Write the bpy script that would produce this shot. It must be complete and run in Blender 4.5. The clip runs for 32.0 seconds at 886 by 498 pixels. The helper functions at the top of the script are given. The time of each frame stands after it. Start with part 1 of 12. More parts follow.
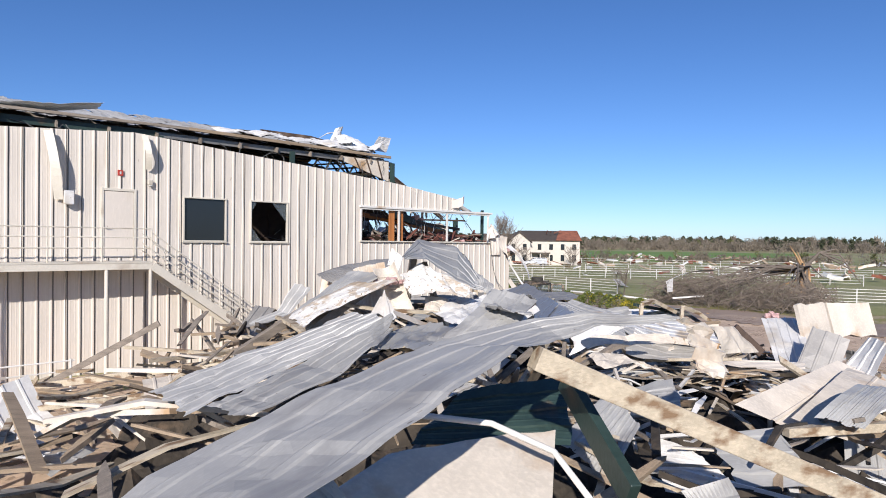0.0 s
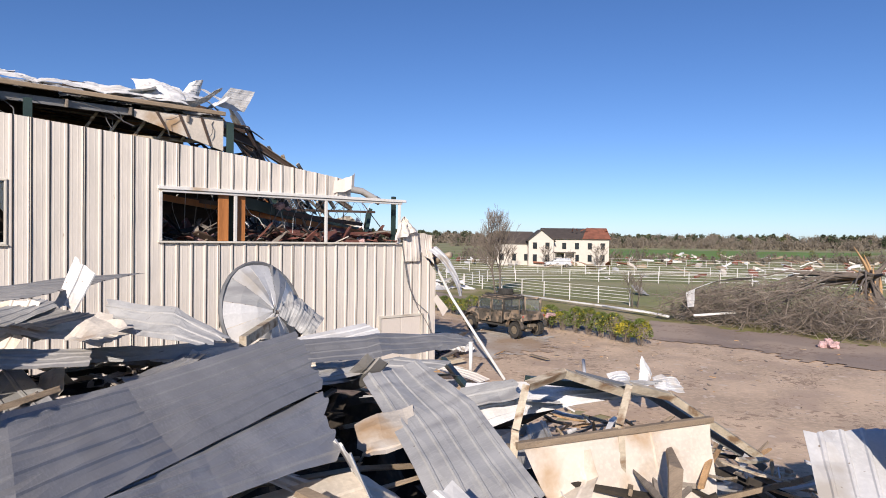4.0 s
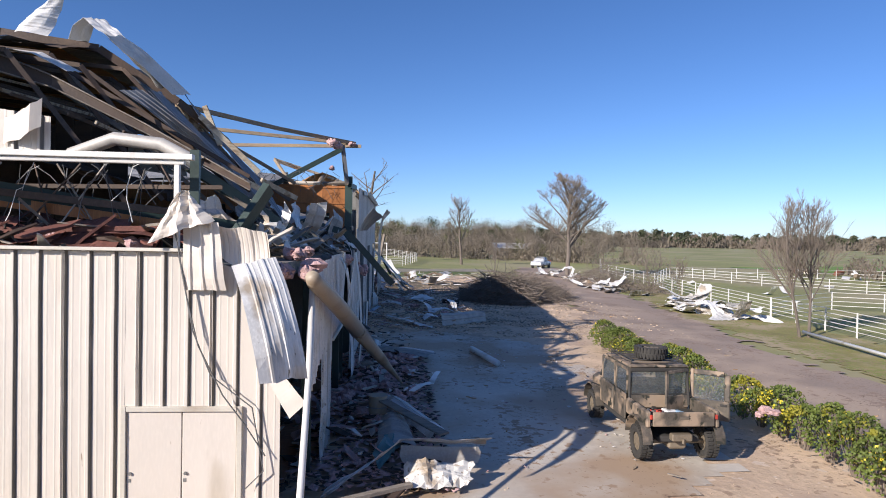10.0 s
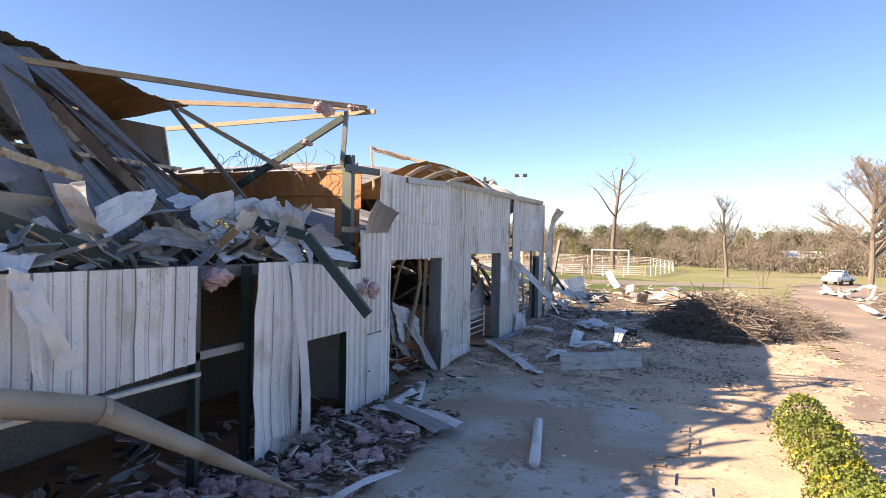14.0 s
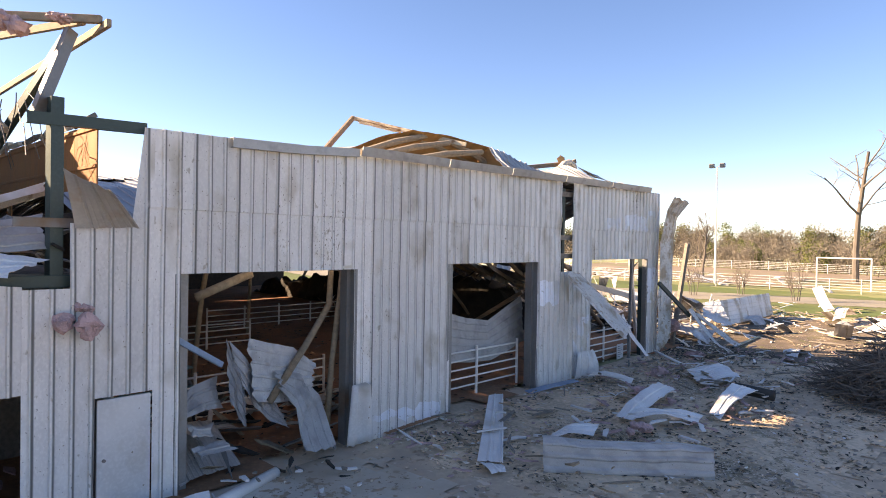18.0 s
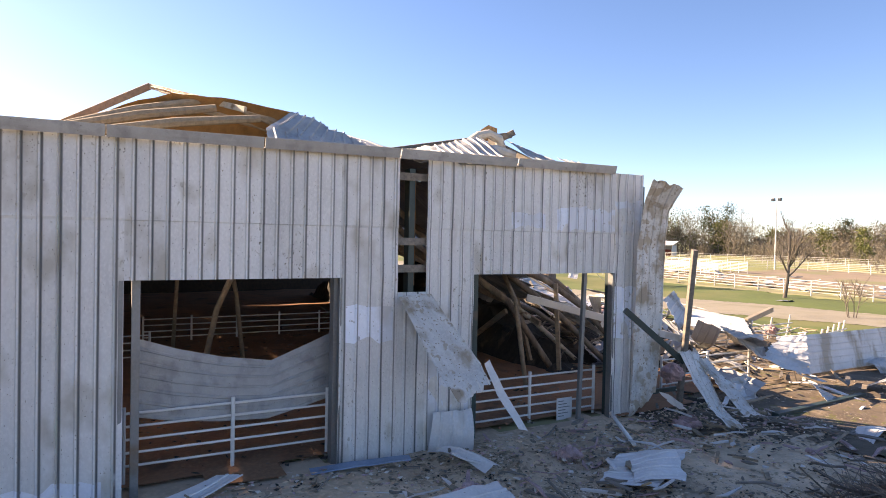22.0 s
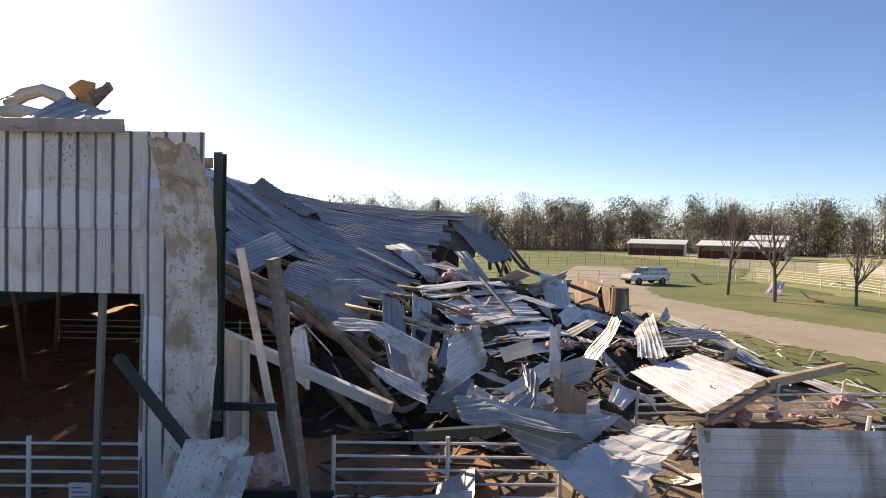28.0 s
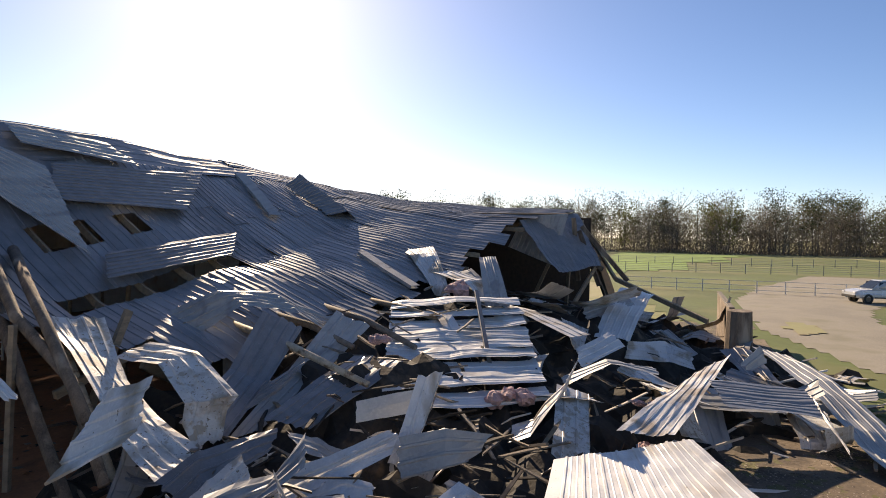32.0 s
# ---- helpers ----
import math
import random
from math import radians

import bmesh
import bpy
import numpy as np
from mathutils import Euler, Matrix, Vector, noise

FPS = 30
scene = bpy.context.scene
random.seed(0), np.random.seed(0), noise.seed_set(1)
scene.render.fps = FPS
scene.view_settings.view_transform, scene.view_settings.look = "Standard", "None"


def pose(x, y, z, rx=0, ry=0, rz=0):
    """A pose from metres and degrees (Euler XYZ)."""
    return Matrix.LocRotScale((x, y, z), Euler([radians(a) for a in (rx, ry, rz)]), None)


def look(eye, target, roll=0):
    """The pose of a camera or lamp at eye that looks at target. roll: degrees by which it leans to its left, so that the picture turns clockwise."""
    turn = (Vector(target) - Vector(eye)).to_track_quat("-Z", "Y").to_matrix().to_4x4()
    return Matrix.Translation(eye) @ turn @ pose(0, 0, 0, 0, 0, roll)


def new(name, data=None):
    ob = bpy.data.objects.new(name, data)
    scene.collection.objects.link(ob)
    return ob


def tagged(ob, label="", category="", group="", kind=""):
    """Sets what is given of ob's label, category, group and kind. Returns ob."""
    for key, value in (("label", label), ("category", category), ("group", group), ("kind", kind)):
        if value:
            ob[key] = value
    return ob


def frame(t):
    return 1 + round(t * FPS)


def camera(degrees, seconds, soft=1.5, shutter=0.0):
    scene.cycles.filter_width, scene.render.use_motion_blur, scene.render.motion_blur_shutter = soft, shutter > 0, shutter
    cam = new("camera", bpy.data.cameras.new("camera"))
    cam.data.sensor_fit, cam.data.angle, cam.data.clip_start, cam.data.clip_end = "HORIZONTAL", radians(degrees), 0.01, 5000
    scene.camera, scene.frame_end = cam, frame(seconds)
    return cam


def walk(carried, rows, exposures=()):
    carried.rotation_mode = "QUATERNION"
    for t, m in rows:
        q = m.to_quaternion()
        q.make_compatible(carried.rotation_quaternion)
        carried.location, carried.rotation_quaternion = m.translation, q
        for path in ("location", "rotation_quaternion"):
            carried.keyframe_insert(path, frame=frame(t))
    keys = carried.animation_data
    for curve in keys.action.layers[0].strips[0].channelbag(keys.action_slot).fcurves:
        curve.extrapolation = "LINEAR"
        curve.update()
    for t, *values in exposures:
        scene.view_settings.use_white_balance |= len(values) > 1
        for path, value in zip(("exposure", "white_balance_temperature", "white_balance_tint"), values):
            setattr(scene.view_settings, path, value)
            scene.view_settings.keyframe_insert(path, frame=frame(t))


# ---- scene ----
cam = camera(70.4, 32.0, soft=0.95)
METRES, EYE, TILT, LEAN, TURN = 100.0, 5.0, 0.0, 0.0, -42.7
ROWS = [
    (0.0, 0.0, 0.0, 0.0, 0.01, -0.68, -0.74),
    (0.5, 0.0057, 0.0136, 0.0004, -0.01, -0.67, -0.73),
    (1.0, 0.0122, 0.0273, 0.0008, 0.07, -0.72, -0.77),
    (1.5, 0.0189, 0.0411, 0.0011, 0.21, -0.74, -0.76),
    (2.0, 0.0262, 0.0547, 0.0012, 0.64, -0.73, -0.75),
    (2.5, 0.0338, 0.0682, 0.0014, 1.2, -0.78, -0.76),
    (3.0, 0.0417, 0.0815, 0.0017, 1.93, -0.86, -0.75),
    (3.5, 0.0493, 0.0953, 0.0016, 2.82, -0.89, -0.78),
    (4.0, 0.0568, 0.109, 0.0016, 3.93, -0.91, -0.77),
    (4.5, 0.0644, 0.1228, 0.0017, 5.1, -0.97, -0.77),
    (6.5, 0.0941, 0.1777, 0.0023, 14.47, -1.0, -0.7),
    (7.0, 0.1006, 0.1922, 0.0022, 17.76, -0.99, -0.75),
    (7.5, 0.1067, 0.2071, 0.0021, 20.88, -0.98, -0.8),
    (8.0, 0.1121, 0.2222, 0.0021, 23.88, -0.97, -0.85),
    (8.5, 0.1168, 0.2377, 0.0022, 27.28, -0.97, -0.91),
    (9.0, 0.1209, 0.2535, 0.0022, 30.91, -0.95, -0.92),
    (9.5, 0.124, 0.2697, 0.0023, 34.58, -0.95, -1.0),
    (10.0, 0.1262, 0.2861, 0.0025, 38.28, -0.96, -1.05),
    (10.5, 0.1273, 0.3023, 0.0028, 41.96, -0.95, -1.07),
    (11.0, 0.1272, 0.3185, 0.0031, 45.57, -0.95, -1.12),
    (11.5, 0.1266, 0.335, 0.0034, 48.8, -0.95, -1.1),
    (12.0, 0.1252, 0.3513, 0.0036, 52.04, -0.94, -1.17),
    (12.5, 0.1228, 0.3676, 0.0036, 55.53, -0.94, -1.27),
    (13.0, 0.1194, 0.3837, 0.0037, 58.98, -0.92, -1.23),
    (13.5, 0.1147, 0.3991, 0.0038, 61.93, -0.91, -1.2),
    (15.5, 0.0893, 0.459, 0.0037, 72.99, -0.82, -1.02),
    (16.0, 0.0816, 0.473, 0.0038, 75.68, -0.83, -1.06),
    (16.5, 0.0731, 0.4864, 0.0037, 78.34, -0.77, -1.03),
    (17.0, 0.0642, 0.4995, 0.0038, 80.82, -0.8, -1.05),
    (17.5, 0.0552, 0.5125, 0.0038, 83.08, -0.74, -1.03),
    (18.0, 0.0463, 0.5256, 0.0039, 85.63, -0.68, -0.97),
    (18.5, 0.0373, 0.5388, 0.0043, 88.08, -0.75, -1.01),
    (19.0, 0.028, 0.5519, 0.0046, 90.58, -0.83, -1.08),
    (19.5, 0.0188, 0.565, 0.0049, 92.73, -0.88, -1.1),
    (20.0, 0.0095, 0.5778, 0.0052, 94.85, -0.89, -1.09),
    (20.5, 0.0002, 0.5909, 0.0057, 97.21, -0.94, -1.19),
    (21.0, -0.0092, 0.604, 0.0061, 99.46, -0.94, -1.15),
    (21.5, -0.0189, 0.6168, 0.0063, 101.6, -0.89, -1.07),
    (22.0, -0.0289, 0.6292, 0.007, 103.89, -1.0, -1.18),
    (22.5, -0.039, 0.6414, 0.0074, 106.01, -1.01, -1.17),
    (23.0, -0.0493, 0.6531, 0.0079, 107.96, -1.07, -1.18),
    (23.5, -0.0597, 0.6643, 0.0085, 110.05, -1.16, -1.3),
    (24.0, -0.0704, 0.6752, 0.0087, 112.17, -1.19, -1.34),
    (24.5, -0.0816, 0.686, 0.009, 114.33, -1.19, -1.34),
    (25.0, -0.0932, 0.6961, 0.0092, 116.49, -1.23, -1.4),
    (25.5, -0.1051, 0.7058, 0.0092, 118.8, -1.23, -1.36),
    (26.0, -0.117, 0.7151, 0.0092, 120.82, -1.24, -1.37),
    (26.5, -0.1293, 0.7238, 0.0091, 123.31, -1.25, -1.31),
    (28.5, -0.1805, 0.7528, 0.0097, 133.66, -1.34, -1.25),
    (29.0, -0.1941, 0.758, 0.0098, 136.31, -1.41, -1.27),
    (29.5, -0.2081, 0.7615, 0.0099, 139.09, -1.44, -1.3),
    (30.0, -0.2225, 0.7634, 0.0099, 141.93, -1.46, -1.32),
    (30.5, -0.2371, 0.7639, 0.01, 144.76, -1.47, -1.3),
    (31.0, -0.2515, 0.7632, 0.01, 147.62, -1.42, -1.22),
    (31.5, -0.2656, 0.7612, 0.0102, 150.47, -1.42, -1.14),
    (32.0, -0.2795, 0.7582, 0.0102, 153.32, -1.38, -1.05),
]
walk(cam, [(t, pose(0, 0, EYE, TILT, LEAN, TURN) @ pose(METRES * x, METRES * y, METRES * z, 90 + pitch, roll, yaw)) for t, x, y, z, yaw, pitch, roll in ROWS],
     exposures=((0.0, 0.43, 6350, 11), (1.5, 0.41, 6450, 12), (3.0, 0.40, 6650, 13), (5.0, 0.43, 6700, 13), (7.0, 0.47, 6600, 12), (9.0, 0.51, 6400, 11), (10.0, 0.64, 6500, 12), (11.0, 0.84, 7200, 13), (12.0, 1.45, 8600, 15), (13.0, 1.66, 8900, 16), (16.0, 1.90, 9300, 18), (18.0, 1.96, 10200, 19), (22.0, 1.90, 9800, 19), (24.0, 1.82, 9400, 17), (26.0, 1.54, 9300, 16), (29.0, 1.04, 9200, 15), (32.0, 0.86, 8900, 14)))

# ---------------------------------------------------------------- sky and sun
SUN_AZ, SUN_EL = radians(231.3), radians(25.3)      # clockwise from +y
world = bpy.data.worlds.new("sky")
scene.world = world
world.use_nodes = True
wn, wl = world.node_tree.nodes, world.node_tree.links
sky = wn.new("ShaderNodeTexSky")
sky.sky_type, sky.sun_disc = "NISHITA", False
sky.sun_elevation, sky.sun_rotation = SUN_EL, SUN_AZ
sky.air_density, sky.dust_density, sky.ozone_density, sky.altitude = 0.7, 0.3, 3.5, 0.0
wn["Background"].inputs["Strength"].default_value = 0.09
grade = wn.new("ShaderNodeHueSaturation")
grade.inputs["Saturation"].default_value = 1.12
wl.new(sky.outputs["Color"], grade.inputs["Color"])
tint = wn.new("ShaderNodeVectorMath")
tint.operation = "MULTIPLY"
tint.inputs[1].default_value = (0.92, 0.95, 1.09)
wl.new(grade.outputs["Color"], tint.inputs[0])
wl.new(tint.outputs[0], wn["Background"].inputs["Color"])
sun = new("sun", bpy.data.lights.new("sun", "SUN"))
sun.data.energy, sun.data.angle, sun.data.color = 4.4, radians(0.53), (1.0, 0.925, 0.84)
sun.matrix_world = look((math.sin(SUN_AZ) * 60, math.cos(SUN_AZ) * 60, 60 * math.tan(SUN_EL)), (0, 0, 0))

# ---------------------------------------------------------------- materials


def material(name, colour, rough=0.6, metal=0.0, var=0.25, scale=1.2, fine=18.0, bump=0.15, stretch=(1, 1, 1),
             stain=None, stain_cut=0.62, stain_scale=0.9, rnd=0.12, spot=None, spot_scale=9.0, spot_cut=0.68, world_space=False, ribs=None, patch_tone=None, crumbs=None, thin=0.0):
    """A painted, metal, timber or stone surface: two scales of tone, stains, small spots and fine relief."""
    m = bpy.data.materials.new(name)
    m.use_nodes = True
    n, l = m.node_tree.nodes, m.node_tree.links
    bsdf = n["Principled BSDF"]
    bsdf.inputs["Roughness"].default_value, bsdf.inputs["Metallic"].default_value = rough, metal
    info = n.new("ShaderNodeObjectInfo")
    if world_space:
        src = n.new("ShaderNodeNewGeometry").outputs["Position"]
    else:
        tc = n.new("ShaderNodeTexCoord")
        add = n.new("ShaderNodeVectorMath")
        add.operation = "MULTIPLY_ADD"
        l.new(info.outputs["Random"], add.inputs[0])
        add.inputs[1].default_value = (37.0, 53.0, 29.0)
        l.new(tc.outputs["Object"], add.inputs[2])
        src = add.outputs[0]
    mp = n.new("ShaderNodeMapping")
    mp.inputs["Scale"].default_value = stretch
    l.new(src, mp.inputs["Vector"])

    def tex(sc, detail=4.0):
        t = n.new("ShaderNodeTexNoise")
        t.inputs["Scale"].default_value, t.inputs["Detail"].default_value = sc, detail
        l.new(mp.outputs["Vector"], t.inputs["Vector"])
        return t.outputs["Fac"]

    def ramp(fac, lo, hi):
        r = n.new("ShaderNodeMapRange")
        r.inputs["From Min"].default_value, r.inputs["From Max"].default_value = lo, hi
        l.new(fac, r.inputs["Value"])
        return r.outputs["Result"]

    def mix(fac, a, b):
        x = n.new("ShaderNodeMix")
        x.data_type = "RGBA"
        l.new(fac, x.inputs["Factor"])
        for v, key in ((a, 6), (b, 7)):
            if isinstance(v, tuple):
                x.inputs[key].default_value = (*v, 1)
            else:
                l.new(v, x.inputs[key])
        return x.outputs[2]

    dark = tuple(c * (1 - var) for c in colour)
    light = tuple(min(1.0, c * (1 + var * 0.6)) for c in colour)
    big = tex(scale)
    small = tex(fine, 6.0)
    col = mix(ramp(big, 0.35, 0.65), dark, colour)
    both = n.new("ShaderNodeMath")
    both.operation = "MULTIPLY"
    l.new(ramp(small, 0.45, 0.7), both.inputs[0])
    both.inputs[1].default_value = 0.55
    col = mix(both.outputs[0], col, light)
    if stain:
        col = mix(ramp(tex(stain_scale, 7.0), stain_cut - 0.05, stain_cut + 0.08), col, stain)
    if patch_tone:
        col = mix(ramp(tex(0.55, 1.5), 0.615, 0.635), col, patch_tone)
    if spot:
        col = mix(ramp(tex(spot_scale, 3.0), spot_cut, spot_cut + 0.04), col, spot)
    for tone, sc, cut in crumbs or ():
        wide = n.new("ShaderNodeMath")
        wide.operation = "MULTIPLY_ADD"
        l.new(tex(0.45, 3.0), wide.inputs[0])
        wide.inputs[1].default_value = -0.5
        wide.inputs[2].default_value = cut + 0.25
        over = n.new("ShaderNodeMath")
        over.operation = "SUBTRACT"
        l.new(tex(sc, 5.0), over.inputs[0])
        l.new(wide.outputs[0], over.inputs[1])
        col = mix(ramp(over.outputs[0], 0.0, 0.05), col, tone)
    # dark line on one side of each rib: its shading and grime, as colour
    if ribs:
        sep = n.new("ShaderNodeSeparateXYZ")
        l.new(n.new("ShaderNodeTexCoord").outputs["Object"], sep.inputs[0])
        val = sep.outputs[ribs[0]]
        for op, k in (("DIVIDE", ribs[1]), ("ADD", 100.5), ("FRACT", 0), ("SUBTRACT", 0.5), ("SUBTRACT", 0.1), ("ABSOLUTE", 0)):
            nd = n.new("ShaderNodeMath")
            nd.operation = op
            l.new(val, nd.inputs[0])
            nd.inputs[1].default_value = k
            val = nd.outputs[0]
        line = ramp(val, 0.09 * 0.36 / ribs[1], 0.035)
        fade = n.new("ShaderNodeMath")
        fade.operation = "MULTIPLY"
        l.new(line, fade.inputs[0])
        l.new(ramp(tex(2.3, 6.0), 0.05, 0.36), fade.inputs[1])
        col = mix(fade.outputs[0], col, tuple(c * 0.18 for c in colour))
    hsv = n.new("ShaderNodeHueSaturation")
    val = n.new("ShaderNodeMapRange")
    val.inputs["To Min"].default_value, val.inputs["To Max"].default_value = 1 - rnd, 1 + rnd
    l.new(info.outputs["Random"], val.inputs["Value"])
    l.new(val.outputs["Result"], hsv.inputs["Value"])
    l.new(col, hsv.inputs["Color"])
    l.new(hsv.outputs["Color"], bsdf.inputs["Base Color"])
    rr = n.new("ShaderNodeMapRange")
    rr.inputs["To Min"].default_value, rr.inputs["To Max"].default_value = max(0.05, rough - 0.12), min(1.0, rough + 0.15)
    l.new(big, rr.inputs["Value"])
    l.new(rr.outputs["Result"], bsdf.inputs["Roughness"])
    bp = n.new("ShaderNodeBump")
    bp.inputs["Strength"].default_value, bp.inputs["Distance"].default_value = bump, 0.02
    l.new(small, bp.inputs["Height"])
    l.new(bp.outputs["Normal"], bsdf.inputs["Normal"])
    if thin:
        leafy = n.new("ShaderNodeBsdfTranslucent")
        l.new(hsv.outputs["Color"], leafy.inputs["Color"])
        both_sides = n.new("ShaderNodeMixShader")
        both_sides.inputs[0].default_value = thin
        l.new(bsdf.outputs[0], both_sides.inputs[1])
        l.new(leafy.outputs[0], both_sides.inputs[2])
        l.new(both_sides.outputs[0], n["Material Output"].inputs["Surface"])
    return m


M = {}
M["beige"] = material("beige_paint", (0.66, 0.60, 0.53), 0.5, var=0.08, scale=0.7, stretch=(1.5, 1.5, 0.35), bump=0.05, stain=(0.47, 0.41, 0.33), stain_cut=0.66, rnd=0.03, spot=(0.32, 0.25, 0.18), spot_scale=5, spot_cut=0.735)
M["white"] = material("white_wall_paint", (0.66, 0.65, 0.63), 0.45, var=0.2, scale=0.8, stretch=(1.8, 1.8, 0.3), bump=0.06, stain=(0.36, 0.30, 0.23), stain_cut=0.53, rnd=0.05, spot=(0.20, 0.18, 0.15), spot_scale=11, spot_cut=0.69)
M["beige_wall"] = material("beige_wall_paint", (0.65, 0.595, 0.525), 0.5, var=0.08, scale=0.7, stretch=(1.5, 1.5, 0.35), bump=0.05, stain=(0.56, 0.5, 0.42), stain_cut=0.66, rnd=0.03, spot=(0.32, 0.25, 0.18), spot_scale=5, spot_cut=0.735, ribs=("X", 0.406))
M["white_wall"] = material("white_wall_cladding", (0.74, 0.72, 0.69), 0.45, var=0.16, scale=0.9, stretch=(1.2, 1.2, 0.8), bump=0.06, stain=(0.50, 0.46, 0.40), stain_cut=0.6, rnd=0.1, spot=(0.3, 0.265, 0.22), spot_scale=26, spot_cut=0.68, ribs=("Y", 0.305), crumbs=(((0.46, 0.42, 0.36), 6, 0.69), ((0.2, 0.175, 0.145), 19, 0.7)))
M["filthy_white"] = material("mud_splashed_white_sheet", (0.67, 0.645, 0.60), 0.55, var=0.2, scale=2.0, bump=0.15, stain=(0.36, 0.285, 0.205), stain_cut=0.56, stain_scale=1.6, rnd=0.08, spot=(0.24, 0.18, 0.12), spot_scale=16, spot_cut=0.63, crumbs=(((0.44, 0.37, 0.29), 5, 0.59),))
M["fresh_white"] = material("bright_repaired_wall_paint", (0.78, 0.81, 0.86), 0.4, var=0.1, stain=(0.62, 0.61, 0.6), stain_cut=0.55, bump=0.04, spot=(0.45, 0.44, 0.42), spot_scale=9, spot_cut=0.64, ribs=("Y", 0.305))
M["sheet_white"] = material("white_sheet_paint", (0.68, 0.67, 0.65), 0.4, var=0.16, stain=(0.50, 0.455, 0.39), stain_cut=0.6, rnd=0.1, bump=0.06, spot=(0.25, 0.2, 0.15), spot_cut=0.71)
M["galv"] = material("weathered_galvanised_roofing", (0.40, 0.395, 0.38), 0.5, 0.1, var=0.2, scale=1.0, stretch=(0.5, 3, 3), bump=0.06, stain=(0.27, 0.265, 0.26), stain_cut=0.58, rnd=0.14, spot=(0.16, 0.14, 0.12), spot_scale=7, spot_cut=0.7)
# darker than galv: slate tone plus the unlit roof slope's shade in the colour
M["roof_dark"] = material("shade_dark_slate_roofing", (0.25, 0.25, 0.255), 0.38, 0.15, var=0.25, scale=1.0, stretch=(3, 0.5, 3), bump=0.06, stain=(0.215, 0.215, 0.22), stain_cut=0.58, rnd=0.2, spot=(0.32, 0.31, 0.3), spot_scale=8, spot_cut=0.72)
# rubble coloured near black: the shade of the hollow heaps is in it
M["rubble"] = material("shade_dark_rubble", (0.05, 0.04, 0.03), 0.95, var=0.5, scale=2.0, fine=9, bump=1.0, stain=(0.15, 0.105, 0.07), stain_cut=0.64, stain_scale=1.5)
M["galv_back"] = material("dull_sheet_back", (0.42, 0.40, 0.37), 0.55, 0.2, var=0.2, bump=0.06, stain=(0.36, 0.24, 0.15), stain_cut=0.66, rnd=0.12)
M["cream"] = material("cream_insulation_board", (0.64, 0.575, 0.49), 0.75, var=0.2, stain=(0.42, 0.28, 0.16), stain_cut=0.6, rnd=0.1, bump=0.25)
M["green"] = material("dark_green_steel", (0.03, 0.055, 0.048), 0.45, var=0.3, stain=(0.16, 0.09, 0.05), stain_cut=0.68, rnd=0.15)
M["steel"] = material("dull_grey_steel", (0.24, 0.24, 0.235), 0.5, 0.4, var=0.2, stain=(0.2, 0.12, 0.07), stain_cut=0.64)
M["timber"] = material("weathered_timber", (0.33, 0.25, 0.17), 0.8, var=0.35, scale=2.0, stretch=(0.25, 5, 5), fine=24, bump=0.5, rnd=0.25)
M["timber_grey"] = material("grey_old_timber", (0.26, 0.22, 0.18), 0.85, var=0.4, scale=2.0, stretch=(0.25, 5, 5), fine=24, bump=0.5, rnd=0.25)
M["log"] = material("weathered_brown_log", (0.19, 0.14, 0.10), 0.9, var=0.45, scale=2.0, stretch=(2.5, 2.5, 0.5), fine=16, bump=0.9, rnd=0.2, stain=(0.34, 0.27, 0.2), stain_cut=0.6)
M["purlin"] = material("cream_primed_purlin", (0.55, 0.47, 0.35), 0.7, var=0.3, scale=2.5, stretch=(0.6, 2, 2), bump=0.4, stain=(0.22, 0.14, 0.08), stain_cut=0.56, stain_scale=3, rnd=0.12)
M["panelling"] = material("orange_pine_panelling", (0.42, 0.16, 0.045), 0.5, var=0.3, stretch=(3, 3, 0.3), bump=0.15, rnd=0.12)
M["deck"] = material("orange_plywood_underside", (0.44, 0.23, 0.09), 0.75, var=0.3, stretch=(0.5, 4, 4), bump=0.25, rnd=0.15)
# boards and linings of deep hollows: their shade is put into this colour
M["void_deck"] = material("void_shade_roof_boards", (0.075, 0.05, 0.035), 0.9, var=0.4, stretch=(0.5, 4, 4), bump=0.4, rnd=0.1)
M["pink"] = material("pink_fibreglass_wool", (0.55, 0.36, 0.345), 0.95, var=0.35, scale=4, fine=40, bump=1.0, rnd=0.12)
M["arena"] = material("red_arena_dirt", (0.35, 0.165, 0.085), 0.95, var=0.35, scale=0.6, fine=9, bump=0.7, stain=(0.15, 0.08, 0.045), world_space=True, rnd=0)
# near black; among rubble splinters it paints the shade of deep gaps
M["black"] = material("void_black", (0.02, 0.018, 0.016), 0.9, var=0.4)
M["wire"] = material("grey_cable", (0.12, 0.12, 0.12), 0.6, var=0.2)
M["pipe"] = material("white_plastic_pipe", (0.72, 0.71, 0.68), 0.4, var=0.12, stain=(0.5, 0.44, 0.35), stain_cut=0.66)
M["rail"] = material("white_rail_paint", (0.66, 0.645, 0.61), 0.45, var=0.1, stain=(0.42, 0.32, 0.22), stain_cut=0.68)
M["blue"] = material("blue_painted_metal", (0.20, 0.30, 0.40), 0.4, var=0.25, stain=(0.3, 0.32, 0.34), stain_cut=0.62)
M["teal"] = material("teal_seat_plastic", (0.06, 0.17, 0.19), 0.5, var=0.2, stain=(0.14, 0.12, 0.09), stain_cut=0.6)
M["trim"] = material("pale_trim_metal", (0.60, 0.56, 0.48), 0.45, var=0.1, stain=(0.4, 0.34, 0.27), stain_cut=0.64)
M["brown_duct"] = material("tan_painted_duct", (0.38, 0.31, 0.23), 0.5, var=0.15, stain=(0.24, 0.17, 0.11))
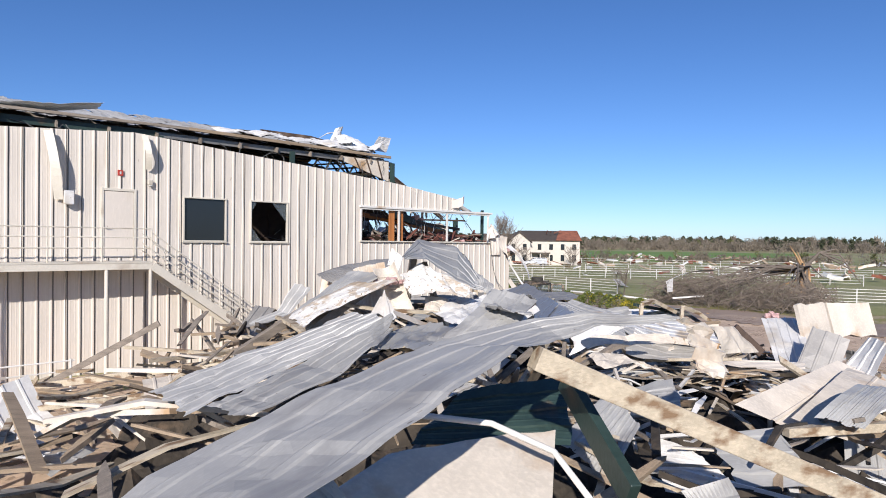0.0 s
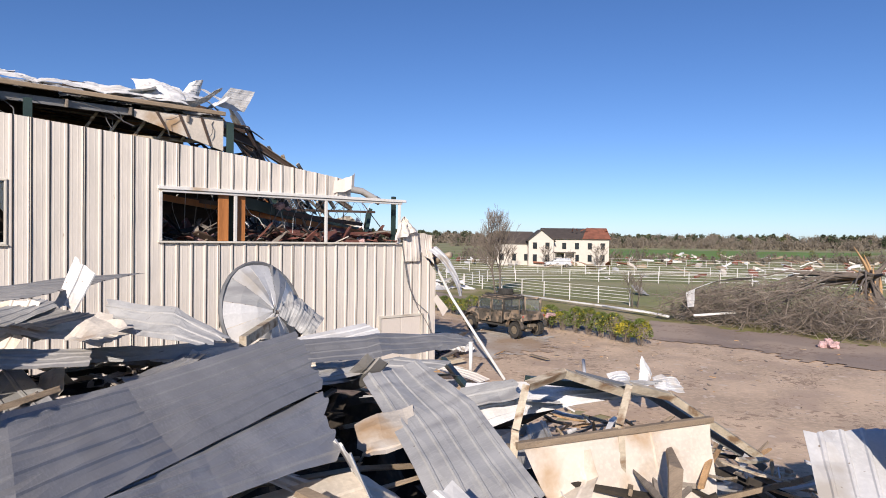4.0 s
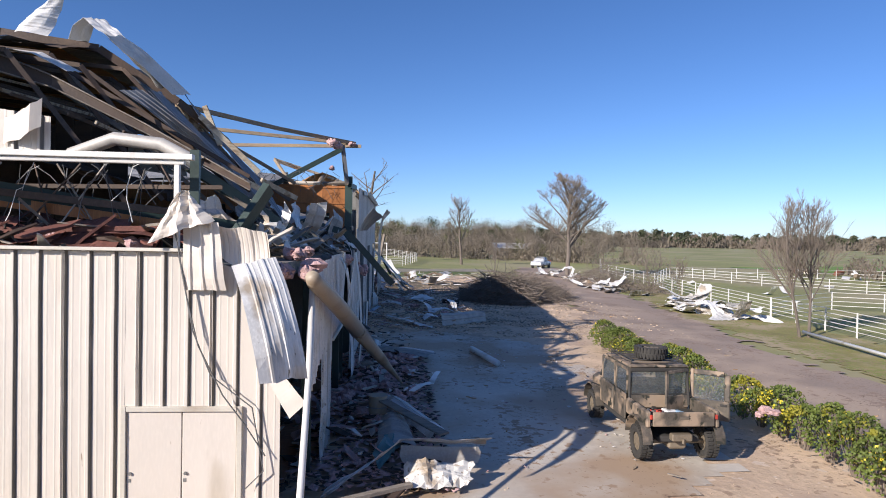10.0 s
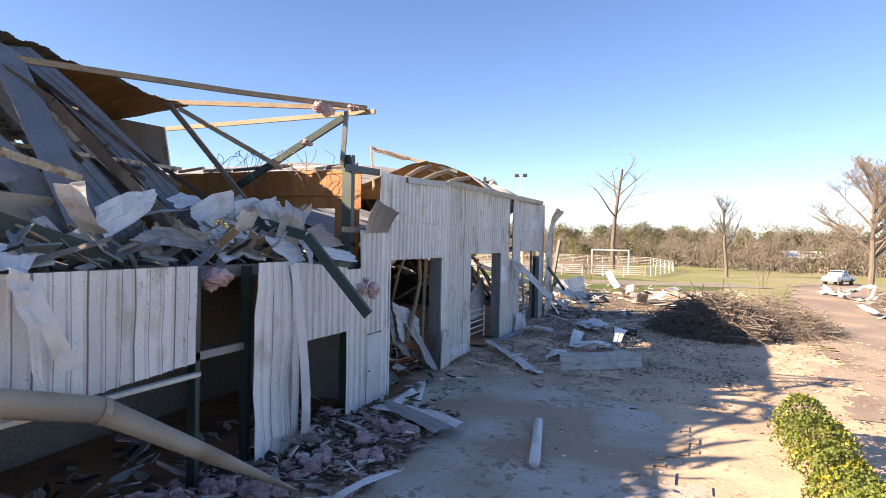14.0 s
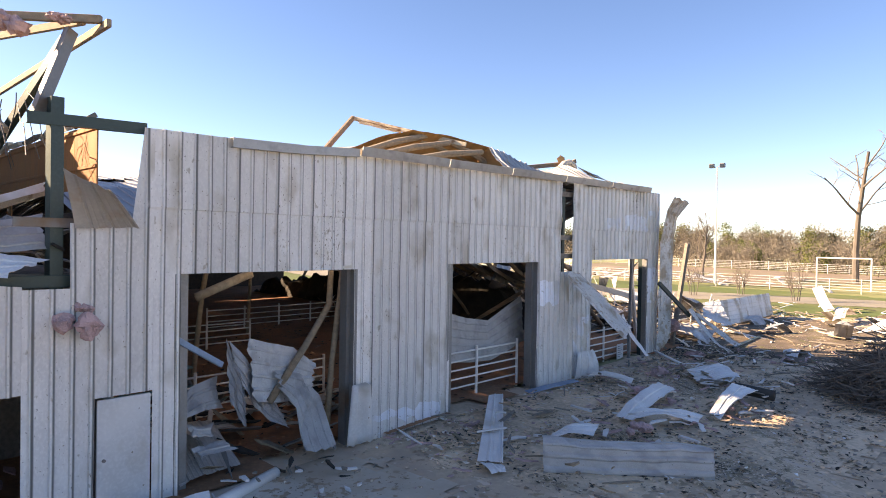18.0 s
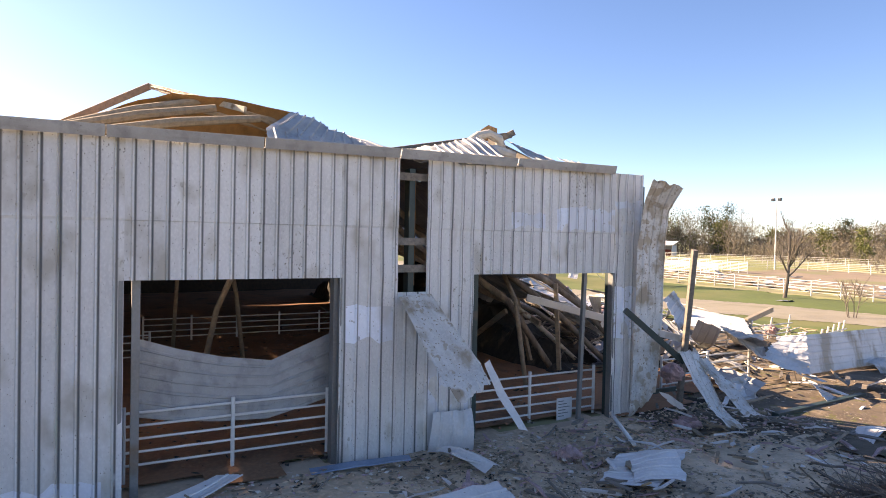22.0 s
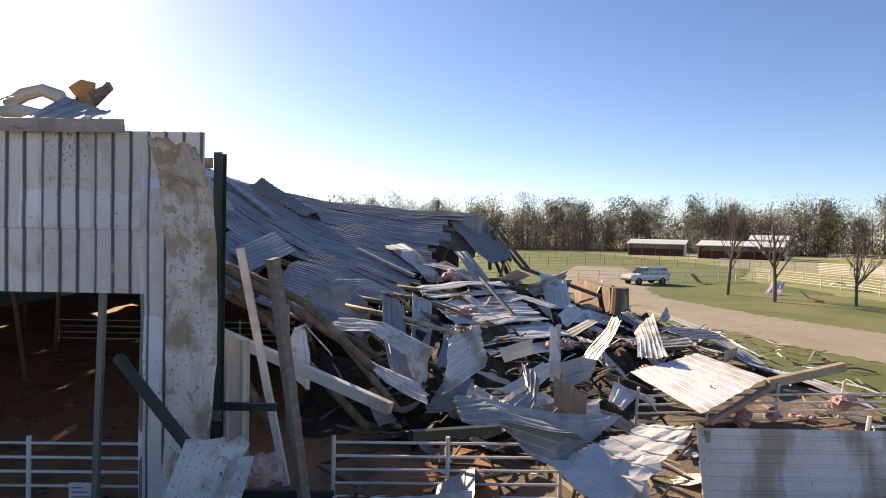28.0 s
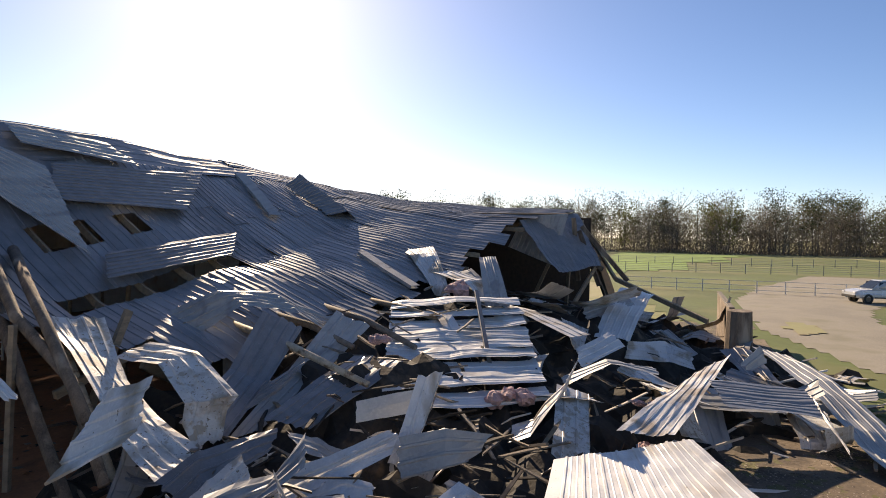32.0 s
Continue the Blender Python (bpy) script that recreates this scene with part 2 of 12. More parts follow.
M["rust_brown"] = material("rust_brown_steel", (0.085, 0.055, 0.04), 0.6, var=0.35, stain=(0.17, 0.115, 0.08), stain_cut=0.6)
M["rust_red"] = material("rust_red_primer", (0.2, 0.075, 0.055), 0.75, var=0.45, scale=2.0, bump=0.4, rnd=0.25)
M["verge"] = material("straw_and_clover_verge", (0.25, 0.225, 0.075), 0.95, var=0.3, scale=0.5, fine=5, bump=0.8, stain=(0.36, 0.29, 0.175), stain_cut=0.52, stain_scale=0.3, world_space=True, rnd=0, crumbs=(((0.2, 0.22, 0.05), 3.0, 0.56), ((0.3, 0.2, 0.12), 9, 0.62)))
M["concrete"] = material("pale_concrete", (0.58, 0.52, 0.44), 0.62, var=0.2, scale=0.35, fine=6, bump=0.25, stain=(0.42, 0.30, 0.20), stain_cut=0.47, stain_scale=0.2, world_space=True, rnd=0, crumbs=(((0.36, 0.25, 0.165), 4.0, 0.6), ((0.24, 0.165, 0.11), 13, 0.66)))
M["asphalt"] = material("old_asphalt", (0.32, 0.245, 0.195), 0.85, var=0.22, scale=0.25, fine=10, bump=0.5, stain=(0.40, 0.305, 0.23), stain_cut=0.52, stain_scale=0.22, world_space=True, rnd=0, crumbs=(((0.27, 0.19, 0.14), 3.2, 0.6), ((0.2, 0.14, 0.1), 11, 0.64)))
M["gravel"] = material("pale_gravel_drive", (0.30, 0.265, 0.205), 0.9, var=0.26, scale=0.3, fine=12, bump=0.6, stain=(0.22, 0.2, 0.14), stain_cut=0.58, stain_scale=0.3, world_space=True, rnd=0)
M["sand"] = material("trodden_ring_sand", (0.27, 0.205, 0.145), 0.95, var=0.25, scale=0.2, fine=5, bump=0.5, stain=(0.2, 0.19, 0.09), stain_cut=0.56, stain_scale=0.12, world_space=True, rnd=0)
M["mud"] = material("trampled_clay", (0.64, 0.475, 0.33), 0.9, var=0.3, scale=0.4, fine=7, bump=1.0, stain=(0.47, 0.345, 0.25), stain_cut=0.57, stain_scale=0.5, spot=(0.62, 0.5, 0.39), spot_scale=2.2, spot_cut=0.64, world_space=True, rnd=0, crumbs=(((0.36, 0.255, 0.175), 4.5, 0.61), ((0.24, 0.165, 0.11), 14, 0.67)))
M["lawn"] = material("bright_spring_lawn", (0.10, 0.135, 0.028), 0.95, var=0.3, scale=0.12, fine=2.5, bump=0.6, stain=(0.15, 0.15, 0.05), stain_cut=0.55, stain_scale=0.1, world_space=True, rnd=0)
M["soil"] = material("damp_churned_soil", (0.74, 0.55, 0.38), 0.95, var=0.4, scale=0.6, fine=8, bump=1.0, stain=(0.38, 0.29, 0.2), stain_cut=0.56, stain_scale=0.45, spot=(0.55, 0.43, 0.33), spot_scale=3.5, spot_cut=0.6, world_space=True, rnd=0, crumbs=(((0.3, 0.225, 0.14), 3.0, 0.59), ((0.1, 0.072, 0.05), 11, 0.63), ((0.68, 0.58, 0.47), 17, 0.65)))
M["grass"] = material("spring_pasture", (0.255, 0.26, 0.095), 0.95, var=0.3, scale=0.06, fine=1.6, bump=0.6, stain=(0.31, 0.275, 0.15), stain_cut=0.52, stain_scale=0.045, spot=(0.21, 0.165, 0.09), spot_scale=0.7, spot_cut=0.66, world_space=True, rnd=0)
# brown humus, darker still for shade that the sun lamp leaves out
M["dark_soil"] = material("shade_dark_humus_and_litter", (0.15, 0.11, 0.075), 0.95, var=0.4, scale=0.8, fine=9, bump=1.0, stain=(0.24, 0.18, 0.12), stain_cut=0.58, stain_scale=0.7, world_space=True, rnd=0, crumbs=(((0.12, 0.11, 0.04), 3.0, 0.59), ((0.07, 0.05, 0.035), 12, 0.62), ((0.45, 0.38, 0.31), 17, 0.67)))
M["bark"] = material("grey_bark", (0.17, 0.14, 0.115), 0.9, var=0.35, scale=3, fine=25, bump=0.8, stretch=(2, 2, 0.4))
M["raw_wood"] = material("splintered_fresh_wood", (0.52, 0.32, 0.16), 0.85, var=0.35, stretch=(3, 3, 0.3), bump=0.8)
M["twig"] = material("dry_twigs", (0.22, 0.18, 0.145), 0.9, var=0.3)
M["leaf"] = material("hedge_leaf", (0.17, 0.22, 0.045), 0.6, thin=0.35, var=0.4, scale=1.5, fine=9, spot=(0.30, 0.28, 0.03), spot_scale=1.1, spot_cut=0.56)
M["leaf_yellow"] = material("yellow_hedge_leaf", (0.58, 0.47, 0.03), 0.6, var=0.35)
M["pine"] = material("pine_foliage", (0.08, 0.095, 0.048), 0.9, var=0.4, scale=0.4, fine=3, thin=0.25)
M["spring"] = material("fresh_spring_leaves", (0.16, 0.17, 0.06), 0.9, var=0.4, scale=0.4, fine=3, thin=0.25)
M["wheat"] = material("young_winter_wheat", (0.15, 0.25, 0.04), 0.9, var=0.25, scale=0.05, fine=1.2, bump=0.3, world_space=True, rnd=0)
M["wood_far"] = material("bare_crowns", (0.23, 0.195, 0.15), 0.95, var=0.3, scale=0.12, fine=2, thin=0.25)
M["tyre"] = material("dusty_tyre_rubber", (0.045, 0.042, 0.038), 0.85, var=0.3, bump=0.3, stain=(0.2, 0.16, 0.12))
M["utv"] = material("muddy_camouflage_paint", (0.10, 0.085, 0.068), 0.55, var=0.4, scale=3.0, stain=(0.30, 0.225, 0.16), stain_cut=0.52, stain_scale=2.2, spot=(0.03, 0.03, 0.022), spot_scale=4.5, spot_cut=0.6)
M["rim"] = material("tan_dusty_rim", (0.22, 0.18, 0.13), 0.6, 0.3)
M["red"] = material("faded_red_plastic", (0.5, 0.06, 0.04), 0.5)
M["car"] = material("silver_white_car_paint", (0.62, 0.63, 0.64), 0.25, 0.2, var=0.05, bump=0.0)
M["shingle"] = material("torn_shingles", (0.075, 0.06, 0.052), 0.85, var=0.3, fine=6, bump=0.6)
M["roofdeck"] = material("bare_red_roof_deck", (0.27, 0.10, 0.06), 0.85, var=0.4, fine=4)
M["siding"] = material("cream_house_siding", (0.60, 0.55, 0.48), 0.6, var=0.08)
M["barn_red"] = material("dark_red_barn_board", (0.17, 0.04, 0.03), 0.8, var=0.3)


def glass_material(name, tint, rough=0.04):
    m = bpy.data.materials.new(name)
    m.use_nodes = True
    b = m.node_tree.nodes["Principled BSDF"]
    b.inputs["Base Color"].default_value = (*tint, 1)
    b.inputs["Roughness"].default_value = rough
    b.inputs["Transmission Weight"].default_value = 0.9
    b.inputs["IOR"].default_value = 1.45
    return m


M["glass"] = glass_material("dusty_window_glass", (0.55, 0.6, 0.62))
M["dark_glass"] = material("dark_window_glass", (0.02, 0.025, 0.03), 0.08, var=0.1, bump=0.0)

# ---------------------------------------------------------------- mesh tools


class Geo:
    """Collects vertices and faces of one part."""

    def __init__(self):
        self.v, self.f = [], []

    def add(self, v, f):
        o = len(self.v)
        self.v += [tuple(p) for p in v]
        self.f += [tuple(i + o for i in q) for q in f]
        return self

    def box(self, lo, hi, m=None, bevel=0.0):
        x0, y0, z0 = lo
        x1, y1, z1 = hi
        b = min(bevel, (x1 - x0) / 3, (y1 - y0) / 3, (z1 - z0) / 3)
        if b <= 0:
            v = [(x, y, z) for z in (z0, z1) for y in (y0, y1) for x in (x0, x1)]
            f = [(0, 2, 3, 1), (4, 5, 7, 6), (0, 1, 5, 4), (2, 6, 7, 3), (0, 4, 6, 2), (1, 3, 7, 5)]
        else:
            v, f = [], []
            for z, i in ((z0, b), (z0 + b, 0), (z1 - b, 0), (z1, b)):
                xa, xb, ya, yb = x0 + i, x1 - i, y0 + i, y1 - i
                c = b if i == 0 else b * 0.6
                v += [(xa + c, ya, z), (xb - c, ya, z), (xb, ya + c, z), (xb, yb - c, z), (xb - c, yb, z), (xa + c, yb, z), (xa, yb - c, z), (xa, ya + c, z)]
            f.append(tuple(range(7, -1, -1)))
            for k in range(3):
                for i in range(8):
                    j = (i + 1) % 8
                    f.append((k * 8 + i, k * 8 + j, k * 8 + 8 + j, k * 8 + 8 + i))
            f.append(tuple(range(24, 32)))
        if m is not None:
            v = [m @ Vector(p) for p in v]
        return self.add(v, f)

    def tube(self, pts, r, sides=8, caps=True):
        """A round bar along pts; r is one radius or one per point."""
        pts = [Vector(p) for p in pts]
        rs = r if isinstance(r, (list, tuple)) else [r] * len(pts)
        v, f = [], []
        for i, p in enumerate(pts):
            d = (pts[min(i + 1, len(pts) - 1)] - pts[max(i - 1, 0)]).normalized()
            a = d.orthogonal().normalized() if i == 0 else (a - d * a.dot(d)).normalized()
            b = d.cross(a)
            for k in range(sides):
                t = 2 * math.pi * k / sides
                v.append(p + (a * math.cos(t) + b * math.sin(t)) * rs[i])
        for i in range(len(pts) - 1):
            for k in range(sides):
                j = (k + 1) % sides
                f.append((i * sides + k, i * sides + j, (i + 1) * sides + j, (i + 1) * sides + k))
        if caps:
            f.append(tuple(range(sides - 1, -1, -1)))
            f.append(tuple((len(pts) - 1) * sides + k for k in range(sides)))
        return self.add(v, f)

    def beam(self, p0, p1, w, h, roll=0.0, bevel=0.006):
        """A squared bar of width w and height h between two points."""
        p0, p1 = Vector(p0), Vector(p1)
        d = p1 - p0
        q = d.to_track_quat("X", "Z").to_matrix().to_4x4()
        m = Matrix.Translation(p0) @ q @ Matrix.Rotation(radians(roll), 4, "X")
        return self.box((0, -w / 2, -h / 2), (d.length, w / 2, h / 2), m, bevel)

    def channel(self, p0, p1, w, h, t=0.012, roll=0.0):
        """A C-section steel bar: web and two flanges in one closed profile."""
        p0, p1 = Vector(p0), Vector(p1)
        d = p1 - p0
        m = Matrix.Translation(p0) @ d.to_track_quat("X", "Z").to_matrix().to_4x4() @ Matrix.Rotation(radians(roll), 4, "X")
        prof = [(0, -h / 2), (w, -h / 2), (w, -h / 2 + t), (t, -h / 2 + t), (t, h / 2 - t), (w, h / 2 - t), (w, h / 2), (0, h / 2)]
        n = len(prof)
        v = [m @ Vector((x, a, b)) for x in (0, d.length) for a, b in prof]
        f = [(i, (i + 1) % n, n + (i + 1) % n, n + i) for i in range(n)] + [tuple(range(n - 1, -1, -1)), tuple(range(n, 2 * n))]
        return self.add(v, f)

    def mesh(self, name, mat, smooth=False):
        me = bpy.data.meshes.new(name)
        me.from_pydata(self.v, [], self.f)
        me.materials.append(M[mat] if isinstance(mat, str) else mat)
        if smooth:
            me.polygons.foreach_set("use_smooth", [True] * len(me.polygons))
        me.update()
        return me


def thing(name, label, category, group="", kind="", at=(0, 0, 0), rz=0.0):
    ob = new(name)
    ob.matrix_world = pose(*at, 0, 0, rz)
    ob.empty_display_size = 0.2
    return tagged(ob, label, category, group, kind)


def part(name, geo, mat, parent=None, label="", smooth=False):
    """Links a Geo (or a ready mesh) as one mesh object under a thing or a part, in the parent's own axes."""
    me = geo if isinstance(geo, bpy.types.Mesh) else geo.mesh(name, mat, smooth)
    ob = new(name, me)
    ob.parent = parent
    if label:
        ob["label"] = label
    return ob


def solo(name, geo, mat, label, category, group="", kind="", smooth=False):
    """A thing that is one mesh, with its origin at its base's middle."""
    v = np.array(geo.v)
    c = Vector(((v[:, 0].min() + v[:, 0].max()) / 2, (v[:, 1].min() + v[:, 1].max()) / 2, v[:, 2].min()))
    geo.v = [(p[0] - c.x, p[1] - c.y, p[2] - c.z) for p in geo.v]
    ob = new(name, geo.mesh(name, mat, smooth))
    ob.location = c
    return tagged(ob, label, category, group, kind)


def rib_profile(width, pitch, rib, ribw, phase=0.0, minor=True):
    """Points (y, z) across a ribbed sheet."""
    ys = [(0.0, 0.0)]
    y = -phase % pitch
    while y < width + ribw:
        for dy, z in ((-ribw / 2, 0), (-ribw / 4, rib), (ribw / 4, rib), (ribw / 2, 0)):
            ys.append((y + dy, z))
        if minor:
            for k in (1 / 3, 2 / 3):
                c = y + pitch * k
                for dy, z in ((-0.022, 0), (0, rib * 0.3 * minor), (0.022, 0)):
                    ys.append((c + dy, z))
        y += pitch
    ys = [p for p in ys if 0 < p[0] < width]
    ys.sort()
    return [(0.0, 0.0)] + ys + [(width, 0.0)]


def skin(rows, thick=0.004):
    """A closed thin shell from a grid of points: front, back and rim."""
    P = np.array(rows, float)
    nr, nc = P.shape[:2]
    du, dv = np.gradient(P, axis=0), np.gradient(P, axis=1)
    n = np.cross(du, dv)
    n /= np.maximum(np.linalg.norm(n, axis=2, keepdims=True), 1e-9)
    v = np.concatenate([P.reshape(-1, 3), (P - n * thick).reshape(-1, 3)])
    o = nr * nc
    idx = np.arange(o).reshape(nr, nc)
    a, b, c, d = idx[:-1, :-1].ravel(), idx[1:, :-1].ravel(), idx[1:, 1:].ravel(), idx[:-1, 1:].ravel()
    f = [tuple(q) for q in np.stack([a, b, c, d], 1).tolist()] + [tuple(q) for q in np.stack([d + o, c + o, b + o, a + o], 1).tolist()]
    ring = list(idx[0, :]) + list(idx[1:, -1]) + list(idx[-1, -2::-1]) + list(idx[-2:0:-1, 0])
    for i in range(len(ring)):
        p, q = int(ring[i]), int(ring[(i + 1) % len(ring)])
        f.append((p, q, q + o, p + o))
    return v.tolist(), f


def smooth_step(x):
    x = min(1.0, max(0.0, x))
    return x * x * (3 - 2 * x)


def bent_sheet(length, width, pitch=0.305, rib=0.022, ribw=0.075, seg=14, folds=(), arc=0.0, twist=0.0, cup=0.0, dent=0.03, seed=0, taper=0.0, ragged=0.0):
    """A torn ribbed sheet along +x, lying in xy with its ribs up. folds: (place 0..1, degrees, softness); arc: degrees of even bend over the length; twist: degrees; cup: degrees across."""
    prof = rib_profile(width, pitch, rib, ribw, phase=0.08, minor=False)
    rr = random.Random(seed)
    off = Vector((rr.uniform(-50, 50), rr.uniform(-50, 50), rr.uniform(-50, 50)))
    rows, x, z, ang = [], 0.0, 0.0, 0.0
    ds = length / seg

    def slope(s):
        a = arc * (s - 0.5)
        for c, deg, soft in folds:
            a += deg * smooth_step((s - c) / max(soft, 0.02) + 0.5)
        return radians(a)

    for i in range(seg + 1):
        s = i / seg
        if i:
            am = slope((i - 0.5) / seg)
            x += math.cos(am) * ds
            z += math.sin(am) * ds
        an = slope(s)
        nx, nz = -math.sin(an), math.cos(an)
        tw = radians(twist) * (s - 0.5)
        row = []
        tear = ragged * (rr.random() - 0.5) if i in (0, seg) else 0.0
        for y, h in prof:
            yy = (y - width / 2) * (1 - taper * s)
            hh = h + radians(cup) * (yy * yy) / max(width, 0.1) * 2
            p = Vector((s * length * 0.9, y * 1.2, 0)) + off
            hh += dent * noise.noise(p * 1.3) + dent * 0.4 * noise.noise(p * 4.1)
            if i in (0, seg):
                tear = ragged * noise.noise(p * 5.0)
            cy, ch = yy * math.cos(tw) - hh * math.sin(tw), yy * math.sin(tw) + hh * math.cos(tw)
            row.append((x + nx * ch + math.cos(an) * tear, cy, z + nz * ch + math.sin(an) * tear))
        rows.append(row)
    g = Geo()
    g.add(*skin(rows))
    return g


def quad_sheet(c00, c10, c11, c01, pitch=0.305, rib=0.022, seg=12, bow=0.0, sag=0.0, dent=0.03, seed=0, ribw=0.075, edge=0.0):
    """A ribbed sheet stretched between four corners, ribs running c00 to c10; bow lifts its middle along the ribs, sag across them."""
    c00, c10, c11, c01 = (Vector(c) for c in (c00, c10, c11, c01))
    width = ((c01 - c00).length + (c11 - c10).length) / 2
    prof = rib_profile(width, pitch, rib, ribw, phase=0.08, minor=pitch > 0.29 and pitch < 0.45 and rib > 0)
    n = (c10 - c00).cross(c01 - c00).normalized()
    if n.z < 0:
        n = -n
    off = Vector((seed * 7.31 % 91, seed * 3.77 % 83, seed * 1.93 % 71))
    length = (c10 - c00).length
    rows = []
    for i in range(seg + 1):
        s = i / seg
        row = []
        for y, h in prof:
            t = y / width
            p = (c00 * (1 - s) + c10 * s) * (1 - t) + (c01 * (1 - s) + c11 * s) * t
            q = Vector((s * length, y, 0)) + off
            lift = h + bow * 4 * s * (1 - s) + sag * 4 * t * (1 - t) + dent * noise.noise(q * 1.1) + dent * 0.45 * noise.noise(q * 3.7)
            row.append(p + n * lift + (c10 - c00).normalized() * (edge * noise.noise(q * 4.0) if i in (0, seg) else 0))
        rows.append([tuple(p) for p in row])
    g = Geo()
    g.add(*skin(rows))
    return g


def ground_z(x, y):
    """The lie of the land: a gentle rise towards the west."""
    d = 40.0 - x
    a = x * 0.735 - y * 0.678
    d = -a
    z = 0.12 + 0.022 * min(max(d, -4.0), 26.0) + 0.009 * min(max(d - 26.0, 0.0), 120.0)
    r = math.hypot(x - 25, y - 45)
    k = smooth_step((r - 260) / 500)
    return z * (1 - k) + k * 1.0

# ---------------------------------------------------------------- ground, road, paths


def spaced(lo, hi, a, b, step):
    xs = list(np.arange(a, b + 0.01, step))
    d = step
    while xs[-1] < hi:
        d *= 1.35
        xs.append(min(hi, xs[-1] + d))
    d = step
    while xs[0] > lo:
        d *= 1.35
        xs.insert(0, max(lo, xs[0] - d))
    return xs


def terrain():
    xs, ys = spaced(-2600, 2600, -60, 120, 3.0), spaced(-2600, 2600, -40, 160, 3.0)
    g = Geo()
    for y in ys:
        for x in xs:
            g.v.append((x, y, ground_z(x, y) + 0.05 * noise.noise(Vector((x * 0.15, y * 0.15, 0)))))
    n = len(xs)
    g.f = [(j * n + i, j * n + i + 1, (j + 1) * n + i + 1, (j + 1) * n + i) for j in range(len(ys) - 1) for i in range(n - 1)]
    ob = new("ground", g.mesh("ground", "grass", True))
    tagged(ob, "flat spring pasture with patchy green and straw-coloured grass", "ground", kind="structure")


def patch(name, mat, label, category, edge, lift, step=0.7, rough=0.6, relief=0.0, seed=0):
    """A ground cover inside the closed outline edge, laid just above the land, with an uneven rim."""
    e = np.array(edge, float)
    lo, hi = e.min(0), e.max(0)
    nx, ny = int((hi[0] - lo[0]) / step) + 1, int((hi[1] - lo[1]) / step) + 1

    def inside(x, y):
        c = False
        for i in range(len(e)):
            (x0, y0), (x1, y1) = e[i], e[i - 1]
            if (y0 > y) != (y1 > y) and x < (x1 - x0) * (y - y0) / (y1 - y0) + x0:
                c = not c
        return c

    g, keep = Geo(), {}

    def vert(i, j):
        if (i, j) not in keep:
            x, y = lo[0] + i * step, lo[1] + j * step
            keep[i, j] = len(g.v)
            g.v.append((x, y, ground_z(x, y) + 0.05 * noise.noise(Vector((x * 0.15, y * 0.15, 0))) + lift + relief * noise.noise(Vector((x * 0.6, y * 0.6, seed)))))
        return keep[i, j]

    cells = set()
    for i in range(nx):
        for j in range(ny):
            x, y = lo[0] + (i + 0.5) * step, lo[1] + (j + 0.5) * step
            w = Vector((x * 0.45, y * 0.45, seed + 3.3))
            q = Vector((x * 1.9, y * 1.9, seed + 7.1))
            if inside(x + rough * (1.5 * noise.noise(w) + 0.7 * noise.noise(q)), y + rough * (1.5 * noise.noise(w + Vector((9, 4, 2))) + 0.7 * noise.noise(q + Vector((5, 8, 1))))):
                cells.add((i, j))
    best = set()
    while cells:
        stack, seen = [cells.pop()], set()
        while stack:
            c = stack.pop()
            seen.add(c)
            for d in ((c[0] + 1, c[1]), (c[0] - 1, c[1]), (c[0], c[1] + 1), (c[0], c[1] - 1)):
                if d in cells:
                    cells.discard(d)
                    stack.append(d)
        if len(seen) > len(best):
            best = seen
    for i, j in sorted(best):
        g.f.append((vert(i, j), vert(i + 1, j), vert(i + 1, j + 1), vert(i, j + 1)))
    ob = new(name, g.mesh(name, mat, True))
    return tagged(ob, label, category, kind="structure")


terrain()
patch("yard", "mud", "trampled clay yard strewn with dried mud and litter", "yard",
      [(-22, -12), (30, -6), (46, 2), (47, 24), (44, 40), (42, 60), (44, 78), (36, 88), (26, 80), (26, -2)], 0.022, 0.4, 1.0, 0.014, 2)
patch("rubble_yard", "mud", "bare clay under the fallen sheds", "yard", [(-24, -14), (27, -8), (27, 23.4), (-24, 23.4)], 0.015, 1.2, 0.8, 0.05, 3)
patch("churned_soil", "soil", "damp churned soil littered with scraps", "yard", [(27.2, 46), (31, 45.5), (36, 50), (38, 58), (38, 70), (35, 78), (27.2, 80)], 0.035, 0.3, 1.6, 0.05, 4)
patch("concrete_apron", "concrete", "worn concrete apron streaked with drying clay", "apron",
      [(27.3, 25), (33.5, 23), (36.8, 27), (36.0, 40), (33.5, 45), (27.3, 45)], 0.05, 0.25, 1.3, 0.012, 5)
patch("road", "asphalt", "old asphalt drive dusted with clay", "road",
      [(42, -60), (49, -60), (48.2, 14), (46.6, 30), (47.5, 46), (49.5, 66), (52, 84), (55, 110), (48, 112), (43.5, 84), (42, 64), (41.2, 44), (40.6, 30), (41.2, 12)], 0.06, 0.4, 0.9, 0.012, 7)
patch("verge", "verge", "straw-coloured grass verge between drive and fence", "verge",
      [(47.6, 10), (54, 8), (54.6, 34), (55, 48), (56, 60), (57, 80), (55, 88), (52.4, 84), (49.9, 66), (47.9, 46), (47.0, 30)], 0.03, 0.4, 0.8, 0.008, 21)
patch("arena_floor", "arena", "churned red dirt of the covered arena", "floor", [(-12.7, 39.9), (-7.7, 39.9), (-7.7, 23.8), (26.9, 23.8), (26.9, 68), (-12.7, 68)], 0.12, 0.8, 0.2, 0.06, 9)
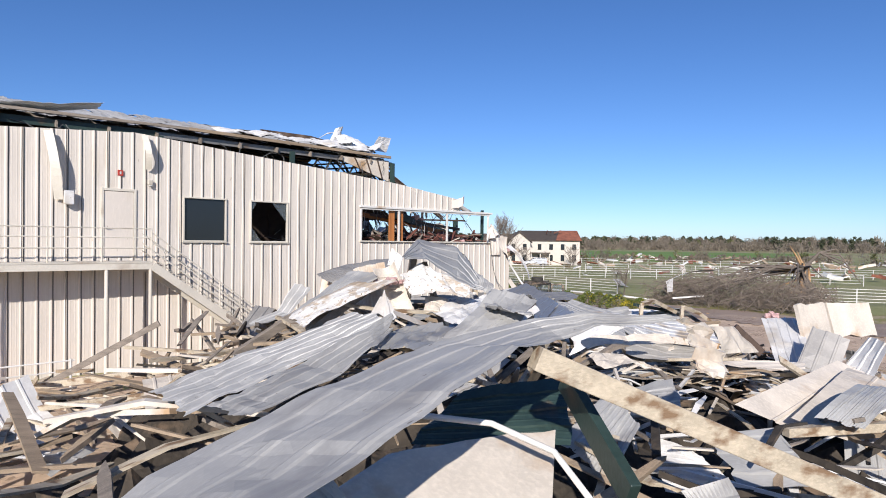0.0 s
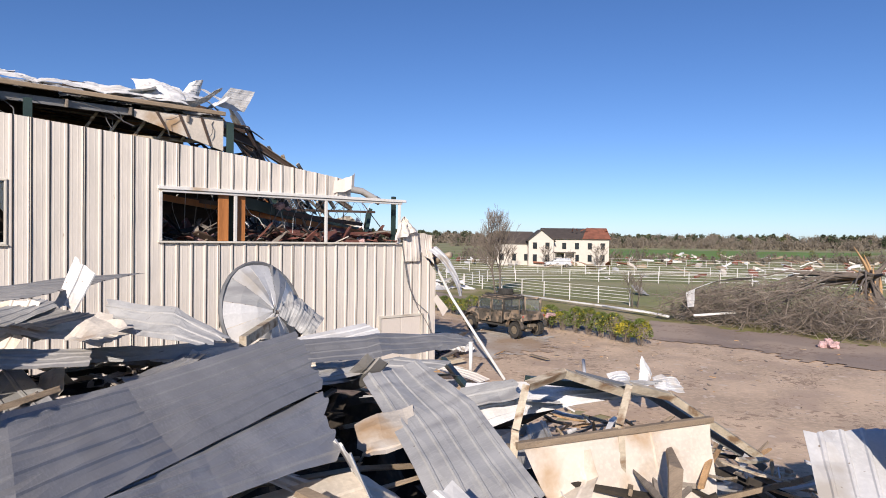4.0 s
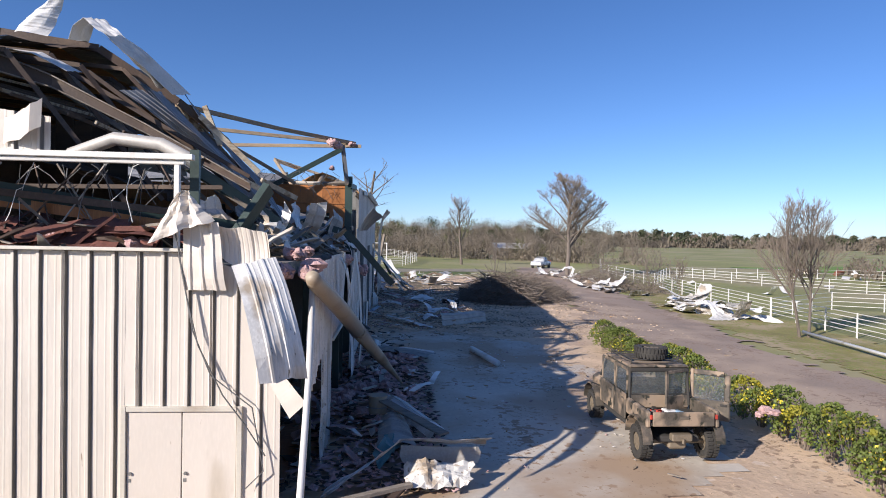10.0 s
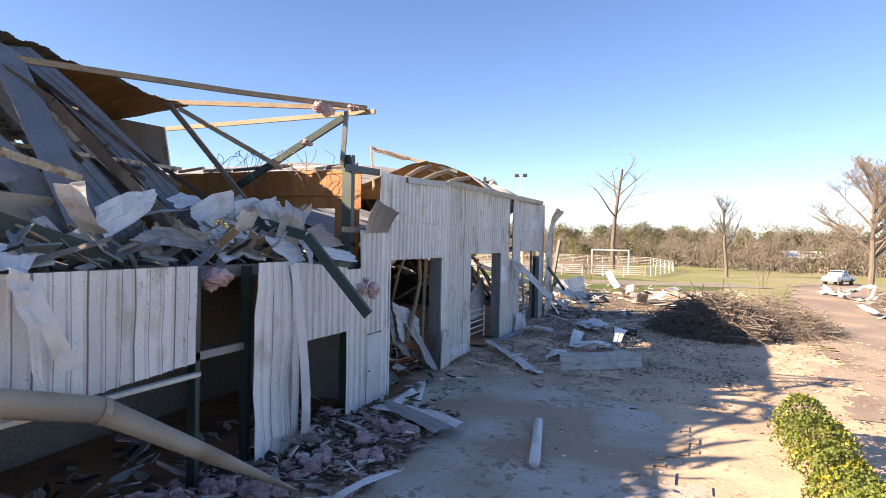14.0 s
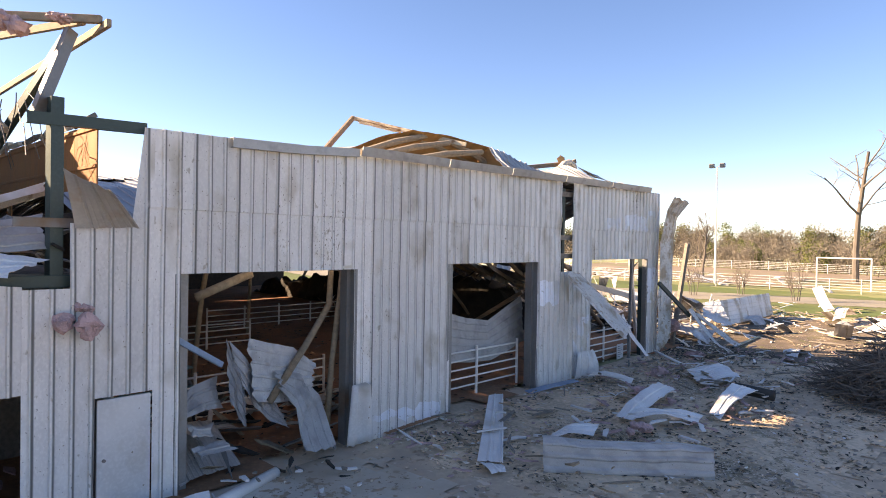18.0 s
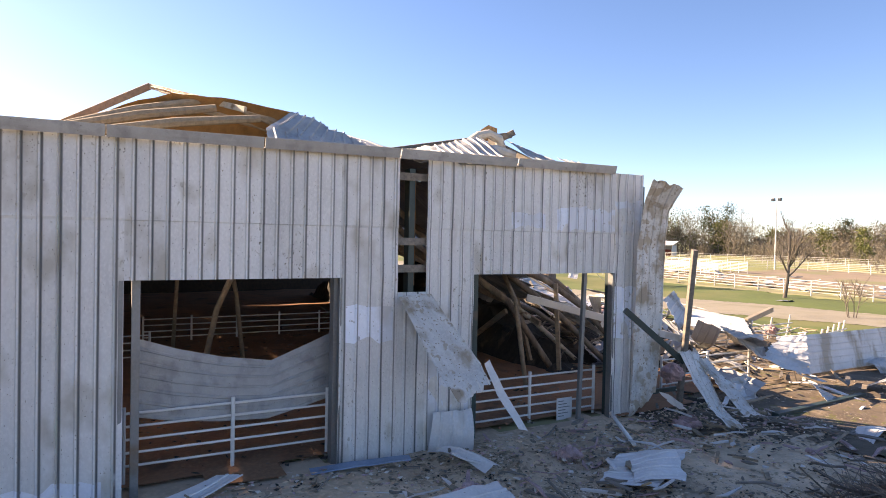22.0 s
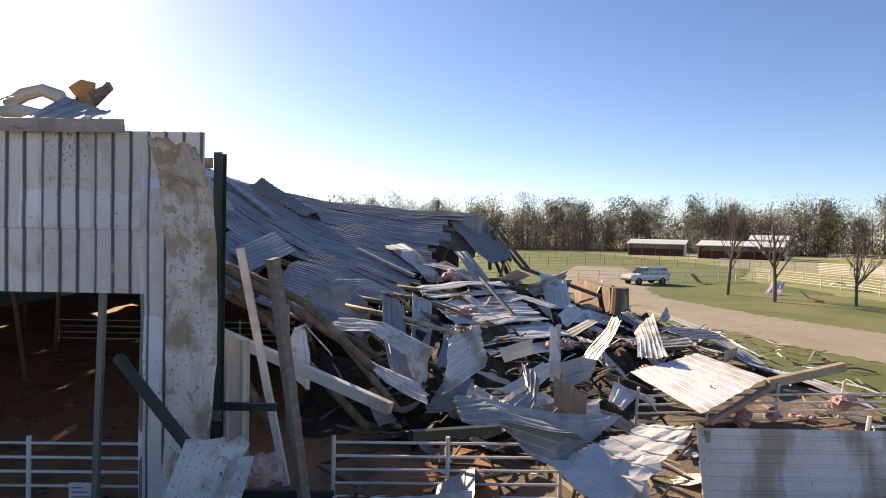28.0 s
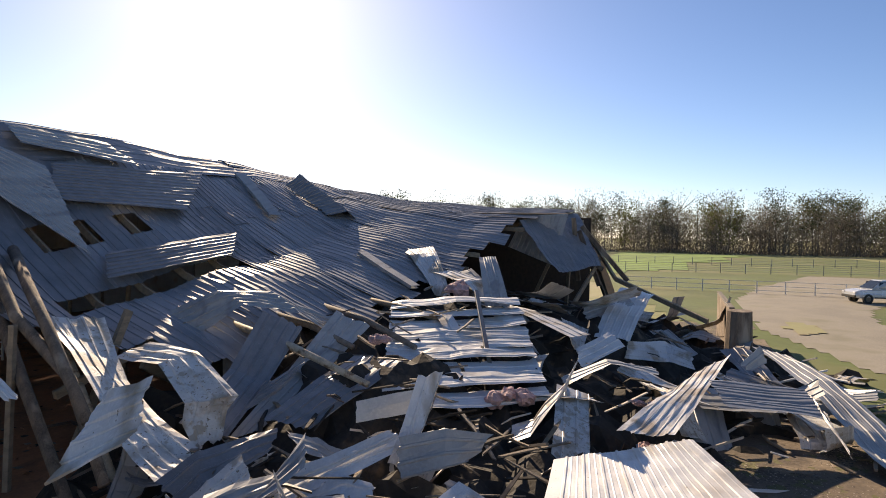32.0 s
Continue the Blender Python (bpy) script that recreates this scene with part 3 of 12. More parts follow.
patch("north_lawn", "lawn", "bright green lawn beyond the wreck", "lawn", [(-150, 58), (-60, 60), (-20, 72), (8, 80), (26, 81), (38, 92), (40, 100), (28, 105), (-36, 104), (-60, 118), (-150, 112)], 0.03, 0.8, 0.6, 0.0, 16)
patch("gravel_drive", "gravel", "pale gravel drive curving through the lawn", "driveway",
      [(13, 86), (2.5, 82), (-7, 79.2), (-14, 79), (-24, 79), (-38, 82), (-60, 90), (-60, 97), (-34, 94), (-21, 87.5), (-13, 86), (-2, 89), (10, 94), (40, 104), (44, 99), (28, 93)], 0.05, 0.35, 0.25, 0.0, 11)
patch("lawn_island", "grass", "mown grass island inside the gravel loop", "lawn", [(-12, 81.2), (-9, 80.2), (-6, 81), (-9, 82.6)], 0.09, 0.5, 0.2, 0.0, 12)
patch("green_field", "wheat", "far field of bright green winter wheat", "field", [(95, 130), (330, 250), (420, 120), (170, 85)], 0.1, 6.0, 3.0, 0.0, 13)
patch("green_meadow", "wheat", "far green meadow below the wood", "field", [(-150, 60), (-50, 62), (-60, 72), (-150, 92)], 0.1, 4.0, 2.0, 0.0, 14)
patch("north_dirt", "dark_soil", "churned dirt and litter under the collapsed barn end", "yard", [(-9, 64), (-9, 78.5), (8, 79.6), (20, 80.6), (27, 82), (31, 78), (30, 62)], 0.055, 0.6, 0.9, 0.05, 19)
patch("litter_soil", "dark_soil", "trodden humus with litter beside the rails, darkened as in shade", "yard", [(28.2, 64.5), (27.4, 69.6), (25.8, 73.4), (25.2, 79.5), (30, 81), (36, 76), (36, 67.5), (32, 65)], 0.075, 0.4, 1.0, 0.05, 21)
patch("riding_ring", "sand", "sandy riding ring inside white rails", "field", [(-20, 112), (22, 110), (25, 150), (-25, 155)], 0.06, 1.5, 1.0, 0.0, 15)

# ---------------------------------------------------------------- the damaged building: walls
RIB = 0.406


def lerp_line(pts, a):
    for (a0, z0), (a1, z1) in zip(pts, pts[1:]):
        if a <= a1:
            return z0 + (z1 - z0) * (a - a0) / (a1 - a0)
    return pts[-1][1]


def clad(parent, axis, at, a0, a1, bottom, top, mat, side, dent=0.018, seed=0, name="panel"):
    """Ribbed cladding panels of a wall between a0 and a1 along the axis, hung in the plane `at`, ribs towards side."""
    pitch = RIB if axis == "x" else 0.305
    step = pitch * 3
    bot = bottom if callable(bottom) else (lambda a: bottom)
    tp = top if callable(top) else (lambda a: top)
    a = a0
    k = 0
    while a < a1 - 0.02:
        b = min(a1, (math.floor(a / step + 1e-6) + 1) * step)
        if a1 - b < 0.1:
            b = a1
        w = b - a
        prof = rib_profile(w, pitch, 0.042, 0.1 if axis == "x" else 0.085, phase=a % pitch, minor=0.3 if axis == "x" else 0)
        nz = max(2, int((tp((a + b) / 2) - bot((a + b) / 2)) / 0.55))
        rows = []
        tilt = 0.006 * noise.noise(Vector((a * 3.1, seed, 5)))
        mid_z = ((bot(a) + bot(b)) / 2, (tp(a) + tp(b)) / 2)
        levels = [i / nz for i in range(nz + 1)]
        if axis == "y" and mid_z[0] < 5.5 and mid_z[1] > 6.3:
            lap = (5.92 - mid_z[0]) / (mid_z[1] - mid_z[0])
            levels = sorted([v for v in levels if abs(v - lap) > 0.03] + [lap - 0.004, lap + 0.004])
        for s in levels:
            row = []
            for y, h in prof:
                c = a + y
                z = bot(c) * (1 - s) + tp(c) * s
                o = h * 1.0 + dent * noise.noise(Vector((c * 0.9, z * 0.8, seed))) + dent * 0.6 * noise.noise(Vector((c * 2.7, z * 2.2, seed + 4))) + tilt
                if axis == "y" and z > 5.92:
                    o += 0.02
                row.append((at + side * o, c, z) if axis == "y" else (c, at + side * o, z))
            rows.append(row)
        if (axis == "y") != (side > 0):
            rows = [r[::-1] for r in rows]
        g = Geo()
        g.add(*skin(rows, 0.004))
        part(name, g, mat, parent)
        a = b


SF, EE = 23.5, 27.1            # planes of the south and the east wall
south_top = [(-8, 8.1), (3, 8.38), (7, 8.67), (10.7, 8.37), (15.4, 8.0), (18.6, 7.73), (22.9, 7.17)]
wall_south = thing("wall_south", "beige ribbed metal gable wall, torn open along its top", "wall", kind="structure")


def s_top(e):
    return lerp_line(south_top, e)


clad(wall_south, "x", SF, -8, 5.95, 0.0, s_top, "beige_wall", -1, seed=1)
clad(wall_south, "x", SF, 5.95, 6.97, 0.0, 4.3, "beige_wall", -1, seed=1)
clad(wall_south, "x", SF, 5.95, 6.97, 6.62, s_top, "beige_wall", -1, seed=1)
clad(wall_south, "x", SF, 6.97, 8.66, 0.0, s_top, "beige_wall", -1, seed=1)
for w0, w1 in ((8.66, 10.24), (11.28, 12.87)):
    clad(wall_south, "x", SF, w0, w1, 0.0, 4.9, "beige_wall", -1, seed=1)
    clad(wall_south, "x", SF, w0, w1, 6.5, s_top, "beige_wall", -1, seed=1, dent=0.03)
clad(wall_south, "x", SF, 10.24, 11.28, 0.0, s_top, "beige_wall", -1, seed=1)
clad(wall_south, "x", SF, 12.87, 16.6, 0.0, s_top, "beige_wall", -1, seed=1, dent=0.03)
clad(wall_south, "x", SF, 16.6, 24.14, 0.0, 4.93, "beige_wall", -1, seed=1)
clad(wall_south, "x", SF, 16.6, 22.9, 6.56, s_top, "beige_wall", -1, seed=1, dent=0.04)
clad(wall_south, "x", SF, 24.14, 26.09, 2.27, lambda e: 4.93 if e < 25.1 else 4.93 - (e - 25.1) * 0.3, "beige_wall", -1, seed=1)
clad(wall_south, "x", SF, 26.09, 26.75, 0.0, lambda e: 4.6 - (e - 26.09) * 1.1, "beige_wall", -1, seed=1)

wall_east = thing("wall_east", "off-white ribbed metal side wall, buckled and stained", "wall", kind="structure")


def e_low(f):
    return 2.65 + 0.22 * (f - 28.5) / 4.3


clad(wall_east, "y", EE, 24.3, 26.6, lambda f: 2.2 + 0.2 * (f - 24.3), lambda f: 4.5 + 0.06 * (f - 24.3), "white_wall", 1, seed=2, dent=0.05)
clad(wall_east, "y", EE, 26.6, 28.5, 0.1, 4.7, "white_wall", 1, seed=2, dent=0.05)
clad(wall_east, "y", EE, 28.5, 32.6, e_low, 4.76, "white_wall", 1, seed=2, dent=0.06)
clad(wall_east, "y", EE + 0.12, 34.2, 35.5, 0.2, 4.78, "white_wall", 1, seed=3, dent=0.12)
clad(wall_east, "y", EE, 35.5, 36.0, 0.2, 4.74, "white_wall", 1, seed=2, dent=0.04)
clad(wall_east, "y", EE, 36.0, 38.3, 2.76, lambda f: 4.74 - 0.09 * (f - 36), "white_wall", 1, seed=2, dent=0.04)
clad(wall_east, "y", EE, 38.3, 39.0, 0.3, 4.48, "white_wall", 1, seed=2, dent=0.03)
clad(wall_east, "y", EE, 39.0, 39.4, 0.3, 5.6, "white_wall", 1, seed=2, dent=0.03)
clad(wall_east, "y", EE, 39.4, 40.4, 2.52, lambda f: 5.6 if f < 40.2 else 7.4, "white_wall", 1, seed=2, dent=0.03)


def eave(f):
    return 7.4 + 0.012 * (f - 40)


clad(wall_east, "y", EE, 40.4, 40.9, 0.3, eave, "white_wall", 1, seed=2)
clad(wall_east, "y", EE, 40.9, 45.2, 4.68, eave, "white_wall", 1, seed=2)
clad(wall_east, "y", EE, 45.2, 48.65, 0.3, eave, "white_wall", 1, seed=2)
clad(wall_east, "y", EE, 48.65, 52.98, 4.76, eave, "white_wall", 1, seed=2)
clad(wall_east, "y", EE, 52.98, 54.4, 0.4, eave, "white_wall", 1, seed=2, dent=0.04)
clad(wall_east, "y", EE, 54.4, 55.15, 0.4, 4.4, "white_wall", 1, seed=2, dent=0.05)
clad(wall_east, "y", EE, 55.15, 56.5, 0.5, eave, "white_wall", 1, seed=2, dent=0.04)
clad(wall_east, "y", EE, 56.5, 61.2, 4.8, eave, "white_wall", 1, seed=2, dent=0.03)
clad(wall_east, "y", EE, 61.2, 62.3, 0.5, eave, "white_wall", 1, seed=2, dent=0.06)

# brighter repainted patches on the cladding


def ragged(z, seed, amp=0.16):
    return lambda a: z + amp * noise.noise(Vector((a * 2.6, seed, 0))) + amp * 0.5 * noise.noise(Vector((a * 9, seed, 4)))


for i, (f0, f1, z0, z1) in enumerate(((57.6, 58.7, 5.97, 6.4), (59.1, 61.2, 5.97, 6.6), (61.2, 62.2, 5.97, 6.85), (53.1, 54.3, 3.3, 4.1), (45.6, 48.3, 0.55, 1.0), (55.2, 56.4, 0.6, 2.7), (61.25, 62.2, 2.9, 4.4))):
    clad(wall_east, "y", EE + 0.005, f0, f1, ragged(z0, i), ragged(z1, i + 20), "fresh_white", 1, seed=2, dent=0.03, name="repainted_patch")

# closing walls never seen from outside, added to keep sunlight out
light_block_walls = thing("light_block_walls", "unseen wall added to keep sunlight out of the arena", "wall", kind="structure")
part("lining", Geo().box((-13.0, 39.85, 0.3), (-12.8, 69, 7.3)), "void_deck", light_block_walls)
part("office_side", Geo().box((-8, SF + 0.25, 0.2), (-7.8, 39.6, 8.9)), "beige", light_block_walls)
part("arena_south", Geo().box((-13, 39.65, 0.2), (-7.7, 39.8, 6.0)), "beige", light_block_walls)

# ---------------------------------------------------------------- roof of the arena, sagging and broken
ridge = [(-14, 6.8), (-5, 8.3), (2, 8.9), (8, 9.15), (16, 9.35), (22, 8.85), (27.3, 7.45)]
drop = [(39.8, 2.7), (45, 2.3), (51.5, 0), (55, 0), (56.5, 1.1), (58.5, 2.7), (61, 4.2), (63.2, 4.9), (65.6, 5.85), (67, 6.1), (70, 6.5), (76, 6.8)]
flat = [(-14, 0.3), (27.3, 0.95)]
hinge = [(-14, 0.05), (-5.5, 0.13), (-1.5, 0.2), (1.8, 0.34), (5, 0.58), (7.3, 0.73), (10.2, 0.9), (14, 1.03), (18, 1.17), (20, 1.2), (24, 0.9), (27.3, 0.0)]


def roof_z(e, f):
    h = lerp_line(flat if f < 52 else hinge, e)
    if f > 62:
        h = max(h, smooth_step((f - 62) / 3) if e > 20 else h)
    return lerp_line(ridge, e) - lerp_line(drop, f) * h


arena_roof = thing("arena_roof", "grey ribbed metal roof, collapsed towards its north end", "roof", kind="structure")


def roof_strip(f0, f1, e0, e1, seed, lift=0.0, mat="roof_dark"):
    """One run of roofing between two lines, its ribs running down the slope."""
    prof = rib_profile(f1 - f0, 0.305, 0.026, 0.08, phase=0.1, minor=False)
    nseg = max(4, int(abs(e1 - e0) / 0.9))
    rows = []
    for i in range(nseg + 1):
        e = e0 + (e1 - e0) * i / nseg
        row = []
        for y, h in prof:
            f = f0 + y
            z = roof_z(e, f) + h + lift + 0.12 * noise.noise(Vector((e * 0.35, f * 0.35, seed * 0.01))) + 0.05 * noise.noise(Vector((e * 1.2, f * 1.2, seed)))
            row.append((e, f, z))
        rows.append(row)
    g = Geo()
    g.add(*skin(rows[::-1] if e1 < e0 else rows))
    return part("roof_sheet", g, mat, arena_roof)


def hip_strip(e0, e1, f0, f1, seed, lift=0.0):
    """One run of roofing on the broken north hip, its ribs running down to the north."""
    prof = rib_profile(e1 - e0, 0.305, 0.024, 0.07, phase=0.1, minor=False)
    nseg = max(3, int((f1 - f0) / 0.7))
    rows = []
    for i in range(nseg + 1):
        f = f0 + (f1 - f0) * i / nseg
        rows.append([(e0 + y, f, roof_z(e0 + y, f) + h + lift + 0.14 * noise.noise(Vector(((e0 + y) * 0.35, f * 0.35, 3.0))) + 0.05 * noise.noise(Vector(((e0 + y) * 1.2, f * 1.2, seed)))) for y, h in prof])
    g = Geo()
    g.add(*skin([r[::-1] for r in rows]))
    return part("roof_sheet", g, "roof_dark", arena_roof)


broken = [(-12, 68.0), (-5.5, 69.0), (-1.5, 69.8), (2, 67.8), (5, 66.6), (9, 66.2), (12, 66.0), (16, 64.8), (19, 63.8), (22, 61.4), (24, 60.0), (27.3, 58.4)]
rr = random.Random(11)
k = 0
for f0 in np.arange(39.9, 62.0, 0.92):
    cuts = [-12, -6 + rr.uniform(-1, 1), 1 + rr.uniform(-1, 1), 7 + rr.uniform(-1, 1), 13 + rr.uniform(-1, 1), 19 + rr.uniform(-1, 1), 26.8]
    for e0, e1 in zip(cuts, cuts[1:]):
        k += 1
        if f0 < 51.0 and e1 > 26:
            e1 = 25.6 if f0 < 45 else 22.0
        if f0 > 56.0 and e1 < 25 or f0 + 0.9 > lerp_line(broken, min(e1, 27)):
            continue
        if rr.random() < 0.10 and f0 > 55:
            continue
        roof_strip(float(f0), float(f0) + 0.95, e0, e1 + 0.15, k, rr.uniform(0, 0.05))
e = -12.0
while e < 22.6:
    end = lerp_line(broken, e) + rr.uniform(-0.7, 0.5)
    mid = rr.uniform(58.2, 59.6)
    runs = [(56.4, mid), (mid - 0.15, end)]
    if 13.2 < e < 19.5:
        runs = [(56.4, 58.5), (58.45 if rr.random() < 0.55 else 59.3, 60.75), (61.3, end)]
    elif e >= 19.5:
        runs = [(56.4, end)]
    for f0, f1 in runs:
        k += 1
        if f1 - f0 < 0.8:
            continue
        hip_strip(e, e + 0.95, f0, f1, k, rr.uniform(0, 0.035) + (0.02 if f0 < 57 else 0))
    e += 0.92
for e in np.arange(-11, 22, 1.5):
    end = lerp_line(broken, e)
    pts = [(e, f, roof_z(e, f) - 0.2) for f in np.arange(56.0, end + 0.6, 1.2)]
    g = Geo()
    for p, q in zip(pts, pts[1:]):
        g.beam(p, q, 0.08, 0.2)
    part("rafter", g, "timber", arena_roof)

# ---------------------------------------------------------------- south wall: doors, windows, stair
def window_unit(name, e0, e1, z0, z1, label, glass=True):
    w = thing(name, label, "window", kind="structure")
    t = 0.06
    for a, b in (((e0 - t, z0 - t), (e1 + t, z0)), ((e0 - t, z1), (e1 + t, z1 + t)), ((e0 - t, z0), (e0, z1)), ((e1, z0), (e1 + t, z1))):
        part("window_frame", Geo().box((a[0], SF - 0.075, a[1]), (b[0], SF + 0.06, b[1]), bevel=0.008), "trim", w)
    part("window_sill", Geo().box((e0 - 0.09, SF - 0.11, z0 - t - 0.035), (e1 + 0.09, SF, z0 - t - 0.003), bevel=0.008), "trim", w)
    if glass:
        p = part("pane", Geo().box((e0 + 0.004, SF + 0.01, z0 + 0.004), (e1 - 0.004, SF + 0.016, z1 - 0.004)), "dark_glass", w, "dark dusty pane reflecting the sky")
    return w


window_unit("window_1", 8.68, 10.22, 4.93, 6.48, "square window with a dark unbroken pane in a beige wall")
w2 = window_unit("window_2", 11.30, 12.85, 4.93, 6.48, "square window with its pane broken out", False)
rr = random.Random(5)
for x0, z0, x1, z1, x2, z2 in ((11.3, 4.93, 11.75, 4.93, 11.3, 5.5), (12.85, 6.48, 12.2, 6.48, 12.85, 5.7), (11.3, 6.48, 11.3, 6.0, 11.55, 6.48)):
    g = Geo()
    g.add([(x0, SF + 0.01, z0), (x1, SF + 0.01, z1), (x2, SF + 0.01, z2), (x0, SF + 0.016, z0), (x1, SF + 0.016, z1), (x2, SF + 0.016, z2)], [(0, 1, 2), (5, 4, 3), (0, 3, 4, 1), (1, 4, 5, 2), (2, 5, 3, 0)])
    part("glass_shard", g, "glass", w2, "jagged shard of broken glass")

w3 = thing("window_3", "long ribbon window frame, glass gone, bent at its end", "window", kind="structure")
part("sill", Geo().box((16.5, SF - 0.13, 4.94), (25.1, SF + 0.08, 5.0), bevel=0.01), "trim", w3)
part("head", Geo().box((16.5, SF - 0.1, 6.5), (25.25, SF + 0.05, 6.6), bevel=0.01), "rail", w3)
part("head_track", Geo().box((16.6, SF - 0.05, 6.42), (25.1, SF + 0.03, 6.497), bevel=0.01), "rail", w3)
for e in (16.58, 18.78, 21.93, 24.98):
    part("mullion", Geo().box((e - 0.045, SF - 0.06, 5.003), (e + 0.045, SF + 0.03, 6.418), bevel=0.008), "rail", w3)
for e in (18.45, 18.98):
    part("jamb_board", Geo().box((e - 0.16, SF + 0.1, 5.003), (e + 0.16, SF + 0.16, 6.6), bevel=0.006), "panelling", w3, "orange stained pine board")

upper_door = thing("door_upper", "closed beige steel door opening onto the landing", "door", kind="structure")
leaf = part("door_leaf", Geo().box((5.99, SF - 0.03, 4.31), (6.93, SF + 0.02, 6.58), bevel=0.006), "beige", upper_door)
for a, b in (((5.9, 4.3), (5.985, 6.68)), ((6.935, 4.3), (7.02, 6.68)), ((5.987, 6.59), (6.933, 6.68))):
    part("door_frame", Geo().box((a[0], SF - 0.06, a[1]), (b[0], SF + 0.05, b[1]), bevel=0.006), "trim", upper_door)
part("door_handle", Geo().tube([(6.05, SF - 0.035, 5.3), (6.05, SF - 0.09, 5.3), (6.17, SF - 0.09, 5.3)], 0.014, 6), "steel", leaf)

double_door = thing("door_double", "pair of closed beige steel doors near the corner", "door", kind="structure")
for e0, e1 in ((24.2, 25.1), (25.115, 26.02)):
    lf = part("door_leaf", Geo().box((e0, SF - 0.03, 0.16), (e1, SF + 0.02, 2.2), bevel=0.008), "beige", double_door)
    part("lock", Geo().tube([(e0 + 0.06, SF - 0.06, 1.15), (e0 + 0.06, SF - 0.025, 1.15)], 0.028, 8), "steel", lf)
    part("plate", Geo().box((e0 + 0.02, SF - 0.038, 1.0), (e0 + 0.07, SF - 0.0305, 1.06)), "steel", lf)
for a, b in (((24.1, 0.1), (24.19, 2.3)), ((26.03, 0.1), (26.12, 2.3)), ((24.195, 2.21), (26.025, 2.3))):
    part("door_frame", Geo().box((a[0], SF - 0.07, a[1]), (b[0], SF + 0.05, b[1]), bevel=0.008), "trim", double_door)

sign = thing("wall_sign", "small dark red fire sign fixed on the ribbed wall", "sign")
part("plate", Geo().box((6.40, SF - 0.07, 7.12), (6.58, SF - 0.045, 7.32), bevel=0.004), "red", sign)
part("mark", Geo().box((6.465, SF - 0.075, 7.17), (6.515, SF - 0.0705, 7.27)), "sheet_white", sign)
for e, z in ((7.45, 6.95),):
    lamp = thing("wall_lamp", "small beige outdoor lamp on the ribbed wall", "lamp")
    part("housing", Geo().box((e - 0.09, SF - 0.17, z - 0.1), (e + 0.09, SF - 0.04, z + 0.1), bevel=0.03), "trim", lamp)
    part("lens", Geo().box((e - 0.06, SF - 0.185, z - 0.13), (e + 0.06, SF - 0.09, z - 0.102), bevel=0.01), "pipe", lamp)

# outside landing and stair
stair = thing("outside_stair", "beige painted steel landing and stair with pipe rails", "stair")
LF0, LF1, LZ = 22.15, 23.42, 4.2
part("deck", Geo().box((-4, LF0, LZ - 0.06), (7.15, LF1, LZ), bevel=0.01), "trim", stair)
for f in (LF0 + 0.03, LF1 - 0.03):
    part("deck_beam", Geo().box((-4, f - 0.03, LZ - 0.26), (7.15, f + 0.03, LZ - 0.063), bevel=0.006), "trim", stair)
for e in (-3.5, 1.6, 5.75, 7.1):
    part("post", Geo().tube([(e, LF0 + 0.05, 0.1), (e, LF0 + 0.05, LZ - 0.26)], 0.06, 10), "trim", stair)
for z in (LZ + 0.45, LZ + 0.8, LZ + 1.1):
    part("rail", Geo().tube([(-4, LF0 + 0.03, z), (7.12, LF0 + 0.03, z)], 0.022, 6), "trim", stair)
for e in (-2.8, -0.9, 1.0, 2.9, 4.1, 5.6, 7.12):
    part("rail_post", Geo().tube([(e, LF0 + 0.03, LZ), (e, LF0 + 0.03, LZ + 1.12)], 0.025, 6), "trim", stair)
N = 21
S0, S1 = Vector((7.15, 0, LZ)), Vector((12.2, 0, 0.5))
for f in (LF0 + 0.02, LF1 - 0.15):
    part("stringer", Geo().beam((S0.x, f, LZ - 0.14), (S1.x, f, S1.z - 0.14), 0.05, 0.27), "trim", stair)
for i in range(1, N):
    p = S0.lerp(S1, i / N)
    part("tread", Geo().box((p.x - 0.14, LF0 + 0.05, p.z - 0.03), (p.x + 0.14, LF1 - 0.18, p.z), bevel=0.005), "trim", stair)
for f in (LF0 + 0.02, LF1 - 0.15):
    for dz in (0.35, 0.62, 0.95):
        part("stair_rail", Geo().tube([(S0.x, f, LZ + dz), (S1.x, f, S1.z + dz)], 0.02, 6), "trim", stair)
    for k in range(1, 7):
        p = S0.lerp(S1, k / 6.5)
        part("baluster", Geo().tube([(p.x, f, p.z - 0.1), (p.x, f, p.z + 0.96)], 0.022, 6), "trim", stair)

# torn strips hanging on the south wall
for e, z0, z1, w in ((4.15, 8.4, 6.2, 0.25), (7.1, 8.6, 7.4, 0.18)):
    g = Geo()
    rows = [[(e + w * s + 0.5 * (1 - i / 9) * 0.1 + 0.35 * i / 9 * (z0 - z1) / 2.2, SF - 0.08 - 0.25 * math.sin(i / 9 * 3.0) - 0.1 * s, z0 + (z1 - z0) * i / 9) for s in (0, 0.5, 1)] for i in range(10)]
    g.add(*skin(rows))
    part("torn_strip", g, "trim", wall_south, "torn strip of beige trim hanging down")
g = Geo()
g.box((4.75, SF - 0.3, 6.05), (5.05, SF - 0.12, 6.5), pose(0, 0, 0), 0.02)
part("dangling_panel", g, "sheet_white", wall_south, "small pale panel dangling from a torn strip")

# ---------------------------------------------------------------- office block: upper floor and what is left of its roof
upper_floor = thing("floor_upper", "timber upper floor open to the sky", "floor", kind="structure")
part("slab", Geo().box((-7.5, SF + 0.12, 4.45), (26.6, 39.6, 4.72)), "timber_grey", upper_floor)
inner = thing("wall_inner", "orange pine panelled partition, broken at its top", "wall", kind="structure")


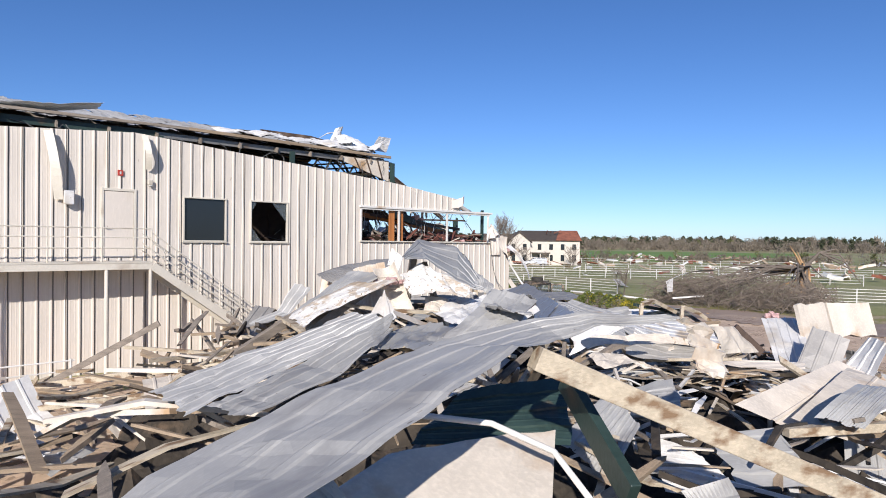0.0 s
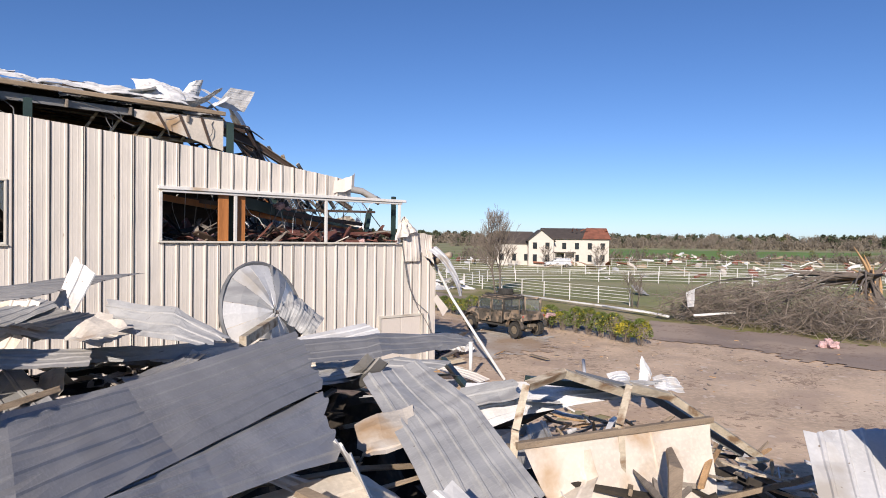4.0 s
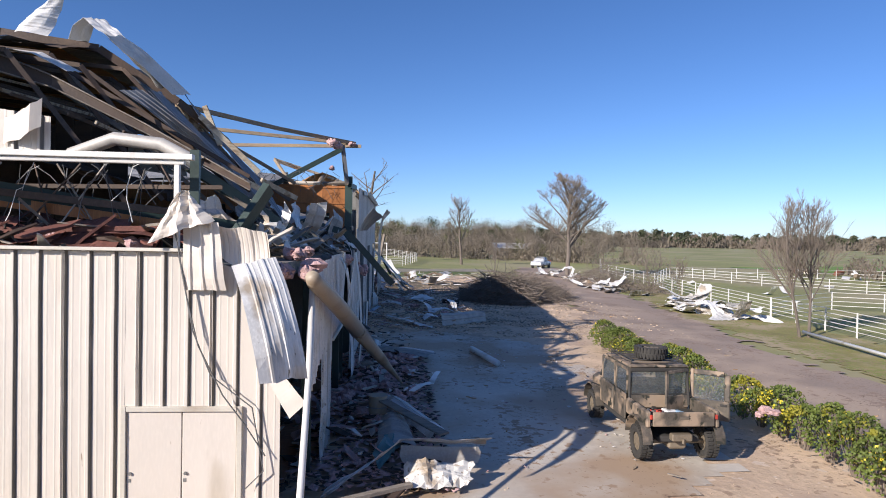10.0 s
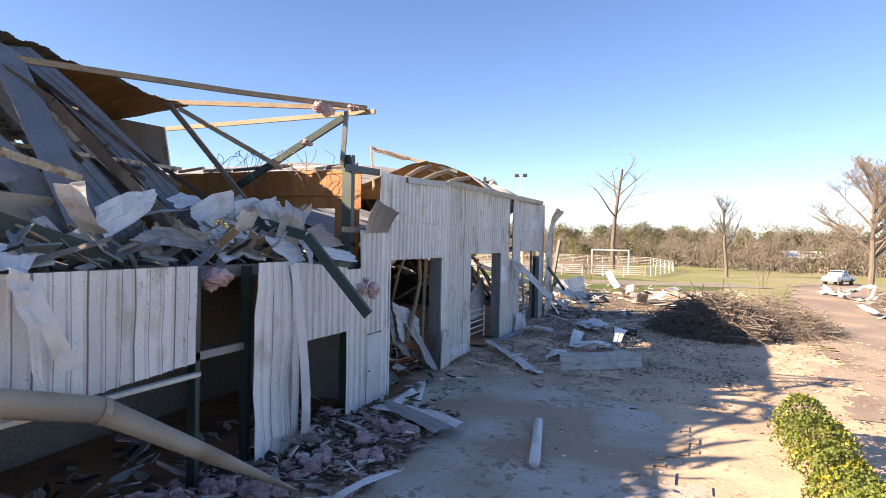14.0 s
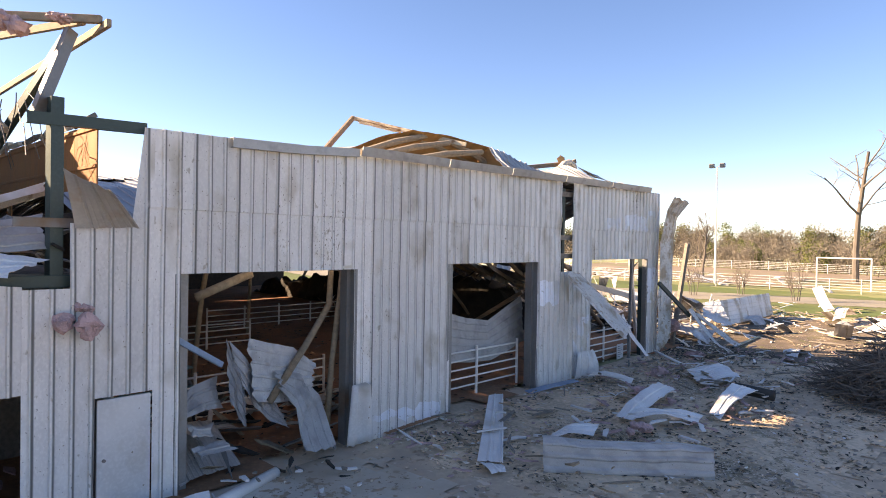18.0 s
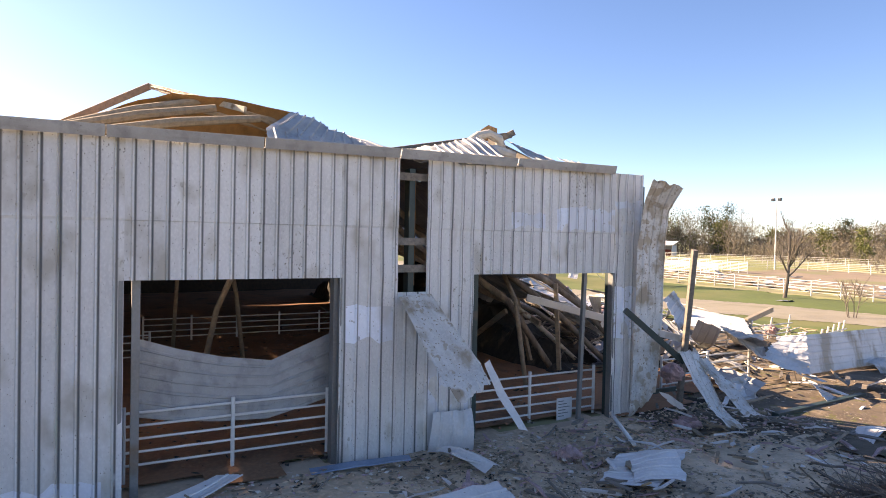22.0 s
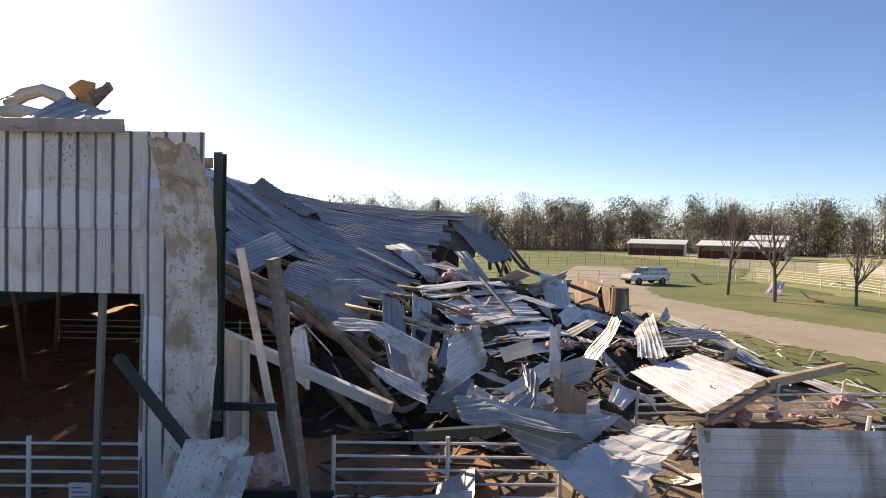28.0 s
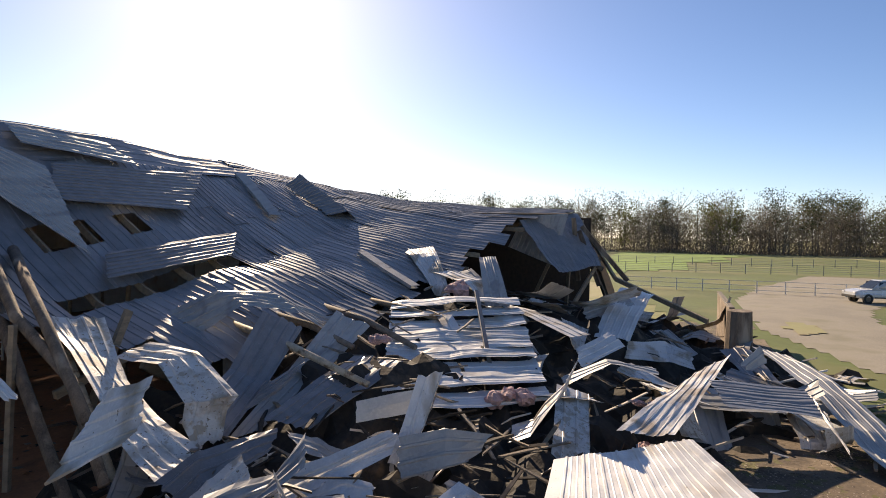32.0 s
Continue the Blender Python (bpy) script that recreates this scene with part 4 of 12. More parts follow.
def boards(parent, axis, at, a0, a1, z0, z1, mat, step=0.18, jag=0.5, seed=0, t=0.03):
    rj = random.Random(seed)
    a = a0
    while a < a1 - 0.01:
        b = min(a1, a + step)
        zt = z1 - rj.random() * jag
        lo = (a + 0.003, at, z0) if axis == "x" else (at, a + 0.003, z0)
        hi = (b - 0.003, at + t, zt) if axis == "x" else (at + t, b - 0.003, zt)
        part("board", Geo().box(lo, hi, bevel=0.004), mat, parent)
        a = b


boards(inner, "x", 39.5, 17.2, 26.8, 6.25, 7.45, "panelling", 1.2, 0.05, 1)
boards(inner, "x", 31.2, 14.0, 21.0, 4.75, 8.6, "void_deck", 0.5, 0.5, 9)
for a0, a1 in ((17.2, 18.6), (20.6, 21.0), (23.9, 24.4), (25.9, 26.75)):
    boards(inner, "x", 39.5, a0, a1, 4.75, 6.25, "panelling", 0.4, 0.0, 2)
part("rail", Geo().box((17.2, 39.47, 6.62), (26.8, 39.498, 6.68), bevel=0.005), "panelling", inner)
part("rail", Geo().box((17.2, 39.47, 7.3), (26.8, 39.498, 7.36), bevel=0.005), "panelling", inner)
for k in range(8):
    part("cap_timber", Geo().beam((17.3 + k * 1.18, 39.5 + 0.05 * (k % 3), 7.5), (18.4 + k * 1.18, 39.52 - 0.04 * (k % 2), 7.5 + 0.05 * (k % 3)), 0.14, 0.09, 5 * k), ("cream", "timber_grey", "purlin")[k % 3], inner)
boards(inner, "x", 39.7, -7, 17.2, 4.75, 8.4, "galv_back", 1.2, 0.5, 5)
back = thing("wall_back_office", "inner partition of the gutted offices, coloured dark as in shade", "wall", kind="structure")
# backing in the void colour, so the rooms behind read as shaded
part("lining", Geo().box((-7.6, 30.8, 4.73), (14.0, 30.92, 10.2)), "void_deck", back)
part("lower_lining", Geo().box((22.6, 24.0, 0.15), (22.75, 39.4, 4.44)), "timber_grey", back)
part("lower_back", Geo().box((-7.6, 39.62, 0.15), (26.9, 39.75, 4.44)), "galv_back", back)

office_roof = thing("office_roof", "torn metal office roof sagging over its rafters", "roof", kind="structure")


def roof_piece(c00, c10, c11, c01, mat="galv", seed=0, bow=0.0, dent=0.08, name="roof_sheet"):
    part(name, quad_sheet(c00, c10, c11, c01, seed=seed, bow=bow, dent=dent, seg=10, edge=0.1), mat, office_roof)


rr = random.Random(21)
e = -7.5
while e < 18.3:
    w = 0.92
    z = 8.72 + 0.022 * max(0.0, min(e, 7.0) + 7.5) * 0.6 - 0.012 * max(0.0, e - 7)
    roof_piece((e, SF + 0.55, z + 0.15 + rr.uniform(-.05, .05)), (e, 31.0, z + 1.75), (e + w, 31.0, z + 1.75), (e + w, SF + 0.45 + rr.uniform(-.25, .3), z + 0.15 + rr.uniform(-.04, .04)), seed=rr.randrange(999), dent=0.12)
    e += w * 0.98
part("eave_beam", Geo().channel((-7.5, SF + 0.75, 8.66), (8.0, SF + 0.75, 8.82), 0.12, 0.26), "green", office_roof)
part("eave_beam", Geo().channel((8.0, SF + 0.75, 8.82), (18.9, SF + 0.75, 8.72), 0.12, 0.2), "steel", office_roof)
part("eave_strip", Geo().beam((-7.5, SF + 0.45, 8.97), (9.0, SF + 0.45, 9.12), 0.1, 0.1), "timber_grey", office_roof)
part("eave_strip", Geo().beam((9.0, SF + 0.45, 9.12), (18.6, SF + 0.45, 9.0), 0.12, 0.12), "timber", office_roof)
for e in np.arange(-6.5, 19, 1.6):
    part("joist", Geo().beam((e, SF + 0.5, 8.72), (e, 31.0, 10.3), 0.06, 0.22), "timber_grey", office_roof)
for e in (2.5, 8.0, 13.4, 18.8):
    part("steel_post", Geo().channel((e, SF + 0.5, 4.73), (e, SF + 0.5, 8.75), 0.12, 0.2), "green", office_roof)
# white sheets blown back along the roof edge
for i, (e0, f0, z0, ln, wd, yaw, lift) in enumerate(((-1.5, 24.6, 9.2, 2.6, 1.0, 8, 10), (3.0, 24.8, 9.25, 3.2, 0.9, -4, 6), (10.8, 24.6, 9.2, 2.4, 1.0, 10, 8), (14.6, 25.0, 9.15, 2.2, 1.1, -12, 14), (16.4, 24.6, 9.12, 2.4, 1.2, 6, 24), (17.6, 25.6, 9.2, 2.0, 1.1, 20, 34))):
    me = bent_sheet(ln, wd, folds=((0.5, lift, 0.4),), dent=0.08, seed=60 + i, ragged=0.1)
    ob = new("loose_sheet", me.mesh("loose_sheet", "sheet_white"))
    ob.matrix_world = pose(e0, f0, z0, rr.uniform(-12, 4), -4, yaw)
    tagged(ob, "loose white metal sheet peeled back along the roof edge", "metal sheet", "peeled roof sheets")
# ragged white sheets folded back over the roof edge
for i, (e, w, zt) in enumerate(((10.2, 1.9, 9.42), (11.8, 2.0, 9.5), (13.4, 1.8, 9.46), (14.7, 1.9, 9.52), (16.1, 1.5, 9.86))):
    g = quad_sheet((e, SF + 0.5, 9.16 - 0.02 * i), (e + w, SF + 0.45, 9.12 - 0.02 * i), (e + w - 0.1, SF + 1.6, zt), (e + 0.15, SF + 1.7, zt + 0.05), seed=330 + i, rib=0.015, dent=0.14, bow=0.12, edge=0.15)
    solo("loose_sheet", g, "sheet_white", "ragged white sheet folded back over the roof edge", "metal sheet", "peeled roof sheets")
# cream gable truss at the broken end of the roof
gable = thing("end_truss", "cream boarded steel truss at the broken roof end", "truss")
part("board", Geo().add([(16.0, SF + 0.6, 8.82), (16.0, SF + 0.6, 8.6), (18.6, SF + 0.6, 7.85), (18.6, SF + 0.6, 8.86), (16.0, SF + 0.65, 8.82), (16.0, SF + 0.65, 8.6), (18.6, SF + 0.65, 7.85), (18.6, SF + 0.65, 8.86)], [(0, 1, 2, 3), (7, 6, 5, 4), (0, 4, 5, 1), (1, 5, 6, 2), (2, 6, 7, 3), (3, 7, 4, 0)]), "cream", gable)
for a in (16.6, 17.25, 17.9):
    part("lath", Geo().beam((a, SF + 0.57, 8.84), (a + 0.3, SF + 0.57, 8.5 - 0.28 * (a - 16.0)), 0.03, 0.07), "rust_brown", gable)
part("top_chord", Geo().beam((14.2, SF + 1.4, 8.85), (18.9, SF + 1.4, 9.0), 0.1, 0.12), "timber", gable)
part("bottom_chord", Geo().beam((14.6, SF + 1.4, 8.1), (18.8, SF + 1.4, 8.2), 0.08, 0.1), "purlin", gable)
for k in range(6):
    a = 14.8 + k * 0.68
    part("web", Geo().beam((a, SF + 1.36, 8.12), (a + 0.45, SF + 1.36, 8.85), 0.05, 0.08), "purlin", gable)
part("post", Geo().channel((18.75, SF + 1.3, 7.7), (18.75, SF + 1.3, 9.02), 0.1, 0.18), "green", gable)

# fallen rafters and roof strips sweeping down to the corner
part("underside", quad_sheet((12.0, 24.3, 8.85), (18.6, 24.6, 8.75), (20.3, 30.6, 10.35), (12.0, 31.0, 10.4), rib=0, dent=0.12, seed=2), "void_deck", office_roof, "roof boards with the void's shade put in their colour")
part("underside", quad_sheet((12.0, 31.0, 10.42), (19.3, 30.9, 10.4), (21.5, 38.1, 9.3), (12.0, 39.2, 8.8), rib=0, dent=0.12, seed=4), "deck", office_roof, "stained plywood roof deck")
part("ridge_sheet", quad_sheet((-7.6, 31.0, 10.42), (10.0, 31.0, 10.6), (10.0, 39.4, 9.0), (-7.6, 39.6, 8.6), seed=6, dent=0.12, seg=20), "galv", office_roof)
part("ridge_sheet", quad_sheet((10.0, 31.0, 10.62), (20.0, 30.8, 10.6), (21.0, 37.7, 9.5), (10.0, 39.2, 9.0), seed=5, dent=0.15), "galv", office_roof)
EB = ((14.84, 9.87), (20.06, 8.82), (20.32, 7.55), (18.35, 7.78), (14.85, 8.96))
part("end_board", Geo().add([(x, y, z) for y in (38.5, 38.56) for x, z in EB], [(0, 1, 2, 3, 4), (9, 8, 7, 6, 5)] + [(k, k + 5, (k + 1) % 5 + 5, (k + 1) % 5) for k in range(5)]), "cream", office_roof, "stained tan board closing the roof's end")
rafters = thing("fallen_rafters", "fallen steel rafters and purlins leaning over the offices", "rafters")
rr = random.Random(31)
# deep tapered rafter, bent down towards the corner
web = [((13.5, 26.2, 9.5), 0.6), ((16.5, 26.4, 9.55), 0.7), ((18.8, 26.9, 9.55), 0.5), ((21.0, 27.2, 8.72), 0.26), ((23.0, 27.4, 7.72), 0.2), ((25.3, 27.5, 6.45), 0.16)]
for (p0, h0), (p1, h1) in zip(web, web[1:]):
    v = [(p0[0], p0[1] - 0.02, p0[2]), (p1[0], p1[1] - 0.02, p1[2]), (p1[0], p1[1] - 0.02, p1[2] - h1), (p0[0], p0[1] - 0.02, p0[2] - h0)]
    v += [(x, y + 0.04, z) for x, y, z in v]
    part("rafter_web", Geo().add(v, [(3, 2, 1, 0), (4, 5, 6, 7), (0, 1, 5, 4), (1, 2, 6, 5), (2, 3, 7, 6), (3, 0, 4, 7)]), "rust_brown", rafters, "deep tapered brown steel rafter")
    part("top_flange", Geo().beam(p0, p1, 0.2, 0.03), "timber_grey", rafters)
    part("bottom_flange", Geo().beam((p0[0], p0[1], p0[2] - h0), (p1[0], p1[1], p1[2] - h1), 0.2, 0.03), "timber_grey", rafters)
# dark sheet added to stand for the shaded void under the rafters
part("fallen_ceiling", quad_sheet((15.0, 27.3, 8.6), (23.0, 28.6, 6.2), (22.8, 36.0, 6.1), (15.0, 36.0, 8.5), rib=0, dent=0.3, seed=9), "void_deck", rafters, "boards added under the rafters, coloured as a shaded void")
# outer curve of the torn roof edge
edge = [(15.0, 30.2, 10.55), (18.0, 30.4, 10.6), (20.4, 30.7, 10.35), (22.4, 31.2, 9.05), (23.5, 32.2, 8.1), (24.3, 33.6, 6.4), (24.9, 34.4, 5.2)]
g = Geo()
for p, q in zip(edge, edge[1:]):
    g.beam(p, q, 0.08, 0.22, 5)
part("edge_rafter", g, "rust_brown", rafters)
for i in range(17):
    u = i / 16
    f = 26.6 + 8.2 * u + rr.uniform(-.25, .25)
    lift = 0.9 * math.sin(math.pi * min(1.0, (f - 25.0) / 11.0))
    e0, z0 = 15.0 + rr.uniform(-1.0, 2.0), 9.2 + lift
    em, zm = 20.3 + rr.uniform(-.5, .8), 8.75 + lift + rr.uniform(-.25, .15)
    e1, z1 = 24.0 + rr.uniform(-1.4, 1.2), 5.7 + lift * 0.4 + rr.uniform(-.6, .8)
    g = Geo().beam((e0, f, z0), (em, f + 0.3, zm), 0.05, 0.11, 8).beam((em, f + 0.3, zm), (e1, f + 1.2 + rr.uniform(-.4, .6), z1), 0.05, 0.11, -6)
    part("rafter", g, ("rust_brown", "rust_brown", "timber_grey", "rust_brown")[i % 4], rafters)
for i in range(13):
    s = 0.22 + i * 0.06
    a = Vector((15.5, 26.2, 9.6)).lerp(Vector((24.8, 27.4, 6.7)), s) + Vector((0, 0, 0.12))
    b = Vector((16.0, 30.8, 10.6)).lerp(Vector((24.2, 33.4, 6.9)), s) + Vector((0, rr.uniform(0, 3.0), rr.uniform(-.5, .1)))
    part("purlin", Geo().beam(a, b, 0.05, 0.08, 20), "purlin" if i % 4 == 0 else "rust_brown", rafters)
part("green_beam", Geo().channel((19.0, SF + 0.7, 6.35), (25.6, SF + 3.2, 5.3), 0.14, 0.36), "green", rafters)
part("tan_beam", Geo().channel((17.0, SF + 1.4, 6.35), (24.6, SF + 1.9, 5.35), 0.1, 0.2), "panelling", rafters)
part("green_brace", Geo().channel((25.1, SF + 2.6, 4.75), (25.9, SF + 3.4, 6.3), 0.16, 0.34, 0.014, 30), "green", rafters)
part("green_beam", Geo().channel((22.6, SF + 2.6, 5.15), (25.6, SF + 3.4, 4.9), 0.16, 0.3), "green", rafters)
part("green_column", Geo().channel((25.1, SF + 0.5, 4.74), (25.1, SF + 0.5, 6.75), 0.1, 0.16), "green", rafters)
part("long_purlin", Geo().beam((22.4, 31.2, 9.05), (24.4, 35.6, 5.2), 0.08, 0.2, 12), "purlin", rafters)
part("long_purlin", Geo().beam((21.2, 37.6, 9.3), (24.6, 38.0, 5.6), 0.08, 0.16, 12), "timber", rafters)
for i, (p0, p1, side, sd) in enumerate((((20.9, 30.9, 9.9), (24.8, 33.1, 4.85), (0.35, 0.62, 0.12), 3), ((21.6, 29.2, 8.9), (25.0, 31.2, 5.3), (0.3, 0.62, 0.15), 5), ((20.2, 33.2, 9.9), (24.3, 35.6, 5.0), (0.3, 0.6, 0.1), 6))):
    p0, p1, side = Vector(p0), Vector(p1), Vector(side)
    g = quad_sheet(p0, p1, p1 + side, p0 + side, seed=sd, bow=0.35, dent=0.05, seg=14, pitch=0.2)
    solo("roof_strip", g, "roof_dark", "long grey roof sheet slumped across fallen rafters", "metal sheet", "slumped roof strips")


def ribbon(pts, side, name, mat, label, dent=0.03, seed=0, group=""):
    """A sheet curling along a line of points, its width given by the vector side."""
    side = Vector(side)
    P = [Vector(p) for p in pts]
    fine = []
    for p, q in zip(P, P[1:]):
        fine += [p.lerp(q, t / 4) for t in range(4)]
    fine.append(P[-1])
    rows = [[tuple(p + side * (j / 8) + Vector((0, 0, 1)) * dent * noise.noise(Vector((i * 0.35, j * 0.6, seed)))) for j in range(9)] for i, p in enumerate(fine)]
    g = Geo()
    g.add(*skin(rows, 0.006))
    return solo(name, g, mat, label, "metal sheet", group)


ribbon([(19.1, 31.6, 10.75), (19.5, 31.1, 11.1), (19.95, 30.75, 11.22), (20.4, 30.3, 10.85), (20.9, 29.9, 10.5), (21.5, 30.3, 10.0), (22.3, 31.0, 9.2)], (0.35, 0.5, 0.12), "curled_sheet", "sheet_white", "pale metal sheet curled over the broken ridge", 0.06, 1)
sheet4w = quad_sheet((19.0, 26.0, 9.65), (20.1, 26.3, 9.6), (20.6, 26.5, 10.45), (19.6, 26.3, 10.4), seed=12, rib=0.01, dent=0.06)
solo("loose_sheet", sheet4w, "sheet_white", "loose white sheet standing up from the broken roof", "metal sheet", "peeled roof sheets")
ribbon([(15.5, 25.2, 9.35), (16.8, 25.3, 9.5), (17.9, 25.4, 9.7), (18.6, 25.5, 9.62), (19.0, 25.6, 9.4)], (0.1, 1.0, 0.35), "loose_sheet", "sheet_white", "pale sheet peeled back along the broken roof edge", 0.08, 2, "peeled roof sheets")
ribbon([(19.9, 27.0, 9.25), (20.6, 27.1, 9.2), (21.3, 27.2, 8.85)], (0.1, 0.5, 0.1), "loose_sheet", "sheet_white", "narrow pale sheet caught on the rafters", 0.06, 3, "peeled roof sheets")
ribbon([(22.2, SF - 0.05, 7.12), (22.55, SF - 0.2, 7.2), (22.75, SF - 0.32, 7.32), (22.9, SF - 0.25, 7.42)], (-0.02, 0.0, -0.45), "torn_flap", "beige", "torn end of beige cladding curling from the wall", 0.05, 4)

# standing frame at the north end of the offices
portal = thing("portal_frame", "standing rusty steel portal frame with bare purlins", "steel frame")
part("column", Geo().channel((26.75, 38.75, 0.3), (26.75, 38.75, 7.75), 0.2, 0.3), "green", portal, "dark green steel column")
part("upper_column", Geo().channel((26.75, 38.6, 7.4), (26.5, 39.2, 9.05), 0.12, 0.2), "steel", portal)
part("top_beam", Geo().beam((22.3, 31.3, 9.0), (24.2, 37.0, 9.34), 0.1, 0.14).beam((24.2, 37.0, 9.34), (26.95, 39.5, 9.22), 0.1, 0.14), "timber", portal)
part("second_beam", Geo().beam((20.6, 37.6, 9.42), (26.7, 39.3, 9.2), 0.08, 0.14), "timber", portal)
part("low_beam", Geo().beam((18.6, 39.45, 8.95), (27.2, 39.55, 9.12), 0.08, 0.14), "timber", portal)
part("brace", Geo().beam((23.0, 38.6, 6.9), (26.4, 39.1, 8.9), 0.12, 0.2), "green", portal)
part("brace", Geo().beam((21.4, 37.8, 9.2), (24.6, 38.6, 7.4), 0.08, 0.14), "timber", portal)
part("tie", Geo().channel((26.9, 38.4, 7.35), (27.0, 40.3, 7.4), 0.12, 0.2), "green", portal)
part("girt", Geo().channel((26.95, 38.0, 4.6), (26.95, 40.2, 4.6), 0.1, 0.2), "green", portal)
part("girt", Geo().channel((26.95, 38.2, 5.6), (26.95, 39.2, 5.6), 0.1, 0.16), "steel", portal)
part("girt", Geo().channel((26.95, 24.0, 2.9), (26.95, 34.2, 2.95), 0.1, 0.16), "steel", portal)
for f in (26.0, 32.75, 34.3):
    part("stud", Geo().channel((26.85, f, 0.2), (26.85, f, 4.7), 0.12, 0.2), "green", portal)

# ducts, wool, cables and clutter on the open upper floor
duct = thing("air_duct", "bent round grey air duct stuck out of the ruins", "duct")
part("pipe", Geo().tube([(22.4, 25.2, 6.75), (23.3, 25.0, 7.05), (24.2, 24.9, 6.95), (24.9, 24.8, 6.6)], 0.13, 14, False), "galv_back", duct, smooth=True)
part("collar", Geo().tube([(24.75, 24.82, 6.68), (24.95, 24.8, 6.57)], 0.145, 14, False), "steel", duct)
# limp sheet draped over the end post of the window, tapering up to its head
wrap = Geo()
rows = []
for i in range(15):
    a = i / 14
    row = []
    for j in range(15):
        b = j / 14
        x0, x1 = 25.1 - 0.5 * a ** 0.8, 25.2 + 0.46 * a ** 1.3
        zl, zr = 5.98 - 0.9 * a, 5.98 - 0.5 * a
        crease = 0.16 * a * abs(math.sin(7.5 * b + 1.2)) + 0.12 * noise.noise(Vector((a * 3.5, b * 5, 3)))
        row.append((x0 + (x1 - x0) * b + 0.05 * noise.noise(Vector((a * 5, b * 5, 8))), SF - 0.1 - 0.2 * math.sin(math.pi * b) * a - crease, zl + (zr - zl) * b + 0.07 * a * noise.noise(Vector((b * 6, a, 1)))))
    rows.append(row)
wrap.add(*skin(rows, 0.01))
solo("crumpled_sheet", wrap, "beige", "limp beige sheet draped over the window's end post", "metal sheet")
solo("corner_strip", quad_sheet((25.12, SF - 0.07, 5.45), (25.12, SF - 0.07, 4.3), (25.85, SF - 0.16, 4.3), (25.72, SF - 0.14, 5.45), seed=71, pitch=0.2, rib=0.03, dent=0.08, bow=0.05), "beige", "buckled ribbed corner strip under the draped sheet", "metal sheet")
# broken members slanting across the open window
slant = thing("fallen_ceiling_frame", "rusty ceiling frame slumped behind the window", "ceiling frame")
part("runner", Geo().beam((17.5, 25.0, 6.35), (24.3, 25.0, 5.68), 0.05, 0.14), "rust_brown", slant)
part("runner", Geo().beam((18.5, 25.6, 6.1), (25.2, 25.5, 6.2), 0.05, 0.09), "rust_brown", slant)
part("runner", Geo().beam((19.5, 24.4, 5.2), (24.6, 24.6, 5.35), 0.06, 0.1), "rust_red", slant)
rr = random.Random(77)
for k in range(13):
    x = 18.2 + k * 0.5
    part("hanger", Geo().beam((x, 24.5 + rr.uniform(0, 1), 6.55), (x + rr.gauss(0, 0.6), 24.5 + rr.uniform(0, 0.8), rr.uniform(4.95, 5.5)), 0.02, 0.035), rr.choice(("rust_brown", "timber_grey", "steel")), slant)
for k in range(5):
    x = 19.5 + k * 1.0
    solo("ceiling_panel", quad_sheet((x, 24.1, 4.95 + rr.uniform(0, .3)), (x + 1.2, 24.1, 4.95 + rr.uniform(0, .3)), (x + 1.1, 25.2, 5.1 + rr.uniform(0, .4)), (x + 0.1, 25.1, 5.1 + rr.uniform(0, .4)), seed=80 + k, rib=0, dent=0.15), "rust_red", "reddish ceiling panel fallen behind the window", "ceiling panel", "fallen ceiling panels")
# white sheet standing up from the ridge
solo("loose_sheet", quad_sheet((18.75, 29.7, 10.4), (19.55, 29.7, 10.35), (19.85, 30.0, 11.4), (19.3, 29.9, 11.2), seed=72, rib=0.012, dent=0.12, bow=0.1), "sheet_white", "bent white sheet standing up from the ridge", "metal sheet", "peeled roof sheets")


def blob(g, c, r, seed, squash=0.7, n=10):
    """A ragged lump for wool and rubbish."""
    c = Vector(c)
    base = len(g.v)
    for i in range(n + 1):
        th = math.pi * i / n
        for j in range(n * 2):
            ph = math.pi * j / n
            d = Vector((math.sin(th) * math.cos(ph), math.sin(th) * math.sin(ph), math.cos(th)))
            k = r * (1 + 0.55 * noise.noise(d * 1.6 + Vector((seed, 0, 0))) + 0.3 * noise.noise(d * 4.5 + Vector((0, seed, 0))))
            g.v.append((c.x + d.x * k, c.y + d.y * k, c.z + d.z * k * squash))
    m = n * 2
    g.f += [(base + i * m + j, base + (i + 1) * m + j, base + (i + 1) * m + (j + 1) % m, base + i * m + (j + 1) % m) for i in range(n) for j in range(m)]


def wool(p, r, seed, label="torn tuft of pink glass wool among wreckage"):
    g = Geo()
    rj = random.Random(seed)
    for k in range(4):
        blob(g, (p[0] + rj.uniform(-r, r), p[1] + rj.uniform(-r, r), p[2] + rj.uniform(0, r * 0.7)), r * rj.uniform(0.45, 0.8), seed + k * 3.1, rj.uniform(0.5, 0.9), 7)
    return solo("wool_tuft", g, "pink", label, "insulation", "wool tufts")


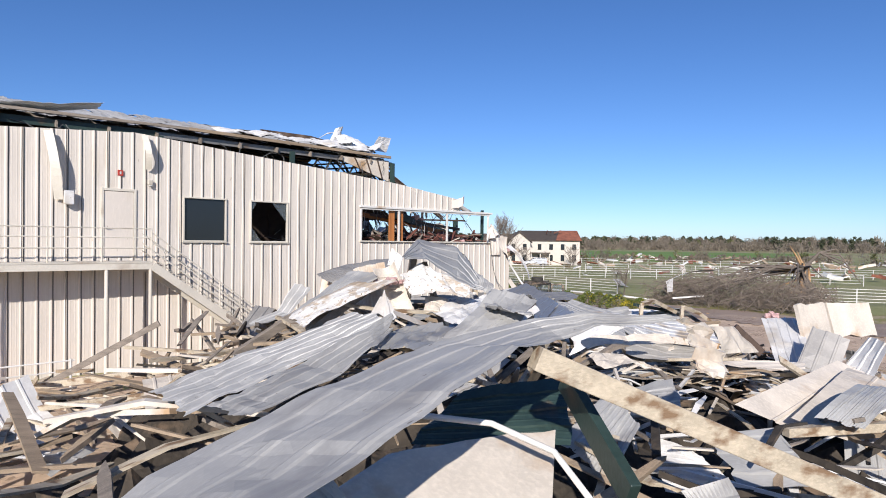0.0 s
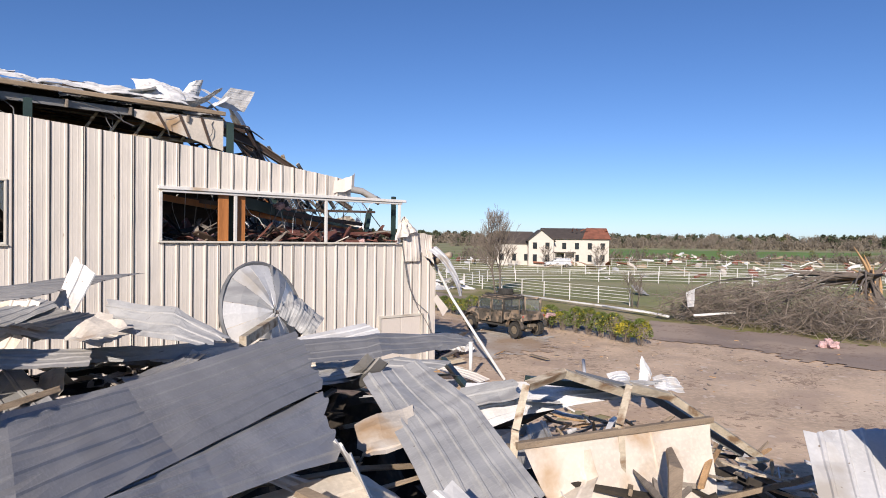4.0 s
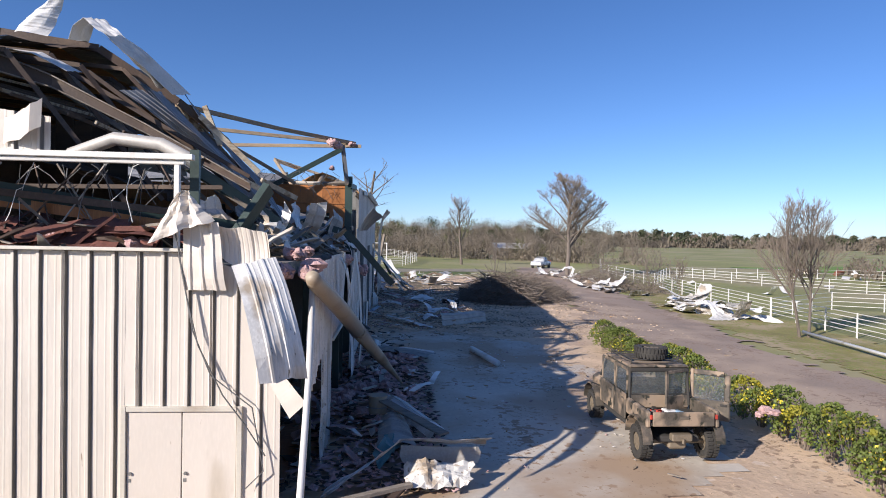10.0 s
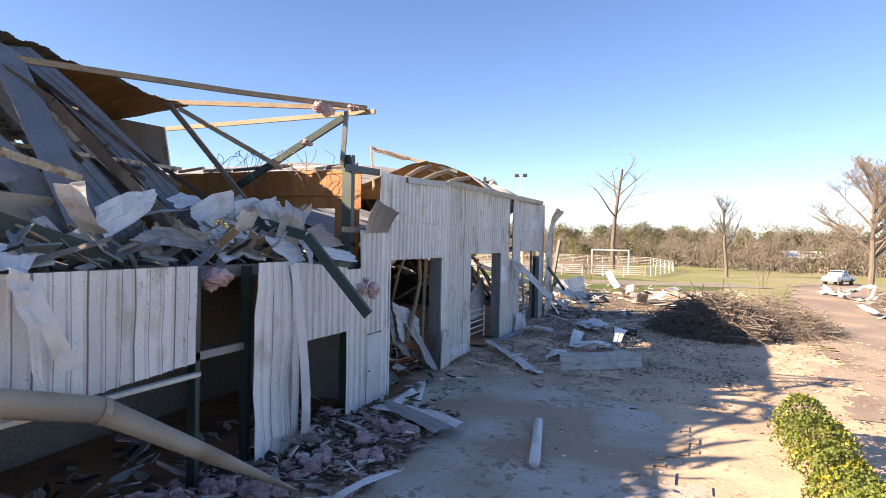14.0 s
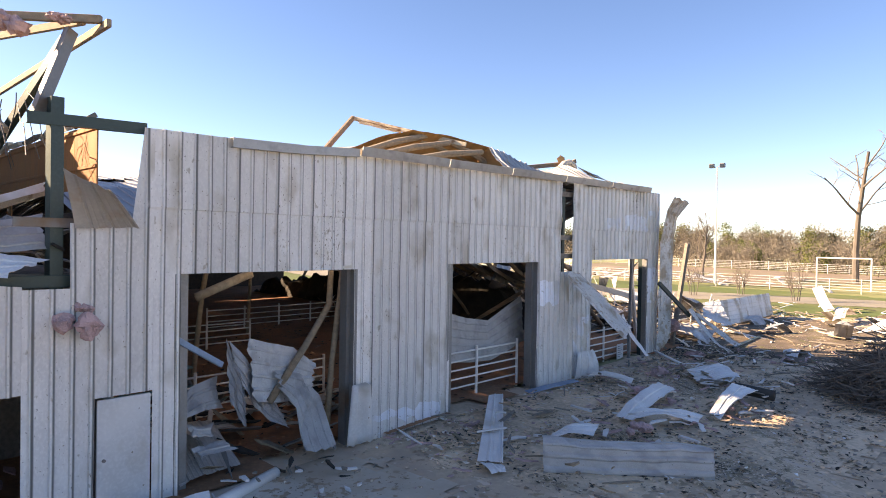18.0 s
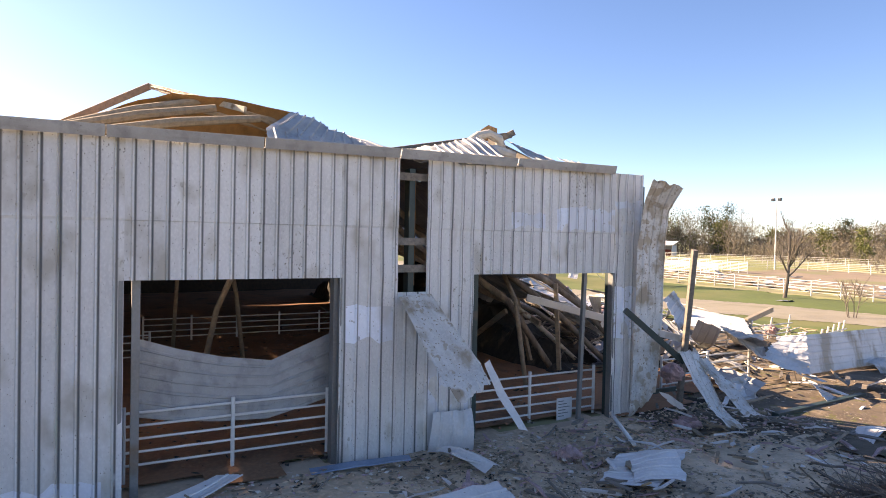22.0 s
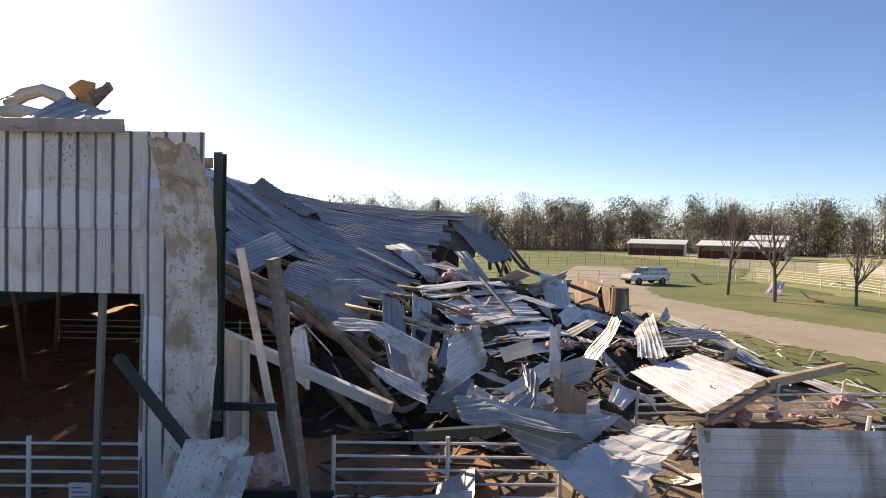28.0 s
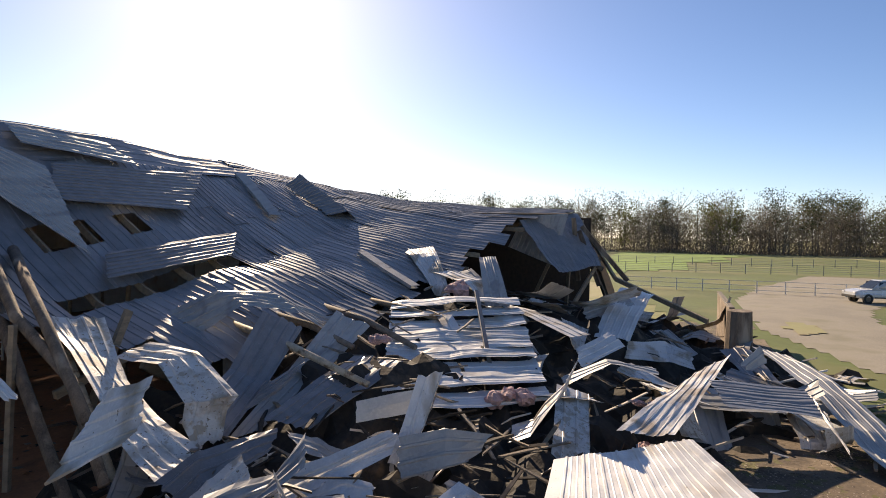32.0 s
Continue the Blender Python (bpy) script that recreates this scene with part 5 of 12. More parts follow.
for i, (p, r) in enumerate((((20.8, 24.4, 6.1), 0.25), ((22.4, 24.6, 5.0), 0.22), ((24.0, 24.5, 4.95), 0.25), ((26.9, 24.2, 4.55), 0.38), ((26.6, 26.2, 4.8), 0.3), ((26.5, 27.4, 4.75), 0.26), ((26.2, 38.2, 8.95), 0.3), ((26.9, 38.9, 9.0), 0.2), ((26.9, 39.0, 3.9), 0.3), ((26.8, 33.2, 4.4), 0.4), ((18.2, 24.6, 5.0), 0.4), ((26.1, 37.6, 7.9), 0.16))):
    wool(p, r * 0.8, 100 + i)


def wires(name, starts, fall, seed, mat="wire", label="tangle of torn cables and straps hanging loose", r=0.012):
    g = Geo()
    rj = random.Random(seed)
    for (x, y, z), n, spread in starts:
        for k in range(n):
            a = Vector((x + rj.uniform(-spread, spread), y + rj.uniform(-spread, spread) * 0.6, z))
            pts = [a]
            ln = fall * rj.uniform(0.5, 1.1)
            dx, dy = rj.gauss(0, 0.7), rj.uniform(-.4, .4)
            bend = rj.uniform(-.25, .25)
            for s in range(1, 6):
                t = s / 5
                pts.append(a + Vector((dx * t + bend * math.sin(4 * t + k), dy * t, -ln * t ** rj.choice((1.0, 1.0, 1.6)))))
            g.tube(pts, r * rj.uniform(0.7, 1.5), 5)
    return solo(name, g, mat, label, "cables", "", "stuff")


wires("hanging_cables", [((18.5 + k * 0.8, 24.6 + (k % 3) * 0.7, 6.55), 4, 0.6) for k in range(8)], 1.5, 5, r=0.007)
wires("hanging_straps", [((17.2 + k * 0.9, 24.3 + (k % 2), 6.5), 1, 0.7) for k in range(9)], 1.4, 6, "pipe", "pale torn ceiling straps hanging in the window", 0.007)
wires("roof_cables", [((2 + k * 2.2, SF + 0.7, 8.75), 4, 0.9) for k in range(8)], 0.7, 7)
wires("portal_cables", [((22.5 + k * 0.5, 38.4, 7.9), 3, 0.6) for k in range(7)], 1.1, 8, "wire", "loops of torn cable around the steel frame", 0.008)


def splinters(name, n, box, seed, mats, label, ln=(0.5, 2.2), w=(0.04, 0.16), zf=None, tilt=30, thick=(0.02, 0.05), category="rubble"):
    """Loose broken bars and boards too many to count, one heap for each material."""
    rj = random.Random(seed)
    heaps = {m: Geo() for m in mats}
    for k in range(n):
        x, y = rj.uniform(box[0], box[1]), rj.uniform(box[2], box[3])
        z = (zf(x, y) if zf else box[4]) + rj.uniform(-0.15, 0.25)
        m = Matrix.Translation((x, y, z)) @ Euler((radians(rj.uniform(-tilt, tilt)), radians(rj.uniform(-tilt, tilt)), rj.uniform(0, 6.28))).to_matrix().to_4x4()
        l, wd, th = rj.uniform(*ln), rj.uniform(*w), rj.uniform(*thick)
        kink, t0, t1 = rj.gauss(0, 0.05) * l, rj.uniform(0.25, 1.0), rj.uniform(0.1, 1.0)
        ring = []
        for x, tp, o in ((-l / 2, t0, 0.0), (l * rj.uniform(-0.2, 0.2), 1.0, kink), (l / 2, t1, 0.0)):
            sl = rj.uniform(-0.5, 0.5) * wd if o == 0.0 else 0.0
            ring += [m @ Vector((x + sl * sx, sx * wd / 2 * tp, sz * th / 2 + o)) for sx, sz in ((-1, -1), (1, -1), (1, 1), (-1, 1))]
        heaps[rj.choice(mats)].add(ring, [(3, 2, 1, 0), (8, 9, 10, 11)] + [(b + i, b + (i + 1) % 4, b + 4 + (i + 1) % 4, b + 4 + i) for b in (0, 4) for i in range(4)])
    for m, g in heaps.items():
        if g.v:
            solo(name, g, m, label, category, "", "stuff")


splinters("office_rubble", 260, (15.5, 26.6, 24.0, 39.0, 4.9), 41, ["timber", "cream", "timber_grey", "steel", "galv_back"], "broken boards and framing heaped on the upper floor", (0.4, 1.8), (0.05, 0.25), None, 40)
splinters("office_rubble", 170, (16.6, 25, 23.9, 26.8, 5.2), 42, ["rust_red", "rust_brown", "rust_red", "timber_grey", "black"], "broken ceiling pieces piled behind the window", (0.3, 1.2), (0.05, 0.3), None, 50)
wool((27.28, 39.07, 3.75), 0.24, 702, "pink wool caught on the torn cladding")
wool((27.24, 39.2, 4.1), 0.15, 703, "pink wool caught on the torn cladding")
splinters("office_rubble", 90, (-4, 15, 24.0, 32.0, 4.9), 43, ["timber_grey", "timber"], "dark litter on the floor of the gutted rooms", (0.4, 1.5), (0.05, 0.3), None, 20)
# jumbled sheets along the open east edge of the upper floor
rr = random.Random(51)
for i in range(30):
    f = 26.3 + i * 0.42 + rr.uniform(-.3, .3)
    g = bent_sheet(rr.uniform(0.8, 1.4), rr.uniform(0.45, 0.8), folds=((rr.uniform(0.2, 0.4), rr.uniform(-70, 70), 0.06), (rr.uniform(0.6, 0.8), rr.uniform(-70, 70), 0.06)), twist=rr.uniform(-30, 30), dent=0.16, seed=200 + i, ragged=0.18, seg=11)
    ob = new("crumpled_sheet", g.mesh("crumpled_sheet", rr.choice(["sheet_white", "sheet_white", "galv", "white", "sheet_white"])))
    ob.matrix_world = pose(24.6 + rr.uniform(-0.8, 1.6), f, 4.85 + rr.uniform(0.0, 0.65), rr.uniform(-35, 35), rr.uniform(-40, 30), rr.uniform(0, 360))
    tagged(ob, "crumpled torn metal sheet heaped on the open floor", "metal sheet", "crumpled sheets on the floor")
rr = random.Random(52)
for i in range(20):
    f = 27.4 + i * 0.55 + rr.uniform(-.4, .4)
    g = bent_sheet(rr.uniform(0.8, 1.8), rr.uniform(0.5, 0.95), pitch=(0.25, 9.0)[i % 2], rib=(0.02, 0.0)[i % 2], arc=rr.uniform(-20, 30), folds=((rr.uniform(0.3, 0.7), rr.uniform(-70, 70), 0.06),), twist=rr.uniform(-40, 40), cup=rr.uniform(-10, 14), dent=0.12, seed=240 + i, ragged=0.12, seg=10)
    ob = new("crumpled_sheet", g.mesh("crumpled_sheet", rr.choice(["sheet_white", "sheet_white", "sheet_white", "white", "sheet_white", "galv"])))
    ob.matrix_world = pose(24.4 + rr.uniform(-1.6, 1.2), f, 4.8 + rr.uniform(0.0, 0.5), rr.uniform(-30, 30), rr.uniform(-25, 30), rr.uniform(-80, 80))
    tagged(ob, "broad curled metal sheet heaped on the open floor", "metal sheet", "crumpled sheets on the floor")
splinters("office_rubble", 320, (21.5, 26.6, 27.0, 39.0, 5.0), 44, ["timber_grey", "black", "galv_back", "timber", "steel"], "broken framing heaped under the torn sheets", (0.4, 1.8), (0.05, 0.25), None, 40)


# ---------------------------------------------------------------- east side: gutter, openings, hanging sheets
def sheet4(c00, c10, c11, c01, mat, label, seed=0, bow=0.0, sag=0.0, dent=0.05, group="", seg=12, name="metal_sheet", edge=0.06, pitch=0.305):
    g = quad_sheet(c00, c10, c11, c01, seed=seed, bow=bow, sag=sag, dent=dent, seg=seg, edge=edge, pitch=pitch)
    return solo(name, g, mat, label, "metal sheet", group)


def torn(pairs, mat, label, seed=0, pitch=0.25, rib=0.02, dent=0.06, group="twisted wreck sheets", name="torn_sheet", ragged_end=0.14, soft=0.35):
    """A torn ribbed sheet that follows cross lines (left, right) one after another, bending at each; its ribs run along it."""
    A = [(Vector(a), Vector(b)) for a, b in pairs]
    fine = []
    for k in range(len(A) - 1):
        for i in range(5):
            u = i / 5
            v = u + soft * (smooth_step(u) - u)
            fine.append((A[k][0].lerp(A[k + 1][0], v), A[k][1].lerp(A[k + 1][1], v)))
    fine.append(A[-1])
    width = sum((b - a).length for a, b in A) / len(A)
    prof = rib_profile(width, pitch, rib, 0.07, phase=0.07, minor=False)
    n = max(6, int(width / 0.14))
    cross = sorted(set([round(y / width, 4) for y, h in prof] + [j / n for j in range(n + 1)]))
    hs = np.interp(cross, [y / width for y, h in prof], [h for y, h in prof])
    rows = []
    for i, (a, b) in enumerate(fine):
        p0, p1 = fine[max(i - 1, 0)], fine[min(i + 1, len(fine) - 1)]
        along_v = ((p1[0] + p1[1]) - (p0[0] + p0[1])).normalized()
        nrm = along_v.cross(b - a).normalized()
        if nrm.z < 0:
            nrm = -nrm
        row = []
        for t, h in zip(cross, hs):
            q = Vector((i * 0.33 + seed * 3.7, t * width * 1.6, seed))
            lift = float(h) + dent * noise.noise(q * 1.2) + dent * 0.5 * noise.noise(q * 3.9)
            p = a.lerp(b, t) + nrm * lift
            if i in (0, len(fine) - 1):
                p = p + along_v * ragged_end * noise.noise(q * 4.3)
            row.append(tuple(p))
        rows.append(row)
    g = Geo()
    g.add(*skin(rows))
    return solo(name, g, mat, label, "metal sheet", group)


def bar(name, p0, p1, w, h, mat, label, category="beam", group="", roll=0.0):
    return solo(name, Geo().beam(p0, p1, w, h, roll), mat, label, category, group)


def pole(name, pts, r, mat, label, category="pole", group="", sides=10):
    return solo(name, Geo().tube(pts, r, sides), mat, label, category, group, smooth=True)


gutter = thing("gutter", "long dented grey metal gutter along the eave", "gutter")
for f0, f1 in ((45.2, 48.3), (48.33, 51.2), (51.23, 54.3), (54.33, 57.6), (57.63, 61.0)):
    z0, z1 = eave(f0) + 0.06, eave(f1) + 0.06
    g = Geo()
    prof = [(0.0, -0.03), (0.15, -0.05), (0.18, 0.04), (0.21, 0.17), (0.185, 0.175), (0.15, 0.05), (0.135, -0.02), (0.0, 0.0)]
    n = len(prof)
    g.add([(EE + 0.06 + a, f, z - 0.06 + b) for f, z in ((f0, z0), (f1, z1)) for a, b in prof], [(i, (i + 1) % n, n + (i + 1) % n, n + i) for i in range(n)] + [tuple(range(n - 1, -1, -1)), tuple(range(n, 2 * n))])
    part("length", g, "galv", gutter)
flash = Geo().channel((EE + 0.14, 41.9, 7.33), (EE + 0.16, 43.6, 7.38), 0.14, 0.2).channel((EE + 0.16, 43.6, 7.38), (EE + 0.17, 45.18, 7.49), 0.14, 0.19)
solo("eave_flashing", flash, "galv", "dull grey eave flashing twisted off the wall", "flashing")
for f0, f1, z0, z1 in ((40.9, 45.2, 0.4, 4.68), (48.65, 52.98, 0.7, 4.76), (56.5, 61.2, 0.6, 4.8)):
    o = thing("opening_trim", "grey steel trim around an open doorway", "door frame", kind="structure")
    part("jamb", Geo().box((EE - 0.22, f0 - 0.09, z0 - 0.3), (EE + 0.01, f0 - 0.01, z1), bevel=0.006), "steel", o)
    part("jamb", Geo().box((EE - 0.22, f1 + 0.01, z0 - 0.3), (EE + 0.01, f1 + 0.09, z1), bevel=0.006), "steel", o)
    part("head", Geo().box((EE - 0.2, f0 - 0.01, z1 + 0.02), (EE - 0.005, f1 + 0.01, z1 + 0.1), bevel=0.006), "trim", o)
white_door = thing("door_side", "closed white side door with flaking paint", "door", kind="structure")
lf = part("door_leaf", Geo().box((EE - 0.02, 39.44, 0.42), (EE + 0.035, 40.36, 2.48), bevel=0.006), "sheet_white", white_door)
part("door_handle", Geo().tube([(EE + 0.03, 39.55, 1.4), (EE + 0.08, 39.55, 1.4)], 0.03, 8), "steel", lf)
girts = thing("wall_girts", "steel girts and columns behind the torn cladding", "steel frame")
for f in (41.0, 45.1, 48.8, 52.9, 54.75, 56.6, 61.3, 62.4):
    part("column", Geo().channel((EE - 0.3, f, 0.2), (EE - 0.3, f, 7.35), 0.15, 0.26), "steel" if f < 54 else "green", girts)
for f0, f1, z in ((40.4, 62.4, 7.15), (40.4, 62.4, 4.95), (53, 56.5, 5.6), (61.2, 62.6, 2.6)):
    part("girt", Geo().channel((EE - 0.12, f0, z), (EE - 0.12, f1, z), 0.08, 0.18), "timber_grey", girts)

for f0, f1 in ((54.38, 54.64), (54.87, 55.16)):
    solo("plywood_strip", Geo().box((26.42, f0, 4.5), (26.45, f1, 7.2), bevel=0.004), "deck", "orange plywood strip behind the torn cladding", "board", "plywood strips")

solo("inner_door", Geo().box((25.2, 37.38, 0.5), (25.24, 38.08, 2.12), bevel=0.006), "sheet_white", "white inner door standing in the dark room", "door")
# barn roof timbers thrown up over the eave
lifted = thing("lifted_roof", "lifted roof deck showing orange plywood and rafters", "roof piece")
part("deck", quad_sheet((22.9, 46.4, 7.6), (24.4, 49.7, 9.0), (22.0, 49.8, 7.2), (20.6, 47.0, 7.0), rib=0.0, dent=0.1, seg=10, seed=3, bow=0.1), "deck", lifted)
part("deck", quad_sheet((24.4, 49.7, 9.0), (25.48, 52.26, 8.67), (23.4, 52.8, 7.2), (22.0, 49.8, 7.2), rib=0.0, dent=0.08, seg=10, seed=4, bow=0.08), "deck", lifted)
part("deck", quad_sheet((25.48, 52.26, 8.67), (27.1, 52.1, 7.62), (25.6, 52.9, 7.2), (23.4, 52.8, 7.2), rib=0.0, dent=0.05, seg=8, seed=5), "deck", lifted)
for a, b in (((24.4, 47.55, 8.02), (24.4, 50.36, 8.89)), ((25.2, 47.36, 7.81), (25.2, 50.57, 8.6)), ((25.9, 47.94, 7.69), (25.9, 51.42, 8.34)), ((24.2, 50.26, 8.75), (24.8, 52.97, 8.02)), ((24.6, 51.11, 8.81), (25.4, 52.68, 8.01))):
    a, b = Vector(a), Vector(b)
    m = a.lerp(b, 0.5) + Vector((0, 0, 0.06))
    part("rafter", Geo().tube([a, m, b], [0.1, 0.11, 0.09], 7), "timber", lifted)
part("prop", Geo().beam((23.6, 46.2, 7.4), (21.7, 49.4, 9.65), 0.09, 0.18), "timber", lifted)
part("prop", Geo().beam((21.7, 49.4, 9.65), (25.4, 51.2, 8.6), 0.07, 0.14), "purlin", lifted)
part("ply_flap", quad_sheet((21.9, 49.4, 9.6), (23.4, 50.1, 9.2), (23.0, 50.5, 9.15), (21.7, 49.7, 9.5), rib=0, dent=0.03), "sheet_white", lifted)
bumpy = thing("ridge_wreck", "broken ridge timbers under torn grey roofing", "roof piece")
for p0, p1 in (((23.5, 57.6, 7.9), (24.6, 59.4, 9.0)), ((22.5, 56.2, 8.4), (24.6, 59.3, 8.9)), ((24.4, 58.6, 8.7), (26.4, 59.2, 7.7))):
    part("timber", Geo().beam(p0, p1, 0.09, 0.18, 15), "timber_grey", bumpy)
part("torn_deck", quad_sheet((24.3, 58.35, 9.0), (24.3, 58.63, 9.18), (24.3, 58.95, 9.11), (24.35, 58.94, 8.3), rib=0, dent=0.04), "deck", bumpy)
part("lining_roll", Geo().tube([(25.0, 57.5, 8.45), (25.0, 57.85, 8.68), (25.0, 58.2, 8.78), (25.0, 58.55, 8.66), (25.0, 58.72, 8.35)], [0.12, 0.14, 0.13, 0.15, 0.12], 9), "cream", bumpy, "rolled cream lining hanging from the torn roof")
part("lining_roll", Geo().tube([(25.6, 57.5, 8.15), (25.6, 58.08, 8.22), (25.6, 58.7, 8.12)], [0.12, 0.15, 0.12], 9), "cream", bumpy, "rolled cream lining hanging from the torn roof")
part("torn_deck", quad_sheet((25.0, 57.4, 7.6), (25.0, 57.5, 8.2), (25.0, 58.8, 8.2), (25.0, 58.9, 7.6), rib=0, dent=0.1), "void_deck", bumpy)
sheet4((26.9, 54.6, 7.62), (23.6, 55.0, 8.2), (24.6, 56.3, 8.3), (27.0, 56.2, 7.6), "galv", "grey roof sheets slumped over the eave", 301, 0.1, -0.1, 0.12, "slumped roof strips")
torn([((27.27, 51.33, 7.54), (27.27, 53.91, 7.54)), ((26.5, 51.42, 8.02), (26.9, 53.8, 7.71)), ((25.5, 52.26, 8.69), (26.6, 53.7, 7.9))], "galv", "grey ribbed roof sheet bowed up beside the broken ridge", seed=304, rib=0.035, group="slumped roof strips")
torn([((27.28, 55.96, 7.52), (27.28, 57.87, 7.6)), ((26.3, 55.9, 7.84), (26.3, 57.78, 8.02)), ((25.2, 56.18, 8.19), (25.2, 57.78, 8.64))], "galv", "grey ribbed roof sheet bent up at the eave", seed=301, rib=0.035, group="slumped roof strips")
torn([((27.28, 58.74, 7.63), (27.28, 59.65, 7.62)), ((26.2, 58.73, 8.09), (26.2, 59.66, 7.96)), ((25.0, 58.75, 8.65), (25.2, 59.69, 8.34))], "galv", "grey ribbed roof sheet bent up at the eave", seed=302, rib=0.03, group="slumped roof strips")
torn([((27.28, 59.66, 7.64), (27.28, 60.58, 7.64)), ((26.3, 59.75, 8.09), (26.5, 60.53, 7.9))], "galv", "grey ribbed roof sheet bent up at the eave", seed=303, rib=0.03, group="slumped roof strips")

# sheets torn from wall and roof, heaped on the open floor and hung in the doorways
torn([((22.4, 31.43, 9.44), (22.4, 32.27, 9.28)), ((23.6, 31.34, 7.84), (23.6, 32.02, 7.97)), ((24.7, 31.07, 6.68), (24.7, 31.79, 6.79)), ((26.0, 31.0, 4.87), (26.0, 31.87, 4.83))], "roof_dark", "long dark roof sheet slumped across fallen rafters", group="sheets heaped on the open floor", seed=81, rib=0.012)
torn([((22.4, 29.25, 8.88), (22.4, 29.69, 9.07)), ((23.0, 29.46, 8.28), (23.0, 30.0, 8.32)), ((24.1, 29.75, 7.2), (24.1, 30.3, 7.31)), ((25.0, 30.06, 6.19), (25.0, 30.64, 6.29))], "roof_dark", "long dark roof sheet slumped across fallen rafters", group="sheets heaped on the open floor", seed=82, rib=0.012)
torn([((20.9, 29.9, 10.5), (21.15, 30.61, 10.23)), ((21.7, 30.55, 9.85), (21.7, 30.95, 9.6)), ((22.4, 31.42, 9.15), (22.1, 31.2, 9.0))], "galv", "pale ribbed sheet bent over the broken ridge", group="sheets heaped on the open floor", seed=83)
torn([((26.0, 27.1, 5.55), (26.2, 26.95, 4.98)), ((26.0, 27.65, 5.61), (26.3, 27.4, 4.84)), ((26.0, 28.25, 5.27), (26.2, 28.14, 4.92))], "filthy_white", "big crumpled white sheet on the wreck", group="sheets heaped on the open floor", seed=84, dent=0.14)
torn([((25.3, 27.65, 6.12), (25.6, 27.42, 5.75)), ((25.2, 28.66, 5.99), (25.6, 28.2, 5.52)), ((25.2, 29.56, 5.53), (25.5, 29.09, 5.22))], "cream", "stained cream lining torn over the wreck", group="sheets heaped on the open floor", seed=184, dent=0.12, pitch=3.0)
torn([((26.3, 28.32, 4.95), (26.5, 28.41, 4.63)), ((26.2, 29.4, 5.18), (26.4, 29.46, 4.78)), ((26.2, 30.26, 5.07), (26.4, 30.19, 4.8))], "white", "bent pale sheet at the torn edge", group="sheets heaped on the open floor", seed=186, dent=0.1)
torn([((25.6, 31.58, 5.87), (25.9, 31.5, 5.23)), ((25.5, 32.35, 6.2), (25.8, 32.2, 5.55)), ((25.4, 33.15, 6.32), (25.6, 32.88, 5.86))], "sheet_white", "white sheet standing on its edge in the wreck", group="sheets heaped on the open floor", seed=85, dent=0.1)
torn([((25.2, 34.39, 6.01), (25.4, 34.46, 5.58)), ((25.1, 35.13, 6.36), (25.2, 35.47, 5.82)), ((25.0, 35.94, 6.52), (25.1, 36.04, 5.93))], "sheet_white", "curled white sheet in the wreck", group="sheets heaped on the open floor", seed=86, dent=0.12)
torn([((25.0, 36.13, 6.26), (25.2, 35.88, 5.77)), ((24.9, 36.95, 6.41), (25.0, 37.3, 5.81)), ((24.9, 38.0, 5.9), (25.0, 37.86, 5.76))], "sheet_white", "curled white sheet in the wreck", group="sheets heaped on the open floor", seed=87, dent=0.12)
torn([((25.8, 32.78, 5.54), (26.2, 31.83, 5.24)), ((25.8, 34.46, 5.43), (26.2, 33.46, 5.04)), ((25.9, 36.06, 5.17), (26.3, 35.05, 4.85))], "galv", "grey sheet lying low in the wreck", group="sheets heaped on the open floor", seed=88)
torn([((25.4, 29.18, 5.59), (25.7, 29.07, 5.27)), ((25.3, 29.93, 5.65), (25.7, 29.73, 5.22)), ((25.7, 29.73, 5.27), (26.0, 29.22, 4.85))], "filthy_white", "stained sheet folded on the wreck", group="sheets heaped on the open floor", seed=89, dent=0.12)
torn([((27.0, 28.94, 5.0), (27.0, 29.46, 5.02)), ((27.35, 28.8, 4.83), (27.35, 29.07, 4.8)), ((27.45, 28.77, 4.55), (27.45, 29.07, 4.55)), ((27.5, 28.99, 3.97), (27.5, 29.13, 3.95)), ((27.5, 29.06, 3.29), (27.5, 29.24, 3.16))], "sheet_white", "torn white scrap draped over the cladding", group="sheets heaped on the open floor", seed=90, dent=0.1)
torn([((26.2, 35.73, 5.4), (26.7, 35.56, 4.99)), ((26.2, 36.35, 5.34), (27.0, 35.82, 4.72)), ((26.3, 36.92, 5.33), (26.9, 36.53, 4.78))], "sheet_white", "white wall sheet flung over the torn edge", group="sheets heaped on the open floor", seed=91, dent=0.06)
torn([((26.6, 37.05, 5.15), (27.1, 36.86, 4.87)), ((26.7, 37.89, 5.11), (27.3, 37.44, 4.78)), ((26.9, 38.68, 5.01), (27.6, 37.97, 4.71))], "sheet_white", "white wall sheet flung over the torn edge", group="sheets heaped on the open floor", seed=92, dent=0.06)
torn([((24.4, 34.42, 6.23), (24.9, 34.23, 5.97)), ((24.4, 34.89, 6.4), (24.9, 34.78, 6.08)), ((24.5, 35.35, 6.3), (25.0, 35.13, 5.96)), ((24.8, 36.08, 5.84), (25.4, 35.88, 5.57))], "sheet_white", "long white sheet arched over the wreck", group="sheets heaped on the open floor", seed=93, dent=0.05)
torn([((25.4, 36.39, 6.18), (25.9, 36.31, 5.59)), ((25.3, 36.87, 6.34), (25.9, 36.79, 5.65)), ((25.3, 37.33, 6.44), (25.8, 37.5, 5.85))], "white", "broad pale sheet curled over the wreck", group="sheets heaped on the open floor", seed=94, dent=0.08)
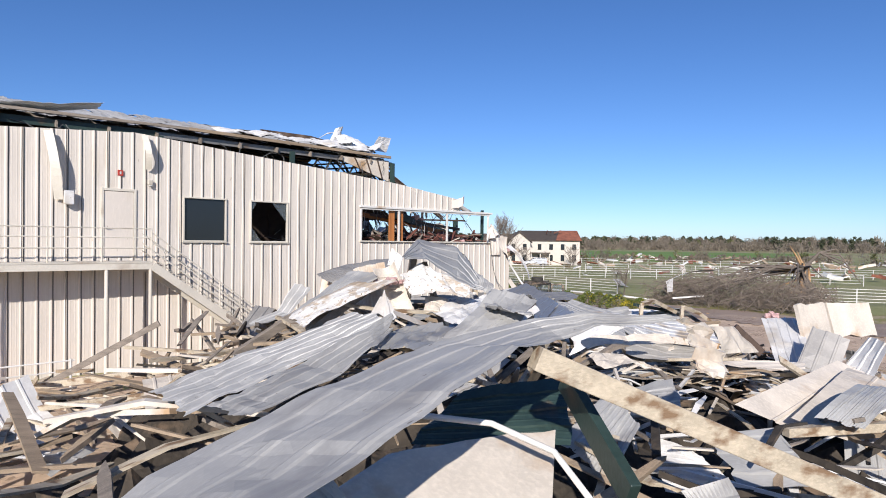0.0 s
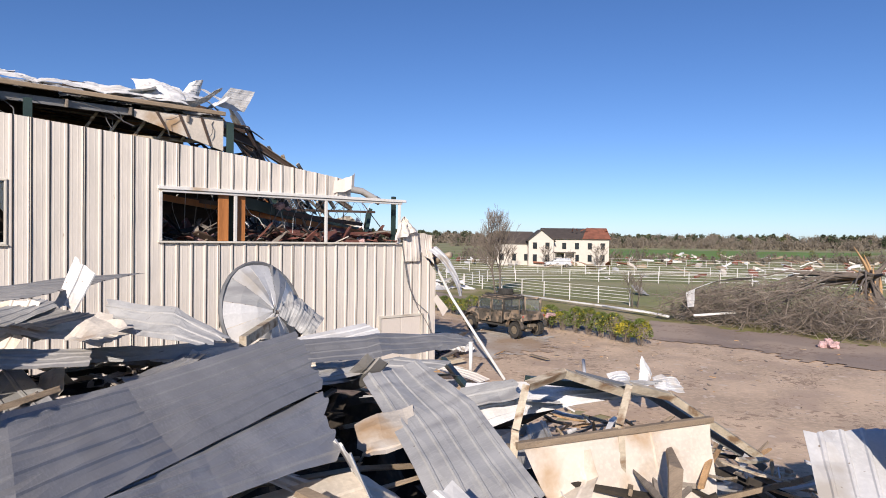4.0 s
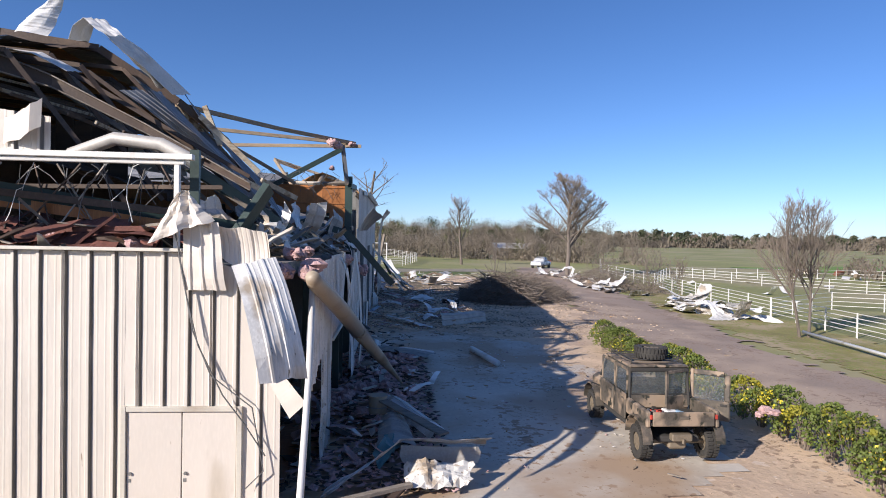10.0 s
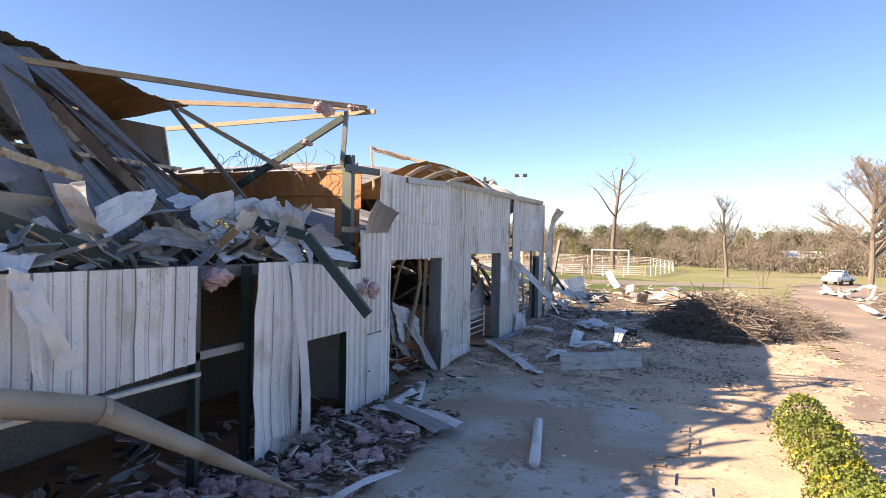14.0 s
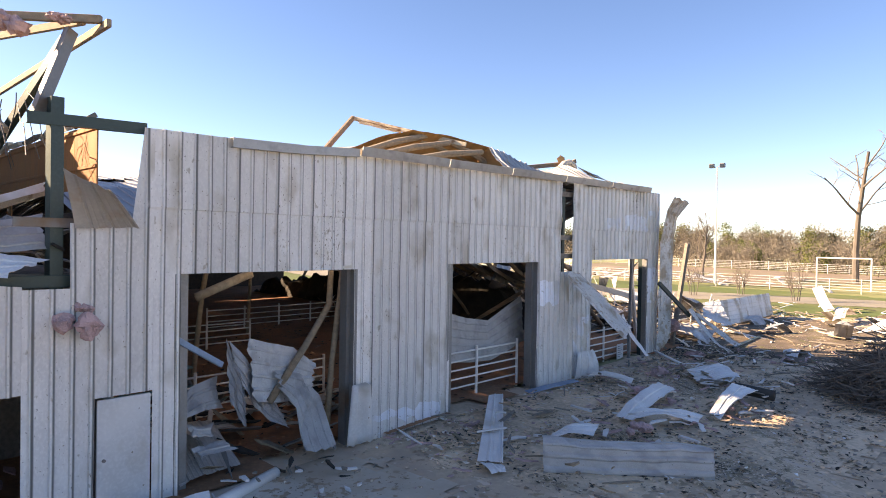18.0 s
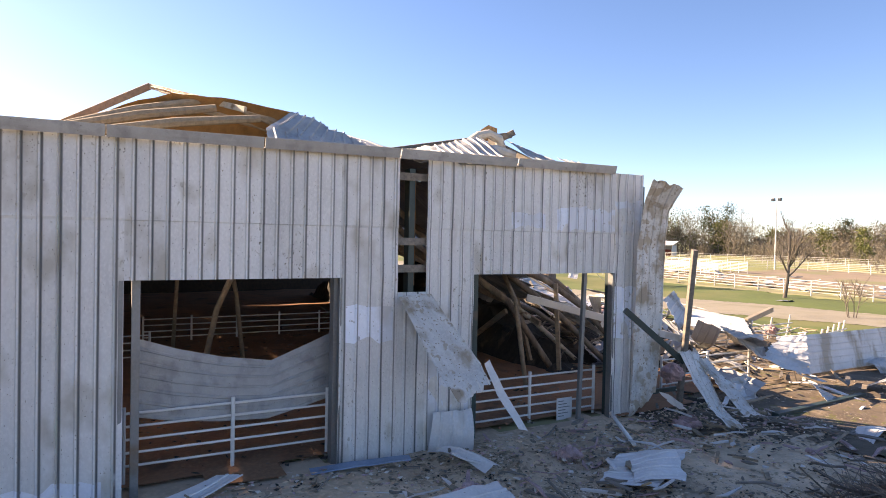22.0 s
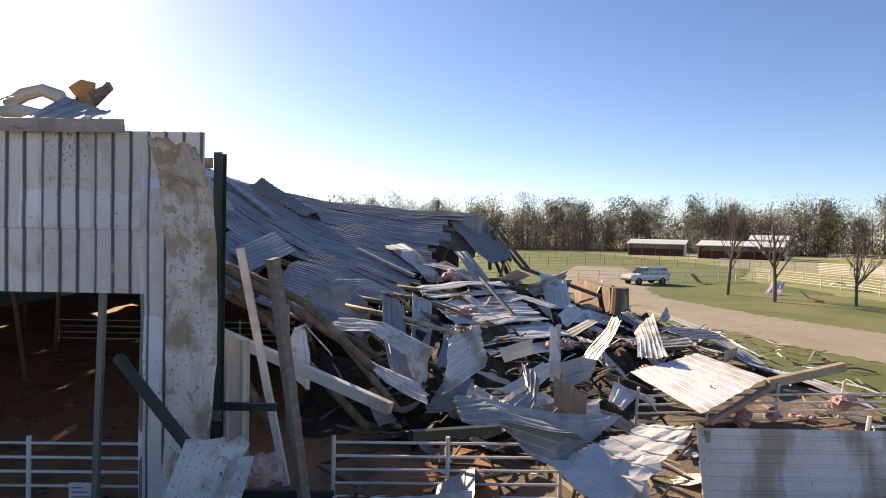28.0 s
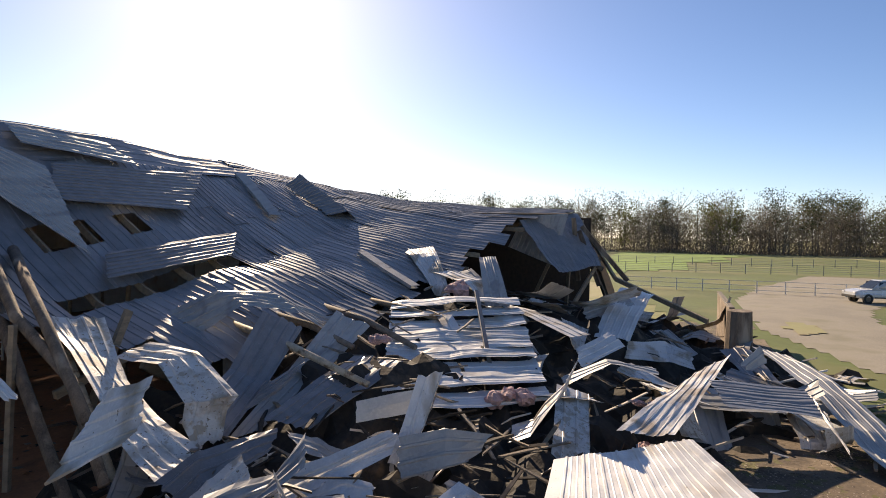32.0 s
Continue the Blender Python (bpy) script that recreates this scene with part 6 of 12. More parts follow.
torn([((26.0, 37.51, 5.27), (26.5, 37.3, 5.08)), ((25.9, 38.11, 5.6), (26.6, 38.04, 5.11)), ((25.8, 38.88, 5.78), (26.7, 38.88, 5.11))], "galv_back", "dull brown sheet bent up from the floor", group="sheets heaped on the open floor", seed=95, dent=0.06)
torn([((25.6, 35.04, 5.32), (26.0, 34.97, 5.08)), ((25.5, 35.61, 5.48), (25.9, 35.52, 5.18)), ((25.5, 36.14, 5.47), (25.9, 35.91, 5.2))], "sheet_white", "white sheet lying in the wreck", group="sheets heaped on the open floor", seed=96, dent=0.08)
torn([((25.8, 37.61, 5.8), (26.0, 37.56, 5.65)), ((25.3, 39.11, 6.39), (25.4, 39.07, 6.22))], "sheet_white", "narrow white trim poking from the wreck", group="sheets heaped on the open floor", seed=97, pitch=2)
torn([((26.4, 36.85, 5.42), (26.4, 37.34, 5.53)), ((26.9, 36.58, 5.0), (26.9, 36.93, 5.11)), ((27.1, 36.44, 4.56), (27.1, 36.59, 4.66))], "sheet_white", "white scrap hanging over the edge", group="sheets heaped on the open floor", seed=98, dent=0.08)
torn([((25.6, 34.22, 5.56), (26.4, 33.99, 5.01)), ((25.4, 34.76, 5.7), (26.2, 34.5, 5.1)), ((25.5, 35.1, 5.56), (26.3, 34.92, 5.0))], "filthy_white", "stained sheet lying at the wreck's edge", group="sheets heaped on the open floor", seed=99, dent=0.1)
torn([((25.0, 35.64, 6.08), (25.3, 35.61, 5.74)), ((24.8, 36.54, 6.48), (25.0, 36.62, 6.12))], "galv", "grey sheet standing in the wreck", group="sheets heaped on the open floor", seed=100)
torn([((26.2, 34.07, 4.96), (26.6, 33.95, 4.79)), ((26.0, 34.78, 5.1), (26.5, 34.68, 4.89)), ((26.2, 35.37, 5.0), (26.8, 35.15, 4.81))], "white", "pale sheet lying in the wreck", group="sheets heaped on the open floor", seed=101, dent=0.1)
torn([((26.2, 42.35, 3.16), (26.6, 42.25, 1.87)), ((26.3, 42.57, 2.58), (26.6, 42.46, 1.48)), ((26.4, 42.73, 1.98), (26.6, 42.66, 1.23))], "roof_dark", "dark roof sheet folded upright inside the doorway", group="fallen sheets in the arena", seed=102)
torn([((26.2, 42.39, 3.17), (26.4, 42.59, 2.24)), ((26.2, 42.86, 2.64), (26.4, 42.97, 1.58)), ((26.3, 43.26, 2.12), (26.5, 43.3, 1.23)), ((26.5, 43.6, 1.33), (26.7, 43.66, 1.08))], "roof_dark", "dark roof sheet folded upright inside the doorway", group="fallen sheets in the arena", seed=103)
torn([((26.4, 43.4, 2.38), (26.7, 43.44, 1.98)), ((26.5, 44.16, 2.19), (26.9, 43.7, 1.54)), ((26.7, 44.55, 1.58), (27.2, 43.63, 0.96)), ((27.3, 44.56, 0.57), (27.6, 43.51, 0.73))], "galv", "bent grey roof sheet spilling from the doorway", group="fallen sheets in the arena", seed=104)
torn([((26.7, 41.08, 1.62), (27.0, 41.23, 1.39)), ((26.5, 41.88, 1.46), (26.9, 41.68, 1.32))], "galv_back", "crumpled dull sheet inside the doorway", group="fallen sheets in the arena", seed=105, dent=0.1)
torn([((27.1, 41.2, 1.21), (27.3, 41.28, 1.09)), ((26.9, 41.89, 1.22), (27.2, 42.16, 1.07))], "galv", "bent grey sheet lying at the doorway", group="fallen sheets in the arena", seed=106, dent=0.1)
torn([((26.3, 41.2, 1.88), (26.6, 41.21, 1.68)), ((26.1, 41.63, 2.22), (26.4, 41.8, 1.74)), ((26.0, 42.23, 2.34), (26.3, 42.23, 1.69))], "galv", "long grey sheet fallen inside the doorway", group="fallen sheets in the arena", seed=107)
torn([((26.0, 48.97, 3.46), (26.25, 48.9, 1.88)), ((26.0, 49.76, 3.19), (26.25, 49.67, 1.71)), ((26.0, 50.67, 2.96), (26.25, 50.57, 1.59)), ((26.0, 51.74, 2.8), (26.25, 51.62, 1.53)), ((26.0, 52.61, 3.14), (26.25, 52.48, 1.72)), ((26.0, 53.62, 3.55), (26.2, 53.52, 1.97))], "galv", "slack grey ribbed sheet sagging across the doorway", group="doorway sheets", name="sagging_sheet", seed=108, dent=0.03, ragged_end=0.03, soft=0.8)
torn([((26.2, 42.85, 3.14), (26.6, 42.88, 1.76)), ((26.2, 43.5, 2.95), (26.6, 43.51, 1.64)), ((26.3, 44.02, 2.81), (26.6, 44.01, 1.65)), ((26.5, 44.47, 2.41), (26.7, 44.31, 1.84))], "galv", "broad pale grey sheet fallen inside the doorway", group="fallen sheets in the arena", seed=109)
torn([((27.35, 54.32, 4.33), (27.35, 55.15, 4.37)), ((28.1, 54.5, 3.5), (28.1, 55.41, 3.65)), ((28.8, 54.65, 2.78), (28.7, 55.73, 2.92)), ((29.3, 54.85, 2.26), (29.2, 55.72, 2.52))], "filthy_white", "mud-splashed white sheet torn loose and hanging forward", group="doorway sheets", seed=110, dent=0.05)
torn([((28.7, 55.83, 2.92), (28.7, 56.0, 2.95)), ((28.9, 56.06, 2.23), (28.9, 56.26, 2.3)), ((29.4, 56.38, 1.48), (29.4, 56.56, 1.5))], "sheet_white", "bent white trim hanging by the wall", group="doorway sheets", seed=111, pitch=2, dent=0.03)
torn([((28.1, 61.68, 7.46), (28.3, 62.6, 7.26)), ((27.7, 61.75, 6.8), (27.8, 62.65, 6.62)), ((27.45, 61.78, 5.53), (27.6, 62.71, 5.55)), ((27.4, 61.79, 3.68), (27.6, 62.71, 3.69)), ((27.4, 61.76, 1.95), (27.6, 62.62, 2.45)), ((27.4, 61.66, 0.58), (27.7, 62.4, 1.38))], "filthy_white", "tall wall sheet peeled off the corner and curling at its top", group="leaning wall sheets", seed=112, dent=0.06)
torn([((28.4, 62.51, 2.64), (28.2, 63.5, 2.61)), ((29.0, 62.4, 1.92), (28.8, 63.23, 1.92)), ((29.6, 62.33, 1.37), (29.6, 62.98, 1.21)), ((30.2, 62.24, 1.05), (30.2, 62.86, 0.99))], "filthy_white", "mud-splashed white sheet leaning on the rubble", group="leaning wall sheets", seed=113, dent=0.06)
torn([((28.4, 63.21, 2.39), (28.4, 63.6, 2.43)), ((29.2, 63.16, 1.82), (29.4, 63.55, 1.75)), ((30.2, 62.9, 1.24), (30.4, 63.25, 1.27))], "filthy_white", "mud-splashed white sheet leaning on the rubble", group="leaning wall sheets", seed=114, dent=0.06)
torn([((27.4, 65.31, 1.34), (28.2, 65.71, 0.67)), ((27.3, 66.13, 1.32), (28.2, 66.16, 0.5)), ((27.2, 67.15, 1.37), (28.0, 66.83, 0.5))], "white", "crumpled white sheet lying by the rails", group="leaning wall sheets", seed=115, dent=0.14)
torn([((24.0, 66.78, 3.58), (24.8, 66.72, 2.5)), ((23.8, 67.55, 3.89), (24.4, 67.67, 3.05))], "white", "bent white sheet among the fallen rails", group="leaning wall sheets", seed=116, dent=0.08)
torn([((26.0, 67.44, 2.72), (26.8, 68.08, 1.99)), ((25.8, 69.02, 2.39), (26.8, 68.79, 1.59)), ((25.6, 70.32, 2.3), (26.4, 69.29, 1.83))], "galv", "grey sheet folded over the fallen rails", group="leaning wall sheets", seed=117)
torn([((26.8, 68.61, 1.74), (26.0, 70.73, 2.26)), ((27.4, 69.06, 1.45), (26.4, 71.12, 2.34)), ((27.9, 69.63, 1.28), (26.6, 71.42, 2.43))], "sheet_white", "white ribbed sheet sloping to the ground", group="leaning wall sheets", seed=118, pitch=0.4)
torn([((27.9, 62.23, 1.46), (28.4, 62.36, 1.14)), ((27.9, 62.75, 1.3), (28.4, 62.87, 0.98))], "cream", "broken pale board lying by the rails", group="leaning wall sheets", seed=119, pitch=3)
fallen_brace = thing("fallen_brace", "grey-green steel beam bent over the torn edge", "beam")
part("length", Geo().channel((24.6, 36.3, 5.99), (26.9, 36.5, 5.39), 0.14, 0.24), "green", fallen_brace)
part("length", Geo().channel((26.9, 36.52, 5.4), (28.64, 36.68, 3.46), 0.14, 0.24), "green", fallen_brace)
long_beam = thing("fallen_girder", "long grey-green steel girder lying over the wreck", "beam")
part("length", Geo().channel((23.9, 27.6, 6.85), (25.6, 29.62, 5.59), 0.14, 0.26), "green", long_beam)
part("length", Geo().channel((25.6, 29.64, 5.6), (26.6, 31.14, 4.93), 0.14, 0.26), "green", long_beam)
for a, b in (((23.6, 29.21, 8.31), (25.0, 29.81, 6.94)), ((25.0, 30.08, 6.76), (25.8, 31.13, 6.35)), ((23.4, 30.29, 8.78), (23.8, 30.41, 7.74)), ((24.6, 28.2, 6.75), (25.2, 28.82, 6.45)), ((25.2, 37.82, 5.69), (25.0, 39.3, 6.3))):
    bar("broken_purlin", a, b, 0.09, 0.14, "purlin", "broken crusted purlin sticking out of the wreck", "purlin", "broken purlins", 15)
# hanging and leaning sheets on the wall
sheet4((27.25, 55.2, 0.5), (27.2, 55.35, 1.5), (27.3, 56.4, 1.5), (27.5, 56.3, 0.5), "sheet_white", "bent pale sheet at the foot of the wall", 12, 0.15, 0.1, 0.1)
bar("leaning_post", (27.85, 63.7, 5.5), (27.0, 64.2, 0.6), 0.14, 0.2, "timber_grey", "dark weathered post leaning at the wreck", "post")
bar("loose_brace", (27.7, 61.1, 3.8), (28.4, 62.7, 2.35), 0.12, 0.16, "green", "dark green steel brace fallen against the wall", "brace")
sheet4((27.2, 39.05, 5.5), (27.75, 38.7, 6.45), (28.25, 39.25, 6.1), (27.45, 40.0, 5.55), "galv_back", "mud-stained wall sheet bent sharply outward from the wall", 17, 0.05, 0, 0.05)
cloth = Geo()
rows = [[(27.28 + 0.1 * math.sin(9 * b) * (0.4 + 0.6 * (1 - a)), 45.0 + 0.55 * (b - 0.5) * (1 + 0.5 * a) + 0.3, 0.45 + 1.45 * (1 - a) + 0.03 * math.sin(20 * b)) for b in [j / 14 for j in range(15)]] for a in [i / 8 for i in range(9)]]
cloth.add(*skin(rows, 0.006))
solo("hanging_cloth", cloth, "sheet_white", "ragged white cloth hung on the door jamb", "cloth", smooth=True)
# bent trim where the lower cladding buckles outward
for i, (f0, f1, z0, z1) in enumerate(((28.9, 29.5, 4.7, 3.3), (35.4, 35.7, 4.7, 0.6))):
    sheet4((27.25, f0, z0), (27.45, f1, z1), (27.5, f1 + 0.3, z1), (27.3, f0 + 0.25, z0), "sheet_white", "torn white strip peeling off the cladding", 20 + i, 0.12, 0, 0.04, "torn trim strips", pitch=0.5)
part("hem", Geo().box((27.05, 28.5, 2.6), (27.2, 32.65, 2.68), Matrix.Translation((0, 0, 0)), 0.01), "trim", wall_east)

# corner: flap, pole, scraps
sheet4((26.0, 23.05, 4.75), (26.7, 22.0, 3.0), (27.35, 22.55, 2.98), (26.67, 23.36, 4.86), "white", "white ribbed sheet folded down over the corner", 31, 0.25, 0.05, 0.05)
sheet4((25.55, 23.35, 4.95), (25.5, 23.3, 5.4), (26.5, 23.35, 5.3), (26.6, 23.4, 4.2), "beige", "beige corner sheet torn and curling above the doors", 32, 0.1, 0.1, 0.08)
sheet4((26.53, 23.35, 2.82), (26.95, 23.25, 2.14), (27.22, 23.25, 2.41), (26.71, 23.35, 3.00), "beige", "torn scrap of beige cladding dangling at the corner", 33, 0.0, 0, 0.05, pitch=0.6)
pole("leaning_pole", [(27.16, 24.5, 4.6), (27.28, 23.10, 2.84), (27.46, 20.29, 0.12)], 0.055, "pipe", "long pale pole leaning against the torn corner")
pole("stub_post", [(26.97, 21.6, 0.05), (26.97, 21.6, 1.35)], 0.07, "pipe", "short white pipe post standing by the corner", "post")
fallen_duct = thing("fallen_duct", "long tan metal duct fallen from the wall to the yard", "duct")
d0, d1, d2 = Vector((27.3, 23.6, 4.45)), Vector((27.7, 30.0, 2.65)), Vector((29.01, 33.30, 0.42))
part("length", Geo().tube([d0 + Vector((0, -0.35, 0.1)), d0, d0.lerp(d1, 0.5) + Vector((0, 0, 0.05)), d1], [0.12, 0.15, 0.19, 0.21], 14), "brown_duct", fallen_duct, smooth=True)
part("length", Geo().tube([d1 + (d2 - d1).normalized() * 0.01, d1.lerp(d2, 0.5), d2], [0.205, 0.15, 0.03], 14), "brown_duct", fallen_duct, smooth=True)
part("joint", Geo().tube([d1 - (d1 - d0).normalized() * 0.06, d1 + (d2 - d1).normalized() * 0.06], 0.222, 14), "brown_duct", fallen_duct)
drum = thing("bucket_drum", "dented tan drum standing among wet rubble", "drum")
g = Geo()
g.tube([(28.3, 29.6, 0.15), (28.3, 29.6, 0.95)], 0.25, 20, False)
g.tube([(28.3, 29.6, 0.95), (28.3, 29.6, 0.2)], 0.235, 20, False)
part("shell", g, "brown_duct", drum, smooth=True)
for z in (0.35, 0.65, 0.94):
    part("hoop", Geo().tube([(28.3, 29.6, z - 0.015), (28.3, 29.6, z + 0.015)], 0.262, 20), "steel" if z < 0.9 else "brown_duct", drum)
pail = thing("small_pail", "small grey pail lying on its side", "pail")
part("shell", Geo().tube([(28.9, 30.6, 0.3), (29.15, 30.75, 0.32)], [0.11, 0.14], 14, False), "steel", pail, smooth=True)

# chips, bark and crumbs of clay all over the trodden yard
def chips(name, n, box, seed, mats, label, size=(0.03, 0.14), zl=0.1, cut=-0.1):
    rj = random.Random(seed)
    gs = {m: Geo() for m in mats}
    made = 0
    while made < n:
        x, y = rj.uniform(box[0], box[1]), rj.uniform(box[2], box[3])
        if noise.noise(Vector((x * 0.5, y * 0.5, seed))) + 0.4 * noise.noise(Vector((x * 1.7, y * 1.7, seed))) < cut + rj.uniform(-.3, .3):
            continue
        made += 1
        l, w, h = rj.uniform(*size), rj.uniform(*size) * 0.6, rj.uniform(0.004, 0.022)
        a = rj.uniform(0, 6.28)
        ux, uy = Vector((math.cos(a), math.sin(a), rj.uniform(-.2, .2))) * l, Vector((-math.sin(a), math.cos(a), 0)) * w
        p = Vector((x, y, ground_z(x, y) + zl))
        gs[rj.choice(mats)].add([p - ux, p + uy - Vector((0, 0, 0.03)), p + ux, p - uy, p + Vector((0, 0, h))], [(0, 3, 4), (3, 2, 4), (2, 1, 4), (1, 0, 4)])
    for m, g in gs.items():
        solo(name, g, m, label, "litter", "", "stuff")


# inside the arena
for f0, f1, e, zb in ((48.7, 53.0, 26.3, 0.75), (56.5, 61.2, 26.4, 0.65), (41.2, 47.5, 22.8, 0.4), (42.0, 50.0, 14.0, 0.5), (50.0, 60.0, 10.0, 0.6), (64.5, 69.0, 26.0, 0.6)):
    fence = thing("corral_rail", "white pipe corral rails standing in red dirt", "fence", "corral rails")
    for k in range(5):
        part("rail", Geo().tube([(e, f0, zb + 0.15 + k * 0.27), (e, f1, zb + 0.15 + k * 0.27)], 0.028, 6), "rail", fence)
    n = max(2, int((f1 - f0) / 2.0))
    for k in range(n + 1):
        f = f0 + (f1 - f0) * k / n
        part("post", Geo().tube([(e, f, zb - 0.4), (e, f, zb + 1.36)], 0.045, 8), "rail", fence)
pole("fallen_post", [(26.6, 43.2, 1.7), (26.45, 44.3, 2.9), (26.3, 45.05, 3.78), (26.2, 45.17, 4.66)], [0.09, 0.08, 0.08, 0.07], "timber", "broken timber post leaning inside the doorway", "post", "arena posts")
pole("fallen_post", [(26.5, 44.85, 0.5), (26.45, 45.05, 2.4), (26.4, 45.4, 4.7)], [0.09, 0.07, 0.08], "timber", "split brown timber post inside the doorway", "post", "arena posts")
pole("fallen_post", [(26.0, 41.75, 4.1), (26.2, 42.95, 4.6)], 0.1, "timber", "round timber hanging under the door head", "post", "arena posts")
bar("blue_rail", (27.0, 40.86, 3.42), (26.6, 42.05, 2.7), 0.08, 0.12, "blue", "blue painted steel rail fallen across the doorway", "rail")
for e, f, dx, dy in ((21.0, 44.0, 0.3, 0.5), (15.0, 46.0, -0.6, 0.4), (22.0, 50.5, 0.8, 1.2), (17.0, 53.0, 0.2, -0.8), (24.0, 60.6, -2.2, 0.4), (12.0, 51.0, 0, 0.3), (14.5, 56.8, 0.8, 1.2), (6.0, 46.0, 0.2, 0.2)):
    pole("arena_post", [(e, f, 0.3), (e + dx * 0.5, f + dy * 0.5, 3.6), (e + dx, f + dy, 5.6 - 0.5 * abs(dx))], 0.08, "timber", "leaning round timber post carrying the arena roof", "post", "arena posts")
for i, (q, mt) in enumerate((
        (((25.6, 41.2, 0.7), (26.0, 41.0, 1.5), (26.6, 41.6, 1.2), (26.2, 42.0, 0.6)), "galv"),
        (((25.0, 41.2, 1.2), (27.0, 41.0, 0.5), (26.8, 42.4, 0.55), (25.0, 42.6, 1.1)), "galv_back"),
        )):
    sheet4(*q, mt, "crumpled roof sheet fallen inside the arena", 50 + i, 0.06, 0.03, 0.06, "fallen sheets in the arena")
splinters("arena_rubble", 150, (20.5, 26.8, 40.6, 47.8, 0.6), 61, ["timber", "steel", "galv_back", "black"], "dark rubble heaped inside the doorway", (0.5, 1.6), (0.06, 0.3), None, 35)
chips("arena_clods", 2600, (8, 26.8, 40.5, 62), 807, ["arena", "rubble", "arena", "timber_grey"], "clods, straw and chips on the arena dirt", (0.03, 0.14), 0.14, -0.1)
splinters("arena_rubble", 60, (4, 14, 60.0, 66.0, 1.0), 62, ["timber", "cream", "timber_grey"], "broken timbers piled under the fallen roof", (0.8, 2.8), (0.06, 0.3), None, 40)
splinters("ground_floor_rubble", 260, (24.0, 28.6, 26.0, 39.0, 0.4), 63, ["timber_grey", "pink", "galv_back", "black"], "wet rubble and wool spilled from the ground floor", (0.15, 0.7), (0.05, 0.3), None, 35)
for i in range(16):
    rr = random.Random(400 + i)
    wool((rr.uniform(26.4, 28.8), rr.uniform(28.5, 38.6), 0.3), rr.uniform(0.14, 0.3), 500 + i, "grey-pink clump of wet wool on the ground")
inside_door = thing("inner_door", "loose white door leaning inside a dark opening", "door")
part("leaf", Geo().box((25.6, 36.3, 0.6), (25.66, 37.0, 2.3), bevel=0.01), "sheet_white", inside_door)

# sheets lying in the yard in front of the arena
shell = Geo()
rows = []
for i in range(25):
    a = i / 24
    lift, back = 0.8 * math.sin(1.75 * a), 0.18 * a + 0.5 * max(0.0, a - 0.6) ** 1.2
    rib = 0.035 if i % 6 in (2, 3) else 0.0
    row = []
    for j in range(31):
        b = j / 30
        taper = 1 - 0.22 * max(0.0, b - 0.8) * 5 * a
        row.append((31.4 + 2.8 * b - 0.66 * back + 0.6 * rib, 47.05 + 2.42 * b + 0.75 * back - 0.7 * rib + 0.03 * noise.noise(Vector((b * 6, a * 3, 4))), 0.3 + lift * taper * (1 - 0.12 * math.sin(3 * b)) + 0.03 * noise.noise(Vector((b * 7, a * 4, 9)))))
    rows.append(row)
shell.add(*skin(rows, 0.006))
solo("ribbed_panel", shell, "galv", "long grey ribbed wall panel curled on its edge on the ground", "metal panel")
part("bright_hem", Geo().tube([tuple(Vector(rows[-1][j]) + Vector((0, 0, 0.012))) for j in range(0, 31, 3)], 0.022, 5), "sheet_white", bpy.data.objects["ribbed_panel"])
sheet4((27.19, 50.39, 0.75), (30.12, 46.33, 0.50), (30.59, 46.66, 0.45), (27.36, 50.87, 0.70), "sheet_white", "narrow bent white trim lying on the ground", 72, 0.1, 0, 0.08, "sheets on the ground")
sheet4((30.12, 46.33, 0.50), (30.75, 46.06, 0.42), (30.86, 46.41, 0.42), (30.59, 46.66, 0.45), "sheet_white", "crumpled tail of white trim on the ground", 73, 0.05, 0, 0.05, "sheets on the ground")
sheet4((30.87, 51.38, 0.70), (30.42, 55.08, 1.00), (30.94, 55.17, 0.80), (31.29, 51.54, 0.60), "sheet_white", "bent white sheet lying over rubble", 74, 0.15, 0, 0.1, "sheets on the ground")
sheet4((30.95, 52.04, 0.75), (32.46, 53.47, 0.62), (32.60, 52.68, 0.60), (31.16, 51.64, 0.60), "sheet_white", "bent white sheet lying over rubble", 75, 0.15, 0, 0.1, "sheets on the ground")
sheet4((32.55, 53.66, 0.65), (32.22, 56.76, 0.95), (32.91, 56.85, 0.80), (32.88, 53.60, 0.60), "sheet_white", "folded white sheet standing on its edge", 76, 0.2, 0, 0.08, "sheets on the ground")
sheet4((29.83, 58.87, 0.75), (30.50, 60.46, 0.85), (31.55, 58.27, 0.70), (30.82, 57.36, 0.66), "sheet_white", "white square scrap of sheet on the ground", 77, 0.05, 0, 0.06, "sheets on the ground")
sheet4((30.39, 49.15, 0.60), (30.95, 50.30, 0.70), (31.22, 49.53, 0.60), (30.47, 48.39, 0.50), "sheet_white", "bent white sheet lying over rubble", 78, 0.15, 0, 0.1, "sheets on the ground")
sheet4((27.47, 39.34, 0.50), (30.04, 37.72, 0.45), (30.47, 38.22, 0.50), (28.02, 39.44, 0.60), "galv", "grey gutter piece lying on wet ground", 79, 0.05, 0.05, 0.04, "sheets on the ground")
sheet4((29.20, 32.09, 0.45), (29.88, 33.09, 0.50), (30.05, 33.00, 0.45), (29.40, 32.21, 0.40), "sheet_white", "bent white trim lying by the duct", 80, 0.1, 0, 0.06, "sheets on the ground")
sheet4((29.88, 33.09, 0.50), (30.29, 34.95, 0.50), (30.44, 35.08, 0.45), (30.05, 33.00, 0.45), "sheet_white", "bent white trim lying by the duct", 81, 0.1, 0, 0.06, "sheets on the ground")
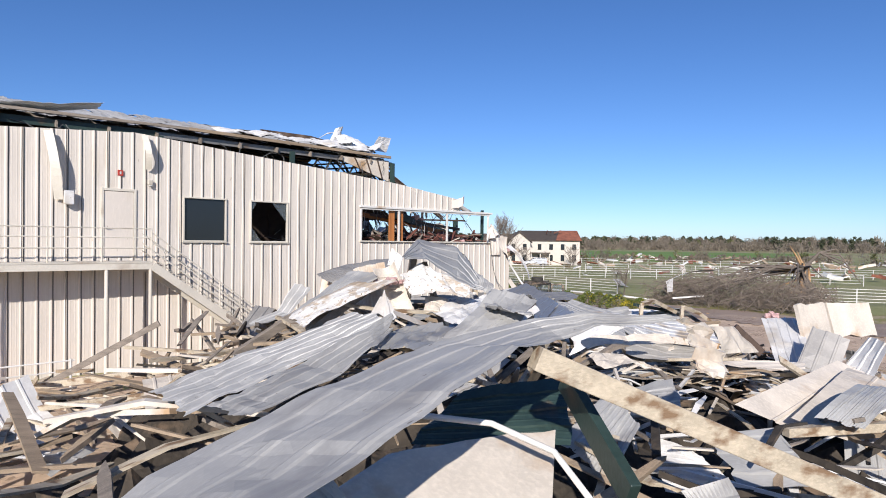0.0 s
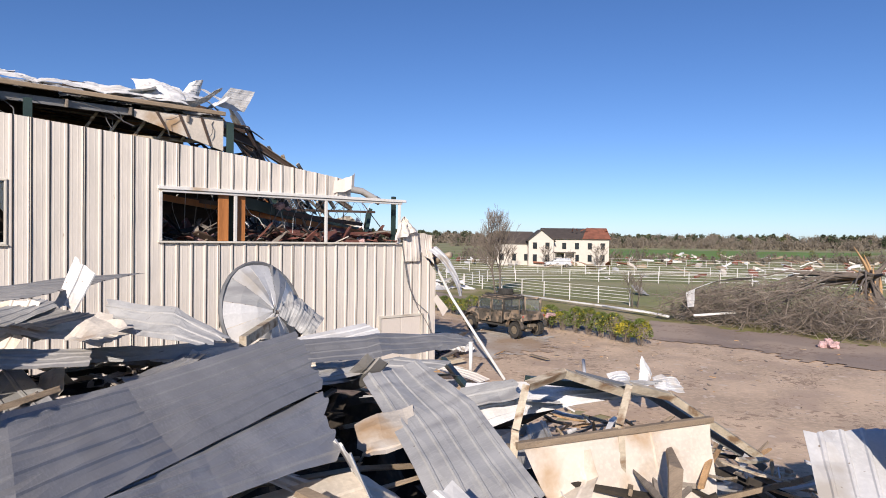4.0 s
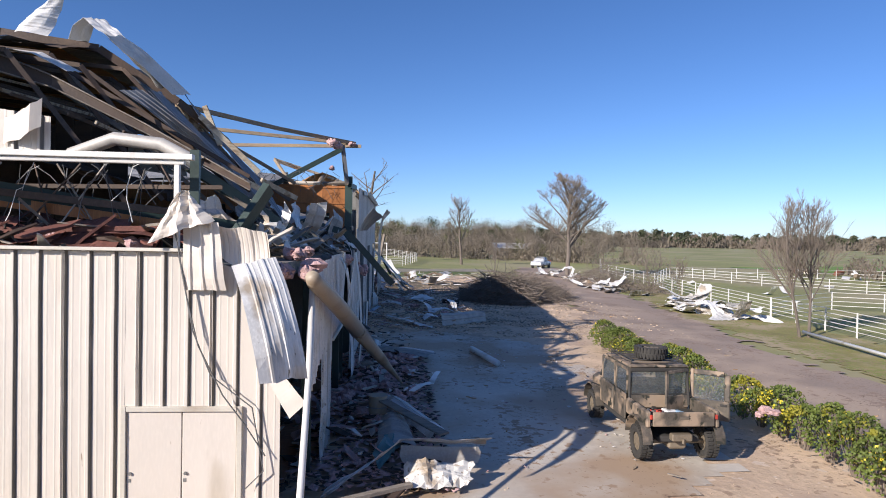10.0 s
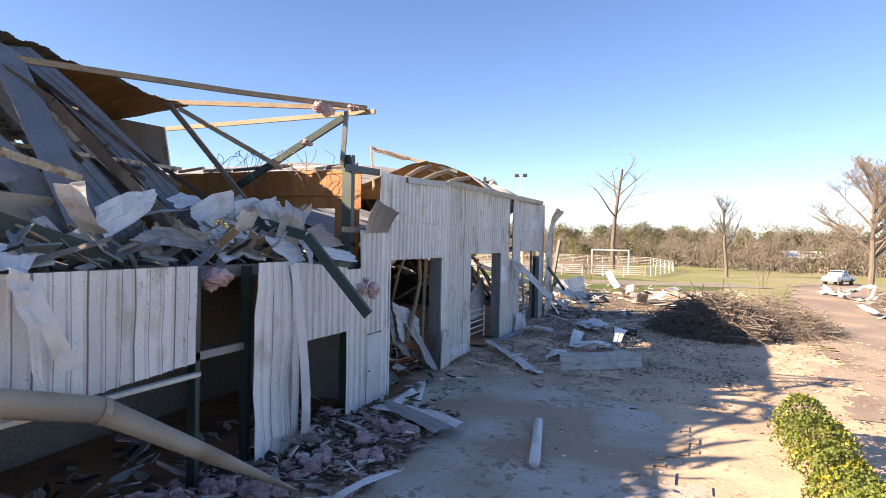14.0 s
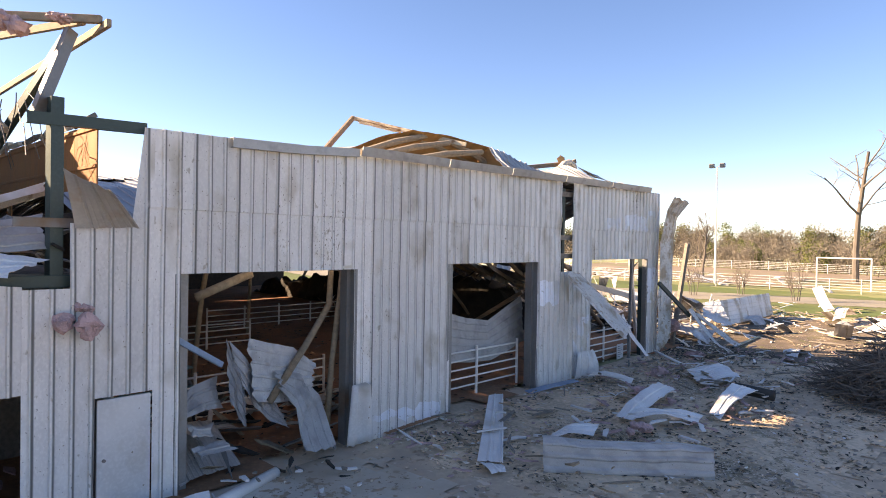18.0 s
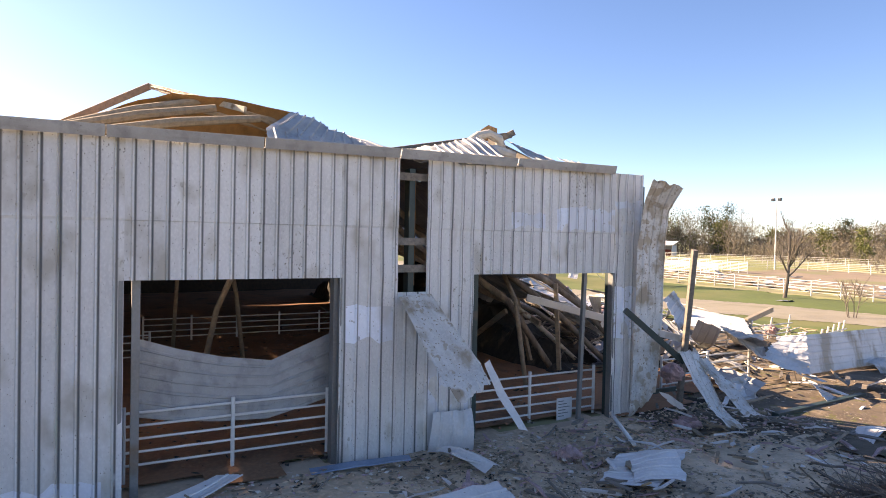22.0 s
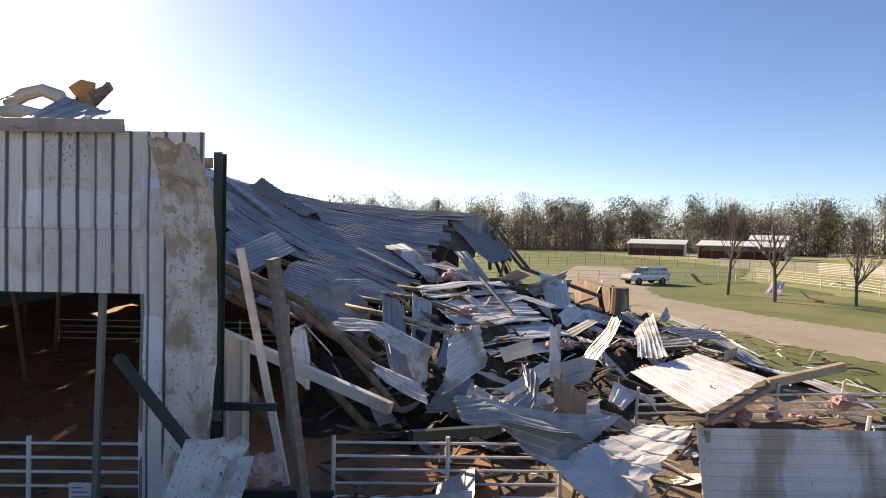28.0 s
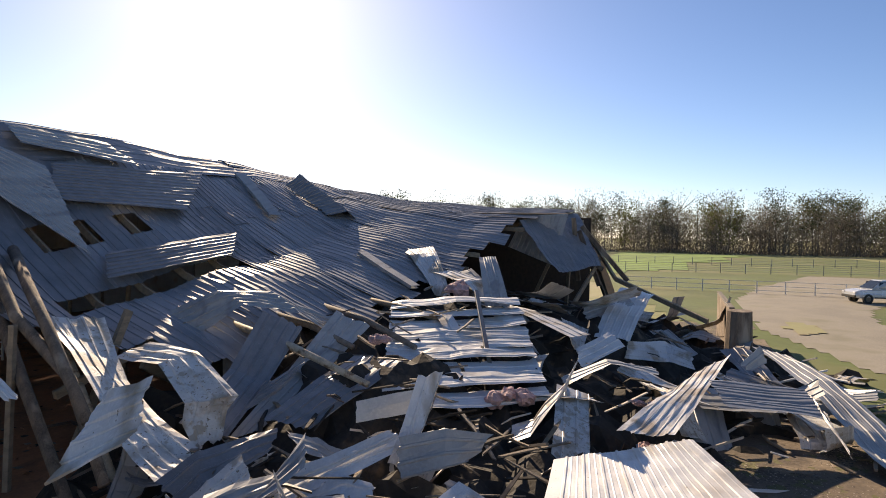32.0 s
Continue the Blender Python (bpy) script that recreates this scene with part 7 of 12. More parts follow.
sheet4((27.51, 38.94, 0.50), (30.36, 38.43, 0.42), (30.47, 38.98, 0.42), (28.50, 39.65, 0.50), "sheet_white", "flat pale sheet on the wet apron", 82, 0.05, 0.05, 0.05, "sheets on the ground")
sheet4((27.93, 39.43, 0.55), (27.86, 41.15, 0.60), (28.06, 41.14, 0.50), (28.19, 39.43, 0.45), "sheet_white", "flat pale sheet on the wet apron", 83, 0.08, 0, 0.06, "sheets on the ground")
pole("white_pipe", [(27.45, 42.86, 0.42), (28.55, 39.87, 0.40)], 0.12, "pipe", "fat white pipe lying on the apron", "pipe")
pole("white_pipe", [(32.18, 40.10, 0.38), (32.83, 36.98, 0.36)], 0.13, "pipe", "short white column lying on the apron", "pipe")
sheet4((28.42, 29.08, 0.50), (29.09, 28.45, 0.55), (29.26, 27.09, 0.35), (28.31, 26.88, 0.30), "galv", "blue-grey sheet crumpled by the corner", 85, 0.2, 0, 0.1, "scraps by the corner")
sheet4((25.06, 22.26, 0.50), (25.80, 20.72, 0.20), (26.85, 20.49, 0.20), (26.08, 22.15, 0.35), "white", "long white ribbed sheet lying by the doors", 87, 0.15, 0.1, 0.05, "scraps by the corner")
sheet4((28.20, 30.44, 0.60), (29.63, 27.80, 0.30), (30.09, 28.06, 0.40), (28.82, 30.07, 0.80), "white", "white sheet lying by the drum", 88, 0.1, 0.1, 0.06, "scraps by the corner")
torn([((27.3, 24.3, 0.25), (27.35, 24.95, 0.2)), ((28.2, 25.2, 0.62), (28.3, 25.75, 0.5)), ((28.85, 25.95, 0.92), (28.95, 26.4, 0.75)), ((29.9, 26.05, 0.85), (29.95, 26.5, 0.62)), ((30.85, 26.05, 0.9), (30.75, 26.5, 0.6))], "white", "long bent trim sheet fallen by the corner", seed=84, pitch=0.3, dent=0.05, group="scraps by the corner")
# lip of the white trim, given a duller material for its shade
torn([((28.9, 26.2, 0.7), (28.95, 26.1, 0.32)), ((29.9, 26.3, 0.62), (29.9, 26.2, 0.3)), ((30.7, 26.3, 0.62), (30.6, 26.2, 0.3))], "galv_back", "lip of a bent trim sheet, its shade in the duller colour", seed=184, pitch=2.0, dent=0.05, group="scraps by the corner")
torn([((28.95, 25.6, 0.5), (29.0, 24.85, 0.3)), ((29.4, 25.5, 0.62), (29.45, 24.9, 0.28)), ((29.9, 25.6, 0.5), (29.95, 25.0, 0.3)), ((30.4, 25.55, 0.58), (30.3, 25.1, 0.28))], "filthy_white", "crushed muddy scrap by the corner", seed=86, dent=0.16, pitch=0.4, group="scraps by the corner")
torn([((28.3, 26.2, 0.55), (28.5, 26.0, 0.3)), ((28.55, 27.0, 0.7), (28.75, 26.9, 0.35)), ((28.8, 27.6, 0.5), (29.0, 27.4, 0.3))], "teal", "crumpled blue-green tarpaulin by the corner", seed=185, dent=0.14, pitch=2.0, name="tarpaulin", group="scraps by the corner")
bar("loose_plank", (28.35, 29.6, 0.85), (29.9, 26.8, 0.75), 0.28, 0.05, "timber_grey", "weathered board leaning on bent trim", "plank")
bar("loose_plank", (27.3, 24.0, 0.3), (29.1, 24.9, 0.34), 0.14, 0.08, "timber_grey", "weathered board lying by the corner", "plank")
bar("loose_plank", (28.4, 23.9, 0.2), (29.0, 25.0, 0.3), 0.16, 0.05, "rust_brown", "dark board lying by the corner", "plank")
for pts in (((24.98, 23.36, 5.36), (25.2, 23.36, 4.15), (25.39, 23.36, 3.36), (25.81, 23.36, 2.51), (26.17, 23.36, 2.03), (26.53, 23.36, 1.47)), ((25.05, 23.37, 4.9), (25.3, 23.37, 3.6), (25.6, 23.37, 2.85), (26.3, 23.37, 2.3), (26.5, 23.37, 1.2), (26.2, 23.37, 0.9))):
    solo("loose_cable", Geo().tube(list(pts), 0.012, 5), "wire", "thin cable hanging down the beige wall", "cable", "hanging cables")
bar("sill_timber", (26.09, 23.50, 0.20), (28.29, 23.55, 0.25), 0.2, 0.16, "purlin", "broken timber sill lying by the corner", "timber")
bar("sill_timber", (26.23, 23.39, 0.35), (27.90, 23.77, 0.35), 0.1, 0.1, "timber", "broken timber lying by the corner", "timber")
bar("loose_plank", (31.71, 23.03, 0.17), (31.52, 21.86, 0.17), 0.22, 0.04, "timber", "short plank lying in the mud", "plank")
bar("loose_lath", (30.54, 24.07, 0.14), (31.60, 24.52, 0.14), 0.05, 0.03, "raw_wood", "thin pale lath lying in the mud", "lath")
bar("loose_plank", (29.20, 47.13, 0.42), (28.22, 47.60, 0.45), 0.1, 0.05, "timber", "grey board lying by the wall", "plank")
sheet4((30.21, 58.77, 0.75), (30.67, 59.79, 1.00), (31.72, 58.92, 0.80), (31.18, 58.04, 0.70), "sheet_white", "white square panel lying on rubble", 89, 0.05, 0.05, 0.05, "sheets on the ground")
sheet4((27.10, 52.32, 0.55), (27.64, 54.54, 0.70), (27.86, 54.48, 0.65), (27.38, 52.30, 0.50), "blue", "long blue trim lying at the wall", 90, 0.03, 0, 0.03, "sheets on the ground")
sheet4((27.85, 55.09, 0.75), (29.26, 55.58, 0.65), (29.20, 56.07, 0.65), (27.95, 55.49, 0.75), "sheet_white", "curled blue-white sheet lying at the wall", 91, 0.1, 0.1, 0.06, "sheets on the ground")
sheet4((28.12, 52.01, 0.50), (29.56, 54.32, 0.50), (29.60, 54.29, 0.45), (28.22, 51.98, 0.45), "sheet_white", "long white trim lying on rubble", 92, 0.03, 0, 0.03, "sheets on the ground")
pole("black_pipe", [(32.16, 56.97, 0.80), (33.34, 57.00, 0.72)], 0.17, "tyre", "black plastic pipe lying on rubble", "pipe")
bar("fallen_beam", (29.34, 65.50, 0.75), (29.06, 70.64, 0.75), 0.2, 0.14, "green", "dark green steel beam lying on the ground", "beam")
pole("white_pipe", [(27.27, 70.24, 0.95), (29.58, 69.79, 0.70)], 0.06, "pipe", "thin white pipe lying across rubble", "pipe")
for p0, p1, w in (((16.4, 62.7, 1.0), (19.46, 62.8, 2.79), 0.13), ((16.79, 62.8, 3.9), (21.7, 62.8, 2.57), 0.12), ((13.22, 62.9, 3.59), (15.89, 62.7, 1.25), 0.1), ((19.86, 62.8, 4.12), (21.28, 62.7, 1.1), 0.12), ((22.56, 62.8, 4.13), (22.75, 62.9, 1.0), 0.1)):
    bar("fallen_rafter", p0, p1, w, w * 1.5, "timber", "brown rafter broken and leaning under the fallen roof", "rafter", "fallen rafters")
bar("leaning_post", (26.8, 60.4, 4.78), (26.8, 60.28, 0.5), 0.11, 0.11, "steel", "grey steel post standing in the doorway", "post")
notice = thing("notice_board", "white board with faded writing leaning at the doorway", "sign")
board = part("board", Geo().box((26.55, 59.69, 0.5), (26.58, 60.24, 1.2), bevel=0.005), "sheet_white", notice)
for k in range(6):
    part("writing_bar", Geo().box((26.581, 59.74, 1.1 - k * 0.085), (26.584, 59.95 + 0.05 * ((k * 7) % 5), 1.125 - k * 0.085)), "steel", board)
pole("white_pipe", [(27.80, 60.57, 1.00), (29.42, 59.81, 0.72)], 0.05, "pipe", "thin white pipe leaning at the doorway", "pipe")


def yard_z(x, y):
    return ground_z(x, y) + 0.16


splinters("yard_litter", 300, (27.5, 33.5, 45.5, 66, 0), 64, ["timber", "sheet_white", "pink", "timber_grey"], "splinters and scraps strewn over the yard", (0.1, 0.9), (0.03, 0.15), yard_z, 12)
splinters("yard_litter", 200, (27.4, 29.6, 26.0, 44.0, 0), 65, ["timber_grey", "sheet_white", "rubble"], "small scraps strewn along the wall", (0.08, 0.5), (0.03, 0.12), yard_z, 12)
splinters("yard_litter", 260, (31.0, 44.0, 14.0, 60.0, 0), 66, ["timber", "timber_grey", "raw_wood"], "small chips and twigs scattered over the yard", (0.06, 0.35), (0.02, 0.07), lambda x, y: ground_z(x, y) + 0.12, 4, (0.01, 0.03))
for i in range(14):
    rr = random.Random(660 + i)
    wool((rr.uniform(27.4, 29.6), rr.uniform(31.5, 38.5), ground_z(28.5, 35) + 0.12), rr.uniform(0.16, 0.36), 680 + i, "sodden pink wool heaped under the torn wall")
for i in range(10):
    rr = random.Random(600 + i)
    wool((rr.uniform(28.2, 33.0), rr.uniform(50, 64), ground_z(30, 57) + 0.1), rr.uniform(0.12, 0.28), 620 + i, "pink tuft of wool lying on the ground")


chips("clay_crumbs", 500, (28, 47, 4, 46), 801, ["mud", "soil", "soil", "rubble"], "crumbs of clay, bark and chips on the yard", (0.01, 0.03), 0.05)
chips("clay_crumbs", 3600, (27.6, 45, 44, 82), 802, ["soil", "timber_grey", "soil", "timber"], "crumbs of clay, bark and chips on the yard", (0.03, 0.12), 0.07)
chips("wet_litter", 2600, (26.4, 30.0, 25, 40), 803, ["rubble", "pink", "rust_brown", "pink"], "sodden wool and litter under the torn wall", (0.05, 0.2), 0.16, -0.6)
chips("pale_scraps", 500, (27.6, 36, 26, 68), 804, ["sheet_white", "cream", "pink"], "small pale scraps blown over the yard", (0.02, 0.09), 0.1)
chips("dead_leaves", 6500, (27.4, 38, 46.5, 74), 805, ["soil", "rubble", "timber_grey", "mud"], "dead leaves, moss and bark trodden into the soil", (0.02, 0.1), 0.07, 0.0)
chips("wall_litter", 1500, (27.3, 30.5, 46, 66), 808, ["timber", "cream", "pink", "mud"], "pale scraps of board and wool along the wall", (0.02, 0.1), 0.12, -0.2)

bleacher = thing("bleacher", "stepped teal bleacher seats inside the arena", "bleacher")
for k in range(5):
    e, z = 22.4 - k * 0.75, 0.7 + k * 0.42
    part("bench", Geo().box((e, 40.1, z), (e + 0.32, 44.0, z + 0.06), bevel=0.012), "teal", bleacher)
    part("tread", Geo().box((e - 0.36, 40.1, z - 0.2), (e - 0.02, 44.0, z - 0.15), bevel=0.01), "steel", bleacher)
for f in (40.2, 42.0, 43.9):
    part("stringer", Geo().beam((22.6, f, 0.35), (19.2, f, 2.2), 0.08, 0.14), "steel", bleacher)
    part("leg", Geo().box((19.3, f - 0.04, 0.2), (19.4, f + 0.04, 2.2)), "steel", bleacher)


# ---------------------------------------------------------------- fallen sheds south of the building
pile_pts = ((10, 11.8, 3.6), (11.7, 9.7, 2.7), (14, 11.7, 2.6), (17, 10.2, 2.1), (18.8, 10.5, 2.1), (21, 9, 1.7), (21, 6.4, 1.4), (9, 10.5, 3.5), (17.4, 17.4, 2.5), (8, 10, 2.7), (3.8, 9.2, 2.2), (21.7, 11.8, 1.6), (6.7, 5.8, 2.6), (11.4, 8.2, 2.6), (0, 4, 2.0), (12, 15, 2.8), (24.5, 8, 0.2), (25, 13, 0.1), (22, 17, 0.4), (-3, 12, 1.2), (2, 15, 0.8), (6, 18, 0.5), (12, 20, 0.5), (25, 3, 0.3), (12, 0, 1.8), (20, 0, 1.0), (0, -5, 1.6), (-8, 5, 1.0), (26, -3, 0.0), (10, 17.2, 2.5), (14, 18.2, 2.7), (6, 15.6, 2.0), (16.5, 19.0, 2.3))


def heap_height(pts, e, f, soft=1.2):
    a = b = 0.0
    for x, y, z in pts:
        w = 1.0 / ((e - x) ** 2 + (f - y) ** 2 + soft) ** 1.6
        a += w * z
        b += w
    return a / b


def heap(name, pts, x0, x1, y0, y1, step, label, mat, seed, lower=0.9, rough=0.8):
    nx, ny = int((x1 - x0) / step) + 1, int((y1 - y0) / step) + 1
    g = Geo()
    for j in range(ny):
        for i in range(nx):
            x, y = x0 + i * step, y0 + j * step
            edge = min(1.0, min(i, j, nx - 1 - i, ny - 1 - j) / 3)
            z = heap_height(pts, x, y) - lower + rough * noise.noise(Vector((x * 1.1, y * 1.1, seed))) + rough * 0.5 * noise.noise(Vector((x * 3.3, y * 3.3, seed)))
            g.v.append((x, y, max(ground_z(x, y) - 0.05, z * edge - 0.3 * (1 - edge))))
    g.f = [(j * nx + i, j * nx + i + 1, (j + 1) * nx + i + 1, (j + 1) * nx + i) for j in range(ny - 1) for i in range(nx - 1)]
    ob = new(name, g.mesh(name, mat))
    return tagged(ob, label, "rubble", kind="stuff")


# dark fill under the sheets, its colour standing for shaded hollows
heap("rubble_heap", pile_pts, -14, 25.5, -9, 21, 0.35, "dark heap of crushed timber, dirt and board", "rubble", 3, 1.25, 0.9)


def pile_z(e, f):
    return heap_height(pile_pts, e, f)


def S(c00, c10, c11, c01, mat, label, **kw):
    return sheet4(c00, c10, c11, c01, mat, label, group="fallen shed sheets", **kw)


# hooded sheet on the crest of the heap
S((9.3, 12.2, 4.5), (9.6, 12.0, 3.1), (9.0, 12.8, 3.0), (8.9, 12.9, 4.3), "cream", "torn cream board standing under the hood", seed=3, dent=0.08)
bar("split_post", (9.2, 11.4, 2.6), (9.5, 11.3, 4.7), 0.16, 0.14, "timber_grey", "split grey post standing in the heap", "post", "broken posts")
bar("split_post", (10.0, 10.6, 2.6), (9.8, 11.3, 4.5), 0.14, 0.12, "timber_grey", "split grey post standing in the heap", "post", "broken posts")
wool((9.3, 12.0, 3.9), 0.3, 701)
S((10.30, 16.92, 3.95), (15.26, 19.62, 4.30), (10.80, 13.87, 4.00), (10.00, 15.21, 3.60), "galv_back", "dull sheet lying along the crest of the heap", seed=6, bow=0.1)
# long sheets lying over the heap, one against the other
torn([((0.99, 4.37, 3.23), (1.53, 2.92, 3.56)), ((1.66, 4.43, 3.46), (2.25, 3.07, 3.72)), ((2.65, 4.34, 3.81), (2.96, 3.1, 3.95)), ((3.71, 4.18, 4.08), (3.84, 3.25, 4.15)), ((4.55, 3.8, 4.28), (4.55, 3.34, 4.15)), ((5.0, 3.4, 4.34), (4.92, 3.2, 4.25)), ((5.55, 2.9, 4.35), (5.57, 2.74, 4.3))], "galv", "long grey ribbed roof sheet arching over the heap", group="fallen shed sheets", seed=41, dent=0.04, pitch=0.22, rib=0.009)
torn([((3.1, 9.79, 2.73), (3.02, 7.96, 2.81)), ((3.83, 9.39, 3.04), (3.64, 7.94, 2.96)), ((4.55, 9.0, 3.34), (4.43, 8.03, 3.15)), ((5.32, 8.57, 3.66), (5.2, 7.73, 3.51)), ((5.77, 8.3, 3.86), (5.74, 7.38, 3.79))], "galv", "long grey roof sheet lying over the heap", group="fallen shed sheets", seed=42, dent=0.05, pitch=0.2, rib=0.01)
torn([((3.24, 7.89, 2.86), (3.3, 6.89, 2.95)), ((3.62, 7.82, 2.97), (3.72, 6.91, 3.02)), ((4.52, 7.81, 3.29), (4.53, 6.84, 3.28)), ((5.37, 7.44, 3.71), (5.19, 6.93, 3.58)), ((5.91, 7.5, 3.92), (5.63, 7.2, 3.68))], "galv", "long grey roof sheet lying over the heap", group="fallen shed sheets", seed=43, dent=0.05, pitch=0.2, rib=0.01)
torn([((5.29, 7.24, 3.46), (5.33, 6.25, 3.58)), ((5.81, 7.58, 3.57), (6.08, 6.65, 3.57)), ((6.37, 7.74, 3.66), (6.67, 6.92, 3.69))], "galv", "grey roof sheet tucked under its neighbours", group="fallen shed sheets", seed=44)
torn([((5.18, 5.71, 3.76), (5.58, 5.22, 3.81)), ((5.75, 5.74, 4.03), (6.1, 5.14, 4.03)), ((6.38, 5.85, 4.39), (6.55, 5.28, 4.21))], "galv", "grey sheet bent up out of the heap", group="fallen shed sheets", seed=45, dent=0.05)
torn([((5.62, 5.24, 3.82), (5.65, 5.15, 3.8)), ((6.47, 5.21, 4.19), (6.46, 5.15, 4.11))], "sheet_white", "white underside of a bent sheet", group="fallen shed sheets", seed=46, pitch=2)
torn([((5.99, 7.56, 3.93), (5.94, 7.46, 3.86)), ((6.97, 7.6, 3.61), (6.92, 7.51, 3.55))], "cream", "torn pale trim along the heap's crest", group="fallen shed sheets", seed=47, pitch=2)
torn([((6.12, 8.39, 3.78), (6.57, 8.24, 3.76)), ((6.51, 8.58, 4.09), (6.55, 8.54, 4.08))], "sheet_white", "pale ribbed scrap standing under the crest", group="fallen shed sheets", seed=48)
torn([((6.53, 11.81, 3.43), (6.52, 11.27, 3.45)), ((7.57, 12.21, 3.82), (7.62, 11.62, 3.72)), ((8.48, 12.48, 4.25), (8.98, 11.74, 4.2))], "galv", "grey sheet leaning up the side of the heap", group="fallen shed sheets", seed=49)
torn([((6.32, 11.46, 3.42), (6.37, 10.87, 3.36)), ((7.02, 11.63, 3.71), (7.2, 10.92, 3.63)), ((8.18, 11.66, 4.08), (8.57, 10.76, 4.13))], "filthy_white", "stained pale sheet sloping down the heap", group="fallen shed sheets", seed=50)
torn([((5.8, 5.44, 4.18), (5.92, 4.8, 4.13)), ((6.06, 5.75, 4.18), (6.14, 5.14, 4.08)), ((6.38, 6.0, 4.27), (6.47, 5.38, 4.11)), ((6.73, 6.23, 4.34), (6.81, 5.48, 4.21))], "galv", "grey sheet bent up out of the heap", group="fallen shed sheets", seed=51, dent=0.05)
# same sheet bent down; its shaded side is painted by the darker material
torn([((6.73, 6.23, 4.34), (6.81, 5.48, 4.2)), ((7.3, 6.52, 4.14), (7.01, 5.69, 3.74)), ((7.94, 6.61, 3.72), (7.73, 6.12, 3.41))], "roof_dark", "hanging end of a bent grey sheet, its shade in the colour", group="fallen shed sheets", seed=52, dent=0.05)
torn([((8.78, 10.85, 4.67), (8.73, 10.62, 4.59)), ((10.08, 11.84, 5.04), (9.38, 10.71, 4.61)), ((11.22, 11.62, 4.86), (10.18, 10.52, 4.11)), ((11.25, 10.9, 4.11), (10.64, 10.37, 3.9))], "galv", "grey roof sheet bent into a hood on the heap", group="fallen shed sheets", seed=53, dent=0.05, soft=0.7)
torn([((11.43, 8.16, 3.42), (10.59, 7.56, 2.74)), ((11.49, 7.57, 3.42), (11.0, 7.2, 3.04)), ((11.45, 6.93, 3.32), (11.42, 6.9, 3.29))], "sheet_white", "white painted sheet folded along a sharp crease", group="fallen shed sheets", seed=54, dent=0.05)
torn([((11.48, 8.26, 3.4), (11.46, 7.73, 3.23)), ((12.47, 8.04, 3.44), (11.75, 6.93, 3.26)), ((13.62, 7.4, 3.26), (12.76, 6.42, 3.03)), ((14.7, 6.69, 3.1), (13.88, 5.81, 2.82))], "white", "white wall sheet folded along a sharp crease", group="fallen shed sheets", seed=55, dent=0.05)
torn([((10.26, 6.92, 2.91), (10.11, 6.52, 2.65)), ((10.72, 6.78, 2.85), (10.52, 6.15, 2.77)), ((10.69, 6.0, 2.78), (10.76, 5.66, 2.69))], "cream", "cream lining folded under the white sheet", group="fallen shed sheets", seed=56, pitch=2, dent=0.12)
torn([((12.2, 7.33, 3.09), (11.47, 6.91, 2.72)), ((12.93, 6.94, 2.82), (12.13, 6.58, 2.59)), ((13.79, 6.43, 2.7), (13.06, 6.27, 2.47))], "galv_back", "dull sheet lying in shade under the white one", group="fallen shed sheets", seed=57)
torn([((20.11, 7.46, 2.79), (21.24, 6.71, 2.78)), ((18.82, 6.73, 2.21), (19.61, 6.01, 2.33)), ((17.9, 6.2, 1.79), (18.62, 5.56, 1.9))], "sheet_white", "pale ribbed sheet leaning on rubble", group="fallen shed sheets", seed=58)
torn([((14.61, 7.03, 2.36), (14.36, 6.72, 2.28)), ((15.57, 6.16, 2.26), (15.28, 5.88, 2.13)), ((16.73, 5.12, 2.2), (16.2, 5.05, 2.11))], "cream", "broken cream board lying on rubble", group="fallen shed sheets", seed=59, pitch=0.7)
torn([((8.79, 10.97, 4.2), (8.75, 10.45, 3.8)), ((9.32, 10.9, 4.49), (9.28, 10.25, 3.93)), ((9.66, 10.72, 4.33), (9.78, 9.93, 3.77)), ((10.14, 10.28, 4.01), (10.22, 9.94, 3.81))], "filthy_white", "mud-stained lining torn open under the hood", group="fallen shed sheets", seed=60, dent=0.14)
torn([((9.19, 10.59, 3.43), (9.23, 9.48, 3.24)), ((9.96, 10.44, 3.61), (9.68, 9.61, 3.37)), ((10.89, 10.41, 3.65), (10.84, 10.18, 3.53))], "sheet_white", "white sheet edge spilling from the heap", group="fallen shed sheets", seed=61, dent=0.1)
torn([((9.01, 9.89, 3.05), (9.42, 8.74, 3.01)), ((10.28, 10.91, 2.99), (10.65, 9.26, 2.84)), ((12.11, 11.97, 3.3), (12.0, 9.17, 3.1)), ((13.37, 12.74, 3.29), (13.36, 10.36, 3.01)), ((15.9, 13.21, 3.68), (15.57, 11.63, 3.15))], "roof_dark", "long dark grey roof sheet lying over the heap", group="fallen shed sheets", seed=62, dent=0.04, pitch=0.3)
torn([((12.19, 9.78, 3.01), (12.28, 9.05, 3.15)), ((13.65, 10.64, 3.0), (13.47, 9.48, 2.93)), ((15.58, 11.62, 3.13), (14.81, 9.9, 2.84))], "roof_dark", "long dark grey roof sheet lying over the heap", group="fallen shed sheets", seed=63, dent=0.04, pitch=0.3)
torn([((13.98, 16.98, 3.96), (13.93, 16.22, 3.48)), ((14.84, 15.71, 3.89), (14.47, 14.96, 3.45)), ((15.36, 14.46, 3.44), (14.8, 14.15, 3.46))], "galv", "broad grey sheet folded over the heap", group="fallen shed sheets", seed=64, dent=0.06)
torn([((13.17, 16.09, 3.43), (13.28, 15.46, 3.43)), ((13.75, 16.39, 3.83), (14.12, 15.53, 3.59))], "cream", "torn pale board lying under the folded sheet", group="fallen shed sheets", seed=65, pitch=2, dent=0.1)
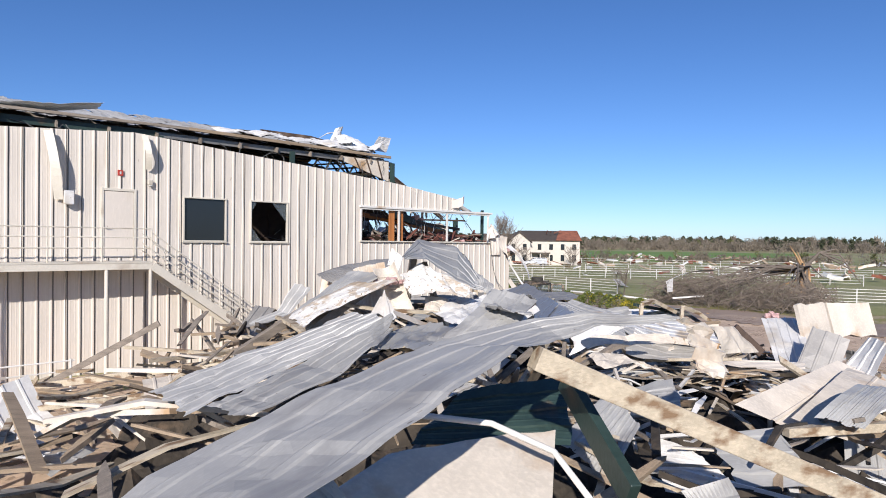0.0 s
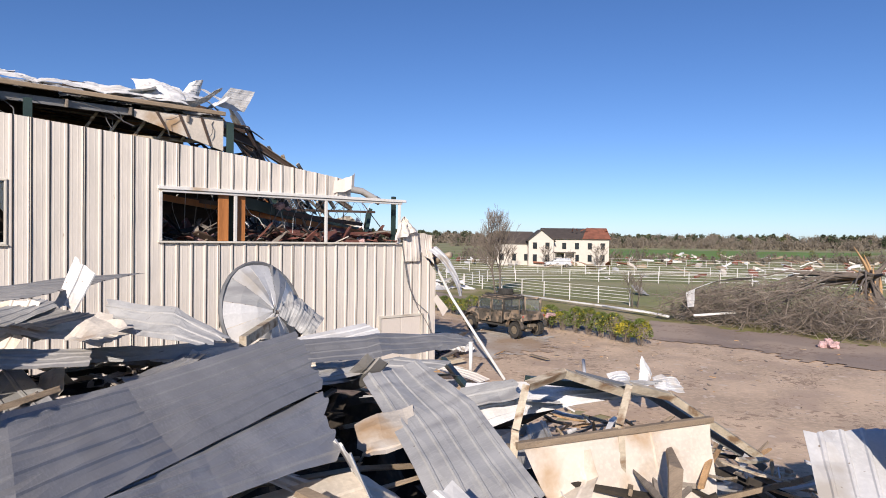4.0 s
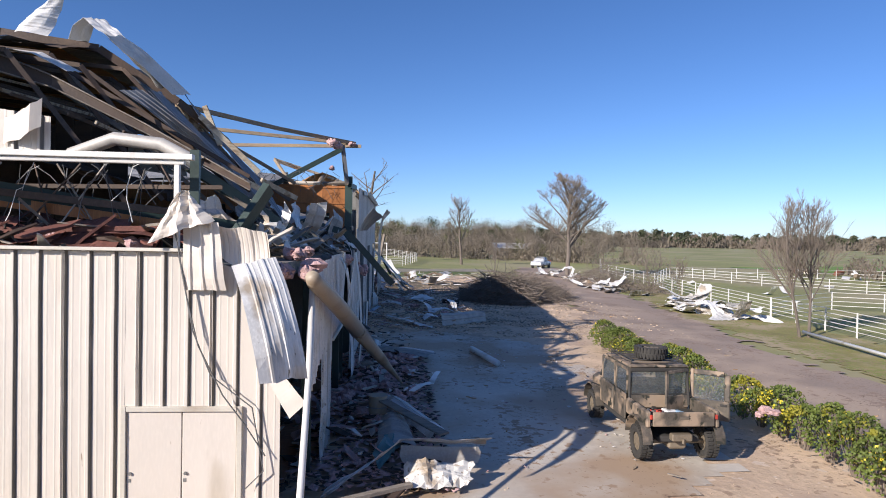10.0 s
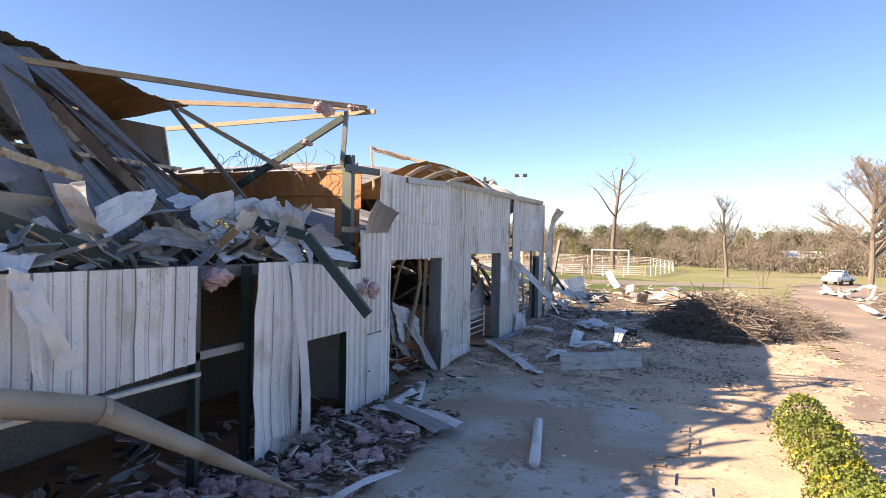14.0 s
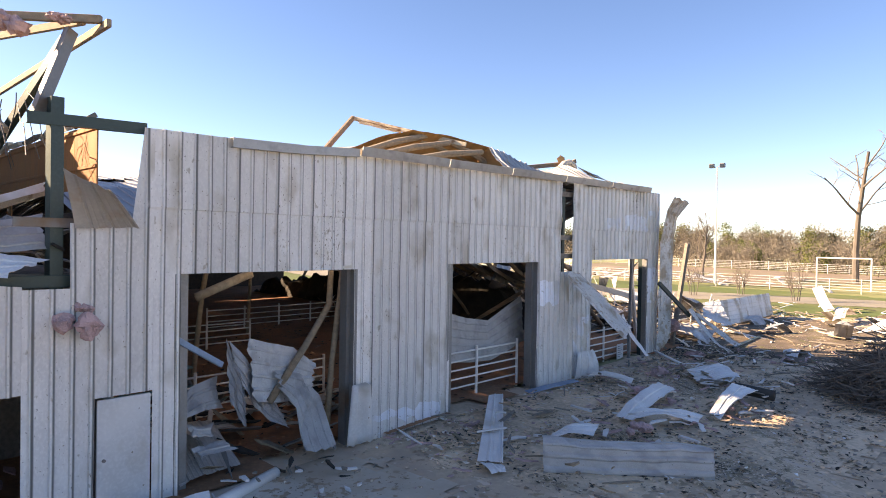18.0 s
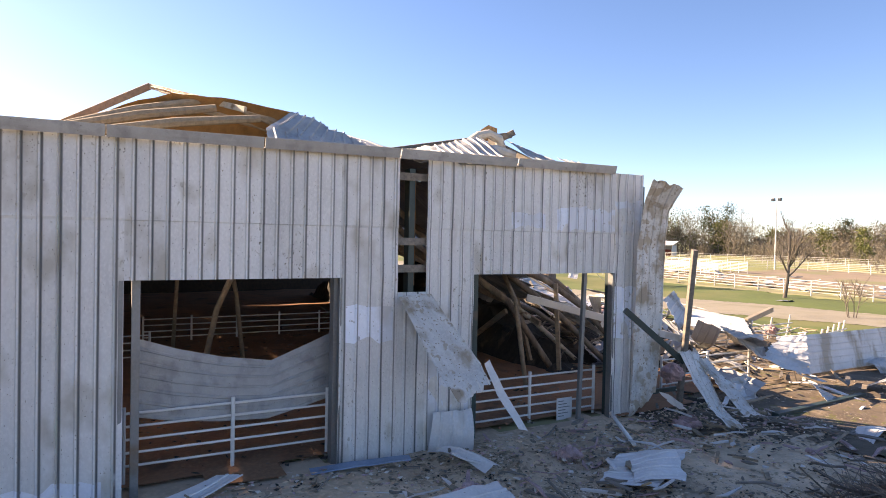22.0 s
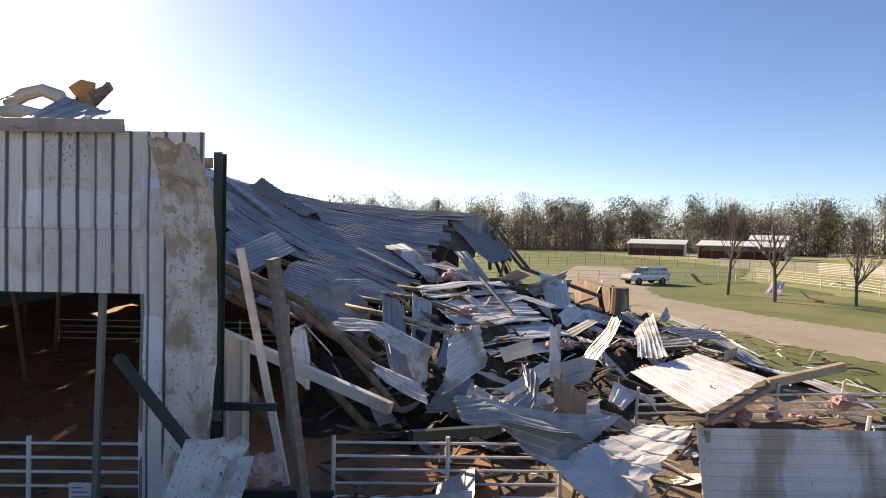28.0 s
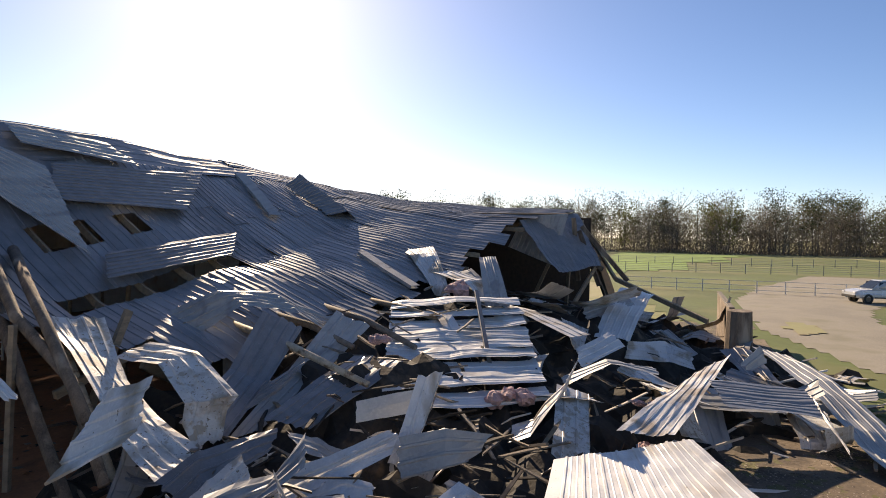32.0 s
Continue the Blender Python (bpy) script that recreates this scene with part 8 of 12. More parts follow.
torn([((13.16, 17.16, 3.92), (13.45, 16.9, 3.75)), ((13.51, 17.27, 4.75), (13.82, 16.99, 4.47))], "sheet_white", "white ribbed offcut propped on its edge", group="fallen shed sheets", seed=66)
torn([((17.18, 15.65, 3.08), (16.9, 14.84, 2.82)), ((18.8, 15.39, 3.1), (18.36, 14.45, 2.84)), ((20.34, 14.94, 3.06), (19.67, 14.44, 2.86)), ((20.96, 14.7, 2.91), (20.37, 14.4, 2.84))], "roof_dark", "dark creased roof sheet lying towards the doors", group="fallen shed sheets", seed=67, dent=0.08)
torn([((18.28, 11.97, 2.81), (18.1, 11.08, 2.32)), ((19.68, 11.37, 2.75), (19.11, 11.05, 2.4)), ((21.33, 10.58, 2.64), (20.87, 10.42, 2.52))], "sheet_white", "bright white wall sheet lying behind the hoops", group="fallen shed sheets", seed=68)
torn([((18.03, 11.65, 2.82), (17.85, 11.29, 2.6)), ((18.77, 11.33, 2.91), (18.62, 10.93, 2.72))], "galv", "grey sheet bent across the heap's edge", group="fallen shed sheets", seed=69)
torn([((16.07, 11.67, 2.58), (15.74, 10.91, 2.37)), ((16.93, 11.51, 2.74), (16.57, 10.77, 2.48))], "cream", "cream boards lying under grey sheets", group="fallen shed sheets", seed=70, pitch=0.8)
torn([((17.06, 13.95, 2.83), (16.66, 13.76, 2.68)), ((18.39, 13.92, 2.92), (17.76, 13.65, 2.79)), ((19.32, 13.44, 2.79), (18.64, 13.21, 2.71))], "galv", "grey roof sheet lying over the heap's end", group="fallen shed sheets", seed=71)
torn([((17.45, 20.98, 1.78), (17.67, 19.99, 1.58)), ((19.02, 21.02, 1.67), (19.12, 19.97, 1.54)), ((21.13, 20.58, 1.57), (20.95, 20.0, 1.41)), ((22.24, 19.62, 1.25), (21.94, 19.32, 1.17)), ((22.89, 17.55, 1.19), (22.47, 17.09, 1.15))], "galv_back", "dull layered sheet curving over the heap's end", group="fallen shed sheets", seed=72, dent=0.1)
torn([((17.72, 19.74, 1.6), (17.99, 18.51, 1.42)), ((19.24, 19.7, 1.51), (19.14, 18.42, 1.36)), ((20.61, 19.94, 1.6), (20.01, 18.67, 1.36))], "galv", "grey sheet layered under the curved one", group="fallen shed sheets", seed=73, dent=0.08)
torn([((16.9, 12.84, 2.89), (18.1, 12.9, 3.05)), ((16.3, 10.9, 2.5), (17.7, 11.0, 2.75)), ((15.7, 9.2, 2.1), (16.9, 8.9, 2.3))], "galv", "grey ribbed sheet sliding off the heap", group="fallen shed sheets", seed=74)
S((17.6, 9.9, 2.4), (17.9, 9.5, 1.4), (20.4, 8.7, 1.45), (20.7, 9.0, 2.42), "cream", "large cream board standing on its edge", seed=12, dent=0.04, pitch=2.0)
bar("board_cap", (17.5, 9.95, 2.45), (20.75, 9.0, 2.47), 0.1, 0.09, "timber", "rough timber along the top of a board", "timber")
S((19.3, 11.8, 2.5), (20.4, 9.8, 2.9), (21.2, 10.1, 2.8), (20.2, 12.2, 2.4), "galv", "bright grey sheet tilted to the sun", seed=14, dent=0.05)
S((16.8, 12.8, 2.6), (19.2, 10.6, 2.6), (19.9, 11.3, 2.4), (17.5, 13.4, 2.4), "galv", "grey sheet lying behind the board", seed=15, bow=0.1, dent=0.06)
# bent tubular hoop of the shed
for k, pts in enumerate((((17.4, 9.9, 1.5), (17.6, 10.0, 2.6), (18.0, 10.2, 3.1), (18.9, 10.3, 3.15), (20.2, 10.2, 2.7)), ((19.0, 9.3, 1.5), (19.2, 9.5, 2.5), (19.7, 9.7, 2.95), (20.6, 9.6, 2.7), (22.2, 8.9, 1.6)), ((19.5, 10.6, 3.0), (20.8, 10.1, 2.6), (22.6, 9.0, 1.3)))):
    g = Geo()
    for a, b in zip(pts, pts[1:]):
        g.channel(a, b, 0.1, 0.12, 0.012, 20)
    solo("bent_purlin", g, "purlin" if k != 2 else "steel", "bent cream steel purlin arching over the heap", "purlin", "bent purlins")
bar("green_rail", (18.7, 10.9, 3.0), (21.0, 10.4, 2.6), 0.16, 0.1, "green", "dark green steel rail lying over sheets", "rail")
# round ribbed hood by the wall
hood = thing("round_hood", "round dented grey cowl with radial ribs", "cowl")
c, R = Vector((17.25, 17.0, 3.55)), 1.15
ax = Vector((0.35, -0.9, 0.25)).normalized()
ux = ax.orthogonal().normalized()
uy = ax.cross(ux)
for k in range(12):
    a0, a1 = 2 * math.pi * k / 12, 2 * math.pi * (k + 0.97) / 12
    g = Geo()
    rows = [[c + (ux * math.cos(a) + uy * math.sin(a)) * (R * s) - ax * (0.35 * s * s) + ax * 0.02 * math.sin(6 * a) for a in (a0, (a0 + a1) / 2, a1)] for s in (0.06, 0.4, 0.7, 1.0)]
    g.add(*skin([[tuple(p) for p in r] for r in rows]))
    part("segment", g, "sheet_white" if k % 3 else "galv", hood)
rim = [c + (ux * math.cos(t) + uy * math.sin(t)) * R - ax * 0.36 for t in [2 * math.pi * k / 28 for k in range(29)]]
part("rim", Geo().tube(rim, 0.045, 6), "steel", hood)
for t in (0.4, 1.9, 3.6):
    part("spoke", Geo().tube([c, c + (ux * math.cos(t) + uy * math.sin(t)) * R - ax * 0.3], 0.03, 6), "steel", hood)
S((12.2, 17.4, 3.5), (13.7, 16.0, 3.3), (14.4, 17.0, 3.3), (13.0, 18.2, 3.4), "cream", "torn cream sheet on the heap", seed=18, dent=0.1)
S((10.4, 15.4, 3.3), (13.4, 15.2, 3.1), (13.6, 16.2, 3.2), (10.8, 16.6, 3.4), "galv_back", "dull sheet lying across the heap", seed=19)
S((15.9, 13.4, 2.7), (20.6, 14.8, 2.1), (20.2, 15.9, 2.0), (15.6, 14.6, 2.7), "galv", "long grey sheet lying towards the doors", seed=20, bow=0.15)
S((18.0, 14.9, 2.4), (21.6, 17.0, 1.2), (21.0, 18.0, 1.1), (17.4, 15.9, 2.5), "galv_back", "dark sheet sagging towards the doors", seed=21, bow=0.1)
# close sheets at the start of the heap
bar("cream_beam", (4.1, 3.3, 4.05), (7.6, 1.2, 2.3), 0.2, 0.2, "purlin", "heavy cream boxed beam fallen across sheets", "beam")
torn([((5.57, 2.76, 4.32), (6.18, 2.76, 4.2)), ((5.62, 2.73, 4.17), (6.11, 2.69, 4.05)), ((5.56, 2.65, 4.01), (5.96, 2.55, 3.92)), ((5.46, 2.53, 3.86), (5.81, 2.42, 3.8))], "cream", "broad torn cream board folded down from the sheet's end", group="fallen shed sheets", seed=200, pitch=3.0, dent=0.1)
torn([((6.27, 2.81, 4.18), (6.43, 2.8, 3.89)), ((6.68, 2.84, 4.14), (6.77, 2.75, 3.86)), ((7.06, 2.9, 4.08), (7.28, 2.69, 3.81))], "cream", "brown-stained inside of a torn boxed trim", group="fallen shed sheets", seed=201, pitch=3.0, dent=0.06)
bar("dark_trim", (7.01, 2.88, 4.1), (7.23, 2.67, 3.82), 0.05, 0.1, "rust_brown", "dark edge trim of a torn boxed gutter", "trim")
torn([((5.59, 3.85, 3.97), (5.51, 3.78, 3.89)), ((6.0, 3.6, 4.03), (5.95, 3.51, 3.94)), ((6.47, 3.31, 4.05), (6.37, 3.26, 3.95))], "cream", "cream foam torn along the underside of a sheet", group="fallen shed sheets", seed=202, pitch=3.0, dent=0.08)
bar("green_channel", (5.34, 3.90, 3.60), (4.70, 2.73, 2.90), 0.1, 0.26, "green", "dark green steel channel leaning in the heap", "beam")
S((5.07, 5.12, 3.30), (6.43, 4.69, 3.35), (5.64, 4.03, 2.80), (4.09, 4.94, 2.90), "green", "green sheet crusted with cream foam", seed=28, dent=0.08)
S((3.67, 4.68, 3.00), (5.61, 4.20, 2.95), (4.52, 3.43, 2.60), (2.63, 4.46, 2.80), "cream", "broad cream foam-backed sheet under the roofing", seed=29, sag=0.1, dent=0.05, pitch=3.0)
pole("bent_pipe", [(3.87, 4.51, 3.35), (4.33, 3.99, 3.30), (4.62, 3.48, 3.10), (4.45, 2.89, 2.80)], 0.03, "rail", "bent pale pipe lying over foam board", "pipe")
S((10.30, 4.20, 2.45), (14.95, 4.03, 2.60), (15.22, 3.59, 2.40), (11.07, 3.53, 2.00), "cream", "pebbled white board lying on rubble", seed=30, pitch=0.6, dent=0.05)
S((10.71, 3.50, 2.30), (14.43, 3.69, 2.60), (13.99, 2.68, 2.40), (11.20, 2.85, 2.00), "cream", "cream board propped on rubble", seed=31, pitch=0.6, dent=0.05)
S((10.18, 3.02, 2.50), (12.27, 2.97, 2.70), (13.45, 2.57, 2.50), (10.90, 2.56, 2.30), "galv", "grey folded flashing on rubble", seed=32, bow=0.2)
bar("cream_beam", (10.20, 3.40, 2.20), (12.23, 2.18, 2.20), 0.16, 0.14, "purlin", "cream coated beam lying on rubble", "beam")
for k, (a, b) in enumerate((((19.9, 6.4, 3.3), (21.3, 6.1, 3.3)), ((21.5, 6.1, 3.3), (23.2, 5.4, 3.25)))):
    a, b = Vector(a), Vector(b)
    g = Geo()
    rows = [[tuple(a.lerp(b, t) + Vector((0.02 * math.sin(9 * t), -0.25 * s, -1.0 * s + 0.08 * noise.noise(Vector((t * 4, s * 4, k)))))) for t in [j / 8 for j in range(9)]] for s in (0, 0.3, 0.55, 0.6, 1.0)]
    g.add(*skin(rows, 0.12))
    solo("foam_block", g, "cream", "thick cream foam panel with a torn brown edge", "foam panel", "foam panels")
S((6.45, 4.82, 2.50), (7.90, 4.97, 2.90), (7.39, 4.22, 2.60), (6.50, 4.08, 2.20), "galv", "grey sheet fragment lying in the heap", seed=34, dent=0.08)
S((8.06, 4.52, 2.40), (7.92, 3.79, 2.30), (7.79, 2.96, 2.00), (7.18, 3.71, 2.00), "sheet_white", "pale sheet lying in the heap", seed=35, dent=0.08)
S((6.31, 3.14, 2.40), (6.58, 2.73, 2.60), (6.42, 2.49, 2.40), (6.41, 2.94, 2.20), "galv", "grey ribbed offcut sticking up in the heap", seed=36)
S((9.03, 5.36, 2.70), (9.70, 4.94, 2.80), (9.00, 4.42, 2.40), (8.36, 4.97, 2.40), "galv", "grey sheet lying between timbers", seed=37, dent=0.08)
S((12.45, 7.90, 2.50), (14.03, 7.45, 2.30), (12.82, 6.60, 2.00), (11.96, 7.39, 2.20), "galv", "grey sheet fragment tilted in the heap", seed=38)
S((16.69, 6.98, 1.90), (18.08, 5.06, 1.70), (16.73, 4.74, 1.40), (14.84, 5.70, 1.60), "cream", "pebbled cream board lying on rubble", seed=39, pitch=0.7)
S((17.19, 17.13, 3.50), (17.68, 18.39, 4.20), (18.43, 17.01, 3.30), (17.92, 16.75, 2.90), "galv", "crumpled dark sheet standing on the heap", seed=41, bow=0.2, dent=0.15)
S((19.42, 16.50, 1.90), (20.59, 17.12, 2.00), (20.68, 16.66, 1.90), (19.50, 16.57, 1.70), "purlin", "cream coated beam end on rubble", seed=42, pitch=2)
bar("green_post", (21.04, 14.94, 1.70), (22.23, 17.36, 1.90), 0.14, 0.14, "green", "short green steel post leaning on rubble", "post")
bar("timber_end", (21.25, 18.80, 1.50), (23.10, 18.68, 1.20), 0.22, 0.18, "raw_wood", "fresh splintered timber on rubble", "timber")
pole("grey_post", [(26.98, 16.40, 1.50), (25.87, 15.42, 1.00)], 0.05, "pipe", "pale square post leaning on rubble", "post")
for k, q in enumerate((((26.74, 15.31, 1.40), (27.29, 15.03, 1.30), (26.55, 14.27, 1.00), (25.88, 14.34, 1.10)), ((27.27, 14.55, 1.90), (27.71, 14.50, 1.30), (26.88, 14.10, 1.00), (26.97, 14.57, 1.20)), ((27.71, 14.50, 1.20), (28.76, 14.28, 1.00), (27.91, 13.60, 0.90), (26.88, 13.86, 1.00)))):
    S(*q, "sheet_white", "crushed white trim at the heap's edge", seed=43 + k, bow=0.1, dent=0.15)
S((24.09, 21.16, 0.90), (25.73, 19.82, 0.30), (26.58, 20.11, 0.30), (24.84, 21.19, 0.80), "beige", "beige ribbed sheet lying before the doors", seed=47, bow=0.1)

# layered sheets between the heap and the wall
S((12.07, 17.19, 3.15), (17.09, 16.55, 3.00), (15.99, 16.45, 2.80), (12.09, 17.56, 2.80), "galv", "long dark roof sheet lying along the wall's foot", seed=60, dent=0.05, seg=16)
S((12.88, 17.30, 3.30), (14.65, 17.36, 3.30), (14.73, 18.43, 3.60), (13.24, 17.41, 3.50), "cream", "crumpled cream sheet on the heap", seed=61, dent=0.12)
S((12.15, 19.08, 3.40), (13.46, 19.60, 3.60), (14.33, 18.29, 3.50), (12.85, 16.95, 3.30), "galv_back", "dull brown sheet layered on the heap", seed=62, dent=0.06)
S((12.17, 19.57, 3.60), (13.19, 20.41, 3.75), (13.64, 19.60, 3.65), (12.54, 18.36, 3.40), "galv", "grey sheet layered on the heap", seed=63, dent=0.06)
S((15.54, 16.92, 3.00), (16.96, 16.81, 3.00), (16.01, 15.92, 2.90), (15.19, 16.31, 2.80), "cream", "torn cream board under sheets", seed=65, dent=0.1)
rr = random.Random(89)
for i in range(26):
    e, f = rr.uniform(7.5, 16.5), rr.uniform(14.5, 19.3)
    g = bent_sheet(rr.uniform(1.4, 3.2), rr.uniform(0.6, 0.95), folds=((rr.uniform(0.3, 0.7), rr.uniform(-50, 50), 0.15),), twist=rr.uniform(-25, 25), dent=0.08, seed=1020 + i, ragged=0.12, seg=8)
    ob = new("sheet_scrap", g.mesh("sheet_scrap", rr.choice(["galv", "galv_back", "roof_dark", "galv_back", "cream", "sheet_white"])))
    ob.matrix_world = pose(e, f, 2.35 + rr.uniform(-.5, 0.55), rr.uniform(-22, 22), rr.uniform(-22, 22), rr.uniform(-40, 60))
    tagged(ob, "bent scrap of metal sheet lying in the heap", "metal sheet", "fallen shed scraps")
splinters("heap_timber", 150, (7, 17, 14, 19.5, 2.3), 96, ["timber_grey", "timber_grey", "rubble", "timber"], "broken purlins jammed between layered sheets", (0.6, 2.6), (0.06, 0.18), None, 22, (0.05, 0.12))
bar("green_strut", (13.17, 18.34, 2.70), (13.51, 16.83, 2.30), 0.14, 0.16, "green", "dark green steel strut under the sheets", "strut")
bar("cream_beam", (15.98, 15.56, 3.20), (17.79, 17.66, 3.40), 0.14, 0.2, "purlin", "cream coated beam end sticking up", "beam")
S((18.28, 17.77, 2.20), (20.55, 18.28, 2.10), (19.96, 17.25, 1.90), (18.43, 17.04, 1.90), "galv_back", "dull sheet sagging under the curved one", seed=67, dent=0.1)
bar("cream_beam", (20.62, 17.51, 1.80), (21.72, 17.56, 1.70), 0.26, 0.2, "purlin", "cream coated beam end jutting from the heap", "beam")
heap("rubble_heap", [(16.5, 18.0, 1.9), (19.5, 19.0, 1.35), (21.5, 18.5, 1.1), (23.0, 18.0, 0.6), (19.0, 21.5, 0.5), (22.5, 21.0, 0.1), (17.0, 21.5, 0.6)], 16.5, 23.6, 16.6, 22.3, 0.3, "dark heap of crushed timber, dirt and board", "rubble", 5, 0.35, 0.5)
torn([((21.66, 20.69, 1.3), (21.77, 20.06, 1.1)), ((22.62, 20.68, 1.0), (22.6, 19.87, 0.85)), ((23.56, 20.73, 0.6), (23.36, 20.1, 0.45))], "galv", "bluish roof sheet sliding off the heap", seed=190, rib=0.012, group="sheets of the fallen shed")
torn([((18.07, 20.38, 1.7), (18.16, 19.87, 1.55)), ((19.39, 19.89, 1.7), (19.36, 19.23, 1.5)), ((20.75, 19.78, 1.6), (20.38, 19.42, 1.5))], "galv_back", "dull brown underside of a roof sheet", seed=191, rib=0.012, group="sheets of the fallen shed")
torn([((18.96, 17.78, 1.7), (18.88, 17.24, 1.6)), ((19.5, 17.69, 1.75), (19.64, 16.92, 1.6)), ((20.05, 17.55, 1.7), (20.12, 17.0, 1.55))], "cream", "torn cream board at the heap's edge", seed=192, pitch=2.0, dent=0.12, group="sheets of the fallen shed")
bar("cream_beam", (20.7, 19.19, 1.25), (21.92, 19.2, 1.1), 0.3, 0.3, "purlin", "thick cream coated beam end in the heap", "beam")
bar("steel_strut", (21.04, 16.68, 1.50), (21.71, 17.49, 1.70), 0.1, 0.14, "steel", "grey steel strut leaning on a beam", "strut")
bar("split_timber", (19.34, 16.65, 1.90), (20.59, 18.28, 2.05), 0.07, 0.1, "timber", "thin split timber lying over sheets", "timber")
rr = random.Random(90)
for i in range(34):
    e, f = rr.uniform(15.5, 23), rr.uniform(0, 9.5)
    g = bent_sheet(rr.uniform(1.0, 2.6), rr.uniform(0.5, 0.95), folds=((rr.uniform(0.3, 0.7), rr.uniform(-70, 70), 0.15),), twist=rr.uniform(-30, 30), dent=0.08, seed=980 + i, ragged=0.12, seg=8)
    ob = new("sheet_scrap", g.mesh("sheet_scrap", rr.choice(["galv", "cream", "galv_back", "galv", "sheet_white"])))
    ob.matrix_world = pose(e, f, pile_z(e, f) - 0.3, rr.uniform(-30, 30), rr.uniform(-30, 30), rr.uniform(0, 360))
    tagged(ob, "bent scrap of metal sheet lying in the heap", "metal sheet", "fallen shed scraps")
# the rubble-coloured bars paint shade into the heap's gaps
splinters("heap_timber", 330, (14, 24, -1, 10, 0), 95, ["timber_grey", "timber_grey", "rubble", "timber", "rubble"], "broken purlins jammed in the gaps of the heap", (0.6, 2.6), (0.06, 0.18), lambda x, y: pile_z(x, y) - 0.4, 26, (0.05, 0.12))
# loose fill of sheets, boards and timbers
rr = random.Random(91)
for i in range(70):
    e, f = rr.uniform(-8, 23.5), rr.uniform(-6, 18)
    if 8 < e < 17 and 10 < f < 14:
        continue
    z = pile_z(e, f)
    if z < 0.25:
        continue
    g = bent_sheet(rr.uniform(1.2, 3.2), rr.uniform(0.5, 0.95), folds=((rr.uniform(0.3, 0.7), rr.uniform(-60, 60), 0.2),), twist=rr.uniform(-30, 30), dent=0.08, seed=900 + i, ragged=0.12, seg=8)
    ob = new("sheet_scrap", g.mesh("sheet_scrap", rr.choice(["galv", "sheet_white", "cream", "galv_back", "galv"])))
    ob.matrix_world = pose(e, f, z - 0.15, rr.uniform(-28, 28), rr.uniform(-28, 28), rr.uniform(0, 360))
    tagged(ob, "bent scrap of metal sheet lying in the heap", "metal sheet", "fallen shed scraps")
splinters("heap_timber", 330, (-10, 24, -6, 19, 0), 92, ["purlin", "timber_grey", "timber", "rubble", "timber_grey"], "splintered purlins and boards strewn through the heap", (0.5, 2.6), (0.05, 0.2), lambda x, y: pile_z(x, y) - 0.08, 28, (0.03, 0.09))
splinters("heap_timber", 160, (-6, 9, 8, 20, 0), 93, ["purlin", "cream", "timber"], "cream splintered boards lying under the landing", (0.8, 3.2), (0.06, 0.22), lambda x, y: pile_z(x, y) + 0.05, 16, (0.03, 0.09))
splinters("heap_edge", 160, (20, 26, 2, 16, 0), 94, ["timber", "purlin", "raw_wood", "sheet_white"], "small splinters at the edge of the heap", (0.2, 1.3), (0.03, 0.12), lambda x, y: max(pile_z(x, y), ground_z(x, y) + 0.08), 22, (0.02, 0.05))
# torn boards and linings bursting out under the hood, crumpled linings at the near edge
S((9.49, 10.90, 3.68), (10.23, 10.60, 3.31), (9.64, 10.30, 3.03), (9.20, 10.60, 3.43), "cream", "folded cream lining under the hood", seed=152, bow=0.25, dent=0.15)
S((8.54, 11.60, 4.40), (9.02, 11.40, 4.56), (9.12, 10.80, 3.41), (8.58, 11.00, 3.44), "cream", "crumpled cream lining standing in the heap", seed=154, bow=-0.2, dent=0.2)
bar("charred_timber", (6.61, 11.20, 3.12), (8.29, 11.60, 3.86), 0.16, 0.2, "timber_grey", "dark weathered timber sloping down the heap", "timber")
wool((8.87, 11.30, 4.01), 0.16, 771, "pink wool hanging out of the heap")
S((11.48, 8.05, 2.80), (12.29, 7.68, 2.85), (11.43, 7.14, 2.60), (10.91, 7.57, 2.60), "filthy_white", "torn pale lining wedged in the heap", seed=158, bow=0.15, dent=0.18)
for k, (a, b) in enumerate((((9.29, 8.59, 2.10), (10.35, 8.40, 2.75)), ((9.73, 8.22, 2.10), (11.28, 8.64, 2.90)), ((9.98, 7.90, 2.10), (11.10, 7.62, 2.65)), ((10.32, 7.61, 2.20), (11.25, 8.24, 2.80)))):
    bar("broken_rafter", a, b, 0.09, 0.13, ("timber_grey", "purlin", "timber", "timber_grey")[k], "broken coated rafter jammed in the heap", "rafter", "broken rafters")
splinters("heap_timber", 170, (6, 16.5, 2, 12, 0), 97, ["purlin", "cream", "timber_grey", "sheet_white", "timber"], "broken boards and linings filling the gaps of the heap", (0.7, 2.6), (0.04, 0.15), lambda x, y: pile_z(x, y) - 0.4, 24, (0.015, 0.05))
lowrail = thing("low_rail", "white pipe rails standing below the landing", "fence")
for z in (0.75, 1.05, 1.35):
    part("rail", Geo().tube([(-3, 21.0, z), (4.6, 21.0, z)], 0.025, 6), "rail", lowrail)
for e in (-2.5, 0, 2.5, 4.5):
    part("post", Geo().tube([(e, 21.0, 0.0), (e, 21.0, 1.4)], 0.035, 8), "rail", lowrail)
bar("leaning_timber", (3.41, 19.63, 0.90), (6.13, 18.40, 2.60), 0.12, 0.16, "timber_grey", "dark timber leaning up from the heap", "timber")
bar("long_board", (2.62, 18.10, 1.30), (6.26, 15.24, 1.90), 0.14, 0.16, "purlin", "long cream board lying along the heap", "board")
